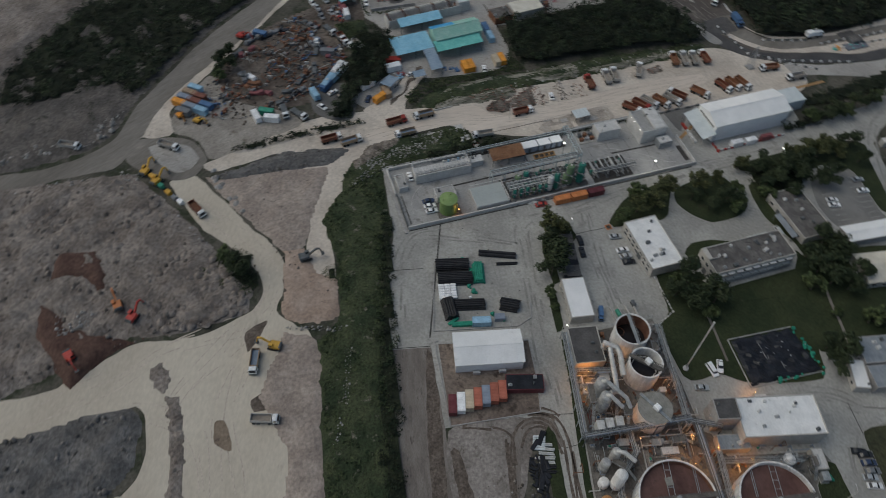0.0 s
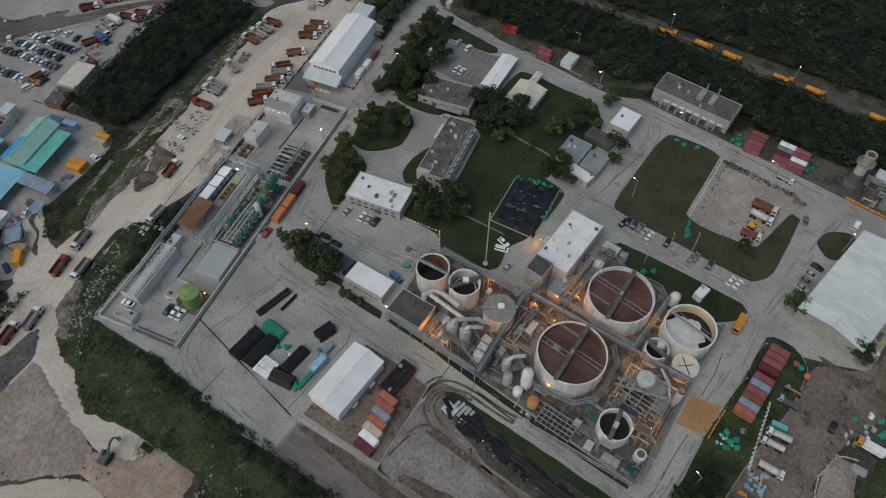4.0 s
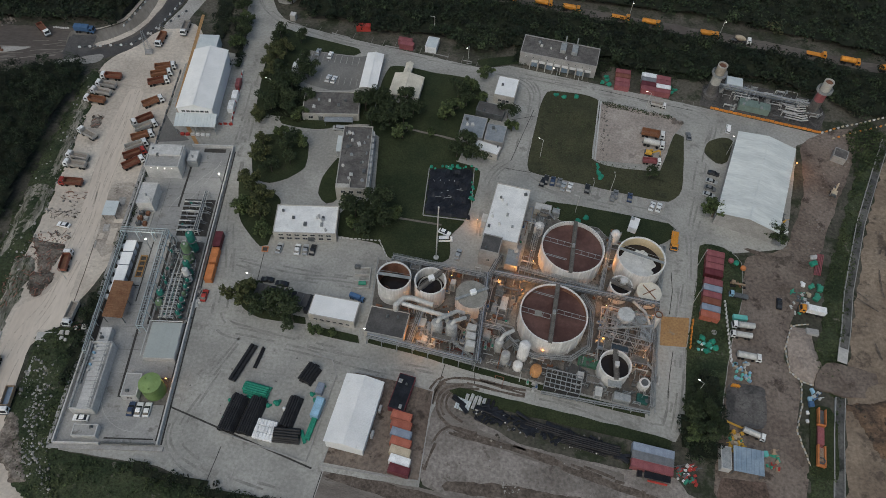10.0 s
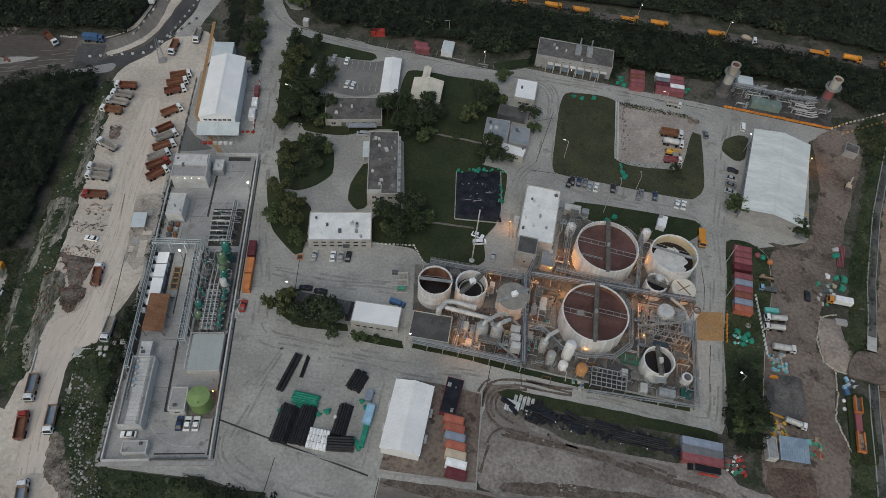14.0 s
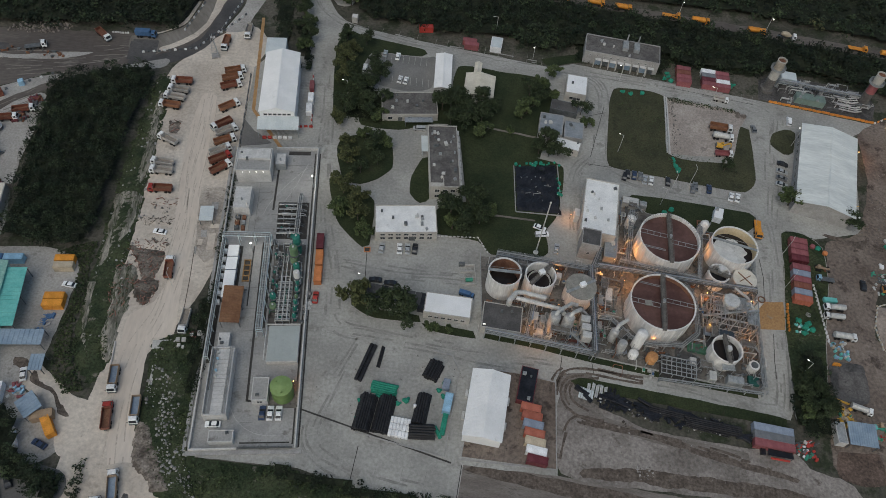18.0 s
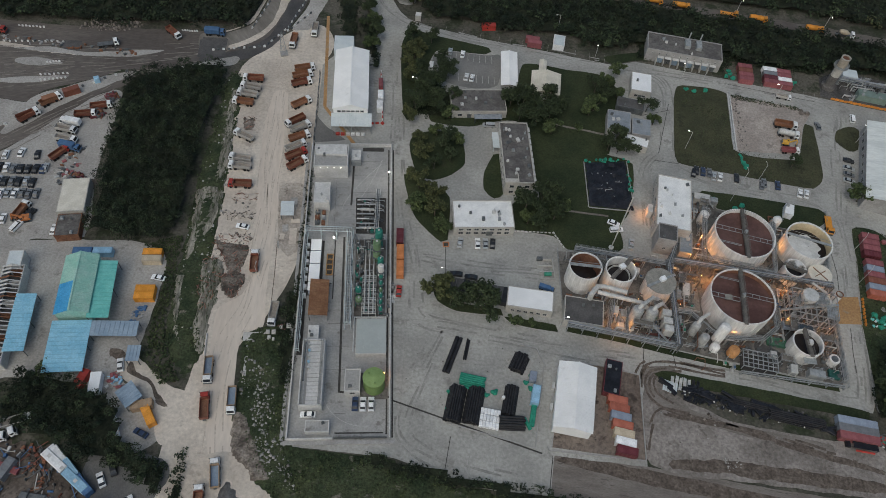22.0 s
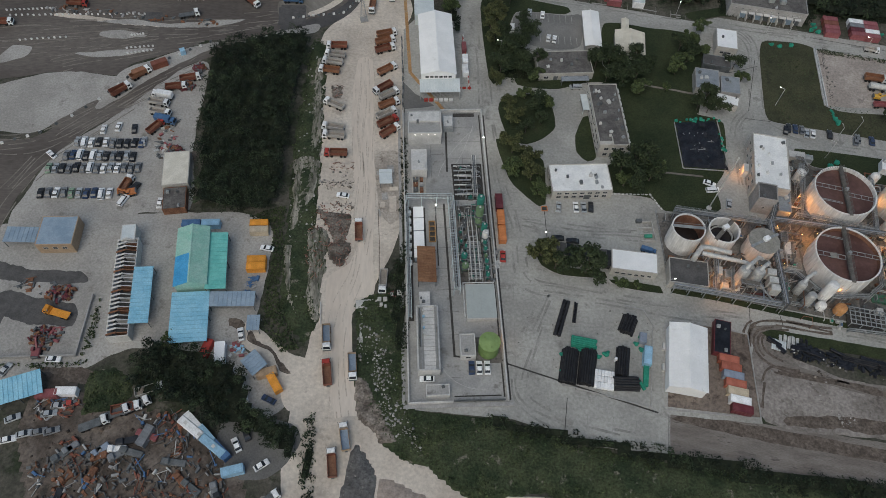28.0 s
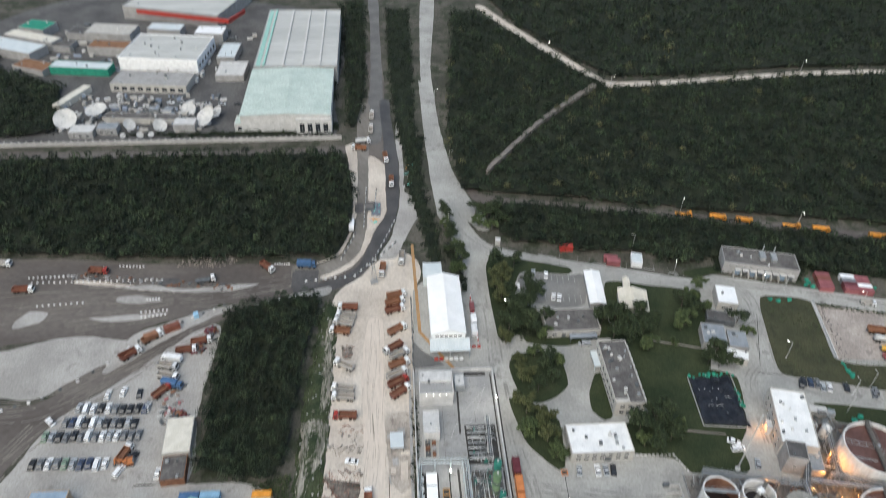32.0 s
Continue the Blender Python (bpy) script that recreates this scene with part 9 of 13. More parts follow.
for x, y, k, s in ((-17.4, 187.6, "b", 0.95), (-25.8, 179.5, "f", 1.0), (-27.4, 188.0, "c", 0.8), (-14.6, 180.0, "d", 0.75), (-20.2, 175.2, "b", 0.8), (-12.8, 190.0, "e", 1.2), (-21.0, 192.6, "e", 1.1)):
    tree(x, y, k, s, 0.15, "trees on the oval island")
for x, y, k, s in ((-24.6, 165.0, "f", 1.05), (-19.0, 161.0, "f", 0.95), (-23.6, 156.0, "a", 0.95), (-17.6, 153.4, "f", 1.0), (-14.6, 147.2, "a", 0.8), (-28.2, 169.0, "c", 0.9)):
    tree(x, y, k, s, 0.15, "trees on the long island")
for x, y, k, s in ((-12.4, 119.8, "f", 1.2), (-8.6, 117.4, "b", 1.05), (-4.0, 118.4, "d", 1.1), (1.6, 117.0, "d", 1.35), (4.8, 115.6, "b", 1.15), (-12.2, 125.0, "c", 0.7), (12.6, 113.4, "e", 0.8), (18.0, 113.2, "e", 0.6)):
    tree(x, y, k, s, 0.15, "trees on the lamp island")
for x, y, k, s in ((14.6, 160.6, "d", 1.0), (20.4, 163.4, "b", 1.0), (25.0, 158.0, "d", 0.85), (19.0, 155.0, "b", 0.9), (23.6, 166.4, "d", 0.8), (15.6, 154.6, "e", 1.1), (28.0, 162.0, "e", 1.2), (12.0, 215.0, "d", 1.0), (16.4, 210.6, "b", 0.9), (9.0, 218.6, "b", 0.8), (22.6, 217.8, "d", 0.8),
                   (6.6, 213.0, "d", 0.85), (41.4, 227.6, "b", 0.8), (45.4, 223.0, "d", 0.7), (38.6, 213.7, "e", 1.1), (51.2, 241.0, "a", 0.8), (48.6, 198.0, "d", 0.9), (53.2, 195.6, "b", 0.7), (50.6, 226.4, "e", 1.0), (62.4, 219.6, "b", 0.7), (64.6, 212.6, "e", 1.1), (34.0, 204.0, "e", 0.7), (46.0, 232.6, "e", 1.2), (10.6, 205.6, "d", 0.85), (17.4, 206.4, "b", 0.95), (22.6, 208.6, "d", 0.9), (23.6, 201.0, "e", 1.3), (25.6, 213.4, "b", 0.85), (40.4, 217.0, "e", 1.4), (45.6, 195.2, "d", 0.7), (49.4, 194.2, "d", 0.6)):
    tree(x, y, k, s * (1.22 if k in "bd" else 1.0), 0.15, "trees on the lawns")
for x, y, k, s in ((140.6, 184.0, "a", 1.15), (160.6, 177.2, "b", 0.95), (163.6, 178.6, "b", 0.7), (118.0, 197.6, "d", 0.75), (128.0, 107.4, "d", 0.7), (130.4, 103.4, "b", 0.9), (133.0, 98.4, "d", 0.9), (134.6, 107.0, "d", 0.8), (131.4, 112.0, "b", 0.7), (129.0, 98.8, "e", 1.1), (137.0, 102.0, "b", 0.7)):
    tree(x, y, k, s, 0.12, "trees in the east")
for x, y, k, s in ((-120.6, 3.0, "d", 1.0), (-117.0, 7.0, "b", 0.9), (-126.0, 6.6, "d", 0.85), (-113.0, 3.4, "e", 1.2), (-14.0, 9.6, "b", 0.8), (-10.6, 12.6, "d", 0.8), (-17.6, 8.2, "e", 1.3), (-124.6, 77.6, "a", 0.7)):
    tree(x, y, k, s, 0.1, "trees by the quarry")
for i in range(9):
    tree(-64.0 + 2.2 * (i % 2) + i * 1.35, 283.5 - i * 5.6, "bda"[i % 3], 0.85, 0.05, "trees along the gate road")
for x, y, k, s in ((-47.6, 283.6, "b", 1.0), (-42.0, 281.0, "d", 1.0), (-46.0, 276.0, "a", 0.9), (-37.0, 284.0, "b", 1.0), (-33.0, 277.0, "d", 0.9), (-40.0, 272.4, "e", 1.3)):
    tree(x, y, k, s, 0.05, "trees at the gate corner")

# ---- woodland ----
rng = np.random.default_rng(21)
woods("woodland_west", [(-145, 203), (-129, 211), (-113, 217), (-108, 213), (-107, 200), (-108, 180), (-105.5, 152), (-103, 135), (-108, 126.5), (-131, 127), (-138, 158)], 3.5, 9.5, 1.2, LEAF_WOOD, "dense dark wood beside the lorry park", 0.5, 12)
woods("woodland_north_west", [(-320, 226), (-255, 228), (-180, 233), (-108, 243), (-105, 262), (-109, 296), (-118, 322), (-124, 331), (-200, 319), (-296, 302), (-340, 292)], 3.5, 9.0, 1.9, LEAF_WOOD, "dense dark wood between the roads", 1.0, 7)
woods("woodland_north_east", [(-54, 304), (-36, 304), (52, 300), (150, 298), (240, 284), (330, 266), (420, 420), (240, 486), (160, 470), (80, 446), (34, 435), (8, 466), (-30, 520), (-60, 560), (-78, 560), (-68, 365), (-60, 318)], 3.0, 8.0, 2.3, LEAF_WOOD, "wide scrubby wood on the hillside", 1.15, 6, dry=0.025)
woods("woodland_far_north", [(-50, 590), (-26, 535), (10, 482), (36, 452), (80, 461), (160, 485), (240, 501), (420, 440), (560, 560), (300, 760), (-40, 760)], 3.0, 8.0, 3.4, LEAF_WOOD, "distant scrubby wood", 1.6, 6, dry=0.02)
woods("woodland_lane", [(-36, 268), (-30, 264), (-6, 263), (-8, 258), (30, 262), (46, 253), (64, 262), (98, 262), (104, 257), (130, 257), (140, 256), (152, 262), (190, 256), (200, 246), (240, 250), (300, 230), (320, 255), (230, 273), (148, 283), (60, 291), (-30, 296), (-44, 290)], 3.0, 7.5, 1.7, LEAF_WOOD, "dark belt of trees behind the lane", 0.9, 7)
woods("woodland_gate_road", [(-76, 312), (-83, 316), (-94, 348), (-108, 415), (-119, 480), (-131, 560), (-113, 560), (-101, 480), (-92.5, 415), (-85, 362)], 1.0, 3.2, 1.5, LEAF_WOOD, "low green scrub between the two roads", 0.6, 8)
woods("scrub_gate_bend", [(-90, 355), (-80, 361), (-78, 322), (-71, 290), (-64, 268), (-60, 243), (-66, 238), (-74, 271), (-82, 296), (-87, 326)], 1.0, 3.4, 1.4, LEAF_WOOD, "ragged green scrub beside the bend", 0.55, 8)
woods("woodland_north_road", [(-126, 362), (-132, 400), (-148, 470), (-165, 570), (-150, 570), (-132, 470), (-122, 405), (-119, 364)], 2.5, 6.0, 2.0, LEAF_WOOD, "trees along the north road", 1.0, 6)
woods("copse_scrapyard", [(-133.4, 68), (-131.5, 72.7), (-129.8, 77.6), (-125.3, 76.6), (-112.5, 75), (-106.9, 72.3), (-100, 70), (-97.1, 64), (-93, 58.7), (-87.4, 56.1), (-82.2, 52.8), (-80, 47.7), (-81, 45), (-84.6, 44.6), (-85.9, 48.5), (-92.5, 52.3), (-99.6, 54.6), (-102.5, 51.5), (-107.9, 54.6), (-113.4, 57.8), (-119.8, 57.8), (-126.9, 59.4), (-132.4, 62.9)], 4.0, 8.5, 1.1, LEAF_WOOD, "dark copse beside the scrapyard", 0.5, 11)
woods("copse_yard", [(-100, 57), (-90, 57), (-83, 56), (-80, 51), (-82, 46), (-86, 50), (-92, 53), (-98, 53)], 1.5, 4.0, 1.1, LEAF_WOOD, "dark bushes at the yard's edge", 0.6)
woods("thicket_canal", [(-61.6, 120), (-58.5, 121), (-56, 100), (-53.5, 84), (-56.5, 81), (-59.6, 92), (-61.4, 104)], 1.0, 3.2, 0.95, LEAF_WOOD, "dark bushes along the compound wall", 0.5)
woods("hedge_haul", [(-71, 8), (-73.5, 20), (-76, 32), (-79, 45), (-80, 58), (-77.5, 60), (-75, 46), (-73.5, 33), (-70, 19), (-68.5, 9)], 0.8, 2.4, 0.95, LEAF_WOOD, "ragged dark hedge along the haul road", 0.5)
woods("scrub_north", [(-60, 258), (-56, 256), (-50, 236), (-48, 226), (-52, 226), (-55, 240), (-61, 250)], 1.5, 4.5, 1.1, LEAF_WOOD, "dark trees beside the hall", 0.6)
woods("thicket_island", [(128.1, 90.7), (124.4, 96), (124.2, 99.6), (127, 107.2), (130.1, 115.7), (133, 120), (138, 120), (139.6, 111.9), (138.4, 101), (136.8, 92)], 2.6, 6.2, 0.9, LEAF_WOOD, "dark thicket on the container strip", 0.42, 9)

woods("scrub_pit", [(-177.1, -52.1), (-190, -10), (-176, 22), (-167.7, 15.4), (-154.6, 2.5), (-136.2, -11.6), (-118.9, -22.3), (-104.4, -31.4), (-115.4, -37.8), (-111.6, -55.7), (-106.2, -70.2), (-106, -83), (-125.9, -84.9), (-145.1, -74.6), (-167.8, -61.3)], 2.4, 5.5, 1.5, LEAF_WOOD, "dark scrub on the quarry slope", 0.7, 6)
weeds("weeds_pit_mound", [(-22, 2), (-12, 13), (-5, 18), (-1, 12), (-6, 2), (-14, -2)], 0.7, 0.9, 0.4, WEED, "dark weeds on the tip", 5, -0.4)
weeds("weeds_south_bank", [(-52, 64), (-20, 63.5), (-2, 59), (26, 56.5), (60, 56), (110, 54), (110, 38), (70, 36), (18, 37), (10, 44), (-14, 45), (-30, 41), (-42, 47), (-48, 56)], 0.8, 0.8, 0.42, WEED, "rough weeds and grass on the bank", 5, -0.15)
weeds("weeds_bank_west", [(-108, 216), (-101, 212), (-95.5, 172), (-90, 132), (-88, 108), (-82, 88), (-85, 80), (-95, 92), (-98, 110), (-101, 135), (-105, 165)], 0.8, 0.7, 0.4, WEED, "rough weeds on the stony bank", 5, 0.3)
weeds("weeds_bank_canal", [(-71, 98), (-62, 104), (-56.5, 100), (-52.5, 68), (-47, 56), (-40, 47), (-52, 50), (-62, 64), (-68, 80)], 0.7, 0.7, 0.4, WEED, "weeds beside the haul road", 5, 0.0)
weeds("weeds_ditch", [(161, 84), (163.4, 96), (170.8, 97), (173.6, 119), (168.5, 122), (170, 128.5), (169.3, 135.7), (172.5, 140), (176, 157.7), (184, 180), (193, 206), (202, 228), (212, 233), (204, 214), (194, 190), (185, 159), (181, 143.8), (178, 132.4), (176, 120), (173.2, 107.6), (170.8, 91.6), (169, 80)], 0.8, 0.8, 0.42, WEED, "weeds along the ditch", 5, -0.1)
weeds("weeds_strip", [(135.5, 170), (144, 170.5), (149.5, 165), (148.5, 150), (144, 133.5), (141, 118.7), (138, 104), (134, 96), (127, 97), (127.5, 104), (129.5, 129.4), (133.3, 151.8)], 0.8, 0.5, 0.35, WEED, "weeds among the containers", 4, 0.1)
weeds("weeds_yard_west", [(-113, 126), (-104, 124), (-101, 110), (-100, 92), (-97, 84), (-91, 78), (-86, 80), (-95, 92), (-98, 110), (-101, 132)], 0.7, 0.9, 0.42, WEED, "dark weeds beside the workshops", 5, -0.6)
weeds("weeds_east_field", [(196, 236), (206, 246), (214, 236), (204, 216), (196, 214)], 0.8, 1.2, 0.45, WEED, "dark weeds at the field's corner", 6, -0.6)
weeds("weeds_lawn_field", [(77, 236), (97, 234), (96, 204), (119, 203), (129, 195), (122, 189), (75, 194)], 1.1, 0.18, 0.3, WEED, "thin tufts on the grass field", 3, 0.1)

# ---- rubble ----
rocks("rubble_bank_west", [(-107, 212), (-100.5, 210), (-95, 172), (-89.5, 132), (-86, 105), (-84, 90), (-92, 95), (-97, 112), (-101, 140)], 1.15, 0.15, 1.0, STONE, "pale broken stones on the bank", 0.15, 0.35)
rocks("rubble_canal", [(-70, 95), (-64, 99), (-59, 88), (-56, 74), (-50, 62), (-45, 52), (-54, 54), (-63, 68), (-69, 82)], 0.8, 0.2, 1.1, STONE, "pale broken stones beside the road", -0.25, 0.35)
rocks("rubble_park", [(-94, 150), (-83, 152), (-78, 138), (-80, 118), (-86, 112), (-91, 124)], 1.0, 0.15, 0.9, DARK_STONE, "rubble and scrap heaps in the lorry park", 0.2, 0.05)
rocks("rubble_tip", [(-60, -70), (-60, -28), (-34, -5), (-5, 14), (8, 10), (9, -10), (16, -40), (24, -60)], 1.7, 0.3, 1.8, CLOD, "clods and stones on the tip", -0.2, 1.1)
rocks("rubble_pit", [(38, -54), (34, -32), (34, -21), (40, -18), (50, -18), (58, -25), (60, -60)], 1.6, 0.3, 1.6, DARK_STONE, "broken grey rock", -0.1, 1.0)
rocks("rubble_red", [(-6, -46), (-2, -34), (4, -34), (6, -44)], 0.9, 0.3, 1.2, STONE, "pale broken stones on the red soil", -0.3, 2.4)
rocks("rubble_fill", [(-58, 8), (-58, 40), (-30, 34), (-14, 31), (0, 42), (8, 40), (-10, 28), (-22, 20), (-38, 11)], 1.6, 0.15, 0.8, CLOD, "stones on the filled ground", 0.0, 0.6)
rocks("rubble_haul_edge", [(-66, -28), (-40, -9), (-20, 6), (-14, 12), (-11, 10), (-20, 2), (-42, -14), (-64, -34)], 1.1, 0.3, 1.1, STONE, "stones along the haul road", 0.1, 0.3)
rocks("rubble_slope_works", [(60, 99), (90, 95), (112, 93), (112, 88), (84, 89), (64, 95)], 1.0, 0.15, 0.9, DARK_STONE, "dark scrap and stones below the verge", -0.1, 0.08)
rocks("rubble_south_yard", [(54, 74), (110, 74), (110, 84), (70, 88), (56, 92)], 1.9, 0.1, 0.6, STONE, "pale scraps on the brown yard", 0.5, 0.07)
rocks("rubble_east", [(162, 172), (176, 196), (186, 216), (196, 222), (184, 194), (172, 168)], 1.0, 0.2, 0.9, CLOD, "clods and debris beside the ditch", 0.0, 0.1)
rocks("rubble_field", [(182, 100), (190, 160), (210, 220), (250, 230), (240, 100)], 2.4, 0.2, 1.0, CLOD, "clods on the orange field", 0.1, 0.4)
rocks("rubble_far", [(-96, -41), (-98, -34), (-86, -37.5), (-81, -42.5), (-78, -54), (-76.4, -66), (-72, -80), (-80, -78), (-84, -56), (-90, -48)], 1.3, 0.4, 2.0, STONE, "pale broken stone along the road's edge", -0.1, 0.7)
rocks("gravel_pit_road", [(-66, -36), (-60, -74), (-54, -80), (-56, -60), (-62, -34)], 1.2, 0.15, 0.9, STONE, "loose stones along the haul road", -0.1, 0.7)


# ---- the pond under black sheet ----
pond = thing("covered_pond", 45.5, 177.6, 0.16, 4, "pond covered with black plastic sheet and netting", "pond")
rng = np.random.default_rng(31)
n = 18
gx, gy = np.meshgrid(np.linspace(-8.2, 8.0, n), np.linspace(-11.5, 11.5, n))
gz = 0.35 + 0.45 * swell(gx * 1.0, gy * 1.0, 1.6, 2.0) + rng.uniform(-0.12, 0.12, gx.shape)
gz[0, :] = gz[-1, :] = gz[:, 0] = gz[:, -1] = -0.05
sheet = M()
sheet.v = [(float(a + 0.35 * math.sin(b)), float(b + (2.0 if b > 0 else -0.8) * a / 16), float(c)) for a, b, c in zip(gx.ravel(), gy.ravel(), gz.ravel())]
sheet.f = [(r * n + c, r * n + c + 1, (r + 1) * n + c + 1, (r + 1) * n + c) for r in range(n - 1) for c in range(n - 1)]
part("sheet", sheet, BLACK_SHEET, pond, smooth=False)
cl = random.Random(12)
for i in range(26):
    a = cl.uniform(-8, 8)
    side = cl.random() < 0.6
    px, py = (a, 11.6 + a / 8 + cl.uniform(-0.6, 0.8)) if side else (8.6 + cl.uniform(-0.8, 0.5), cl.uniform(-3, 12))
    part("net_cover", M().ball((px, py, 0.3), cl.uniform(0.35, 0.8), 7), NET_GREEN, pond)
for i in range(9):
    part("sandbag", M().ball((cl.gauss(0, 3.2), cl.gauss(2.0, 4.0), 0.75), cl.uniform(0.12, 0.24), 6), PALE_CONC, pond)
for i in range(7):
    a = cl.uniform(0, 3.1)
    px, py = cl.uniform(-6, 6), cl.uniform(-9, 9)
    part("batten", M().beam((px, py, 0.95), (px + cl.uniform(1, 3) * math.cos(a), py + cl.uniform(0.2, 0.8) * math.sin(a), 0.95), 0.14, 0.12), WALL_GREY, pond)
part("edge_kerb", M().beam((-8.5, -11.6, 0.3), (-8.4, 10.6, 0.3), 0.3, 0.4).beam((-8.4, -11.8, 0.3), (8.2, -12.4, 0.3), 0.3, 0.4).beam((8.4, -12.2, 0.3), (8.3, 12.2, 0.3), 0.3, 0.4), WALL_GREY, pond)

# ---- pipe and material stacks in the yard ----


def pipe_stack(x, y, rz, length, rows, r, mat, label, name="pipe_stack", z=0.06):
    ob = thing(name, x, y, z, rz, label, "pipe stack")
    for k in range(rows):
        for i in range(rows * 2 - k):
            yy = (i - (rows * 2 - k - 1) / 2) * 2 * r
            part("pipe", M().tube((-length / 2 + cl.uniform(-0.3, 0.3), yy, r + k * r * 1.72), (length / 2 + cl.uniform(-0.3, 0.3), yy, r + k * r * 1.72), r, 10), mat, ob)
    return ob


pipe_stack(-4.0, 82.9, 84, 11.0, 4, 0.34, BLACK_PIPE, "stack of black plastic pipes")
pipe_stack(1.6, 83.0, 84, 11.4, 4, 0.34, BLACK_PIPE, "stack of black plastic pipes")
pipe_stack(0.6, 91.2, -6, 7.6, 3, 0.34, NET_GREEN, "stack of bright green pipes")
pipe_stack(1.0, 88.6, -14, 6.0, 1, 0.4, NET_GREEN, "pair of bright green pipes")
pipe_stack(12.4, 86.0, 84, 9.6, 3, 0.36, BLACK_PIPE, "stack of black pipes in a frame")
pipe_stack(13.2, 79.2, 4, 7.4, 3, 0.40, BLACK_PIPE, "pile of black pipes and sheeting")
pipe_stack(-6.2, 99.2, 76, 13.0, 1, 0.62, BLACK_PIPE, "long black pipe sections on the concrete", z=0.06)
pipe_stack(-2.0, 101.6, 84, 7.0, 1, 0.3, BLACK_PIPE, "thin black pipes on the concrete")
pipe_stack(14.6, 98.8, 70, 6.0, 3, 0.42, BLACK_PIPE, "tangled black pipe ends on the yard")
bags = thing("bag_stack", 6.6, 79.6, 0.06, -4, "stack of white wrapped bales", "bales")
for i in range(6):
    for j in range(3):
        part("bale", M().box(-2.5 + i * 1.0, -2.0 + j * 2.0, 0, 0.94, 1.9, 1.2, cl.uniform(-2, 2), 0.12), WHITE_P, bags)
for x, y, s in ((7.6, 88.2, 0.9), (-5.8, 81.0, 0.8), (-6.0, 86.6, 0.7), (19.2, 95.0, 1.0), (18.6, 90.8, 0.8), (5.2, 87.0, 0.7), (17.0, 92.6, 0.7)):
    d_ = thing("net_heap", x, y, 0.06, cl.uniform(0, 90), "heap of bright green netting", "netting")
    part("net_cover", M().ball((0, 0, 0.4), s, 9).ball((s, 0.3, 0.25), s * 0.6, 8).ball((-0.5 * s, 0.7 * s, 0.25), s * 0.7, 8), NET_GREEN, d_)
solid("green_trough", M().box(19.4, 82.4, 0.06, 1.6, 7.0, 0.9, -6, 0.1).box(17.8, 79.6, 0.06, 1.0, 4.0, 0.7, 30, 0.1), NET_GREEN, "low troughs under green covers", "trough")
container(19.9, 88.4, 84, "sky_blue", 6.06, 0.06)
solid("grey_tank_box", M().box(19.0, 94.6, 0.06, 2.2, 3.4, 1.8, -6, 0.15), SLATE_P, "grey water tank box", "water tank")
ply = thing("equipment_barrel", 10.3, 86.6, 0.06, 0, "white chemical drum on the yard", "drum")
part("body", M().turned(0, 0, ((0.5, 0), (0.55, 0.4), (0.5, 1.6), (0.3, 1.8)), 14), WHITE_P, ply)
rails = M()
for a, b in (((20.4, 72.6), (22.6, 100)), ((22.6, 100), (20, 105)), ((20, 105), (14, 106)), ((-6, 77), (20.4, 72.6)), ((24, 73.5), (24.6, 72.4)), ((25.2, 73.4), (28.2, 102)), ((28.2, 102), (41.5, 101.5)), ((41.5, 101.5), (52.5, 100)), ((52.5, 100), (52.8, 73)), ((24.6, 72.4), (52.8, 72.6))):
    rails.beam((*a, 0.35), (*b, 0.35), 0.3, 0.4)
solid("low_wall", rails, WALL_GREY, "low concrete edging of the storage bays", "wall", "structure")
area("floor_store_bay", [(25.2, 73.4), (28.2, 102), (41.5, 101.5), (52.5, 100), (52.8, 73)], 0.075, BROWN_YARD, "stained gravel floor of the storage bay", "yard", curve=False, wobble=0.05)
rocks("pile_gravel", [(8, 98), (14, 104), (18, 100), (16, 95), (10, 95)], 0.7, 0.1, 0.5, CLOD, "small heaps of brown gravel", -0.2, 0.08)
# tarps and scrap below the verge
for i in range(9):
    p = i / 8
    ob = thing("wrapped_bundle", 61.5 + 46 * p + cl.uniform(-1, 1), 97.2 - 6.4 * p + cl.uniform(-0.8, 0.8), 0.08, -8 + cl.uniform(-20, 20), "black sheeting and pipes heaped below the verge", "sheeting", "sheeting heaps")
    m_ = M()
    for k in range(4):
        m_.box(cl.uniform(-2, 2), cl.uniform(-1.4, 1.4), 0, cl.uniform(2, 5), cl.uniform(0.6, 1.6), cl.uniform(0.3, 1.0), cl.uniform(-30, 30), 0.12)
    part("sheeting", m_, BLACK_SHEET, ob)
for i in range(7):
    pipe_stack(62.6 + i * 1.3, 98.8 - i * 0.16, 78 + cl.uniform(-4, 4), 4.6, 1, 0.25, PALE_PIPE if i < 5 else BLACK_PIPE, "short pale pipes laid side by side")
pipe_stack(100, 91.4, -6, 17, 3, 0.3, BLACK_PIPE, "long stack of black plastic pipes")
pipe_stack(88, 93.8, -8, 14, 2, 0.3, BLACK_PIPE, "long black plastic pipes")

# ---- barriers and block rows ----
BLOCKS = {}


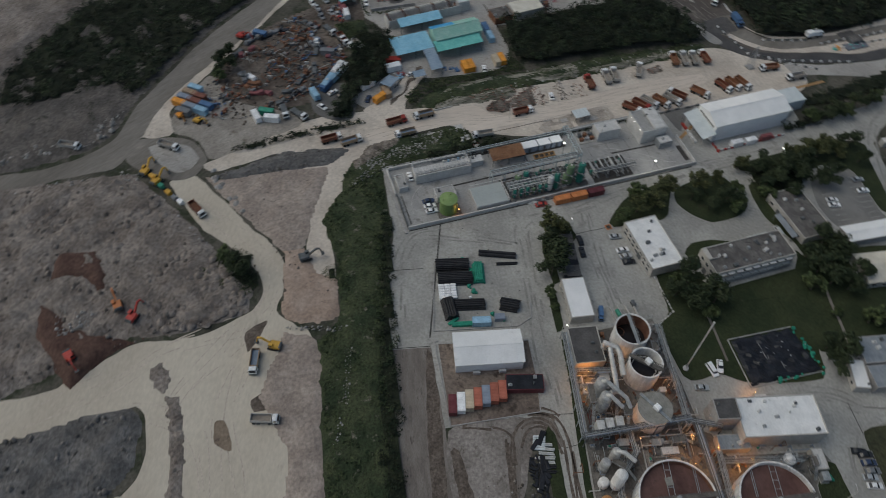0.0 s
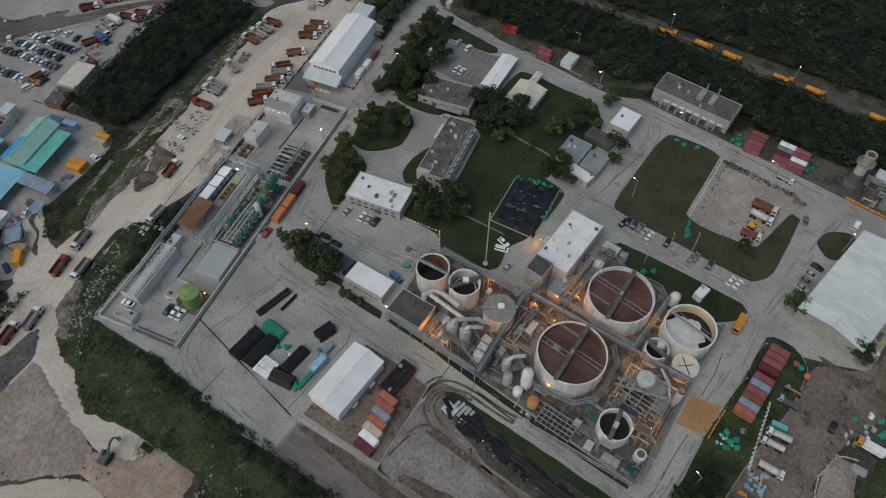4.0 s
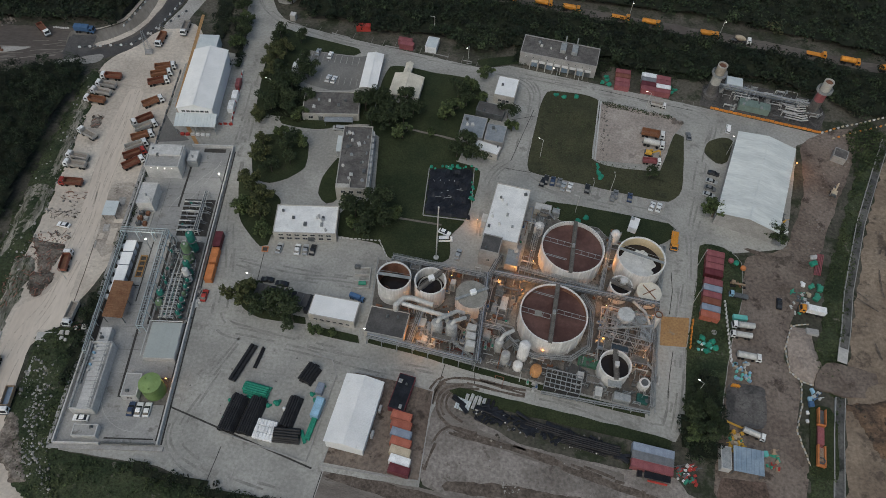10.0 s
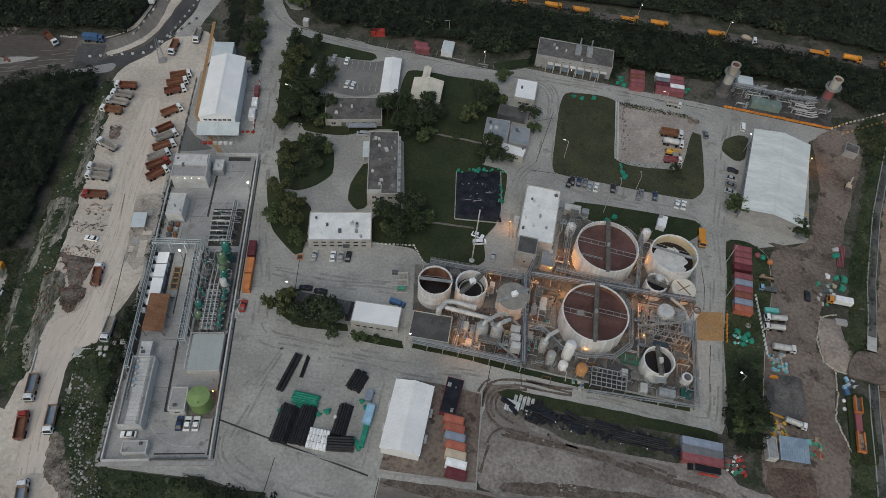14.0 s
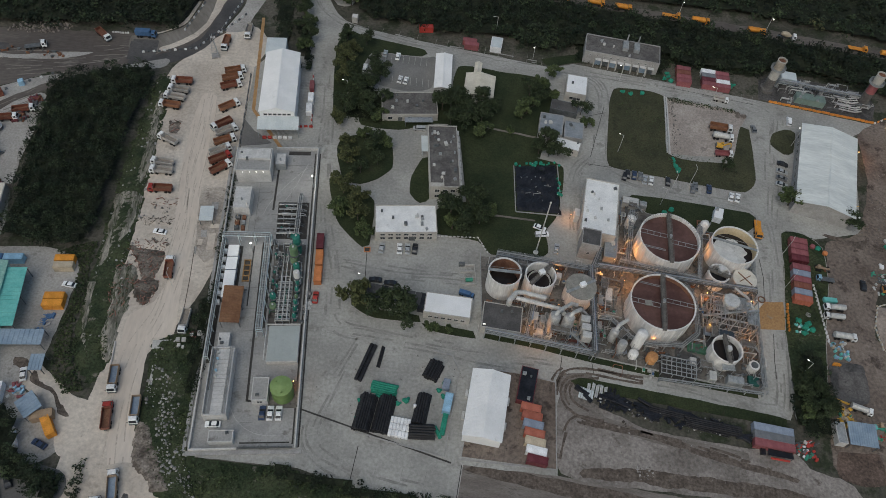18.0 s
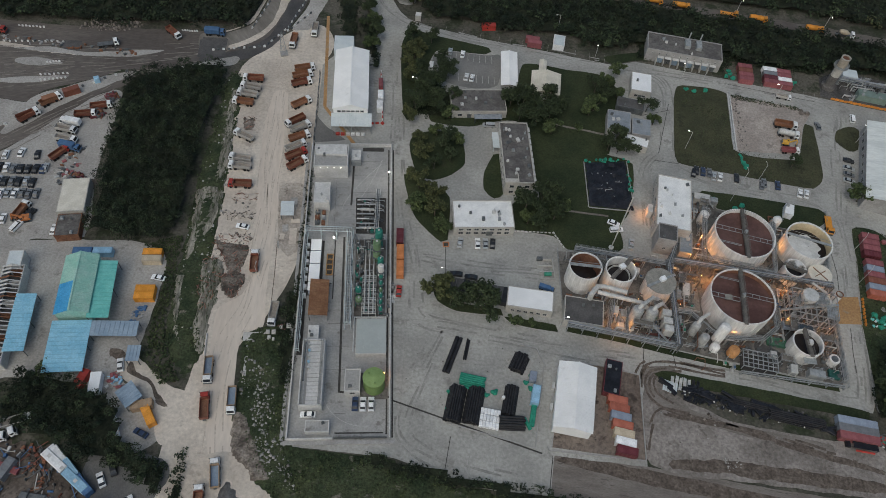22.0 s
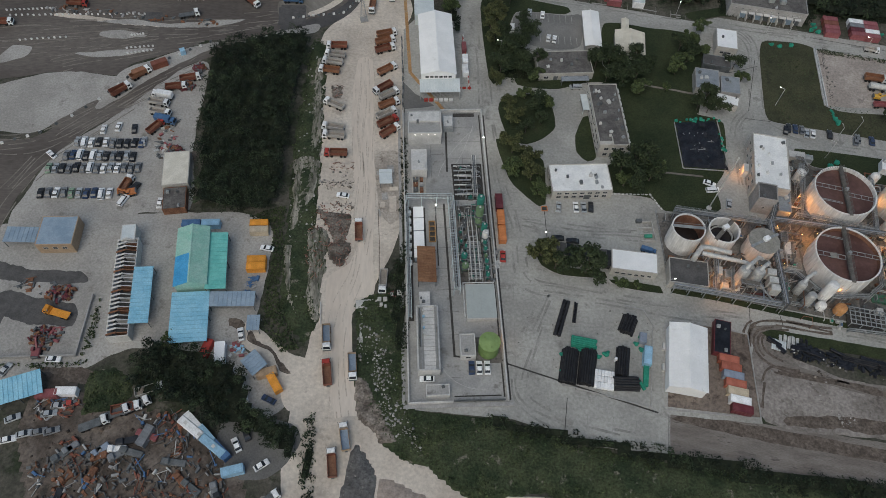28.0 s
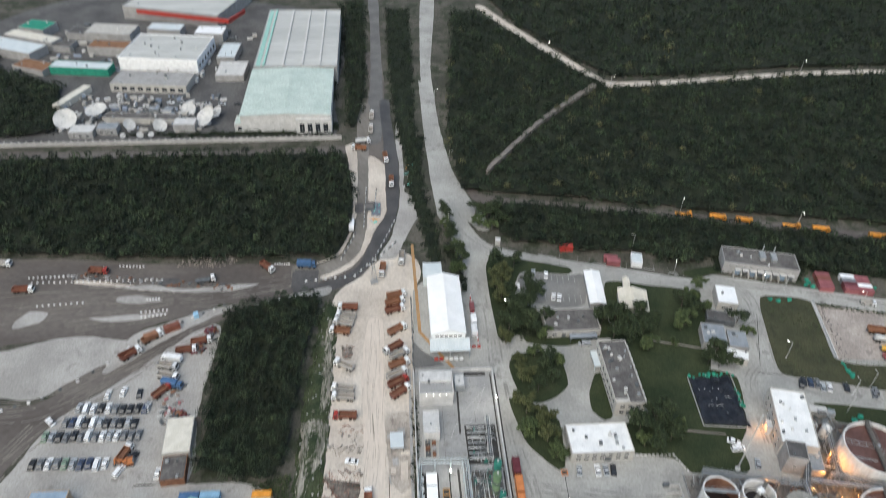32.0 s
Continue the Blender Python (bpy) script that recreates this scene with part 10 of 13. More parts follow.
def block_row(name, a, b, gap, mats, label, z=0.05, size=(1.0, 0.5, 0.8)):
    """A row of concrete blocks from a to b; the colours take turns."""
    a, b = Vector((*a, 0)), Vector((*b, 0))
    L = (b - a).length
    ob = thing(name, a.x, a.y, z, math.degrees(math.atan2(b.y - a.y, b.x - a.x)), label, "barrier")
    k = max(1, int(L / gap))
    for i in range(k + 1):
        mat = mats[i % len(mats)]
        key = (mat.name, size)
        if key not in BLOCKS:
            sx, sy, sz = size
            BLOCKS[key] = M().loft([[(-sx / 2, -sy / 2, 0), (sx / 2, -sy / 2, 0), (sx / 2, sy / 2, 0), (-sx / 2, sy / 2, 0)], [(-sx / 2, -sy / 3, sz * 0.5), (sx / 2, -sy / 3, sz * 0.5), (sx / 2, sy / 3, sz * 0.5), (-sx / 2, sy / 3, sz * 0.5)],
                                     [(-sx / 2 + 0.05, -sy / 4, sz), (sx / 2 - 0.05, -sy / 4, sz), (sx / 2 - 0.05, sy / 4, sz), (-sx / 2 + 0.05, sy / 4, sz)]]).mesh("block", mat)
        part("block", BLOCKS[key], None, ob).matrix_basis = pose(L * i / k, cl.uniform(-0.15, 0.15), 0, 0, 0, cl.uniform(-6, 6))
    return ob


for a, b in (((-207, 147.1), (-195.7, 153.6)), ((-195.7, 153.6), (-187.3, 162.7)), ((-187.3, 162.7), (-180.5, 172)), ((-180.5, 172), (-171.4, 188.3)), ((-171.4, 188.3), (-147.7, 207.6))):
    block_row("block_row", a, b, 4.2, (WHITE_BLOCK, DARK_STEEL), "spaced black and white concrete blocks along the road", size=(1.0, 0.9, 0.8))
for a, b, g in (((-231.6, 212.5), (-211, 215.5), 2.2), ((-211, 215.5), (-178.6, 220.4), 2.2), ((-234.2, 215.1), (-217.3, 218.6), 1.6), ((-179.3, 200), (-169.6, 202.4), 1.6), ((-179.8, 207.5), (-175.5, 208.7), 1.0), ((-200, 227), (-190, 228), 1.4), ((-134, 236), (-128, 236.6), 0.9), ((-222, 199), (-205, 203), 2.0)):
    block_row("block_row", a, b, g, (WHITE_BLOCK,), "row of white concrete blocks on the quarry road", size=(0.7, 0.5, 0.7))
block_row("barrier_row", (-47.4, 224.4), (-42.6, 195.4), 1.5, (WHITE_BLOCK, RED_P), "red and white barriers beside the hall", size=(1.4, 0.5, 0.9))
block_row("barrier_row", (-46.6, 194.6), (-42.6, 195.2), 1.5, (RED_P,), "row of red plastic barriers", size=(1.4, 0.5, 0.9))
block_row("barrier_row", (144.0, 240.8), (185.6, 235.2), 1.75, (ORANGE_PLASTIC,), "row of orange plastic barriers", 0.07, (1.6, 0.5, 0.9))
block_row("stone_row", (187, 235.4), (194, 239.4), 1.7, (WHITE_BLOCK, ORANGE_PLASTIC), "white and orange stones along the road", size=(0.9, 0.7, 0.6))
block_row("stone_row", (194, 239.4), (219, 251.5), 2.0, (WHITE_BLOCK, BEIGE_P), "white stones along the bend", size=(0.9, 0.7, 0.6))
block_row("stone_row", (191, 233), (216, 246), 2.4, (BEIGE_P, ORANGE_PLASTIC), "pale stones along the bend", size=(0.9, 0.7, 0.6))
block_row("barrier_row", (131.6, 138.6), (130.4, 128.6), 1.3, (ORANGE_PLASTIC,), "orange barriers by the painted apron", 0.07, (1.0, 0.6, 0.9))
block_row("kerb_blocks", (11.2, 150.4), (25.0, 151.6), 1.3, (PALE_CONC,), "pale edging blocks of the car park", 0.07, (0.9, 0.5, 0.4))
block_row("kerb_blocks", (25.0, 151.6), (28.6, 146.0), 1.3, (PALE_CONC,), "pale edging blocks of the car park", 0.07, (0.9, 0.5, 0.4))
for a, b in (((-72.1, 219.6), (-68.9, 196.8)), ((-68.9, 196.8), (-66.8, 181.0))):
    block_row("jersey_barrier", a, b, 2.2, (DARK_STEEL, WALL_GREY), "dark barriers along the hall yard", size=(2.0, 0.5, 0.8))
for a, b in (((-92.7, 239.9), (-83.6, 257.4)), ((-118, 226), (-98, 232)), ((-98, 232), (-91, 246)), ((-106, 243), (-103, 262)), ((-91, 246), (-86, 276)), ((-100, 268), (-104, 300)), ((-97, 282), (-99, 300))):
    block_row("block_row", a, b, 2.0, (WHITE_BLOCK, DARK_STEEL), "black and white blocks round the bend", size=(1.0, 0.6, 0.8))
for a, b in (((163.7, 142.4), (160.7, 133.5)), ((160.7, 133.5), (161.3, 125.4)), ((161.3, 125.4), (164.4, 122.8)), ((164.4, 122.8), (163.5, 113.9)), ((163.5, 113.9), (161, 106.2)), ((161, 106.2), (163.6, 95.9)), ((164.4, 122.8), (170, 121.6)), ((163.7, 142.4), (169, 144))):
    block_row("sandbag_row", a, b, 0.9, (BEIGE_P, PALE_CONC), "row of pale sandbags", 0.08, (0.8, 0.45, 0.4))
for i in range(15):
    p = i / 14
    solid("wheel_stop", M().box(142.6 + p * 0.5, 148 - 22 * p, 0.14, 0.6, 0.8, 0.4, -8, 0.05).box(142.9 + p * 0.5, 147.2 - 22 * p, 0.14, 0.4, 0.4, 0.3), WHITE_BLOCK, "white marker stone at the yard's edge", "marker stone", group="marker stones")
stops = M()
for i in range(16):
    stops.box(81.5 + i * 2.75, 189.6 - i * 0.25, 0.06, 1.7, 4.2, 0.06, -6)
solid("parking_bays", stops, KERB, "pale patched parking bays beside the field", "parking bay", "structure")
apron = M().prism([(121.6, 138.6), (130.6, 139.6), (129.6, 128.6), (120.8, 127.8)], -0.1, 0.075)
solid("painted_apron", apron, YELLOW_PAINT, "worn ochre-painted concrete apron", "apron", "structure")
yellow = M()
for a, b in (((-75.8, 257), (-66.4, 201)), ((-66.4, 201), (-51.6, 183))):
    yellow.beam((*a, 0.09), (*b, 0.09), 1.3, 0.3)
solid("yellow_walkway", yellow, YELLOW_PAINT, "ochre-painted walkway beside the hall", "walkway", "structure")
area("floor_hall_yard", [(-69, 196), (-63, 190), (-55, 184.6), (-66.4, 181.4)], 0.085, ASPHALT, "dark stained yard before the hall", "yard", curve=False, wobble=0.3)
joints = M()
for a, b in (((-12.4, 140.6), (-11.2, 128.6)), ((66, 197), (72.4, 226)), ((136, 238), (98, 243)), ((53.8, 103), (54.8, 112)), ((64.4, 104.5), (63.8, 110)), ((-4.4, 73), (-5.2, 61.5)), ((24.6, 58), (25.6, 71)), ((124.2, 139.8), (125.4, 149)), ((125.4, 149), (125.2, 157)), ((123, 110), (123.6, 117)), ((123.6, 117), (125.0, 126.6)), ((64, 193), (75, 192.6)), ((60, 217), (73, 222.6))):
    joints.beam((*a, 0.075), (*b, 0.075), 0.22, 0.2)
solid("drain_cover", joints, DARK_GAP, "dark drain lines across the roads", "drain", "structure")
orange_frame = thing("drain_grate", -12.4, 141.2, 0.07, 8, "orange-painted square drain grate", "grate")
part("frame", M().box(0, 0.9, 0, 2.2, 0.3, 0.15).box(0, -0.9, 0, 2.2, 0.3, 0.15).box(0.95, 0, 0, 0.3, 1.6, 0.15).box(-0.95, 0, 0, 0.3, 1.6, 0.15), ORANGE_P, orange_frame)
part("grate", M().box(0, 0, 0, 1.6, 1.5, 0.06), DARK_GAP, orange_frame)
solid("sunk_road_plate", M().box(-119.0, 229.6, 0.05, 10.0, 9.0, 0.05, 8), DARK_ROOF, "dark wheel-wash trough in the road", "wheel wash")
solid("weighbridge", M().box(-96.4, 283.0, 0.06, 4.4, 11.0, 0.5, 8, 0.1), surf("bluegrey_plate", (0.12, 0.135, 0.16), (0.17, 0.185, 0.21), 0.6, 0.4, 2.0, 0.02), "dark blue-grey weighbridge plate", "weighbridge")
solid("weighbridge", M().box(-104.8, 283.0, 0.06, 4.0, 8.0, 0.15, 8), DARK_ROOF, "dark steel plate in the road", "road plate")
ww = thing("wheel_wash", -103.6 + 4.0, 284.0, 0.06, 8, "dark steel wheel-wash stand", "wheel wash")
part("frame", M().box(0, 0, 0, 4.4, 6.0, 1.6, 0, 0.1), DARK_STEEL, ww)
part("deck", M().box(0, 0, 1.6, 3.6, 5.0, 0.15), GREY_ROOF, ww)
area("median_gravel", [(-107.8, 332.1), (-98.2, 324.7), (-94, 298.5), (-91.1, 281.6), (-93.9, 268.8), (-95.7, 254.2), (-98, 242.8), (-104, 233.8), (-112.2, 227.6), (-113.1, 229.7), (-105.9, 236), (-100.6, 243.3), (-98.4, 251.8), (-98.6, 269.2), (-102.4, 297.4)], 0.078, PALE_DIRT, "pale gravel median", "ground", wobble=0.4)
area("verge_road_west", [(-122.4, 342.1), (-115.7, 343), (-108, 296.8), (-105, 275.3), (-105.1, 257.4), (-107.7, 245.8), (-116.4, 238.3), (-123.6, 236.7), (-113.2, 241.1), (-108.2, 248.6), (-106.2, 263.8), (-107.8, 282), (-113.1, 306.5), (-118.7, 327.8)], 0.068, PALE_DIRT, "pale gravel verge", "ground", wobble=0.4)
area("verge_road_east", [(-98, 372), (-95.3, 348.7), (-90.5, 325.7), (-86.1, 294.4), (-85.5, 276.7), (-86.5, 259.6), (-89.7, 245.4), (-82.2, 246.3), (-79.8, 258.2), (-76.4, 275.5), (-75.3, 277.5), (-80.2, 297.7), (-84.4, 299.7), (-88.2, 326), (-91.6, 349.2), (-94, 372)], 0.076, GREY_FLAT, "pale gravel verge and pad", "ground", wobble=0.4)
area("road_lane_west", [(-124, 392), (-117.4, 348.9), (-112.4, 322.9), (-108, 296.8), (-104.6, 273), (-104.2, 255.3), (-107.5, 244.6), (-116.2, 237.5), (-126, 235.5), (-124, 226.8), (-112.7, 227.5), (-105.9, 236), (-100.6, 243.3), (-98.4, 251.8), (-98.6, 269.2), (-102.4, 297.4), (-110.6, 349.8), (-117, 392)], 0.0745, ROAD_BROWN, "grey-brown lane round the bend", "road", wobble=0.2)
area("road_lane_dark", [(-112, 400), (-108.5, 379.6), (-102.1, 347.8), (-97.9, 324.8), (-93.7, 298.5), (-90.7, 280.7), (-93.7, 267.5), (-95.4, 252.2), (-97.8, 238.9), (-104.4, 230.7), (-112.3, 225.7), (-122, 222.5), (-121, 217.4), (-111.1, 219.9), (-103.5, 223), (-95.2, 232.2), (-90.9, 244.5), (-87.7, 258.6), (-86.1, 276.6), (-86.4, 294.4), (-90.8, 325.7), (-95.6, 348.7), (-102.7, 380.4), (-106, 400)], 0.082, WET_LANE, "dark curved lane with wet wheel tracks", "road", wobble=0.2)
area("road_orange", [(-46, 294.5), (0, 295), (51, 294.2), (148, 285), (240, 274), (320, 262), (322, 268), (240, 280), (150, 291), (52, 298), (-36, 301), (-46, 304), (-54, 310)], 0.05, WET_ROAD, "narrow road with parked works vehicles", "road", wobble=0.5)
area("road_hill", [(-60, 575), (-34, 532), (4, 476), (24, 448), (36, 438), (82, 449), (163, 474), (233, 489), (330, 500), (330, 505), (233, 494), (162, 480), (80, 456), (38, 447), (28, 454), (10, 480), (-28, 536), (-54, 578)], 0.06, PALE_DIRT, "pale hill road through the scrub", "road", wobble=0.4)
area("path_hill", [(22, 433.4), (-12, 383), (-40, 329.4), (-44, 318), (-42.6, 318), (-38.4, 327), (-10.4, 380.6), (24, 430.6)], 4.6, DIRT_TRACK, "pale path through the scrub", "path", wobble=0.3)
area("road_perimeter", [(-320, 309), (-303, 312), (-200, 326), (-126, 341), (-113, 348), (-113, 338), (-124, 333), (-200, 321), (-300, 305), (-330, 300)], 0.055, WET_ROAD, "dark road along the wall", "road", wobble=0.3)
area("road_north_lane", [(-104, 350), (-113, 420), (-130, 520), (-140, 580), (-148, 580), (-137, 520), (-121, 420), (-115, 352)], 0.06, ASPHALT, "dark road going north", "road", wobble=0.3)
area("yard_station", [(-340, 322), (-300, 320), (-200, 336), (-132, 350), (-140, 400), (-165, 540), (-360, 560), (-420, 440)], 0.05, surf("station_yard_paving", (0.075, 0.073, 0.072), (0.12, 0.117, 0.113), 0.9, 0.05, 0.8, 0.03, vary=0.12, c3=(0.16, 0.155, 0.15), spot=-0.03), "grey yard of the dish station", "yard", wobble=0.5)

# ---- poles, masts and lamps ----
mast = thing("mast", 45.4, 148.2, 0.16, 0, "tall slim pale lattice mast on a round foot", "mast")
part("shaft", M().tube((0, 0, 0), (0, 0, 27.5), 0.22, 8), PALE_PIPE, mast)
part("foot", M().cyl(0, 0, 0, 0.9, 0.4, 16), PALE_CONC, mast)
part("head", M().ball((0, 0, 27.6), 0.35, 8), PALE_PIPE, mast)


def street_lamp(x, y, rz, h=8.0, lit=False, z=0.1):
    ob = thing("street_lamp", x, y, z, rz, "tall grey street lamp" + (" with a lit head" if lit else ""), "lamp", "street lamps")
    part("pole", M().tube((0, 0, 0), (0, 0, h), 0.09, 8), PALE_PIPE, ob)
    part("arm", M().tube((0, 0, h), (1.5, 0, h + 0.25), 0.06, 6), PALE_PIPE, ob)
    part("head", M().box(1.7, 0, h + 0.15, 0.6, 0.24, 0.12), COLD_LAMP if lit else PALE_CONC, ob)
    return ob


for x, y, a, h, lit in ((-11.0, 126.6, 180, 7.0, True), (76.8, 201.2, 160, 9, True), (79.6, 243.4, 200, 8, True), (88.8, 243.6, 200, 9, False), (116.7, 233.6, 170, 10, True), (91.4, 176.6, 170, 9, False), (103.6, 188.4, 100, 9, False), (133.6, 159.6, 60, 9, False), (132.0, 145.4, 60, 9, False), (148.0, 216.0, 90, 8, True),
                       (-60.2, 273.4, 20, 8, False), (-31.6, 214.8, 180, 8, True), (25.6, 264.4, 190, 9, False), (42.4, 250.6, 250, 7, True), (131.4, 112.6, 150, 8, True), (27.0, 113.2, 10, 7, True), (54.4, 300.0, -90, 8, True), (110, 294, -90, 8, True), (150, 289, -90, 8, True), (-64, 330, 0, 8, False), (-78, 402, 0, 8, True), (96.4, 185.0, 100, 8, False), (-72.0, 118.0, 90, 8, False), (34, 438, 0, 8, True), (170, 482, 0, 8, True), (-6, 488, 0, 8, True)):
    street_lamp(x, y, a, h, lit)
pyl = thing("lattice_pylon", -89.0, 228.8, 0.05, 20, "grey lattice pylon on a concrete base", "pylon")
part("base", M().box(0, 0, 0, 3.0, 3.0, 0.6), WALL_GREY, pyl)
lat = M()
for sx, sy in ((-1, -1), (1, -1), (1, 1), (-1, 1)):
    lat.tube((sx * 1.2, sy * 1.2, 0.5), (sx * 0.3, sy * 0.3, 11), 0.08, 5)
for i in range(6):
    q, z = 1.2 - 0.15 * i, 0.8 + i * 1.7
    lat.tube((-q, -q, z), (q, -q, z + 1.6), 0.05, 4).tube((q, -q, z), (q, q, z + 1.6), 0.05, 4).tube((q, q, z), (-q, q, z + 1.6), 0.05, 4).tube((-q, q, z), (-q, -q, z + 1.6), 0.05, 4)
part("lattice", lat, STEEL, pyl)

# fences
fe = M()
for a, b in (((126.6, 176), (125.8, 171)), ((120.4, 140), (118.6, 104)), ((26.2, 144), (28.6, 114)), ((-66.8, 178), (-61.2, 141)), ((98.4, 236.4), (96.4, 204))):
    av, bv = Vector((*a, 0)), Vector((*b, 0))
    k = int((bv - av).length / 2.2)
    for i in range(k + 1):
        p = av.lerp(bv, i / max(1, k))
        fe.box(p.x, p.y, 0, 0.1, 0.1, 2.0)
    fe.beam((*a, 1.9), (*b, 1.9), 0.07, 0.07).beam((*a, 1.2), (*b, 1.2), 0.06, 0.06).beam((*a, 0.6), (*b, 0.6), 0.06, 0.06)
solid("fence", fe, STEEL, "thin grey wire fence on posts", "fence", "structure")
timber = M()
timber.beam((98.2, 236.2, 0.7), (96.6, 203.8, 0.7), 0.5, 0.7).beam((99.0, 235.9, 0.5), (97.6, 203.6, 0.5), 0.5, 0.5)
solid("sleeper_edge", timber, PALE_CONC, "pale edge wall of the gravel yard", "wall", "structure")
rocks("yard_stones", [(99.5, 235), (99, 204), (101, 204), (101.4, 233), (126, 230.6), (127, 232.6)], 1.1, 0.3, 0.7, CLOD, "dark stones along the yard edge", -0.5, 0.22)
for i in range(10):
    x_, y_ = 99.4 + cl.uniform(-1.2, 1.2), 198.0 + cl.uniform(-4, 4)
    nb = thing("net_heap", x_, y_, 0.16, cl.uniform(0, 90), "heap of green netting by the field", "netting")
    part("net_cover", M().ball((0, 0, 0.3), cl.uniform(0.5, 1.0), 8).ball((0.6, 0.4, 0.2), 0.5, 7), NET_GREEN, nb)
for x_, y_ in ((80.6, 236), (84, 235.4), (89, 236.6), (127.6, 246.6), (129, 248.4), (126.8, 249.6), (101.2, 249), (99.4, 247.4), (102, 246.6), (100.6, 251), (84.6, 176.2), (92.6, 172.6), (95.4, 174.6), (137.6, 131.8), (136.2, 130.2), (138.4, 129.6), (135.4, 128), (134.4, 132.6)):
    nb = thing("net_heap", x_, y_, 0.15, cl.uniform(0, 90), "small heap of green netting", "netting")
    part("net_cover", M().ball((0, 0, 0.35), cl.uniform(0.6, 1.1), 8).ball((0.7, 0.4, 0.2), 0.6, 7).ball((-0.5, 0.6, 0.2), 0.5, 7), NET_GREEN, nb)
# drums and scrap about the eastern yard
for i in range(34):
    x_, y_ = 143.6 + cl.uniform(0, 5), 119.8 + cl.uniform(0, 6.4)
    dr = thing("drum", x_, y_, 0.08, 0, "plastic drum in a cluster", "drum", "plastic drums")
    part("body", M().turned(0, 0, ((0.42, 0), (0.45, 0.1), (0.45, 0.95), (0.38, 1.05)), 12), cl.choice((SKY_P, PALE_PIPE, SKY_P, BEIGE_P, TEAL)), dr)
for bx, by, bw, bd, k, mats in ((142.6, 99.4, 4.0, 6.0, 26, (YELLOW_P, BEIGE_P, GREEN_P, DARK_STEEL)), (128.0, 87.6, 6.0, 6.0, 30, (PALE_PIPE, RED_P, DARK_STEEL, GREEN_P, WHITE_P)), (167.0, 152.0, 5.0, 9.0, 24, (GREEN_P, PALE_PIPE, DARK_STEEL)), (152.4, 96.0, 4.0, 6.0, 12, (RED_P, GREEN_P, TAN_P)),
                                (168.4, 118.6, 3.0, 3.0, 10, (SKY_P, BLUE_P, PALE_PIPE)), (-28.0, 116.0, 2.0, 14.0, 22, (DARK_STEEL, WALL_GREY, PALE_PIPE)),
                                (-106.0, 100.0, 4.0, 6.0, 16, (BLUE_P, SLATE_P, WALL_GREY)), (-104.6, 78.0, 4.0, 5.0, 22, (SKY_P, DULL_RED_P, PALE_PIPE)), (-150.0, 156.0, 6.0, 18.0, 40, (RUST, DARK_STEEL, PALE_PIPE, DULL_RED_P)), (-170.0, 92.0, 16.0, 5.0, 30, (RUST, DARK_STEEL)), (-162.0, 75.0, 8.0, 8.0, 26, (DULL_RED_P, DARK_STEEL, RUST)),
                                (165.0, 188.0, 4.0, 14.0, 20, (DARK_STEEL, YELLOW_P, TAN_P)), (-200, 219.0, 40.0, 4.0, 34, (WALL_GREY, DARK_STEEL, RUST)), (-164, 218.6, 34.0, 3.4, 34, (WALL_GREY, DARK_STEEL, RUST)), (-96, 276, 3, 20, 14, (PALE_PIPE, TEAL, AMBER_P)), (-84, 316, 4, 24, 16, (TEAL, AMBER_P, PALE_PIPE))):
    joined = {}
    for i in range(k):
        x_, y_ = bx + cl.uniform(-bw / 2, bw / 2), by + cl.uniform(-bd / 2, bd / 2)
        sx, sy, sz = cl.uniform(0.4, 1.8), cl.uniform(0.3, 1.1), cl.uniform(0.2, 0.9)
        mat = cl.choice(mats)
        far = k > 11
        m_ = joined.setdefault(mat.name, (M(), mat))[0] if far else M()
        m_.box(x_, y_, 0.05, sx, sy, sz, cl.uniform(0, 180), 0.06)
        if i % 3 == 0:
            m_.tube((x_ - sx, y_, 0.3), (x_ + sx, y_ + sy, 0.6), 0.12, 6)
        if not far:
            solid("scrap_piece", m_, mat, "odd piece of scrap machinery on the ground", "scrap", group="scrap pieces")
    for m_, mat in joined.values():
        solid("scrap_heap", m_, mat, "strewn heap of scrap parts on the ground", "scrap", "stuff")
# the scrapyard
rng = np.random.default_rng(77)
for nm, mat, seed in (("rusty", RUST, 1), ("grey", WALL_GREY, 2), ("dark", DARK_STEEL, 3), ("blue", BLUE_P, 4), ("pale", PALE_PIPE, 5), ("ochre", DULL_ORANGE_P, 6), ("brown", RUSTRED_P, 7), ("black", GREY_ROOF, 8)):
    rr = random.Random(seed)
    m_ = M()
    for i in range(420 if nm in ("dark", "black") else 230 if nm in ("rusty", "brown") else 110):
        a = rr.uniform(0, 1)
        x_, y_ = rr.uniform(-158, -88), rr.uniform(-6, 58)
        if not inside([(-100, -8), (-120, 4), (-141, 16), (-157, 46), (-158, 62), (-136, 55), (-116, 56), (-104, 46), (-94, 34), (-84, 13), (-86, -12)], np.array([x_]), np.array([y_]))[0] or (-124 < x_ < -108 and 2 < y_ < 22) or noise.noise(Vector((x_ * 0.07, y_ * 0.07, 3.0))) < -0.12:
            continue
        L_, w_, h_ = rr.uniform(0.4, 2.2), rr.uniform(0.25, 0.9), rr.uniform(0.3, 1.4)
        m_.box(x_, y_, 0.2, L_, w_, h_, rr.uniform(0, 180), 0.1)
        if rr.random() < 0.5:
            m_.tube((x_, y_, 0.6), (x_ + rr.uniform(-4, 4), y_ + rr.uniform(-4, 4), rr.uniform(0.4, 2.0)), 0.12, 6)
    solid("scrap_heap", m_, mat, f"heaps of {nm} scrap metal and parts", "scrap", "stuff")
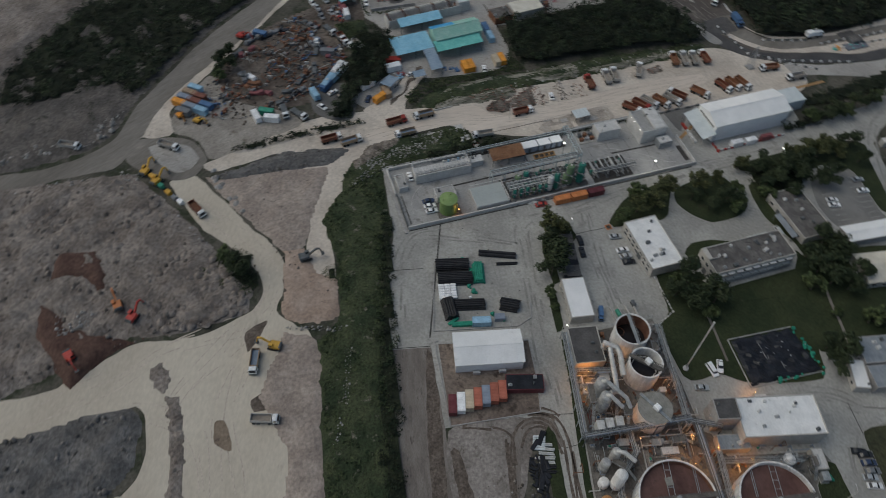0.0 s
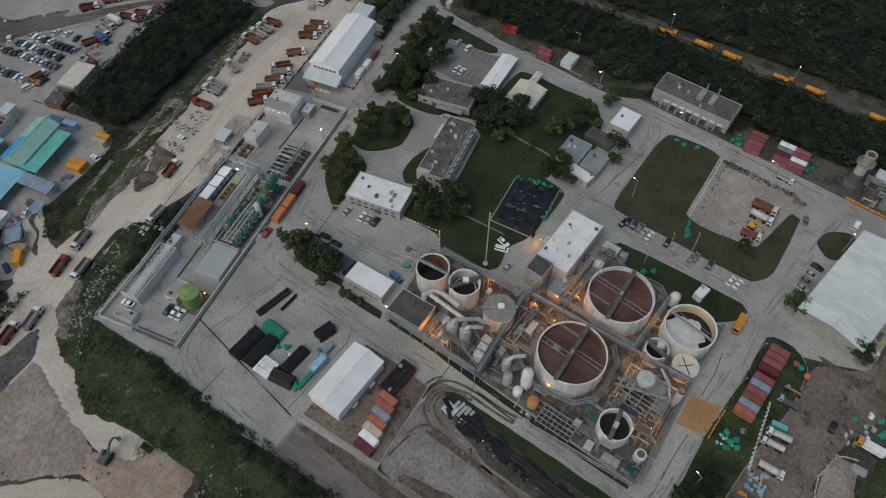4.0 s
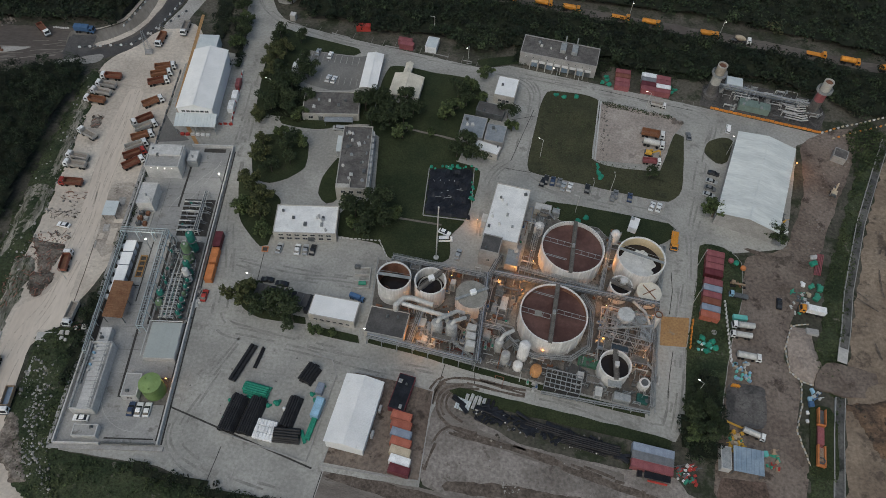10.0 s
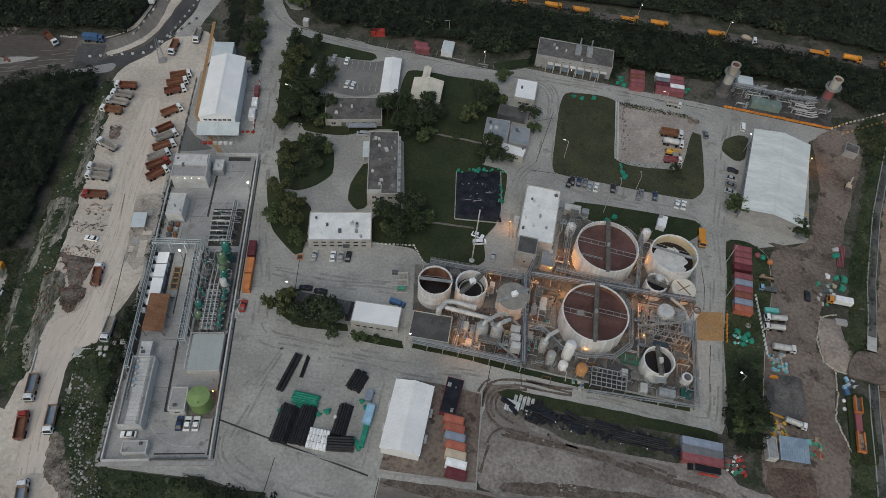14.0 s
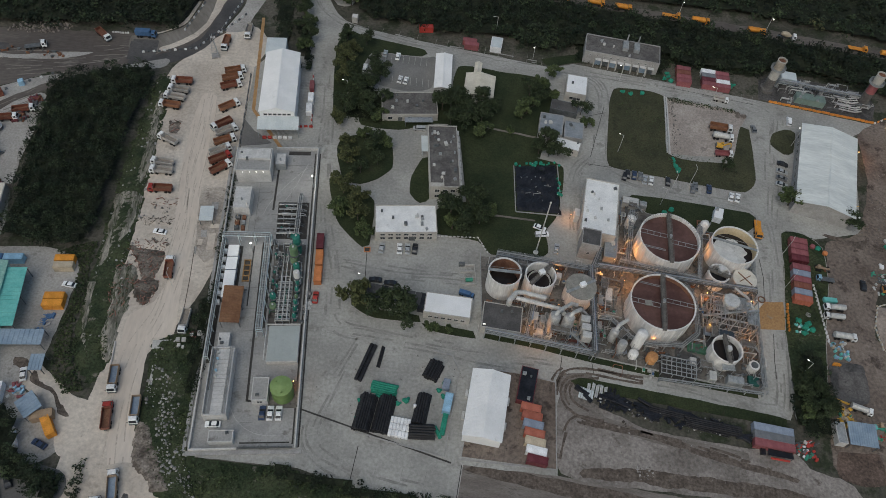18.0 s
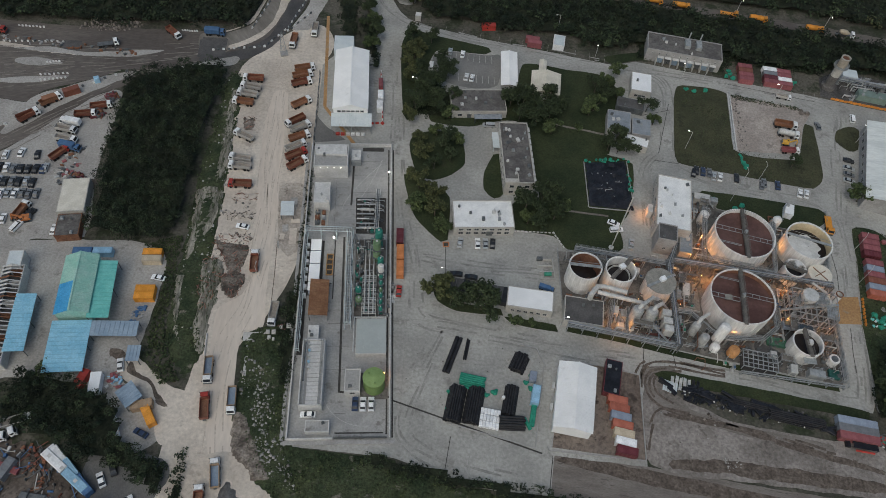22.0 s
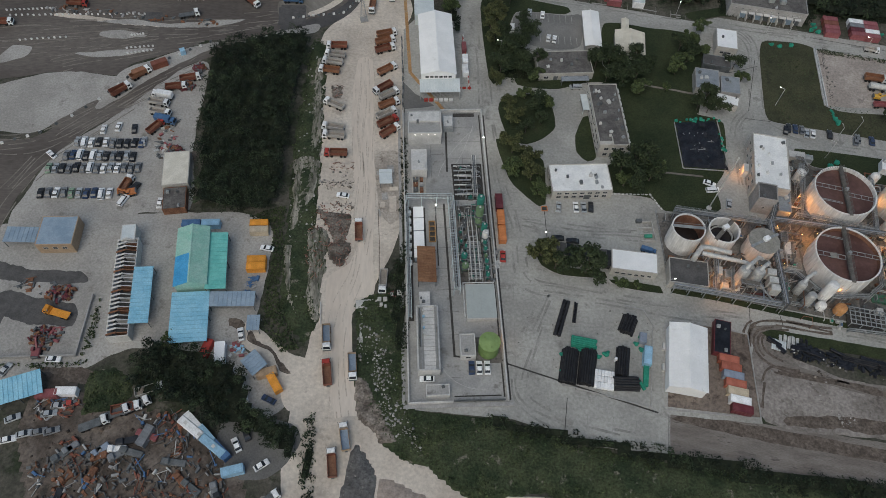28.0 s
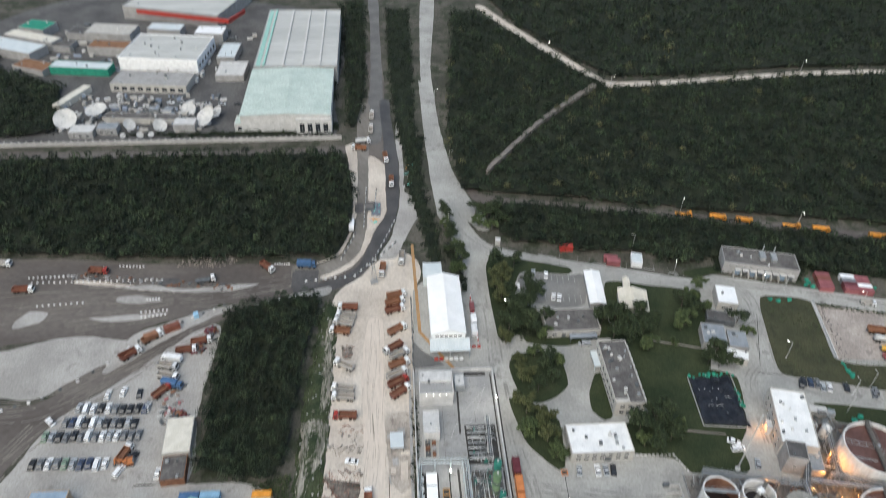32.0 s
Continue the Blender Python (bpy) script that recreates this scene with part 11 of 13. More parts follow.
rocks("scrap_rubble", [(-100, -8), (-120, 4), (-141, 16), (-157, 46), (-158, 62), (-136, 55), (-116, 56), (-104, 46), (-94, 34), (-84, 13), (-86, -12)], 1.5, 0.2, 1.2, surf("scrap_mix", (0.045, 0.038, 0.033), (0.13, 0.10, 0.08), 0.9, 0.3, 2.0, 0.02, island=0.5), "rusty scrap strewn over the ground", -0.1, 0.2)
for x_, y_, a, c in ((-106.4, 50.6, -38, "sky_blue"), (-101.2, 46.6, -36, "blue"), (-111.2, 54.0, -38, "white"), (-96.6, 41.6, 20, "sky_blue"), (-123.0, 48.6, 75, "grey"), (-99.0, -12.4, 57, "amber"), (-101.6, -10.4, 57, "slate"), (-104.2, -8.4, 57, "pale_brown"), (-106.8, -6.4, 57, "sky_blue"), (-101.4, -4.6, 57, "rust_red"), (-98.8, -6.6, 57, "rust_red"), (-96.2, -8.4, 57, "slate"), (-93.4, -10.6, 57, "grey"), (-95.8, -2.0, 57, "blue"), (-93.2, -4.0, 57, "sky_blue"), (-86.6, 18.0, 20, "white"), (-84.6, 24.0, 75, "white"), (-139.6, 20.0, 60, "blue"), (-88.6, 22.0, 70, "green")):
    container(x_, y_, a, c, 6.06, 0.25, group="containers in the scrapyard")
truck(-131, 56, 20, "r", 0.25)
truck(-126, 62, 25, "w", 0.25)
for x_, y_, a in ((-88.4, 29.0, 10), (-86.0, 34.6, 40)):
    truck(x_, y_, a, "wflat", 0.25)

# ---- the far dish station and its halls ----
MINT_WHITE = surf("mint_white_roof", (0.42, 0.505, 0.465), (0.50, 0.58, 0.535), 0.6, 0.1, 1.0, 0.0)
PALE_SHEET = surf("aged_pale_roof", (0.42, 0.425, 0.405), (0.52, 0.525, 0.50), 0.7, 0.05, 0.8, 0.0, vary=0.07, stretch=(-80, 0.1), c3=(0.36, 0.375, 0.36), spot=-0.02)
gable("far_hall", -163.2, 383.0, 50.0, 62.0, 11.0, 12.0, 9.5, PALE_CONC, (MINT_WHITE, MINT_WHITE), "huge pale hall with a mint-white roof", "hall", 10)
rear = block("rear_hall", -175.4, 464.0, 52.0, 100.0, 12.0, 9.5, WALL_GREY, PALE_SHEET, "long hall with an aged pale roof behind the mint hall", "hall", 0.5)
for i, sx in enumerate((-20, -8, 4, 15)):
    part("roof_ridge", M().box(sx, 0, 12.0, 1.2, 97, 1.1), (MINT if i == 0 else PALE_CONC), rear, "raised pale ridge along the roof")
part("gutter", M().box(-23.6, 0, 12.0, 2.6, 97, 0.3), MINT, rear, "faded green roof edge")
block("entrance_house", -143.0, 357.4, 20, 10, 9, 9.5, PALE_CONC, PALE_CONC, "white entrance block of the far hall", "building", 0.3, (("S", 4, 1.5, 2.8, 5.5),))
block("entrance_house", -176.0, 356.0, 24, 10, 5, 9.5, PALE_CONC, MINT_WHITE, "low pale front building with a teal window band", "building", 0.2, (("S", 4, 1.2, 4.4, 2.4),))
block("far_house", -260.0, 440.0, 51, 40, 9, 3, WHITE_P, PALE_SHEET, "large white factory block", "factory", 0.5, (("E", 6, 3.0, 3.0, 2.4),), 14)
block("far_house", -254.6, 400.6, 47, 20, 5, 3, WALL_CREAM, WALL_GREY, "lower grey-roofed factory wing", "factory", 0.4, (("S", 9, 1.2, 3.2, 2.4),), 8)
block("far_factory", -280.0, 534.0, 76, 60, 9, -7, WALL_GREY, PALE_SHEET, "long pale factory with a wide flat roof", "factory", 0.5, (), 8)
solid("red_fascia", M().beam((-308.0, 503.4, 9.4), (-236.0, 493.8, 9.4), 0.8, 3.0).beam((-236.0, 493.8, 9.4), (-230.6, 516.0, 9.4), 0.8, 3.0), RED_P, "red fascia band of the long factory", "fascia")
for x_, y_, w_, d_, h_, a_, roof_, lab_ in ((-367.4, 472.0, 20, 16, 6, -8, NET_GREEN, "green-roofed store far off"), (-366.0, 436.0, 44, 16, 6, -14, PALE_BLUE_ROOF, "pale blue store far off"), (-360.0, 452.0, 40, 10, 6, -14, CREAM_ROOF, "cream-roofed store far off"), (-307.0, 413.6, 38, 10, 5, 2, PALE_BLUE_ROOF, "long pale store with a green wall far off"),
                                            (-303.0, 446.0, 26, 12, 6, 2, BROWN_ROOF, "rust-roofed store far off"), (-312.0, 470.0, 32, 18, 7, 2, WALL_CREAM, "cream store far off"), (-338.0, 448.0, 16, 12, 4, 2, GREY_ROOF, "low grey store far off"), (-335.0, 470.0, 14, 14, 5, -4, DARK_ROOF, "dark store far off"), (-278.0, 482.0, 24, 12, 6, 2, PALE_BLUE_ROOF, "pale store behind the factory"),
                                            (-244.0, 478.0, 20, 14, 7, 4, WHITE_ROOF, "white store behind the factory"), (-222.0, 450.0, 12, 24, 5, 6, PALE_BLUE_ROOF, "narrow pale store beside the yard"), (-212.0, 424.0, 18, 22, 4, 8, PALE_CONC, "pale low roof beside the hall"), (-338.0, 412.0, 24, 12, 4, -14, BROWN_ROOF, "rusty low roof among the trees")):
    block("far_store", x_, y_, w_, d_, h_, a_, WALL_GREY if "green wall" not in lab_ else NET_GREEN, roof_, lab_, "store", 0.2, (), 2, None, int(-x_))
clut = random.Random(90)
for mat_, n_, lab_ in ((PALE_CONC, 70, "pale"), (DARK_STEEL, 60, "dark"), (WALL_CREAM, 50, "cream"), (SLATE_P, 30, "slate-grey")):
    cm = M()
    for k in range(n_):
        x_, y_ = clut.uniform(-300, -206), clut.uniform(342, 386)
        cm.box(x_, y_ + 0.14 * (x_ + 250), 0.05, clut.uniform(0.8, 4.5), clut.uniform(0.6, 2.2), clut.uniform(0.5, 2.4), clut.choice((6, 96, 30)), 0.08)
    for k in range(n_ // 2):
        x_, y_ = clut.uniform(-350, -205), clut.uniform(405, 490)
        cm.box(x_, y_, 0.05, clut.uniform(1.5, 6), clut.uniform(1, 3), clut.uniform(1.0, 3.5), clut.choice((3, 93, 20)), 0.1)
    solid("station_clutter", cm, mat_, lab_ + " crates and equipment strewn over the far yards", "equipment", "stuff")
block("station_hut", -268.6, 335.4, 13, 9, 4, 8, WALL_GREY, PALE_CONC, "small white-roofed station hut", "hut", 0.1, (("S", 3, 1.2, 1.6, 1.2),))
block("station_hut", -256.4, 340.2, 11, 7, 4, 8, WALL_GREY, BLUEGREY_ROOF, "small pale blue-roofed station hut", "hut", 0.1, (("S", 3, 1.2, 1.6, 1.2),))
block("station_hut", -215.8, 350.0, 12, 8, 4.5, 8, WALL_GREY, PALE_CONC, "white flat-roofed station hut", "hut", 0.1)
block("station_row", -243.0, 355.0, 42, 7, 3.4, 4, WALL_CREAM, GREY_ROOF, "long station building with lit windows", "building", 0.2, (), 6)
for i in range(7):
    solid("station_lamp", M().box(-261 + i * 6.2, 350.6 + i * 0.45, 2.6, 0.8, 0.3, 0.5), COLD_LAMP, "lit lamp on the station wall", "lamp", group="station lamps")


def dish(x, y, r, rz, tilt):
    ob = thing("satellite_dish", x, y, 0.05, rz, "large white satellite dish on a pedestal", "satellite dish", "satellite dishes")
    part("pedestal", M().turned(0, 0, ((r * 0.3, 0), (r * 0.16, r * 0.5)), 14), PALE_CONC, ob)
    bowl = M().turned(0, 0, tuple((max(0.05, r * q), r * 0.28 * q * q) for q in (0.02, 0.25, 0.5, 0.75, 1.0)) + tuple((r * q, r * 0.28 * q * q - 0.12) for q in (1.0, 0.75, 0.5, 0.25, 0.02)), 28, False)
    b = part("bowl", bowl, PALE_CONC, ob, smooth=True)
    b.matrix_basis = pose(0, 0, r * 0.6, tilt, 0, 0)
    feed = M().ball((0, 0, r * 0.75), r * 0.06, 8)
    for a in (0, 120, 240):
        feed.tube((r * 0.8 * math.cos(radians(a)), r * 0.8 * math.sin(radians(a)), r * 0.2), (0, 0, r * 0.75), 0.07, 5)
    part("feed", feed, STEEL, b)
    return ob


for x_, y_, r_, a, t in ((-282.5, 344.0, 8.5, 20, 35), (-270.5, 356.5, 8.2, -20, 12), (-247.2, 346.0, 4.6, 60, 45), (-229.6, 347.0, 5.2, 40, 42), (-220.4, 368.0, 5.6, 10, 35), (-205.6, 357.0, 8.6, -40, 40), (-203.0, 367.0, 5.0, -40, 40), (-237.3, 337.4, 2.6, 40, 40), (-231.4, 338.4, 2.4, 0, 20), (-246.4, 335.6, 2.2, 30, 30)):
    dish(x_, y_, r_ * 0.74, a, t)
bw = M()
for a, b in (((-330, 312.5), (-216.5, 332.6)), ((-216.5, 332.6), (-126, 349))):
    bw.beam((*a, 2.4), (*b, 2.4), 0.4, 2.6)
    for k in range(30):
        q = k / 30
        bw.box(a[0] + (b[0] - a[0]) * q, a[1] + (b[1] - a[1]) * q, 0, 0.9, 0.9, 2.9, 10)
solid("wall_station", bw, CONC_WALL, "long pale boundary wall in panels between posts", "wall", "structure")
solid("wall_slope", M().beam((-297, 360, 4.0), (-291, 388, 4.0), 5.0, 4.0), CREAM_ROOF, "pale concrete-faced slope", "slope", "structure")
for x_, y_, a in ((-214, 380, 8), (-205, 381, 8), (-196, 382, 8), (-236, 379, 6), (-228, 380, 6), (-246, 378, 6)):
    car(x_, y_, a, cl.choice(("white", "silver", "black")), 0.06, "cars at the far station")
for i in range(10):
    solid("station_box", M().box(-262 + cl.uniform(0, 60), 362 + cl.uniform(0, 10), 0.05, cl.uniform(3, 7), cl.uniform(2, 4), cl.uniform(1.5, 3), 6), cl.choice((WALL_CREAM, STEEL, BLUEGREY_ROOF)), "pale equipment box at the far station", "equipment box", group="equipment boxes")
rng = np.random.default_rng(5)
woods("trees_station", [(-388, 457), (-360, 409), (-307.7, 389), (-300, 372), (-290, 350), (-283.4, 333.2), (-310.2, 323.4), (-420, 330), (-440, 440)], 3.5, 8.0, 2.2, LEAF_WOOD, "dark trees beside the far station", 1.0, 7)
woods("trees_wall", [(-132, 352), (-128, 356), (-140, 357), (-190, 349), (-250, 338), (-252, 335), (-190, 342)], 1.0, 3.5, 1.6, LEAF_WOOD, "row of trees behind the wall", 0.8, 6)
woods("trees_hall", [(-128, 358), (-131, 366), (-148, 362), (-148, 355)], 1.5, 4.5, 1.5, LEAF_WOOD, "bushes before the far hall", 0.8, 6)
woods("trees_hall_side", [(-139, 372), (-150, 450), (-168, 560), (-163, 560), (-146, 450), (-136, 372)], 2.0, 5.0, 1.8, LEAF_WOOD, "trees beside the far hall", 0.9, 6)


# ---- tracks, marks and heaps that give the ground its wear ----
det = random.Random(61)
MARK = surf("tyre_marked_concrete", (0.225, 0.222, 0.205), (0.30, 0.295, 0.276), 0.85, 0.2, 1.5, 0.0, vary=0.12)
PALE_MARK = surf("dusty_wheel_mark", (0.17, 0.155, 0.135), (0.225, 0.205, 0.18), 0.95, 0.2, 1.2, 0.0, vary=0.12)
RUT = surf("damp_rut", (0.085, 0.068, 0.056), (0.14, 0.115, 0.095), 0.85, 0.3, 1.2, 0.05, vary=0.18)
BEIGE_RUT = surf("beige_rut", (0.45, 0.395, 0.335), (0.53, 0.47, 0.40), 0.95, 0.3, 1.2, 0.02, vary=0.1)
DEBRIS = surf("mixed_debris", (0.075, 0.062, 0.052), (0.20, 0.175, 0.15), 0.95, 0.35, 1.6, 0.2, vary=0.25, island=0.4, c3=(0.05, 0.055, 0.036), spot=0.02)
TIMBER = surf("red_brown_timber", (0.15, 0.068, 0.05), (0.24, 0.13, 0.10), 0.9, 0.5, 2.0, 0.05, island=0.5)


def smooth_line(pts, step=2.0):
    out = []
    for i in range(len(pts) - 1):
        p0, p1, p2, p3 = (Vector((*pts[max(0, min(len(pts) - 1, i + k - 1))], 0)) for k in range(4))
        c = max(1, int((p2 - p1).length / step))
        for j in range(c):
            t = j / c
            out.append(0.5 * (2 * p1 + (p2 - p0) * t + (2 * p0 - 5 * p1 + 4 * p2 - p3) * t * t + (3 * p1 - p0 - 3 * p2 + p3) * t ** 3))
    out.append(Vector((*pts[-1], 0)))
    return out


def wheel_marks(name, pts, z, mat, label, lanes=(-0.9, 0.9), w=0.35, wander=0.25, gaps=0.15):
    """Pairs of tyre marks along a line, thin strips that come and go."""
    line, m = smooth_line(pts), M()
    for off in lanes:
        ph = det.uniform(0, 9)
        prev = None
        for i, p in enumerate(line):
            d = (line[min(i + 1, len(line) - 1)] - line[max(i - 1, 0)]).normalized()
            s = Vector((-d.y, d.x, 0))
            q = p + s * (off + wander * math.sin(i * 0.31 + ph))
            ww = w * (0.6 + 0.5 * abs(math.sin(i * 0.7 + ph)))
            here = [(q + s * ww / 2), (q - s * ww / 2)]
            if prev and noise.noise(Vector((i * 0.21, ph, off))) > gaps - 0.5:
                m.add([(prev[0].x, prev[0].y, z), (prev[1].x, prev[1].y, z), (here[1].x, here[1].y, z), (here[0].x, here[0].y, z)], [(0, 1, 2, 3)])
            prev = here
    return solid(name, m, mat, label, "tyre marks", "stuff")


def cross_joints(pts, width, gap, m, z=0.071, w=0.1):
    line = smooth_line(pts, gap)
    for i, p in enumerate(line[:-1]):
        d = (line[i + 1] - p).normalized()
        s = Vector((-d.y, d.x, 0)) * width / 2
        m.beam((p.x - s.x, p.y - s.y, z), (p.x + s.x, p.y + s.y, z), w, 0.1)


jm = M()
cross_joints([(56, 105), (90, 103), (118, 99.5)], 5.0, 6.0, jm)
cross_joints([(126, 104), (128, 130), (130, 160)], 7.0, 6.0, jm)
cross_joints([(-22, 70), (-22, 110), (-26, 140), (-34, 180), (-40, 220)], 11.0, 6.0, jm)
cross_joints([(80, 187), (122, 183)], 6.5, 5.5, jm)
cross_joints([(68, 196), (72, 240)], 7.0, 6.0, jm)
cross_joints([(-40, 258), (0, 254), (60, 248), (140, 240)], 6.0, 6.0, jm)
cross_joints([(134, 172), (138, 205), (140, 235)], 8.0, 6.0, jm)
cross_joints([(-10, 66), (20, 63)], 9.0, 6.0, jm)
for a, b in (((-20, 108), (50, 105.5)), ((58, 107.6), (118, 101.8)), ((126.5, 104), (131, 160)), ((-19.5, 72), (-24, 140)), ((-20, 96), (24, 98))):
    jm.beam((*a, 0.0715), (*b, 0.0715), 0.09, 0.1)
solid("pavement_joint", jm, MARK, "thin dark joints between concrete slabs", "paving joint", "structure")
for nm, pts in (("a", [(-40, 226), (-36, 190), (-30, 160), (-22, 130), (-18, 112), (-4, 109), (30, 106), (56, 105), (90, 103), (118, 99), (124, 104), (127, 130), (130, 160), (126, 180), (100, 184), (78, 188), (70, 200), (72, 236), (60, 246)]),
                ("b", [(-8, 112), (-16, 90), (-18, 72), (0, 64), (24, 61)]), ("c", [(-20, 134), (0, 133), (24, 134)]), ("d", [(132, 172), (139, 210), (142, 236), (100, 243), (40, 248), (-20, 254), (-50, 268), (-60, 300)]),
                ("f", [(60, 160), (60, 186), (66, 196)]), ("g", [(-60, 196), (-48, 184), (-40, 172), (-34, 150)])):
    wheel_marks("tyre_marks", pts, 0.068, MARK, "dark tyre marks along the concrete road", (-2.3, -0.7, 0.9, 2.2), 0.75, 0.35, 0.55)
for pts in ([(-205, 187), (-170, 204), (-140, 214), (-118, 222), (-104, 240), (-98, 262), (-96, 290)], [(-250, 200), (-200, 210), (-150, 218), (-122, 226)], [(-250, 190), (-210, 198), (-170, 211)], [(-254, 145), (-220, 146), (-196, 150), (-180, 166), (-150, 198)], [(-200, 100), (-195, 128), (-184, 152), (-160, 180)]):
    wheel_marks("wheel_tracks", pts, 0.064, PALE_MARK, "dusty wheel tracks on the wet road", (-5.0, -3.1, -1.0, 1.0, 2.8, 4.6), 0.45, 0.7, 0.45)
area("road_centre", [(-88, 205), (-82, 206), (-77.9, 179.7), (-74.7, 159.7), (-70.8, 134.3), (-69.3, 119.9), (-66.6, 101.5), (-72.6, 98.6), (-70.6, 83.8), (-67.2, 72), (-60, 58), (-66, 50), (-72, 60), (-76.5, 75), (-81.0, 96), (-82.0, 106), (-76.0, 112), (-74.5, 124), (-80.6, 149), (-85.8, 178)], 0.058, ROAD_CENTRE, "smooth beige running lane of the haul road", "road", wobble=0.5)
for pts in ([(-84, 210), (-79, 170), (-74, 135), (-73, 110), (-76, 92), (-72, 66), (-66, 40)], [(-88, 225), (-84, 190), (-79, 155), (-76, 130)]):
    wheel_marks("wheel_tracks", pts, 0.0595, BEIGE_RUT, "faint wheel tracks on the haul road", (-2.6, -0.9, 0.9, 2.6), 0.4, 0.5, 0.42)
for pts in ([(-44, -3), (-26, 12), (-10, 22), (3, 20), (16, 8), (28, -4), (36, -8)], [(9, 14), (14, -8), (22, -24), (29, -42), (36, -60)], [(24, 12), (40, 8), (66, 10), (108, 12)], [(30, -26), (40, -4), (66, 2), (108, 0)]):
    wheel_marks("wheel_tracks", pts, 0.062, BEIGE_RUT, "wheel tracks worn into the quarry road", (-3.4, -1.5, 0.9, 2.9), 0.45, 0.8, 0.5)
solid("track_kerb", M().beam((-69.6, 134.4, 0.12), (-67.4, 121.0, 0.12), 0.22, 0.2).beam((-67.4, 121.0, 0.12), (-64.7, 101.5, 0.12), 0.22, 0.2), RUT, "thin dark edge strip in the road", "kerb", "structure")
area("pad_brown", [(-74.0, 158), (-66.0, 160), (-62.4, 141), (-62.2, 131), (-64.4, 128.6), (-69.4, 134)], 0.062, surf("trodden_beige", (0.30, 0.265, 0.228), (0.42, 0.375, 0.325), 0.95, 0.16, 1.2, 0.06, vary=0.14, c3=(0.17, 0.145, 0.122), spot=0.04), "trodden beige and brown ground round the canopy", "ground", wobble=0.8)
slabs_ = thing("slab_stack", -65.0, 136.4, 0.07, 8, "broken pale concrete slabs on the ground", "slabs")
for px, py, sx, sy in ((0.2, 0.6, 2.4, 6.8), (-2.6, 4.0, 2.0, 3.0), (-3.4, 0.4, 1.6, 2.4), (0.6, 7.2, 3.0, 1.6), (-3.8, 14.4, 3.2, 2.0), (-0.6, 16.0, 2.4, 3.2), (-4.4, -3.0, 0.6, 3.0)):
    part("slab", M().box(px, py, 0, sx, sy, 0.14, det.uniform(-8, 8)), det.choice((STONE, PALE_DIRT, KERB)), slabs_)
solid("loading_slab", M().box(-68.0, 97.4, 0.0, 7.0, 2.9, 0.5, 9.5, 0.06), CONC_WALL, "pale concrete slab at the road's edge", "slab")
for px, py, s in ((-64.2, 99.2, 1.2), (-62.4, 99.4, 1.3), (-60.6, 101.4, 1.0), (-58.2, 102.2, 1.6), (-63.4, 97.4, 1.0), (-62.0, 97.0, 0.8)):
    solid("concrete_block", M().box(px, py, 0.3, s, s * 1.1, 0.9, 9, 0.06), det.choice((CONC_WALL, WHITE_BLOCK, CONC_WALL)), "pale concrete block beside the slab", "block", group="concrete blocks")
solid("rusty_scrap", M().box(-60.6, 102.2, 0.3, 2.4, 0.7, 0.5, 30, 0.05).box(-59.9, 101.0, 0.3, 1.6, 0.6, 0.6, -20, 0.05), DULL_RED_P, "small red scrap parts by the blocks", "scrap")
solid("long_slab", M().box(-68.2, 87.0, 0.05, 1.0, 6.6, 0.5, 8, 0.06), CONC_WALL, "long grey concrete slab in the weeds", "slab")
solid("edge_wall", M().beam((-82.6, 96.4, 0.6), (-81.2, 88.8, 0.6), 0.35, 0.6), CONC_WALL, "short concrete edge wall by the road", "wall", "structure")


def debris(pts, amp, density, mat, label, low=0.15, high=0.8, rise=0.1):
    rough_ground("debris_ground", pts, amp, mat, label, 0.7, 2.2, rise, 1.6, 0.06, "debris")
    rocks("debris", pts, 0.75, low, high, DEBRIS, label, density, 0.1 + amp * 0.5, "debris")
    m = M()
    x, y = scatter(pts, 1.5, 0.6)
    for px, py in zip(x.tolist(), y.tolist()):
        a, L = det.uniform(0, 3.14), det.uniform(0.5, 2.4)
        dx, dy = math.cos(a) * L / 2, math.sin(a) * L / 2
        z0 = 0.25 + amp * det.uniform(0.3, 1.3)
        m.beam((px - dx, py - dy, z0), (px + dx, py + dy, z0 + det.uniform(-0.2, 0.3)), det.uniform(0.08, 0.3), 0.1)
    solid("debris_timber", m, det.choice((TIMBER, DEBRIS, GREY_ROOF)), "broken boards among " + label, "debris", "stuff")


debris([(-89.6, 152.6), (-81, 153.6), (-80.8, 150.4), (-88.4, 148.6)], 0.12, 0.1, PALE_DIRT, "dark raked debris in the lorry park")
debris([(-90.9, 144.8), (-84.7, 144.6), (-80.4, 145.0), (-79.5, 141.4), (-84.6, 141.6), (-89.3, 140.4)], 0.12, 0.15, PALE_DIRT, "dark raked debris in the lorry park")
debris([(-89.5, 135.1), (-83.2, 135.1), (-78.4, 136.0), (-77.8, 132.6), (-82.2, 131.2), (-88.3, 130.4)], 0.2, -0.1, PALE_DIRT, "dark heap of debris and scrub")
debris([(-90.9, 131.8), (-83, 131.2), (-78.3, 131.0), (-78.2, 126.4), (-78.1, 119), (-81.9, 118.4), (-86.4, 125)], 0.5, 0.0, DEBRIS, "brown heap of brushwood and debris")
debris([(-84.8, 119.0), (-76.3, 120), (-76.3, 116), (-77, 110.8), (-79.8, 109.6), (-82.8, 112.3)], 0.6, -0.1, DEBRIS, "heap of red-brown broken timber")
debris([(-92.6, 123.0), (-87.9, 125.4), (-84.8, 124.2), (-83.6, 117.8), (-84.4, 109), (-86, 103), (-89, 108), (-92.2, 117)], 0.5, 0.0, STREAK_SOIL, "pale stony heap beside the road")
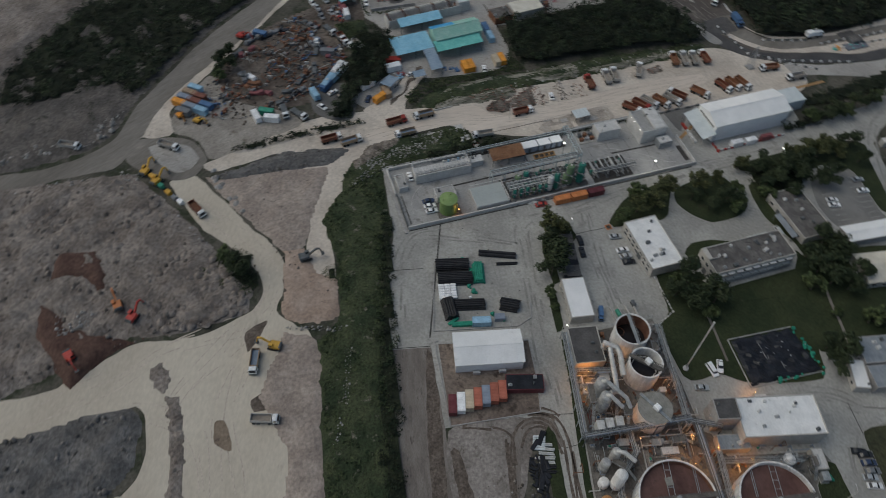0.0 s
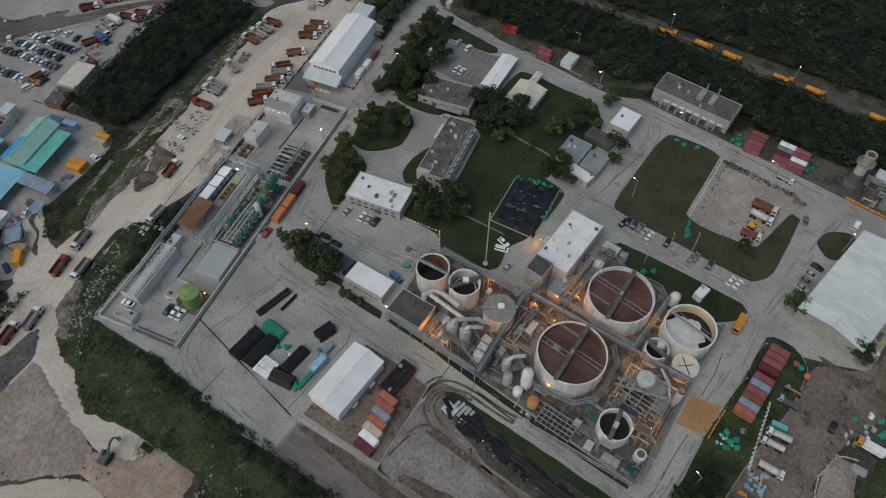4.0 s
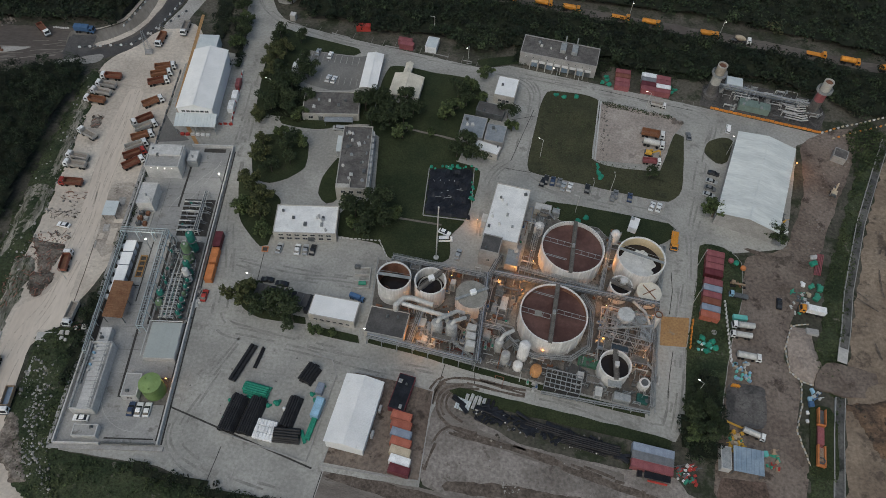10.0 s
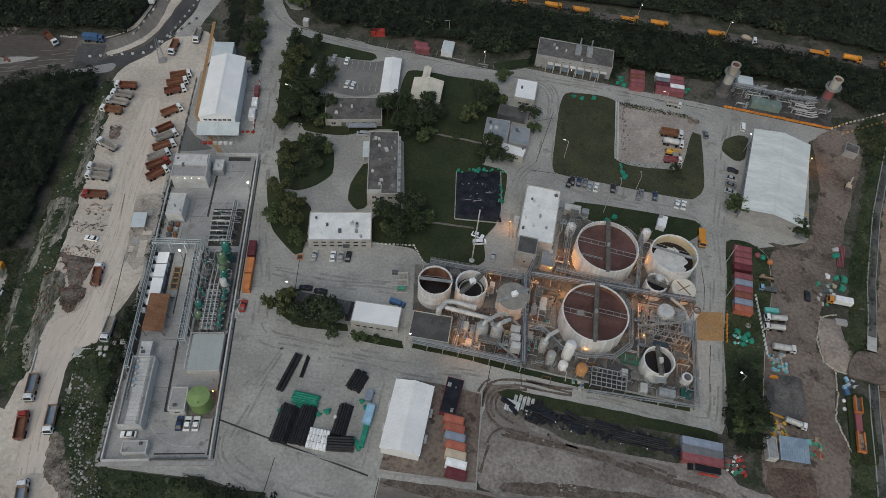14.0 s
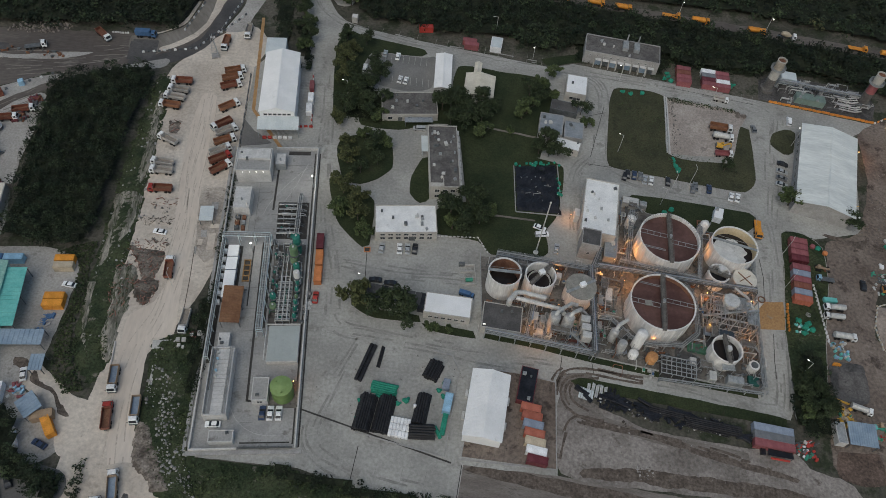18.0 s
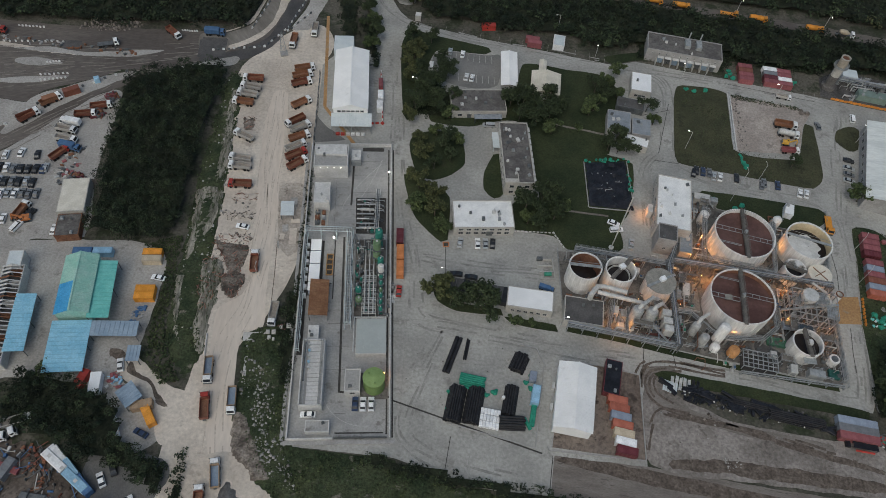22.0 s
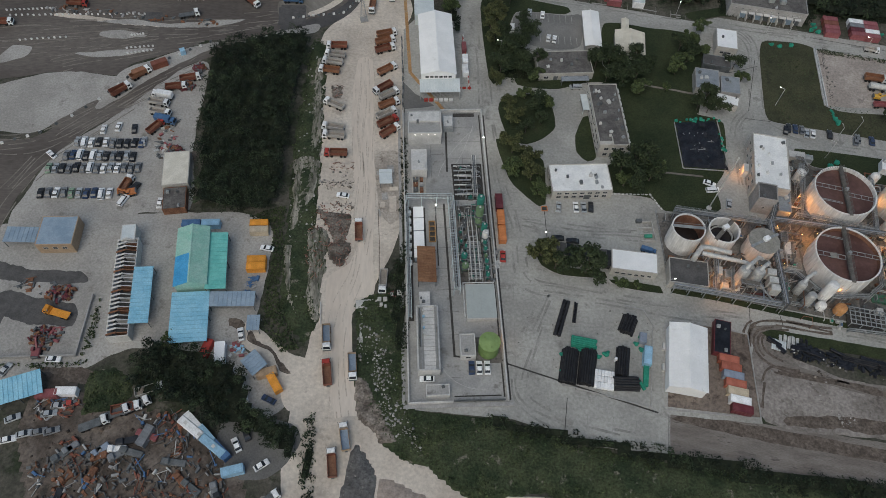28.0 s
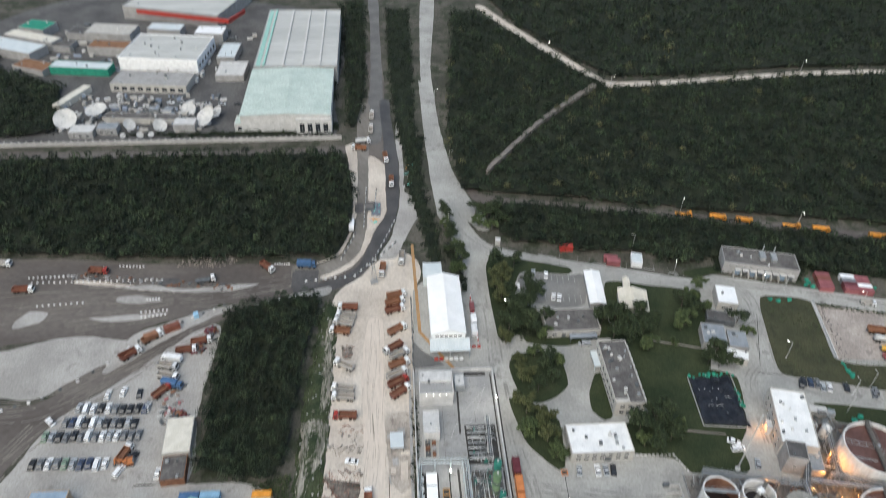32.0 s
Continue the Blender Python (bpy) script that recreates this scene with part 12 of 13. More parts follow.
debris([(-96.4, 190.2), (-91.2, 190), (-90.8, 183.8), (-94, 184)], 0.5, 0.0, DEBRIS, "dark heap between the lorries")
for nm, pts in (("a", [(-103.0, 152), (-97.3, 156), (-93.6, 152.9), (-91.8, 144.8), (-92.8, 131.1), (-95.7, 123.8), (-97.1, 118.7), (-98.6, 123.4), (-99.6, 135.4)]), ("b", [(-98.6, 116), (-95.2, 116.6), (-94.0, 108.2), (-92, 98.6), (-88.7, 93.2), (-88.3, 89), (-92, 92.7), (-95.4, 101.8)]),
                ("c", [(-90.4, 118.2), (-86.6, 118.8), (-83.2, 111.2), (-83.4, 99.7), (-82, 88.6), (-85.3, 90.1), (-88.6, 99), (-88.8, 108.8)]), ("d", [(-105, 205), (-101.6, 205), (-98, 185), (-95, 166), (-96.5, 150), (-100, 166), (-103, 185)])):
    rough_ground("streaky_bank", pts, 0.35 if nm != "c" else 0.2, STREAK_SOIL, "pale streaky soil with dry stalks on the bank", 0.9, 4.0, 0.36, 0.8, 0.1)
rocks("rubble_white", [(-63.6, 82.5), (-60.3, 82.8), (-58.1, 76), (-58.6, 70.4), (-55.8, 64), (-50.8, 59.4), (-47.3, 55.7), (-52.8, 55.2), (-59, 63.7), (-63, 74.1)], 0.62, 0.2, 0.85, STONE, "white broken stones in the weeds", -0.35, 0.55)
rough_ground("bank_brown", [(-67.6, 73.3), (-63.3, 72.3), (-58.3, 63.8), (-52.4, 54.1), (-57.7, 53.9), (-64.6, 60.6), (-67.4, 67)], 0.35, DEBRIS, "brown bank of brush beside the road", 0.8, 4.0, 0.32, 0.8, 0.1)
woods("hedge_wall", [(-66.2, 167), (-63.9, 167), (-61.0, 147), (-58.9, 129), (-61.4, 129), (-63.6, 148)], 0.5, 1.6, 0.8, LEAF_WOOD, "dark green hedge along the compound wall", 0.4, 6)
woods("hedge_bank", [(-32.3, 61.3), (-25.6, 65.6), (-6.8, 63.4), (10.2, 61.4), (23.6, 60.4), (35.9, 59.6), (49.1, 58.8), (64.9, 57.6), (90, 56.6), (112, 55), (112, 49), (88, 50.5), (60.8, 51.4), (44.7, 52.9), (28.9, 54.2), (15.3, 56), (-1.8, 58.6), (-21.6, 60.2)], 0.8, 3.4, 1.0, LEAF_WOOD, "dark hedge along the top of the bank", 0.5, 6)
rocks("stone_path", [(11.1, 26.2), (12.6, 32.9), (14.2, 42.1), (14.6, 52), (16.0, 51.6), (15.8, 42), (14.0, 32.4), (12.6, 26)], 0.7, 0.25, 0.9, STONE, "line of pale stones down the bank", -0.8, 0.5)
rocks("stone_path_east", [(15.4, 46.5), (26.6, 43.9), (39.2, 42.2), (53.7, 38.0), (53.9, 40.0), (39.4, 44.4), (26.8, 46), (16.4, 48)], 0.8, 0.2, 0.8, STONE, "pale stones along the bank", -0.4, 0.6)
rocks("rubble_ridge", [(-58, 3), (-66, 27.5), (-65.6, 46.9), (-64, 52), (-57.6, 46.3), (-57, 27.2), (-55.4, 7)], 1.0, 0.2, 0.9, DARK_STONE, "grey stones on the ridge", -0.1, 0.7)

# ---- the southern yard ----
area("track_mud", [(26.2, 69.6), (28.9, 71.2), (42.9, 70.8), (57, 69.8), (70.7, 68.6), (100, 66), (140, 66), (140, 62), (100, 62.4), (68.1, 64.6), (54.3, 65.6), (42, 67.2)], 0.055, RUT, "dark muddy running strip of the track", "road", wobble=0.4)
for k_, pts in enumerate(([(52, 96), (54, 103), (62, 105.6), (80, 104.4)], [(66, 103.4), (57, 101), (56, 95), (62, 90.6), (78, 87), (100, 83), (116, 79.6)], [(54, 76), (57, 88), (64, 89), (84, 86), (110, 81)])):
    wheel_marks("mud_ruts", pts, 0.093 + 0.005 * k_, RUT, "curved muddy wheel ruts", (-1.2, -0.2, 0.9), 0.85, 0.5, 0.42)
area("mud_band", [(60, 89.1), (67.7, 87.9), (77.4, 86.8), (88.8, 84.9), (98.8, 83.4), (107.1, 82), (116.3, 79.9), (124, 78), (123, 77), (113.7, 78.5), (105.6, 79.7), (94.5, 82.6), (83.2, 85), (71.7, 86.9), (60.2, 87.6)], 0.088, RUT, "brown muddy band across the yard", "ground", wobble=0.7, step=1.0)
rocks("clods_mud", [(62, 92), (76, 89), (76, 86.5), (62, 89)], 0.8, 0.2, 1.2, DEBRIS, "brown clods of mud by the track", 0.0, 0.1)
rocks("rubble_pale_heap", [(75.9, 76.7), (80.3, 76.9), (81.3, 73.3), (76.5, 72.5)], 0.7, 0.15, 0.7, STONE, "heap of pale rubble in the yard", -0.5, 0.1)
rocks("clods_yard", [(55, 73), (110, 73), (112, 80), (60, 87)], 1.1, 0.08, 0.4, CLOD, "small clods over the brown yard", 0.1, 0.08)
bed = M()
for i in range(16):
    bed.tube((92.6 + det.uniform(-0.4, 0.4), 94.0 - i * 0.25, 0.4 + 0.25 * (i % 3)), (105.0 + det.uniform(-0.6, 0.6), 92.2 - i * 0.25, 0.4 + 0.25 * (i % 3)), 0.16, 6)
solid("pipe_bundle", bed, BLACK_PIPE, "long bundle of black plastic pipes", "pipes", "stuff")
hp = M()
for i in range(120):
    p = det.random()
    px, py = 66 + 27 * p + det.uniform(-1, 1), 95.6 - 3.6 * p + det.uniform(-2.2, 2.0)
    hp.box(px, py, 0.08, det.uniform(0.4, 2.4), det.uniform(0.3, 1.0), det.uniform(0.2, 0.8), det.uniform(0, 180), 0.06)
solid("black_scrap_heap", hp, BLACK_SHEET, "long heap of black plastic scrap below the verge", "scrap", "stuff")
for i in range(14):
    p = det.random()
    px, py = 65 + 42 * p, 96 - 6.4 * p + det.uniform(-2.6, 1.6)
    solid("white_sack", M().ball((px, py, 0.6), det.uniform(0.16, 0.32), 7), PALE_CONC, "white sack on the black scrap", "sack", group="white sacks")
for i in range(6):
    solid("pale_sheet", M().box(60.0 + i * 0.72, 97.6 - i * 0.2, 0.1, 0.6, 3.6, 0.5 + 0.1 * (i % 2), -12, 0.05), PALE_BLUE_ROOF, "pale blue-white sheet panel on the ground", "sheet", group="sheet panels")

# ---- the eastern yard ----
area("stain_wet", [(150.8, 171.2), (152.5, 171.9), (158.9, 170.6), (164.6, 169.9), (168.2, 173), (167.6, 170), (164.9, 166.3), (160, 168.3), (155, 169.6)], 0.086, RUT, "dark wet stain on the dirt", "ground", wobble=0.5, step=1.0)
area("pad_dark", [(144.2, 114.7), (152.2, 115.6), (152.1, 106.4), (146, 106.8), (142.8, 110.1)], 0.084, GREY_ROOF, "dark oily pad in the yard", "ground", wobble=0.4)
area("shadow_ground", [(163.6, 94), (170.6, 93), (173, 110), (171.6, 115), (166, 114.4), (164.4, 104)], 0.62, GRASS, "dark grass round the orange plant", "lawn", wobble=0.4)
op = thing("tracked_screener", 167.0, 104.6, 0.64, 82, "long orange screening plant with a red bed", "screening plant")
part("chassis", M().box(0, 0, 0.2, 18.0, 1.6, 0.6, 0, 0.08), DULL_RED_P, op)
part("hopper", M().box(6.2, 0.9, 0.8, 5.4, 0.4, 1.5, 0, 0.05).box(6.2, -1.1, 0.8, 5.4, 0.3, 1.3, 0, 0.05).box(3.6, 0, 0.8, 0.3, 2.4, 1.3), ORANGE_P, op, "orange steel hopper")
part("hopper_floor", M().box(6.2, -0.1, 0.8, 5.0, 1.8, 0.2), DARK_STEEL, op)
part("bed", M().box(0.4, 0, 0.8, 5.6, 1.9, 0.5, 0, 0.06), DULL_RED_P, op)
part("engine_deck", M().box(-6.0, 1.0, 0.8, 6.4, 0.5, 1.2, 0, 0.06).box(-6.0, -1.0, 0.8, 6.4, 0.5, 1.0, 0, 0.06).box(-9.0, 0, 0.8, 0.6, 2.6, 1.0, 0, 0.1), ORANGE_P, op, "orange engine deck")
part("wheel", M().ring(-7.6, 0, 1.6, 1.0, 0.25, 0.3, 20), DARK_STEEL, op)
for i in range(6):
    part("grille_bar", M().box(-5.6, -0.6 + i * 0.24, 1.2, 4.4, 0.1, 0.1), BEIGE_P, op)
for x_, y_, s, m_ in ((166.0, 117.0, 0.9, SKY_P), (166.2, 115.2, 1.2, BLUE_P), (164.8, 112.4, 0.7, WHITE_P), (164.4, 109.6, 0.7, WHITE_P), (150.7, 97.1, 1.1, TEAL), (148.9, 95.1, 1.1, RED_P)):
    solid("plastic_tub", M().box(x_, y_, 0.1, s * 1.2, s * 1.5, s, 8, 0.15), m_, "plastic tub beside the yard", "tub", group="plastic tubs")
for k in range(18):
    x_, y_ = 140.6 + det.uniform(-0.6, 4.0), 100.2 + det.uniform(-2, 2.6)
    solid("pallet_part", M().box(x_, y_, 0.08, det.uniform(0.6, 1.1), det.uniform(0.8, 1.4), det.uniform(0.3, 0.9), det.uniform(0, 90), 0.06), det.choice((BEIGE_P, YELLOW_P, TAN_P)), "cream and yellow machine part on the ground", "machine part", group="machine parts")
solid("yellow_beam", M().beam((140.2, 105.5, 0.5), (144.8, 104.0, 0.5), 0.5, 0.4), YELLOW_P, "yellow steel beam on the ground", "beam")
for k in range(7):
    solid("yellow_barrel", M().turned(142.6 + 0.36 * k, 117.4 + 0.4 * (k % 2), ((0.3, 0.1), (0.32, 0.2), (0.32, 0.9), (0.28, 1.0)), 10), AMBER_P, "amber barrel in a row", "barrel", group="amber barrels")
for x_, y_, m_ in ((145.8, 165.0, DULL_RED_P), (147.6, 164.4, NET_GREEN), (149.8, 162.6, ORANGE_P)):
    solid("scrap_tank", M().turned(x_, y_, ((0.9, 0.1), (1.0, 0.3), (0.9, 1.0), (0.5, 1.2)), 12), m_, "small painted tank lying by the strip", "tank", group="small tanks")
ld = thing("rusty_grader", 147.2, 155.4, 0.08, -2, "rusty old grader with a long frame", "grader")
part("frame", M().box(0, 0, 0.7, 5.0, 0.5, 0.5).box(-1.6, 0, 1.2, 1.2, 1.2, 0.9, 0, 0.1), TAN_P, ld)
part("blade", M().box(0.6, 0, 0.2, 0.3, 2.4, 0.6, 25), RUST, ld)
for sx in (-2.0, -1.0, 2.2):
    for sy in (-0.9, 0.9):
        part("wheel", M().tube((sx, sy - 0.2, 0.5), (sx, sy + 0.2, 0.5), 0.5, 12), TYRE, ld)
solid("green_skip", M().box(147.0, 142.3, 0.08, 4.6, 1.7, 1.2, 1, 0.1), TEAL, "teal covered skip by the strip", "skip")
for i in range(9):
    a, b = (178.3 - i * 0.2, 173.3 + 0.0 * i), (175.8 - i * 0.2, 164.2)
    if i < 5:
        solid("red_pipe", M().tube((a[0] - 0.3 * i, a[1], 0.7), (b[0] - 0.3 * i, b[1], 0.7), 0.2, 8), DULL_RED_P, "long dull red pipe on the bank", "pipe", group="red pipes")
for x_, y_, s, m_ in ((174.6, 171.5, 1.3, PALE_PIPE), (174.2, 168.8, 1.5, NET_GREEN), (169.5, 159.3, 1.1, WHITE_P), (172.2, 159.0, 1.2, GREEN_P), (175.0, 158.6, 1.5, GREEN_P), (173.3, 154.6, 1.6, GREEN_P), (171.0, 155.4, 1.0, BEIGE_P), (170.0, 151.8, 0.9, WHITE_P)):
    hp = thing("covered_heap", x_, y_, 0.3, det.uniform(0, 90), "small covered heap of materials on the bank", "heap")
    part("cover", M().box(0, 0, 0, 1.6 * s, 1.2 * s, 0.7 * s, 0, 0.2).box(0.8 * s, 0.5, 0, 0.8 * s, 0.8 * s, 0.5 * s, 20, 0.15), m_, hp)
solid("flat_grey_tank", M().box(169.8, 140.8, 0.3, 3.9, 2.1, 1.2, -2, 0.08), WALL_GREY, "grey flat tank lid", "tank lid")
solid("manhole_ring", M().ring(138.4, 135.6, 0.14, 0.9, 0.2, 0.1, 24).cyl(138.4, 135.6, 0.14, 0.7, 0.05, 24), WALL_GREY, "round grey manhole in the grass", "manhole")
for k in range(16):
    x_, y_ = 132.6 + det.uniform(0, 4.6), 128.0 + det.uniform(0, 4)
    solid("teal_scrap", M().box(x_, y_, 0.15, det.uniform(0.5, 1.6), det.uniform(0.4, 1.0), det.uniform(0.2, 0.7), det.uniform(0, 180), 0.08), det.choice((TEAL, GREEN_P, WHITE_P, TEAL)), "small teal and white scrap piece", "scrap", group="teal scrap")
rough_ground("rock_dark", [(177.6, 117), (183, 119), (192, 122), (240, 118), (240, 70), (190, 84), (184, 100)], 0.8, surf("orange_rock", (0.085, 0.06, 0.045), (0.21, 0.135, 0.085), 0.95, 0.12, 0.8, 0.5, vary=0.25, c3=(0.045, 0.042, 0.034), spot=0.05), "dark orange rock slope", 1.3, 5.0, 0.6, 2.5, 0.5)
for pts in ([(196, 150), (200, 180), (220, 200)], [(190, 140), (196, 128), (220, 120)], [(186, 158), (200, 150), (230, 150)]):
    wheel_marks("field_ruts", pts, 1.6, RUT, "dark wheel ruts over the field", (-0.8, 0.8), 0.5, 0.4, 0.5)

# ---- the quarry junction ----
for pts in ([(-226.1, 189.4), (-223.6, 195.9), (-215.7, 195.7), (-216.9, 190), (-224.6, 186)], [(-198.3, 194.3), (-186.1, 197.7), (-168.3, 201.7), (-177, 196.5), (-189, 193.7)], [(-192.6, 207.6), (-185, 209.9), (-173.8, 208.2), (-181.7, 205.4), (-191.2, 204.9)], [(-196.1, 213.6), (-181.9, 216.8), (-167.4, 216.1), (-137.7, 222.8), (-147.9, 216.8), (-165, 214.1), (-186.2, 213.6)],
            [(-139.6, 203.9), (-137.6, 207.9), (-126.8, 214.4), (-108.1, 224.1), (-107.2, 219), (-124.6, 212.8), (-136.1, 205.6)], [(-177.4, 187.4), (-167.8, 194.6), (-154.9, 203.7), (-143.9, 208.3), (-147.6, 202.8), (-164.9, 185.5), (-174, 172.3), (-180.5, 167.6)]):
    area("traffic_island", pts, 0.09, GREY_FLAT, "pale gravel island in the wet road", "ground", wobble=0.5, step=1.0)
area("patch_wet", [(-178.9, 221.2), (-171.9, 222.2), (-170.4, 215.7), (-176.4, 214.9)], 0.075, DARK_ROOF, "dark wet patch on the road", "ground", wobble=0.4)
area("patch_wash", [(-125.2, 231.9), (-114.2, 234.1), (-112.6, 223.5), (-123.3, 220.8)], 0.095, DARK_ROOF, "dark wheel-wash basin in the road", "ground", curve=False, wobble=0.1)
block_row("block_row", (-178, 197), (-169.4, 199.9), 1.5, (WHITE_BLOCK,), "row of white concrete blocks on the island", 0.08, (0.7, 0.5, 0.7))
container(-169.2, 186.8, 38, "dull_orange", 6.06, 0.09)
container(-163.4, 192.0, 36, "rust_red", 6.06, 0.09)
solid("blue_kiosk", M().box(-156.6, 199.9, 0.08, 2.0, 2.0, 2.2, 30, 0.08), SKY_P, "small sky-blue kiosk on the island", "kiosk")
truck(-173.8, 177.0, 45, "r", 0.09)

# ---- the workshop yards in the west ----
for pts, m_, lab in (([(-183.4, 86.9), (-180.1, 89.8), (-168.7, 88.4), (-158.2, 87), (-156.1, 79.9), (-169.4, 79.3), (-177.6, 80.9), (-178.4, 76)], DARK_ROOF, "dark oily wet ground in the yard"), ([(-161.3, 65.5), (-150.5, 67.3), (-144.3, 66.5), (-145.5, 62), (-154.3, 62.5), (-159, 63.5)], RUT, "brown damp patch in the yard"),
                     ([(-103.1, 82.2), (-101.9, 84.4), (-99.7, 81.3), (-94.7, 79.2), (-89.7, 74.6), (-87.6, 71.7), (-90.1, 72), (-92.8, 76.8), (-98.5, 79.4), (-101.9, 80.3)], RUT, "dark puddle along the yard"), ([(-109.2, 85.5), (-105.1, 84.7), (-103.8, 86.3), (-106, 87.4), (-109.9, 87.5)], RUT, "dark puddle by the workshop"),
                     ([(-190, 100), (-176, 98), (-160, 99), (-158, 95), (-176, 93), (-192, 94)], DARK_ROOF, "dark stained strip of the yard"), ([(-146, 150), (-138, 152), (-137, 148), (-150, 147)], RUT, "rusty stain by the shed")):
    area("yard_stain", pts, 0.072, m_, lab, "ground", wobble=0.9, step=1.0)
solid("wall_yard", M().beam((-176, 67.0, 1.4), (-151.4, 70.4, 1.4), 0.4, 1.4).beam((-151.4, 70.4, 1.4), (-153.4, 91.0, 1.4), 0.4, 1.4), WALL_GREY, "grey boundary wall of the yard", "wall", "structure")
weeds("weeds_wall", [(-176, 65), (-150, 68.6), (-152, 91), (-149.6, 91), (-147.6, 68), (-176, 63)], 0.8, 0.7, 0.4, WEED, "weeds along the yard wall", 5, -0.3)
rough_ground("bank_copse", [(-145.6, 66.8), (-138.9, 68.2), (-132.8, 64.7), (-131, 60), (-134, 55), (-143.9, 53), (-145.6, 58)], 0.4, ROUGH_GRASS, "green bank beside the copse", 1.0, 3.0, 0.3, 2.0)
weeds("weeds_copse", [(-145, 66), (-138.9, 67.6), (-133.4, 64.7), (-131.6, 60), (-134, 55.6), (-143.4, 53.6)], 0.8, 0.9, 0.4, WEED, "weeds on the green bank", 5, -0.4)
truck(-161.8, 83.4, 169, "amber", 0.075)
for bx, by, br in ((-164, 75.6, 4.2), (-163.4, 90.4, 4.4), (-144.6, 150.4, 3.6), (-150.6, 182.4, 3.4), (-148.0, 192.4, 2.8)):
    for m_, nm in ((MAROON_P, "maroon"), (RUST, "rusty"), (DARK_STEEL, "dark")):
        hp = M()
        for k in range(16):
            a, q = det.uniform(0, 6.28), br * math.sqrt(det.random())
            hp.box(bx + q * math.cos(a), by + 0.7 * q * math.sin(a), 0.08, det.uniform(0.6, 2.6), det.uniform(0.3, 0.9), det.uniform(0.3, 1.6), det.uniform(0, 180), 0.08)
        solid("scrap_heap", hp, m_, nm + " scrap machinery heaped in the yard", "scrap", "stuff")
canopy("blue_shed", -162.4, 58.0, 13.0, 7.4, 3.4, 4.0, 25, LIGHT_BLUE, "light blue sheet roof on posts", "shed", 10, 6)
container(-149.4, 58.9, 6, "white", 6.06, 0.08)
container(-154.6, 57.6, 10, "dull_red", 6.06, 0.08)
car(-147.3, 56.0, 14, "red", 0.08)
car(-157.6, 68.6, 4, "white", 0.08)
for x_, y_, a in ((-160.8, 44, 20), (-157, 46, 22), (-153.2, 47, 20), (-149.8, 47.6, 24), (-152.4, 52.4, 15), (-150.6, 55.0, 8), (-162, 50, 30)):
    car(x_, y_, a, det.choice(("white", "silver", "black", "grey")), 0.1, "cars beside the scrapyard")
for x_, y_, a in ((-138.6, 50.6, 28), (-128.6, 57.0, 34), (-133.6, 54.2, 30)):
    truck(x_, y_, a, "wflat", 0.3, 1.0, "old lorries in the scrapyard")
bus = thing("old_bus", -107.4, 49.9, 0.3, -31, "long old bus in white and faded blue", "bus")
part("body", M().box(-4.2, 0, 0.5, 8.4, 2.5, 2.4, 0, 0.2), WHITE_P, bus)
part("rear_body", M().box(4.4, 0, 0.5, 8.4, 2.5, 2.3, 0, 0.2), SKY_P, bus)
part("window_band", M().box(0.0, -1.27, 1.6, 15.6, 0.04, 0.8), GLASS, bus)
for sx in (-6.5, 6.0):
    for sy in (-1.1, 1.1):
        part("wheel", M().tube((sx, sy - 0.15, 0.5), (sx, sy + 0.15, 0.5), 0.5, 12), TYRE, bus)
for i in range(3):
    part("roof_hatch", M().box(-6.0 + i * 5.5, 0, 2.9, 1.0, 0.9, 0.12), PALE_CONC, bus)

# concrete bays beside the car park
bay = thing("storage_bay", 22.6, 135.4, 0.07, 8, "low concrete storage bays with a green tank", "storage bay")
for sy in (-3.8, -1.2, 1.4, 4.0):
    part("bay_wall", M().box(0, sy, 0, 5.0, 0.25, 0.9), CONC_WALL, bay)
part("back_wall", M().box(2.5, 0.1, 0, 0.25, 8.0, 0.9), CONC_WALL, bay)
solid("green_drum", M().tube((21.9, 133.2, 0.8), (24.3, 133.6, 0.8), 0.7, 14), GREEN_P, "green steel drum lying in a bay", "drum")
solid("generator", M().box(20.2, 139.4, 0.07, 2.0, 1.2, 1.3, 8, 0.1).tube((20.6, 139.4, 1.3), (20.6, 139.4, 1.8), 0.1, 8), DARK_STEEL, "dark small generator by the bays", "generator")

# hedge and kerb by the warehouse
solid("kerb_warehouse", M().beam((141.6, 186.4, 0.3), (147.0, 181.4, 0.3), 0.3, 0.3).beam((147.0, 181.4, 0.3), (163.4, 174.6, 0.3), 0.3, 0.3), KERB, "pale kerb before the warehouse", "kerb", "structure")
woods("hedge_warehouse", [(142.4, 187.0), (147.4, 182.4), (163.2, 175.8), (164.2, 178.6), (149.4, 184.6), (144.6, 189.4)], 0.6, 1.8, 0.7, LEAF_WOOD, "dark hedge at the warehouse's foot", 0.35, 6)
ob = thing("yard_light", 172.6, 212.6, 0.08, 0, "glowing orange lamp on the warehouse side", "lamp")
part("post", M().cyl(0, 0, 0, 0.1, 4.0, 8), STEEL, ob)
part("lens", M().ball((0, 0, 4.1), 0.22, 8), LAMP_GLASS, ob)
lamp(172.9, 212.6, 4.4, 900, (1.0, 0.40, 0.11))

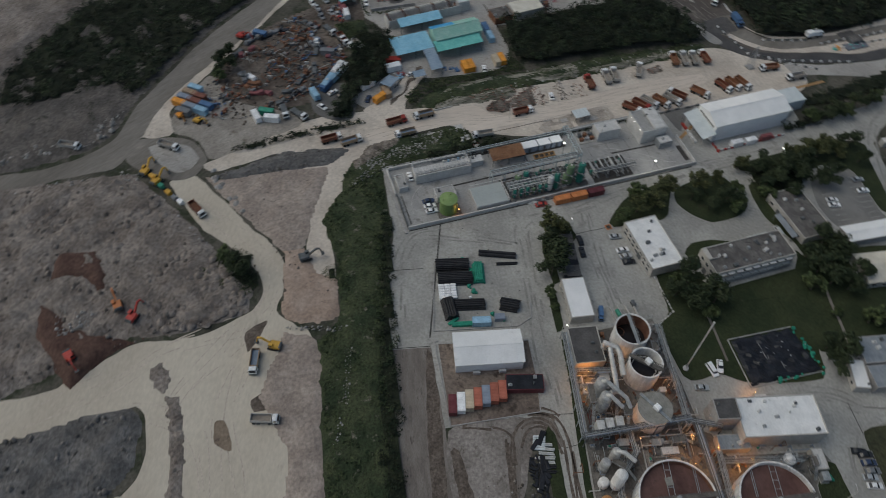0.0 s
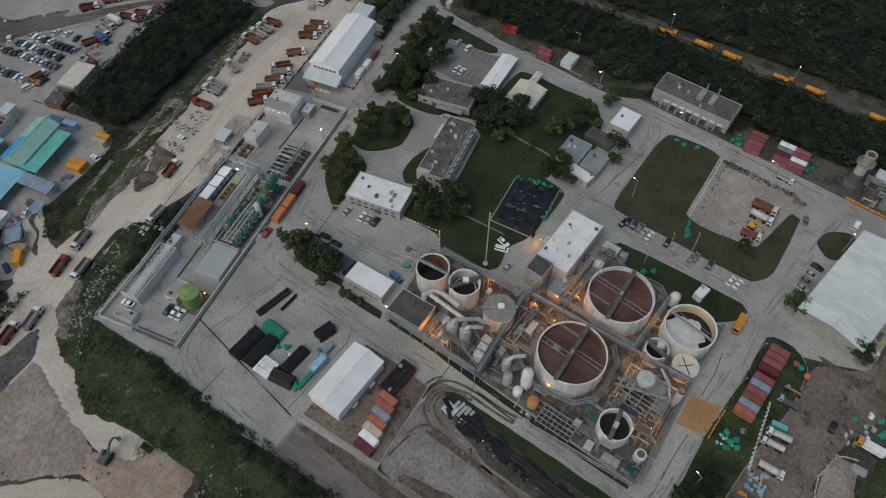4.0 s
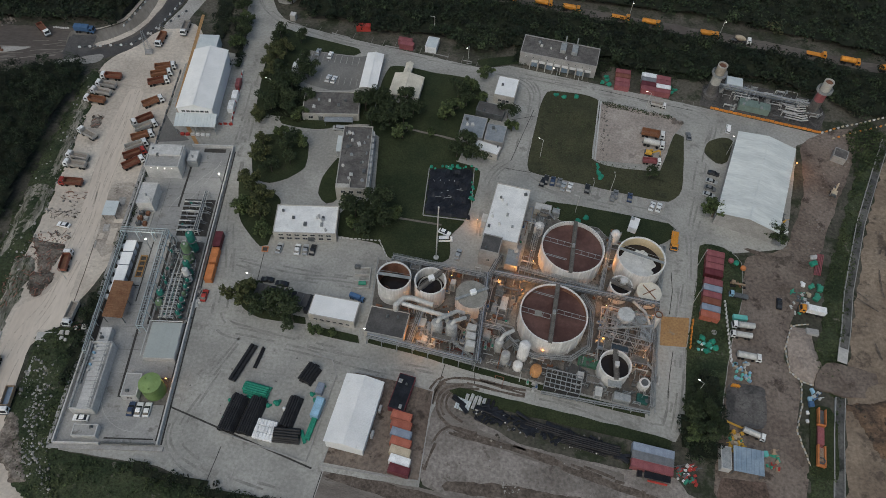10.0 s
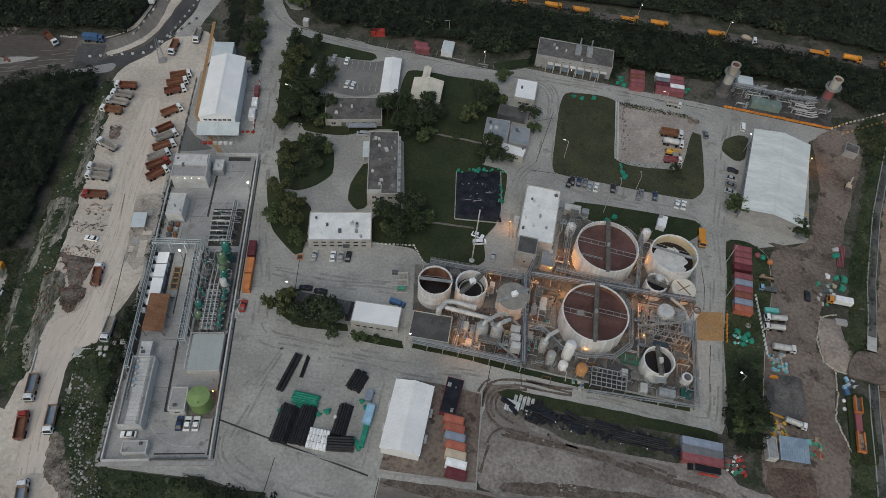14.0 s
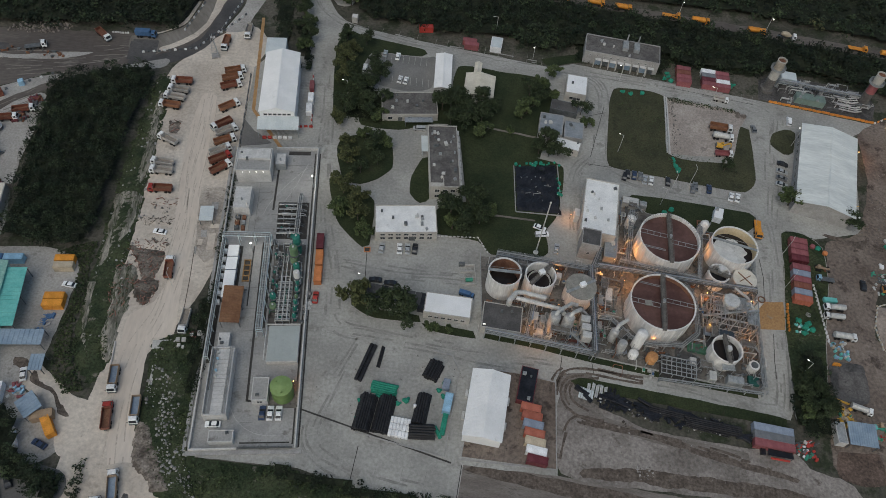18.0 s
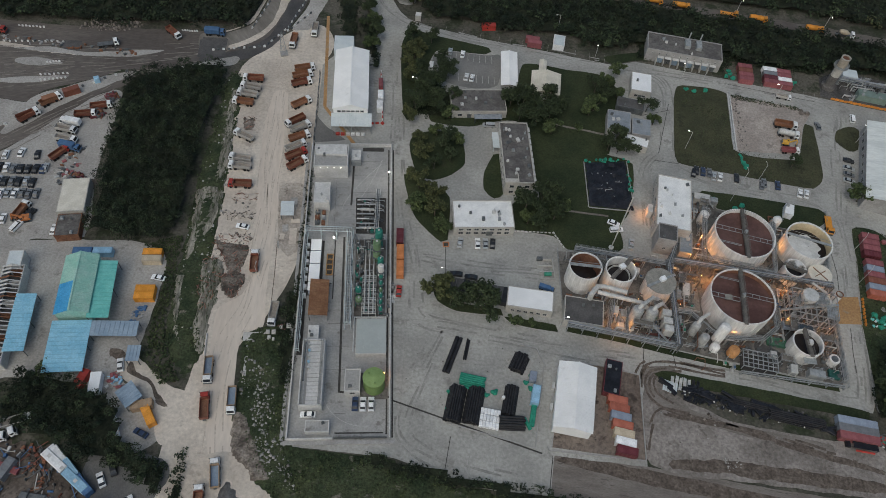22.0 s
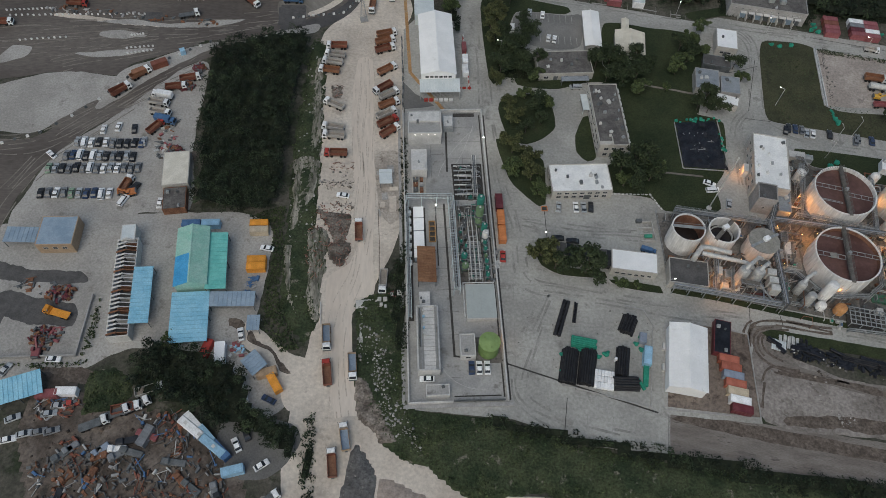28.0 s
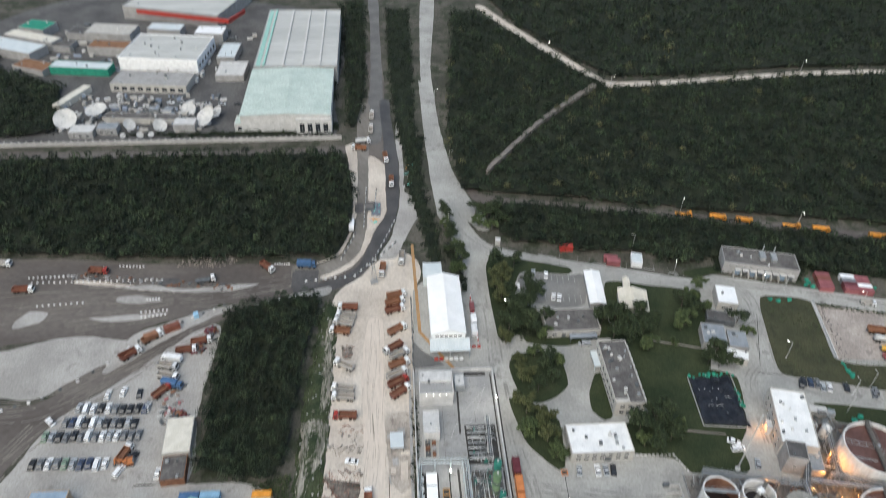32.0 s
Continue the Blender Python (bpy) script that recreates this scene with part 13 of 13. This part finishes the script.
# ---- tipped loads and patches in the quarry ----
def heaps(name, pts, spacing, r, h, mat, label, z=0.05, cover=-2.0):
    """Loads tipped side by side: rounded heaps with uneven crowns, in one mesh."""
    x, y = scatter(pts, spacing, 0.35)
    ok = swell(x, y, 6.0, 2.2) > cover
    m = M()
    for px, py in zip(x[ok].tolist(), y[ok].tolist()):
        rr, hh, ph = r * det.uniform(0.75, 1.25), h * det.uniform(0.6, 1.3), det.uniform(0, 6.28)
        n_ = 11
        rings = []
        for q, e in ((1.0, 0.0), (0.78, 0.38), (0.52, 0.72), (0.25, 0.94), (0.06, 1.0)):
            rings.append([(px + rr * q * (1 + 0.16 * math.sin(3 * a + ph) + 0.08 * math.sin(5 * a - ph)) * math.cos(a), py + rr * q * (1 + 0.14 * math.sin(2 * a + ph)) * math.sin(a), z + hh * e + 0.06 * math.sin(4 * a + ph + q * 9)) for a in (2 * math.pi * i / n_ for i in range(n_))])
        m.loft(rings)
    return solid(name, m, mat, label, "soil heap", "stuff", smooth=True)


heaps("tipped_loads", [(6.2, -15.4), (9.6, -11.9), (8.8, -3.1), (6.6, 5.2), (1.9, 14.0), (-3.7, 12.5), (-22, 2), (-24, -14), (-8, -18)], 3.1, 1.7, 0.75, TIP_SOIL, "grey-brown loads of tipped soil", 0.9)
heaps("tipped_loads", [(-58, -66), (-60, -30), (-40, -12), (-24, -2), (-12, 6), (-8, -6), (-26, -30), (-30, -64)], 4.0, 1.8, 0.6, TIP_SOIL, "weathered loads of tipped soil", 1.1, 0.0)
rough_ground("spoil_patch", [(20.7, -14.8), (18.8, -12.1), (21.6, -8.9), (26.5, -8.2), (29.5, -10.5), (27.5, -13.6), (23.5, -15.1)], 0.18, TIP_SOIL, "low grey-brown soil patch in the road", 0.7, 2.0, 0.05, 1.5, 0.06)
rough_ground("spoil_strip", [(30.3, -10.1), (30.6, -5.9), (41.6, -4.1), (61.9, -3.1), (76, -3), (76, -8), (61.2, -7.5), (44.4, -8.3)], 0.18, TIP_SOIL, "long low strip of dumped soil in the road", 0.7, 2.2, 0.05, 1.5, 0.06)
heaps("spoil_mounds", [(32, -8.6), (34, -6), (60, -4.4), (74, -4.4), (74, -6.8), (60, -6.6), (44, -7)], 2.4, 1.5, 0.45, TIP_SOIL, "row of low soil heaps in the road", 0.05)
heaps("spoil_mounds", [(-64.6, 2), (-58, 1), (-50, 4), (-40, 11), (-36, 16), (-42, 13), (-54, 5)], 2.4, 1.2, 0.7, STONE, "pale stony heaps along the road edge", 0.2, -0.3)
for pts, m_, zz, lab in (([(12, 13.3), (8.5, 20.1), (15.3, 17.3), (19, 14.3)], RUT, 0.066, "damp brown patch on the haul road"), ([(41.1, 4.9), (41.3, 7.9), (50.6, 9.5), (47.5, 4.8)], ORANGE_SOIL, 0.066, "ochre patch on the haul road"), ([(35.6, 15.3), (32.9, 20.1), (33.8, 31), (35.5, 33), (37.4, 31.6), (39.4, 21.3), (39.2, 15.9)], RUT, 0.068, "dark muddy band"),
                         ([(-8, 26.5), (-10.6, 30), (-1.9, 28.6), (0.5, 25.9)], RUT, 0.069, "damp patch at the bend")):
    area("soil_patch", pts, zz, m_, lab, "ground", wobble=0.7, step=1.0)
woods("scrub_mound", [(-19.1, 5.4), (-22.6, 9.9), (-18.4, 15.8), (-7, 18.4), (-4.2, 14.4), (-7.4, 8.6)], 0.8, 2.0, 0.8, LEAF_WOOD, "dark scrub on a mound by the road", 0.35, 6)
woods("scrub_brush", [(-8.4, 39.2), (-12.8, 46.8), (-3.4, 44.2), (-3.9, 39.6)], 0.4, 1.2, 0.9, WEED, "brown brushwood at the bank's foot", 0.35, 5)
for x_, y_, m_ in ((-60.6, -20.6, YELLOW_P), (-55.2, -17.0, GREEN_P), (-51.6, -14.2, YELLOW_P), (-48.6, -11.8, GREY_P), (-46.4, -9.6, WHITE_P)):
    solid("machine_part", M().box(x_, y_, 0.06, 2.6, 1.6, 1.2, 38, 0.15).box(x_ + 0.6, y_ + 0.8, 0.06, 1.2, 1.0, 1.9, 38, 0.12), m_, "old machine parts beside the junction", "machine part", group="machines by the junction")

woods("scrub_gasworks", [(60, 252.5), (98, 250), (103, 256.5), (130, 256), (141, 255.5), (150, 261), (190, 255.5), (193, 257.5), (152, 265), (140, 261), (100, 265), (62, 264)], 0.5, 2.0, 1.0, LEAF_WOOD, "dark scrub behind the gas works", 0.45, 6)
weeds("weeds_gravel_yard", [(99.6, 236.4), (127, 233.2), (128, 230.8), (100, 233.6)], 0.5, 0.6, 0.3, WEED, "dark weeds along the gravel yard", 5, -0.5)
heaps("yard_heaps", [(126, 233), (131, 230.5), (130, 227), (126, 229.4)], 2.2, 1.2, 0.8, TIP_SOIL, "small grey heaps at the yard's corner", 0.2)
for k in range(12):
    x_, y_ = 100.0 + det.uniform(0, 3), 235.6 - k * 2.6
    solid("edge_stone", M().box(x_, y_, 0.2, det.uniform(0.4, 0.9), det.uniform(0.3, 0.7), 0.35, det.uniform(0, 90), 0.06), DARK_STONE, "dark stone along the yard edge", "stone", group="edge stones")

# ---- the planted corner by the gate, and the car park ----
for x, y, k, s_ in ((-31.5, 221.8, "b", 0.9), (-28.1, 213.1, "d", 1.0), (-31.0, 205.5, "b", 1.0), (-22.7, 208.6, "d", 0.95), (-25.0, 219.2, "b", 1.0), (-19.9, 203.8, "d", 0.85), (-33.2, 200.4, "f", 0.7), (-20.6, 227.4, "b", 0.9), (-36.4, 228.4, "f", 1.0), (-36.6, 236.0, "f", 0.95)):
    tree(x, y, k, s_, 0.1, "trees at the gate corner")
woods("scrub_gate", [(-34, 224), (-24, 226), (-21, 220), (-10, 214), (-12, 203), (-24, 201), (-32, 202)], 0.6, 2.2, 1.2, LEAF_DARK, "dark shrubs under the gate trees", 0.5, 6)
pk = M()
for i in range(9):
    pk.beam((-22.6 + i * 2.5, 242.6, 0.083), (-22.4 + i * 2.5, 237.9, 0.083), 0.12, 0.1)
for i in range(7):
    pk.beam((-15.6 + i * 2.5, 229.8, 0.083), (-15.3 + i * 2.5, 225.2, 0.083), 0.12, 0.1)
solid("parking_line", pk, LINE_WHITE, "worn white parking bay lines", "parking line", "structure")
# cabins and barriers beside the white hall
for x_, y_, w_, d_, m_ in ((-44.9, 203.6, 2.4, 5.0, WHITE_P), (-45.4, 209.6, 2.2, 4.6, WHITE_P), (-46.4, 216.6, 1.8, 4.6, DULL_RED_P)):
    solid("side_cabin", M().box(x_, y_, 0.06, w_, d_, 2.4, 8.3, 0.12).box(x_ + 0.2, y_, 2.46, w_ * 0.4, d_ * 0.3, 0.2, 8.3), m_, "small cabin against the hall's side", "cabin", group="side cabins")
for i in range(6):
    solid("water_barrier", M().box(-58.6 + i * 1.9, 186.8 + i * 0.27, 0.06, 1.5, 1.0, 0.95, 8.3, 0.12), (RED_P if i < 2 else WHITE_BLOCK), "plastic barrier under the awning", "barrier", group="barriers under the awning")
# hulks in the scrapyard
for i in range(46):
    a = det.uniform(0, 6.28)
    x_, y_ = -122 + det.uniform(0.45, 1.0) * 30 * math.cos(a), 28 + det.uniform(0.5, 1.0) * 24 * math.sin(a)
    if not inside([(-100, -8), (-120, 4), (-141, 16), (-157, 46), (-158, 60), (-136, 54), (-118, 55), (-104, 44), (-94, 32), (-84, 13), (-86, -10)], np.array([x_]), np.array([y_]))[0] or (-126 < x_ < -106 and 0 < y_ < 12):
        continue
    L_, ang = det.uniform(3.6, 7.0), math.degrees(a) + 90 + det.uniform(-25, 25)
    ca, sa = math.cos(radians(ang)), math.sin(radians(ang))
    m_ = M().box(x_, y_, 0.5, L_, 1.9, 0.9, ang, 0.15).box(x_ + ca * L_ * 0.3, y_ + sa * L_ * 0.3, 1.3, L_ * 0.3, 1.8, 0.9, ang, 0.2)
    for k in (-0.35, 0.35):
        m_.box(x_ + ca * L_ * k, y_ + sa * L_ * k, 0.1, 0.8, 2.0, 0.6, ang, 0.1)
    solid("scrap_vehicle", m_, det.choice((WHITE_P, GREY_P, RUST, SLATE_P, DARK_STEEL, DULL_RED_P, BLACK_P, GREY_P, DARK_STEEL)), "old vehicle hulk in the scrapyard", "hulk", group="vehicle hulks")

# ---- small fittings on the plant floor ----
TANKS = ((85.1, 128.2, 12.4), (89.3, 153.9, 12.4), (112.5, 155.4, 9.8), (34.1, 132.6, 6.4), (45.8, 132.9, 6.0), (106.9, 144.2, 4.4), (105.6, 115.3, 5.8), (60.0, 137.0, 6.5), (115.6, 142.6, 5.0))
fit_rng = random.Random(88)
PLANT_YARD = [(28.0, 143), (50, 144), (66, 144.4), (75, 150), (78, 177), (86, 171), (100, 170), (104, 166), (121, 165), (119, 140), (116.5, 106), (66, 112), (30.0, 116)]


def clear_of_tanks(x, y, gap=0.0):
    return all((x - a) ** 2 + (y - b) ** 2 > (r + gap) ** 2 for a, b, r in TANKS)


fx, fy = scatter(PLANT_YARD, 2.3, 0.9)
runs = {0: M(), 1: M(), 2: M()}
bits = {0: M(), 1: M(), 2: M()}
ax, ay = math.cos(radians(-6)), math.sin(radians(-6))
for px, py in zip(fx.tolist(), fy.tolist()):
    if not clear_of_tanks(px, py):
        continue
    L, turn, z = fit_rng.uniform(1.6, 6.0), fit_rng.random() < 0.5, fit_rng.uniform(0.3, 1.7)
    dx, dy = (ax, ay) if turn else (-ay, ax)
    qx, qy = px + dx * L, py + dy * L
    ok = inside(PLANT_YARD, np.array([qx]), np.array([qy]))[0] and clear_of_tanks(qx, qy) and clear_of_tanks(px + dx * L / 2, py + dy * L / 2)
    k = fit_rng.choice((0, 0, 1, 2))
    if ok and fit_rng.random() < 0.62:
        r = fit_rng.uniform(0.07, 0.17)
        runs[k].pipe([(px, py, 0.1), (px, py, z), (qx, qy, z), (qx, qy, 0.1)], r, 6)
        if fit_rng.random() < 0.5:
            runs[k].pipe([(px + dy * 0.5, py - dx * 0.5, 0.1), (px + dy * 0.5, py - dx * 0.5, z), (qx + dy * 0.5, qy - dx * 0.5, z), (qx + dy * 0.5, qy - dx * 0.5, 0.1)], r, 6)
    else:
        s = fit_rng.uniform(0.4, 1.1)
        bits[k].box(px, py, 0.1, s, s * fit_rng.uniform(0.5, 1.6), s * fit_rng.uniform(0.4, 1.1), fit_rng.choice((-6, 84, 20)), 0.05)
        bits[k].cyl(px + s, py + 0.3, 0.1, 0.3 * s, 0.8 * s, 8)
for k, pm, bm_, lab in ((0, DARK_STEEL, DARK_STEEL, "dark steel"), (1, STEEL, GREY_ROOF, "grey steel"), (2, LAGGING, RUST, "pale and rusty")):
    solid("floor_pipework", runs[k], pm, lab + " pipework close to the plant floor", "pipework", "stuff")
    solid("floor_fittings", bits[k], bm_, lab + " pumps and boxes on the plant floor", "equipment", "stuff")
# dark floor patches that paint the shadow of racks and frames
for pts, lab in (([(66, 131), (66.4, 139.6), (73.6, 138), (73, 127)], "dark patch painted as shadow on the plant floor"), ([(100, 119.6), (101.6, 136), (111, 133), (112, 120)], "dark patch painted as shadow under the steel frame"), ([(56, 113.6), (57, 124), (65, 122), (66, 113)], "dark patch painted as shadow beside the scrubbers"), ([(91, 112), (92, 117), (99, 114), (99, 109)], "dark patch painted as shadow by the small tank")):
    area("floor_stain", pts, 0.112, DARK_ROOF, lab, "floor", wobble=0.8, step=1.0)
area("yard_spur", [(-104.0, 88.0), (-99.7, 85.4), (-88.1, 78.2), (-80.0, 76.6), (-80.4, 70.0), (-82.2, 63.0), (-85.4, 60.2), (-89.6, 66.6), (-98.6, 76.0), (-104.0, 79.6)], 0.067, PALE_DIRT, "pale trodden yard running out to the haul road", "yard", wobble=0.6, step=1.0)
area("mud_strip", [(60.6, 74.0), (72.6, 75.6), (91.8, 75.6), (114.9, 75.0), (133, 72.8), (122, 71.6), (100.8, 71.2), (76, 71.8), (60.3, 71.4)], 0.0905, RUT, "dark muddy strip along the yard's foot", "ground", wobble=0.8, step=1.0)
area("lane_north", [(-105.4, 584), (-92, 451), (-81, 372.5), (-69.2, 318), (-59.7, 292.7), (-46, 272), (-39, 275), (-51.5, 298.7), (-61.8, 324.5), (-73.0, 374), (-85, 452), (-94.3, 586)], 0.083, CONCRETE, "pale concrete lane running north from the gate", "road", wobble=0.3)

# the models that the copies were taken from are not part of the place
for proto in (*CARS.values(), *VANS.values(), *TRUCKS.values(), *TREES.values(), *BOXES.values()):
    for o in (*proto.children_recursive, proto):
        bpy.data.objects.remove(o)
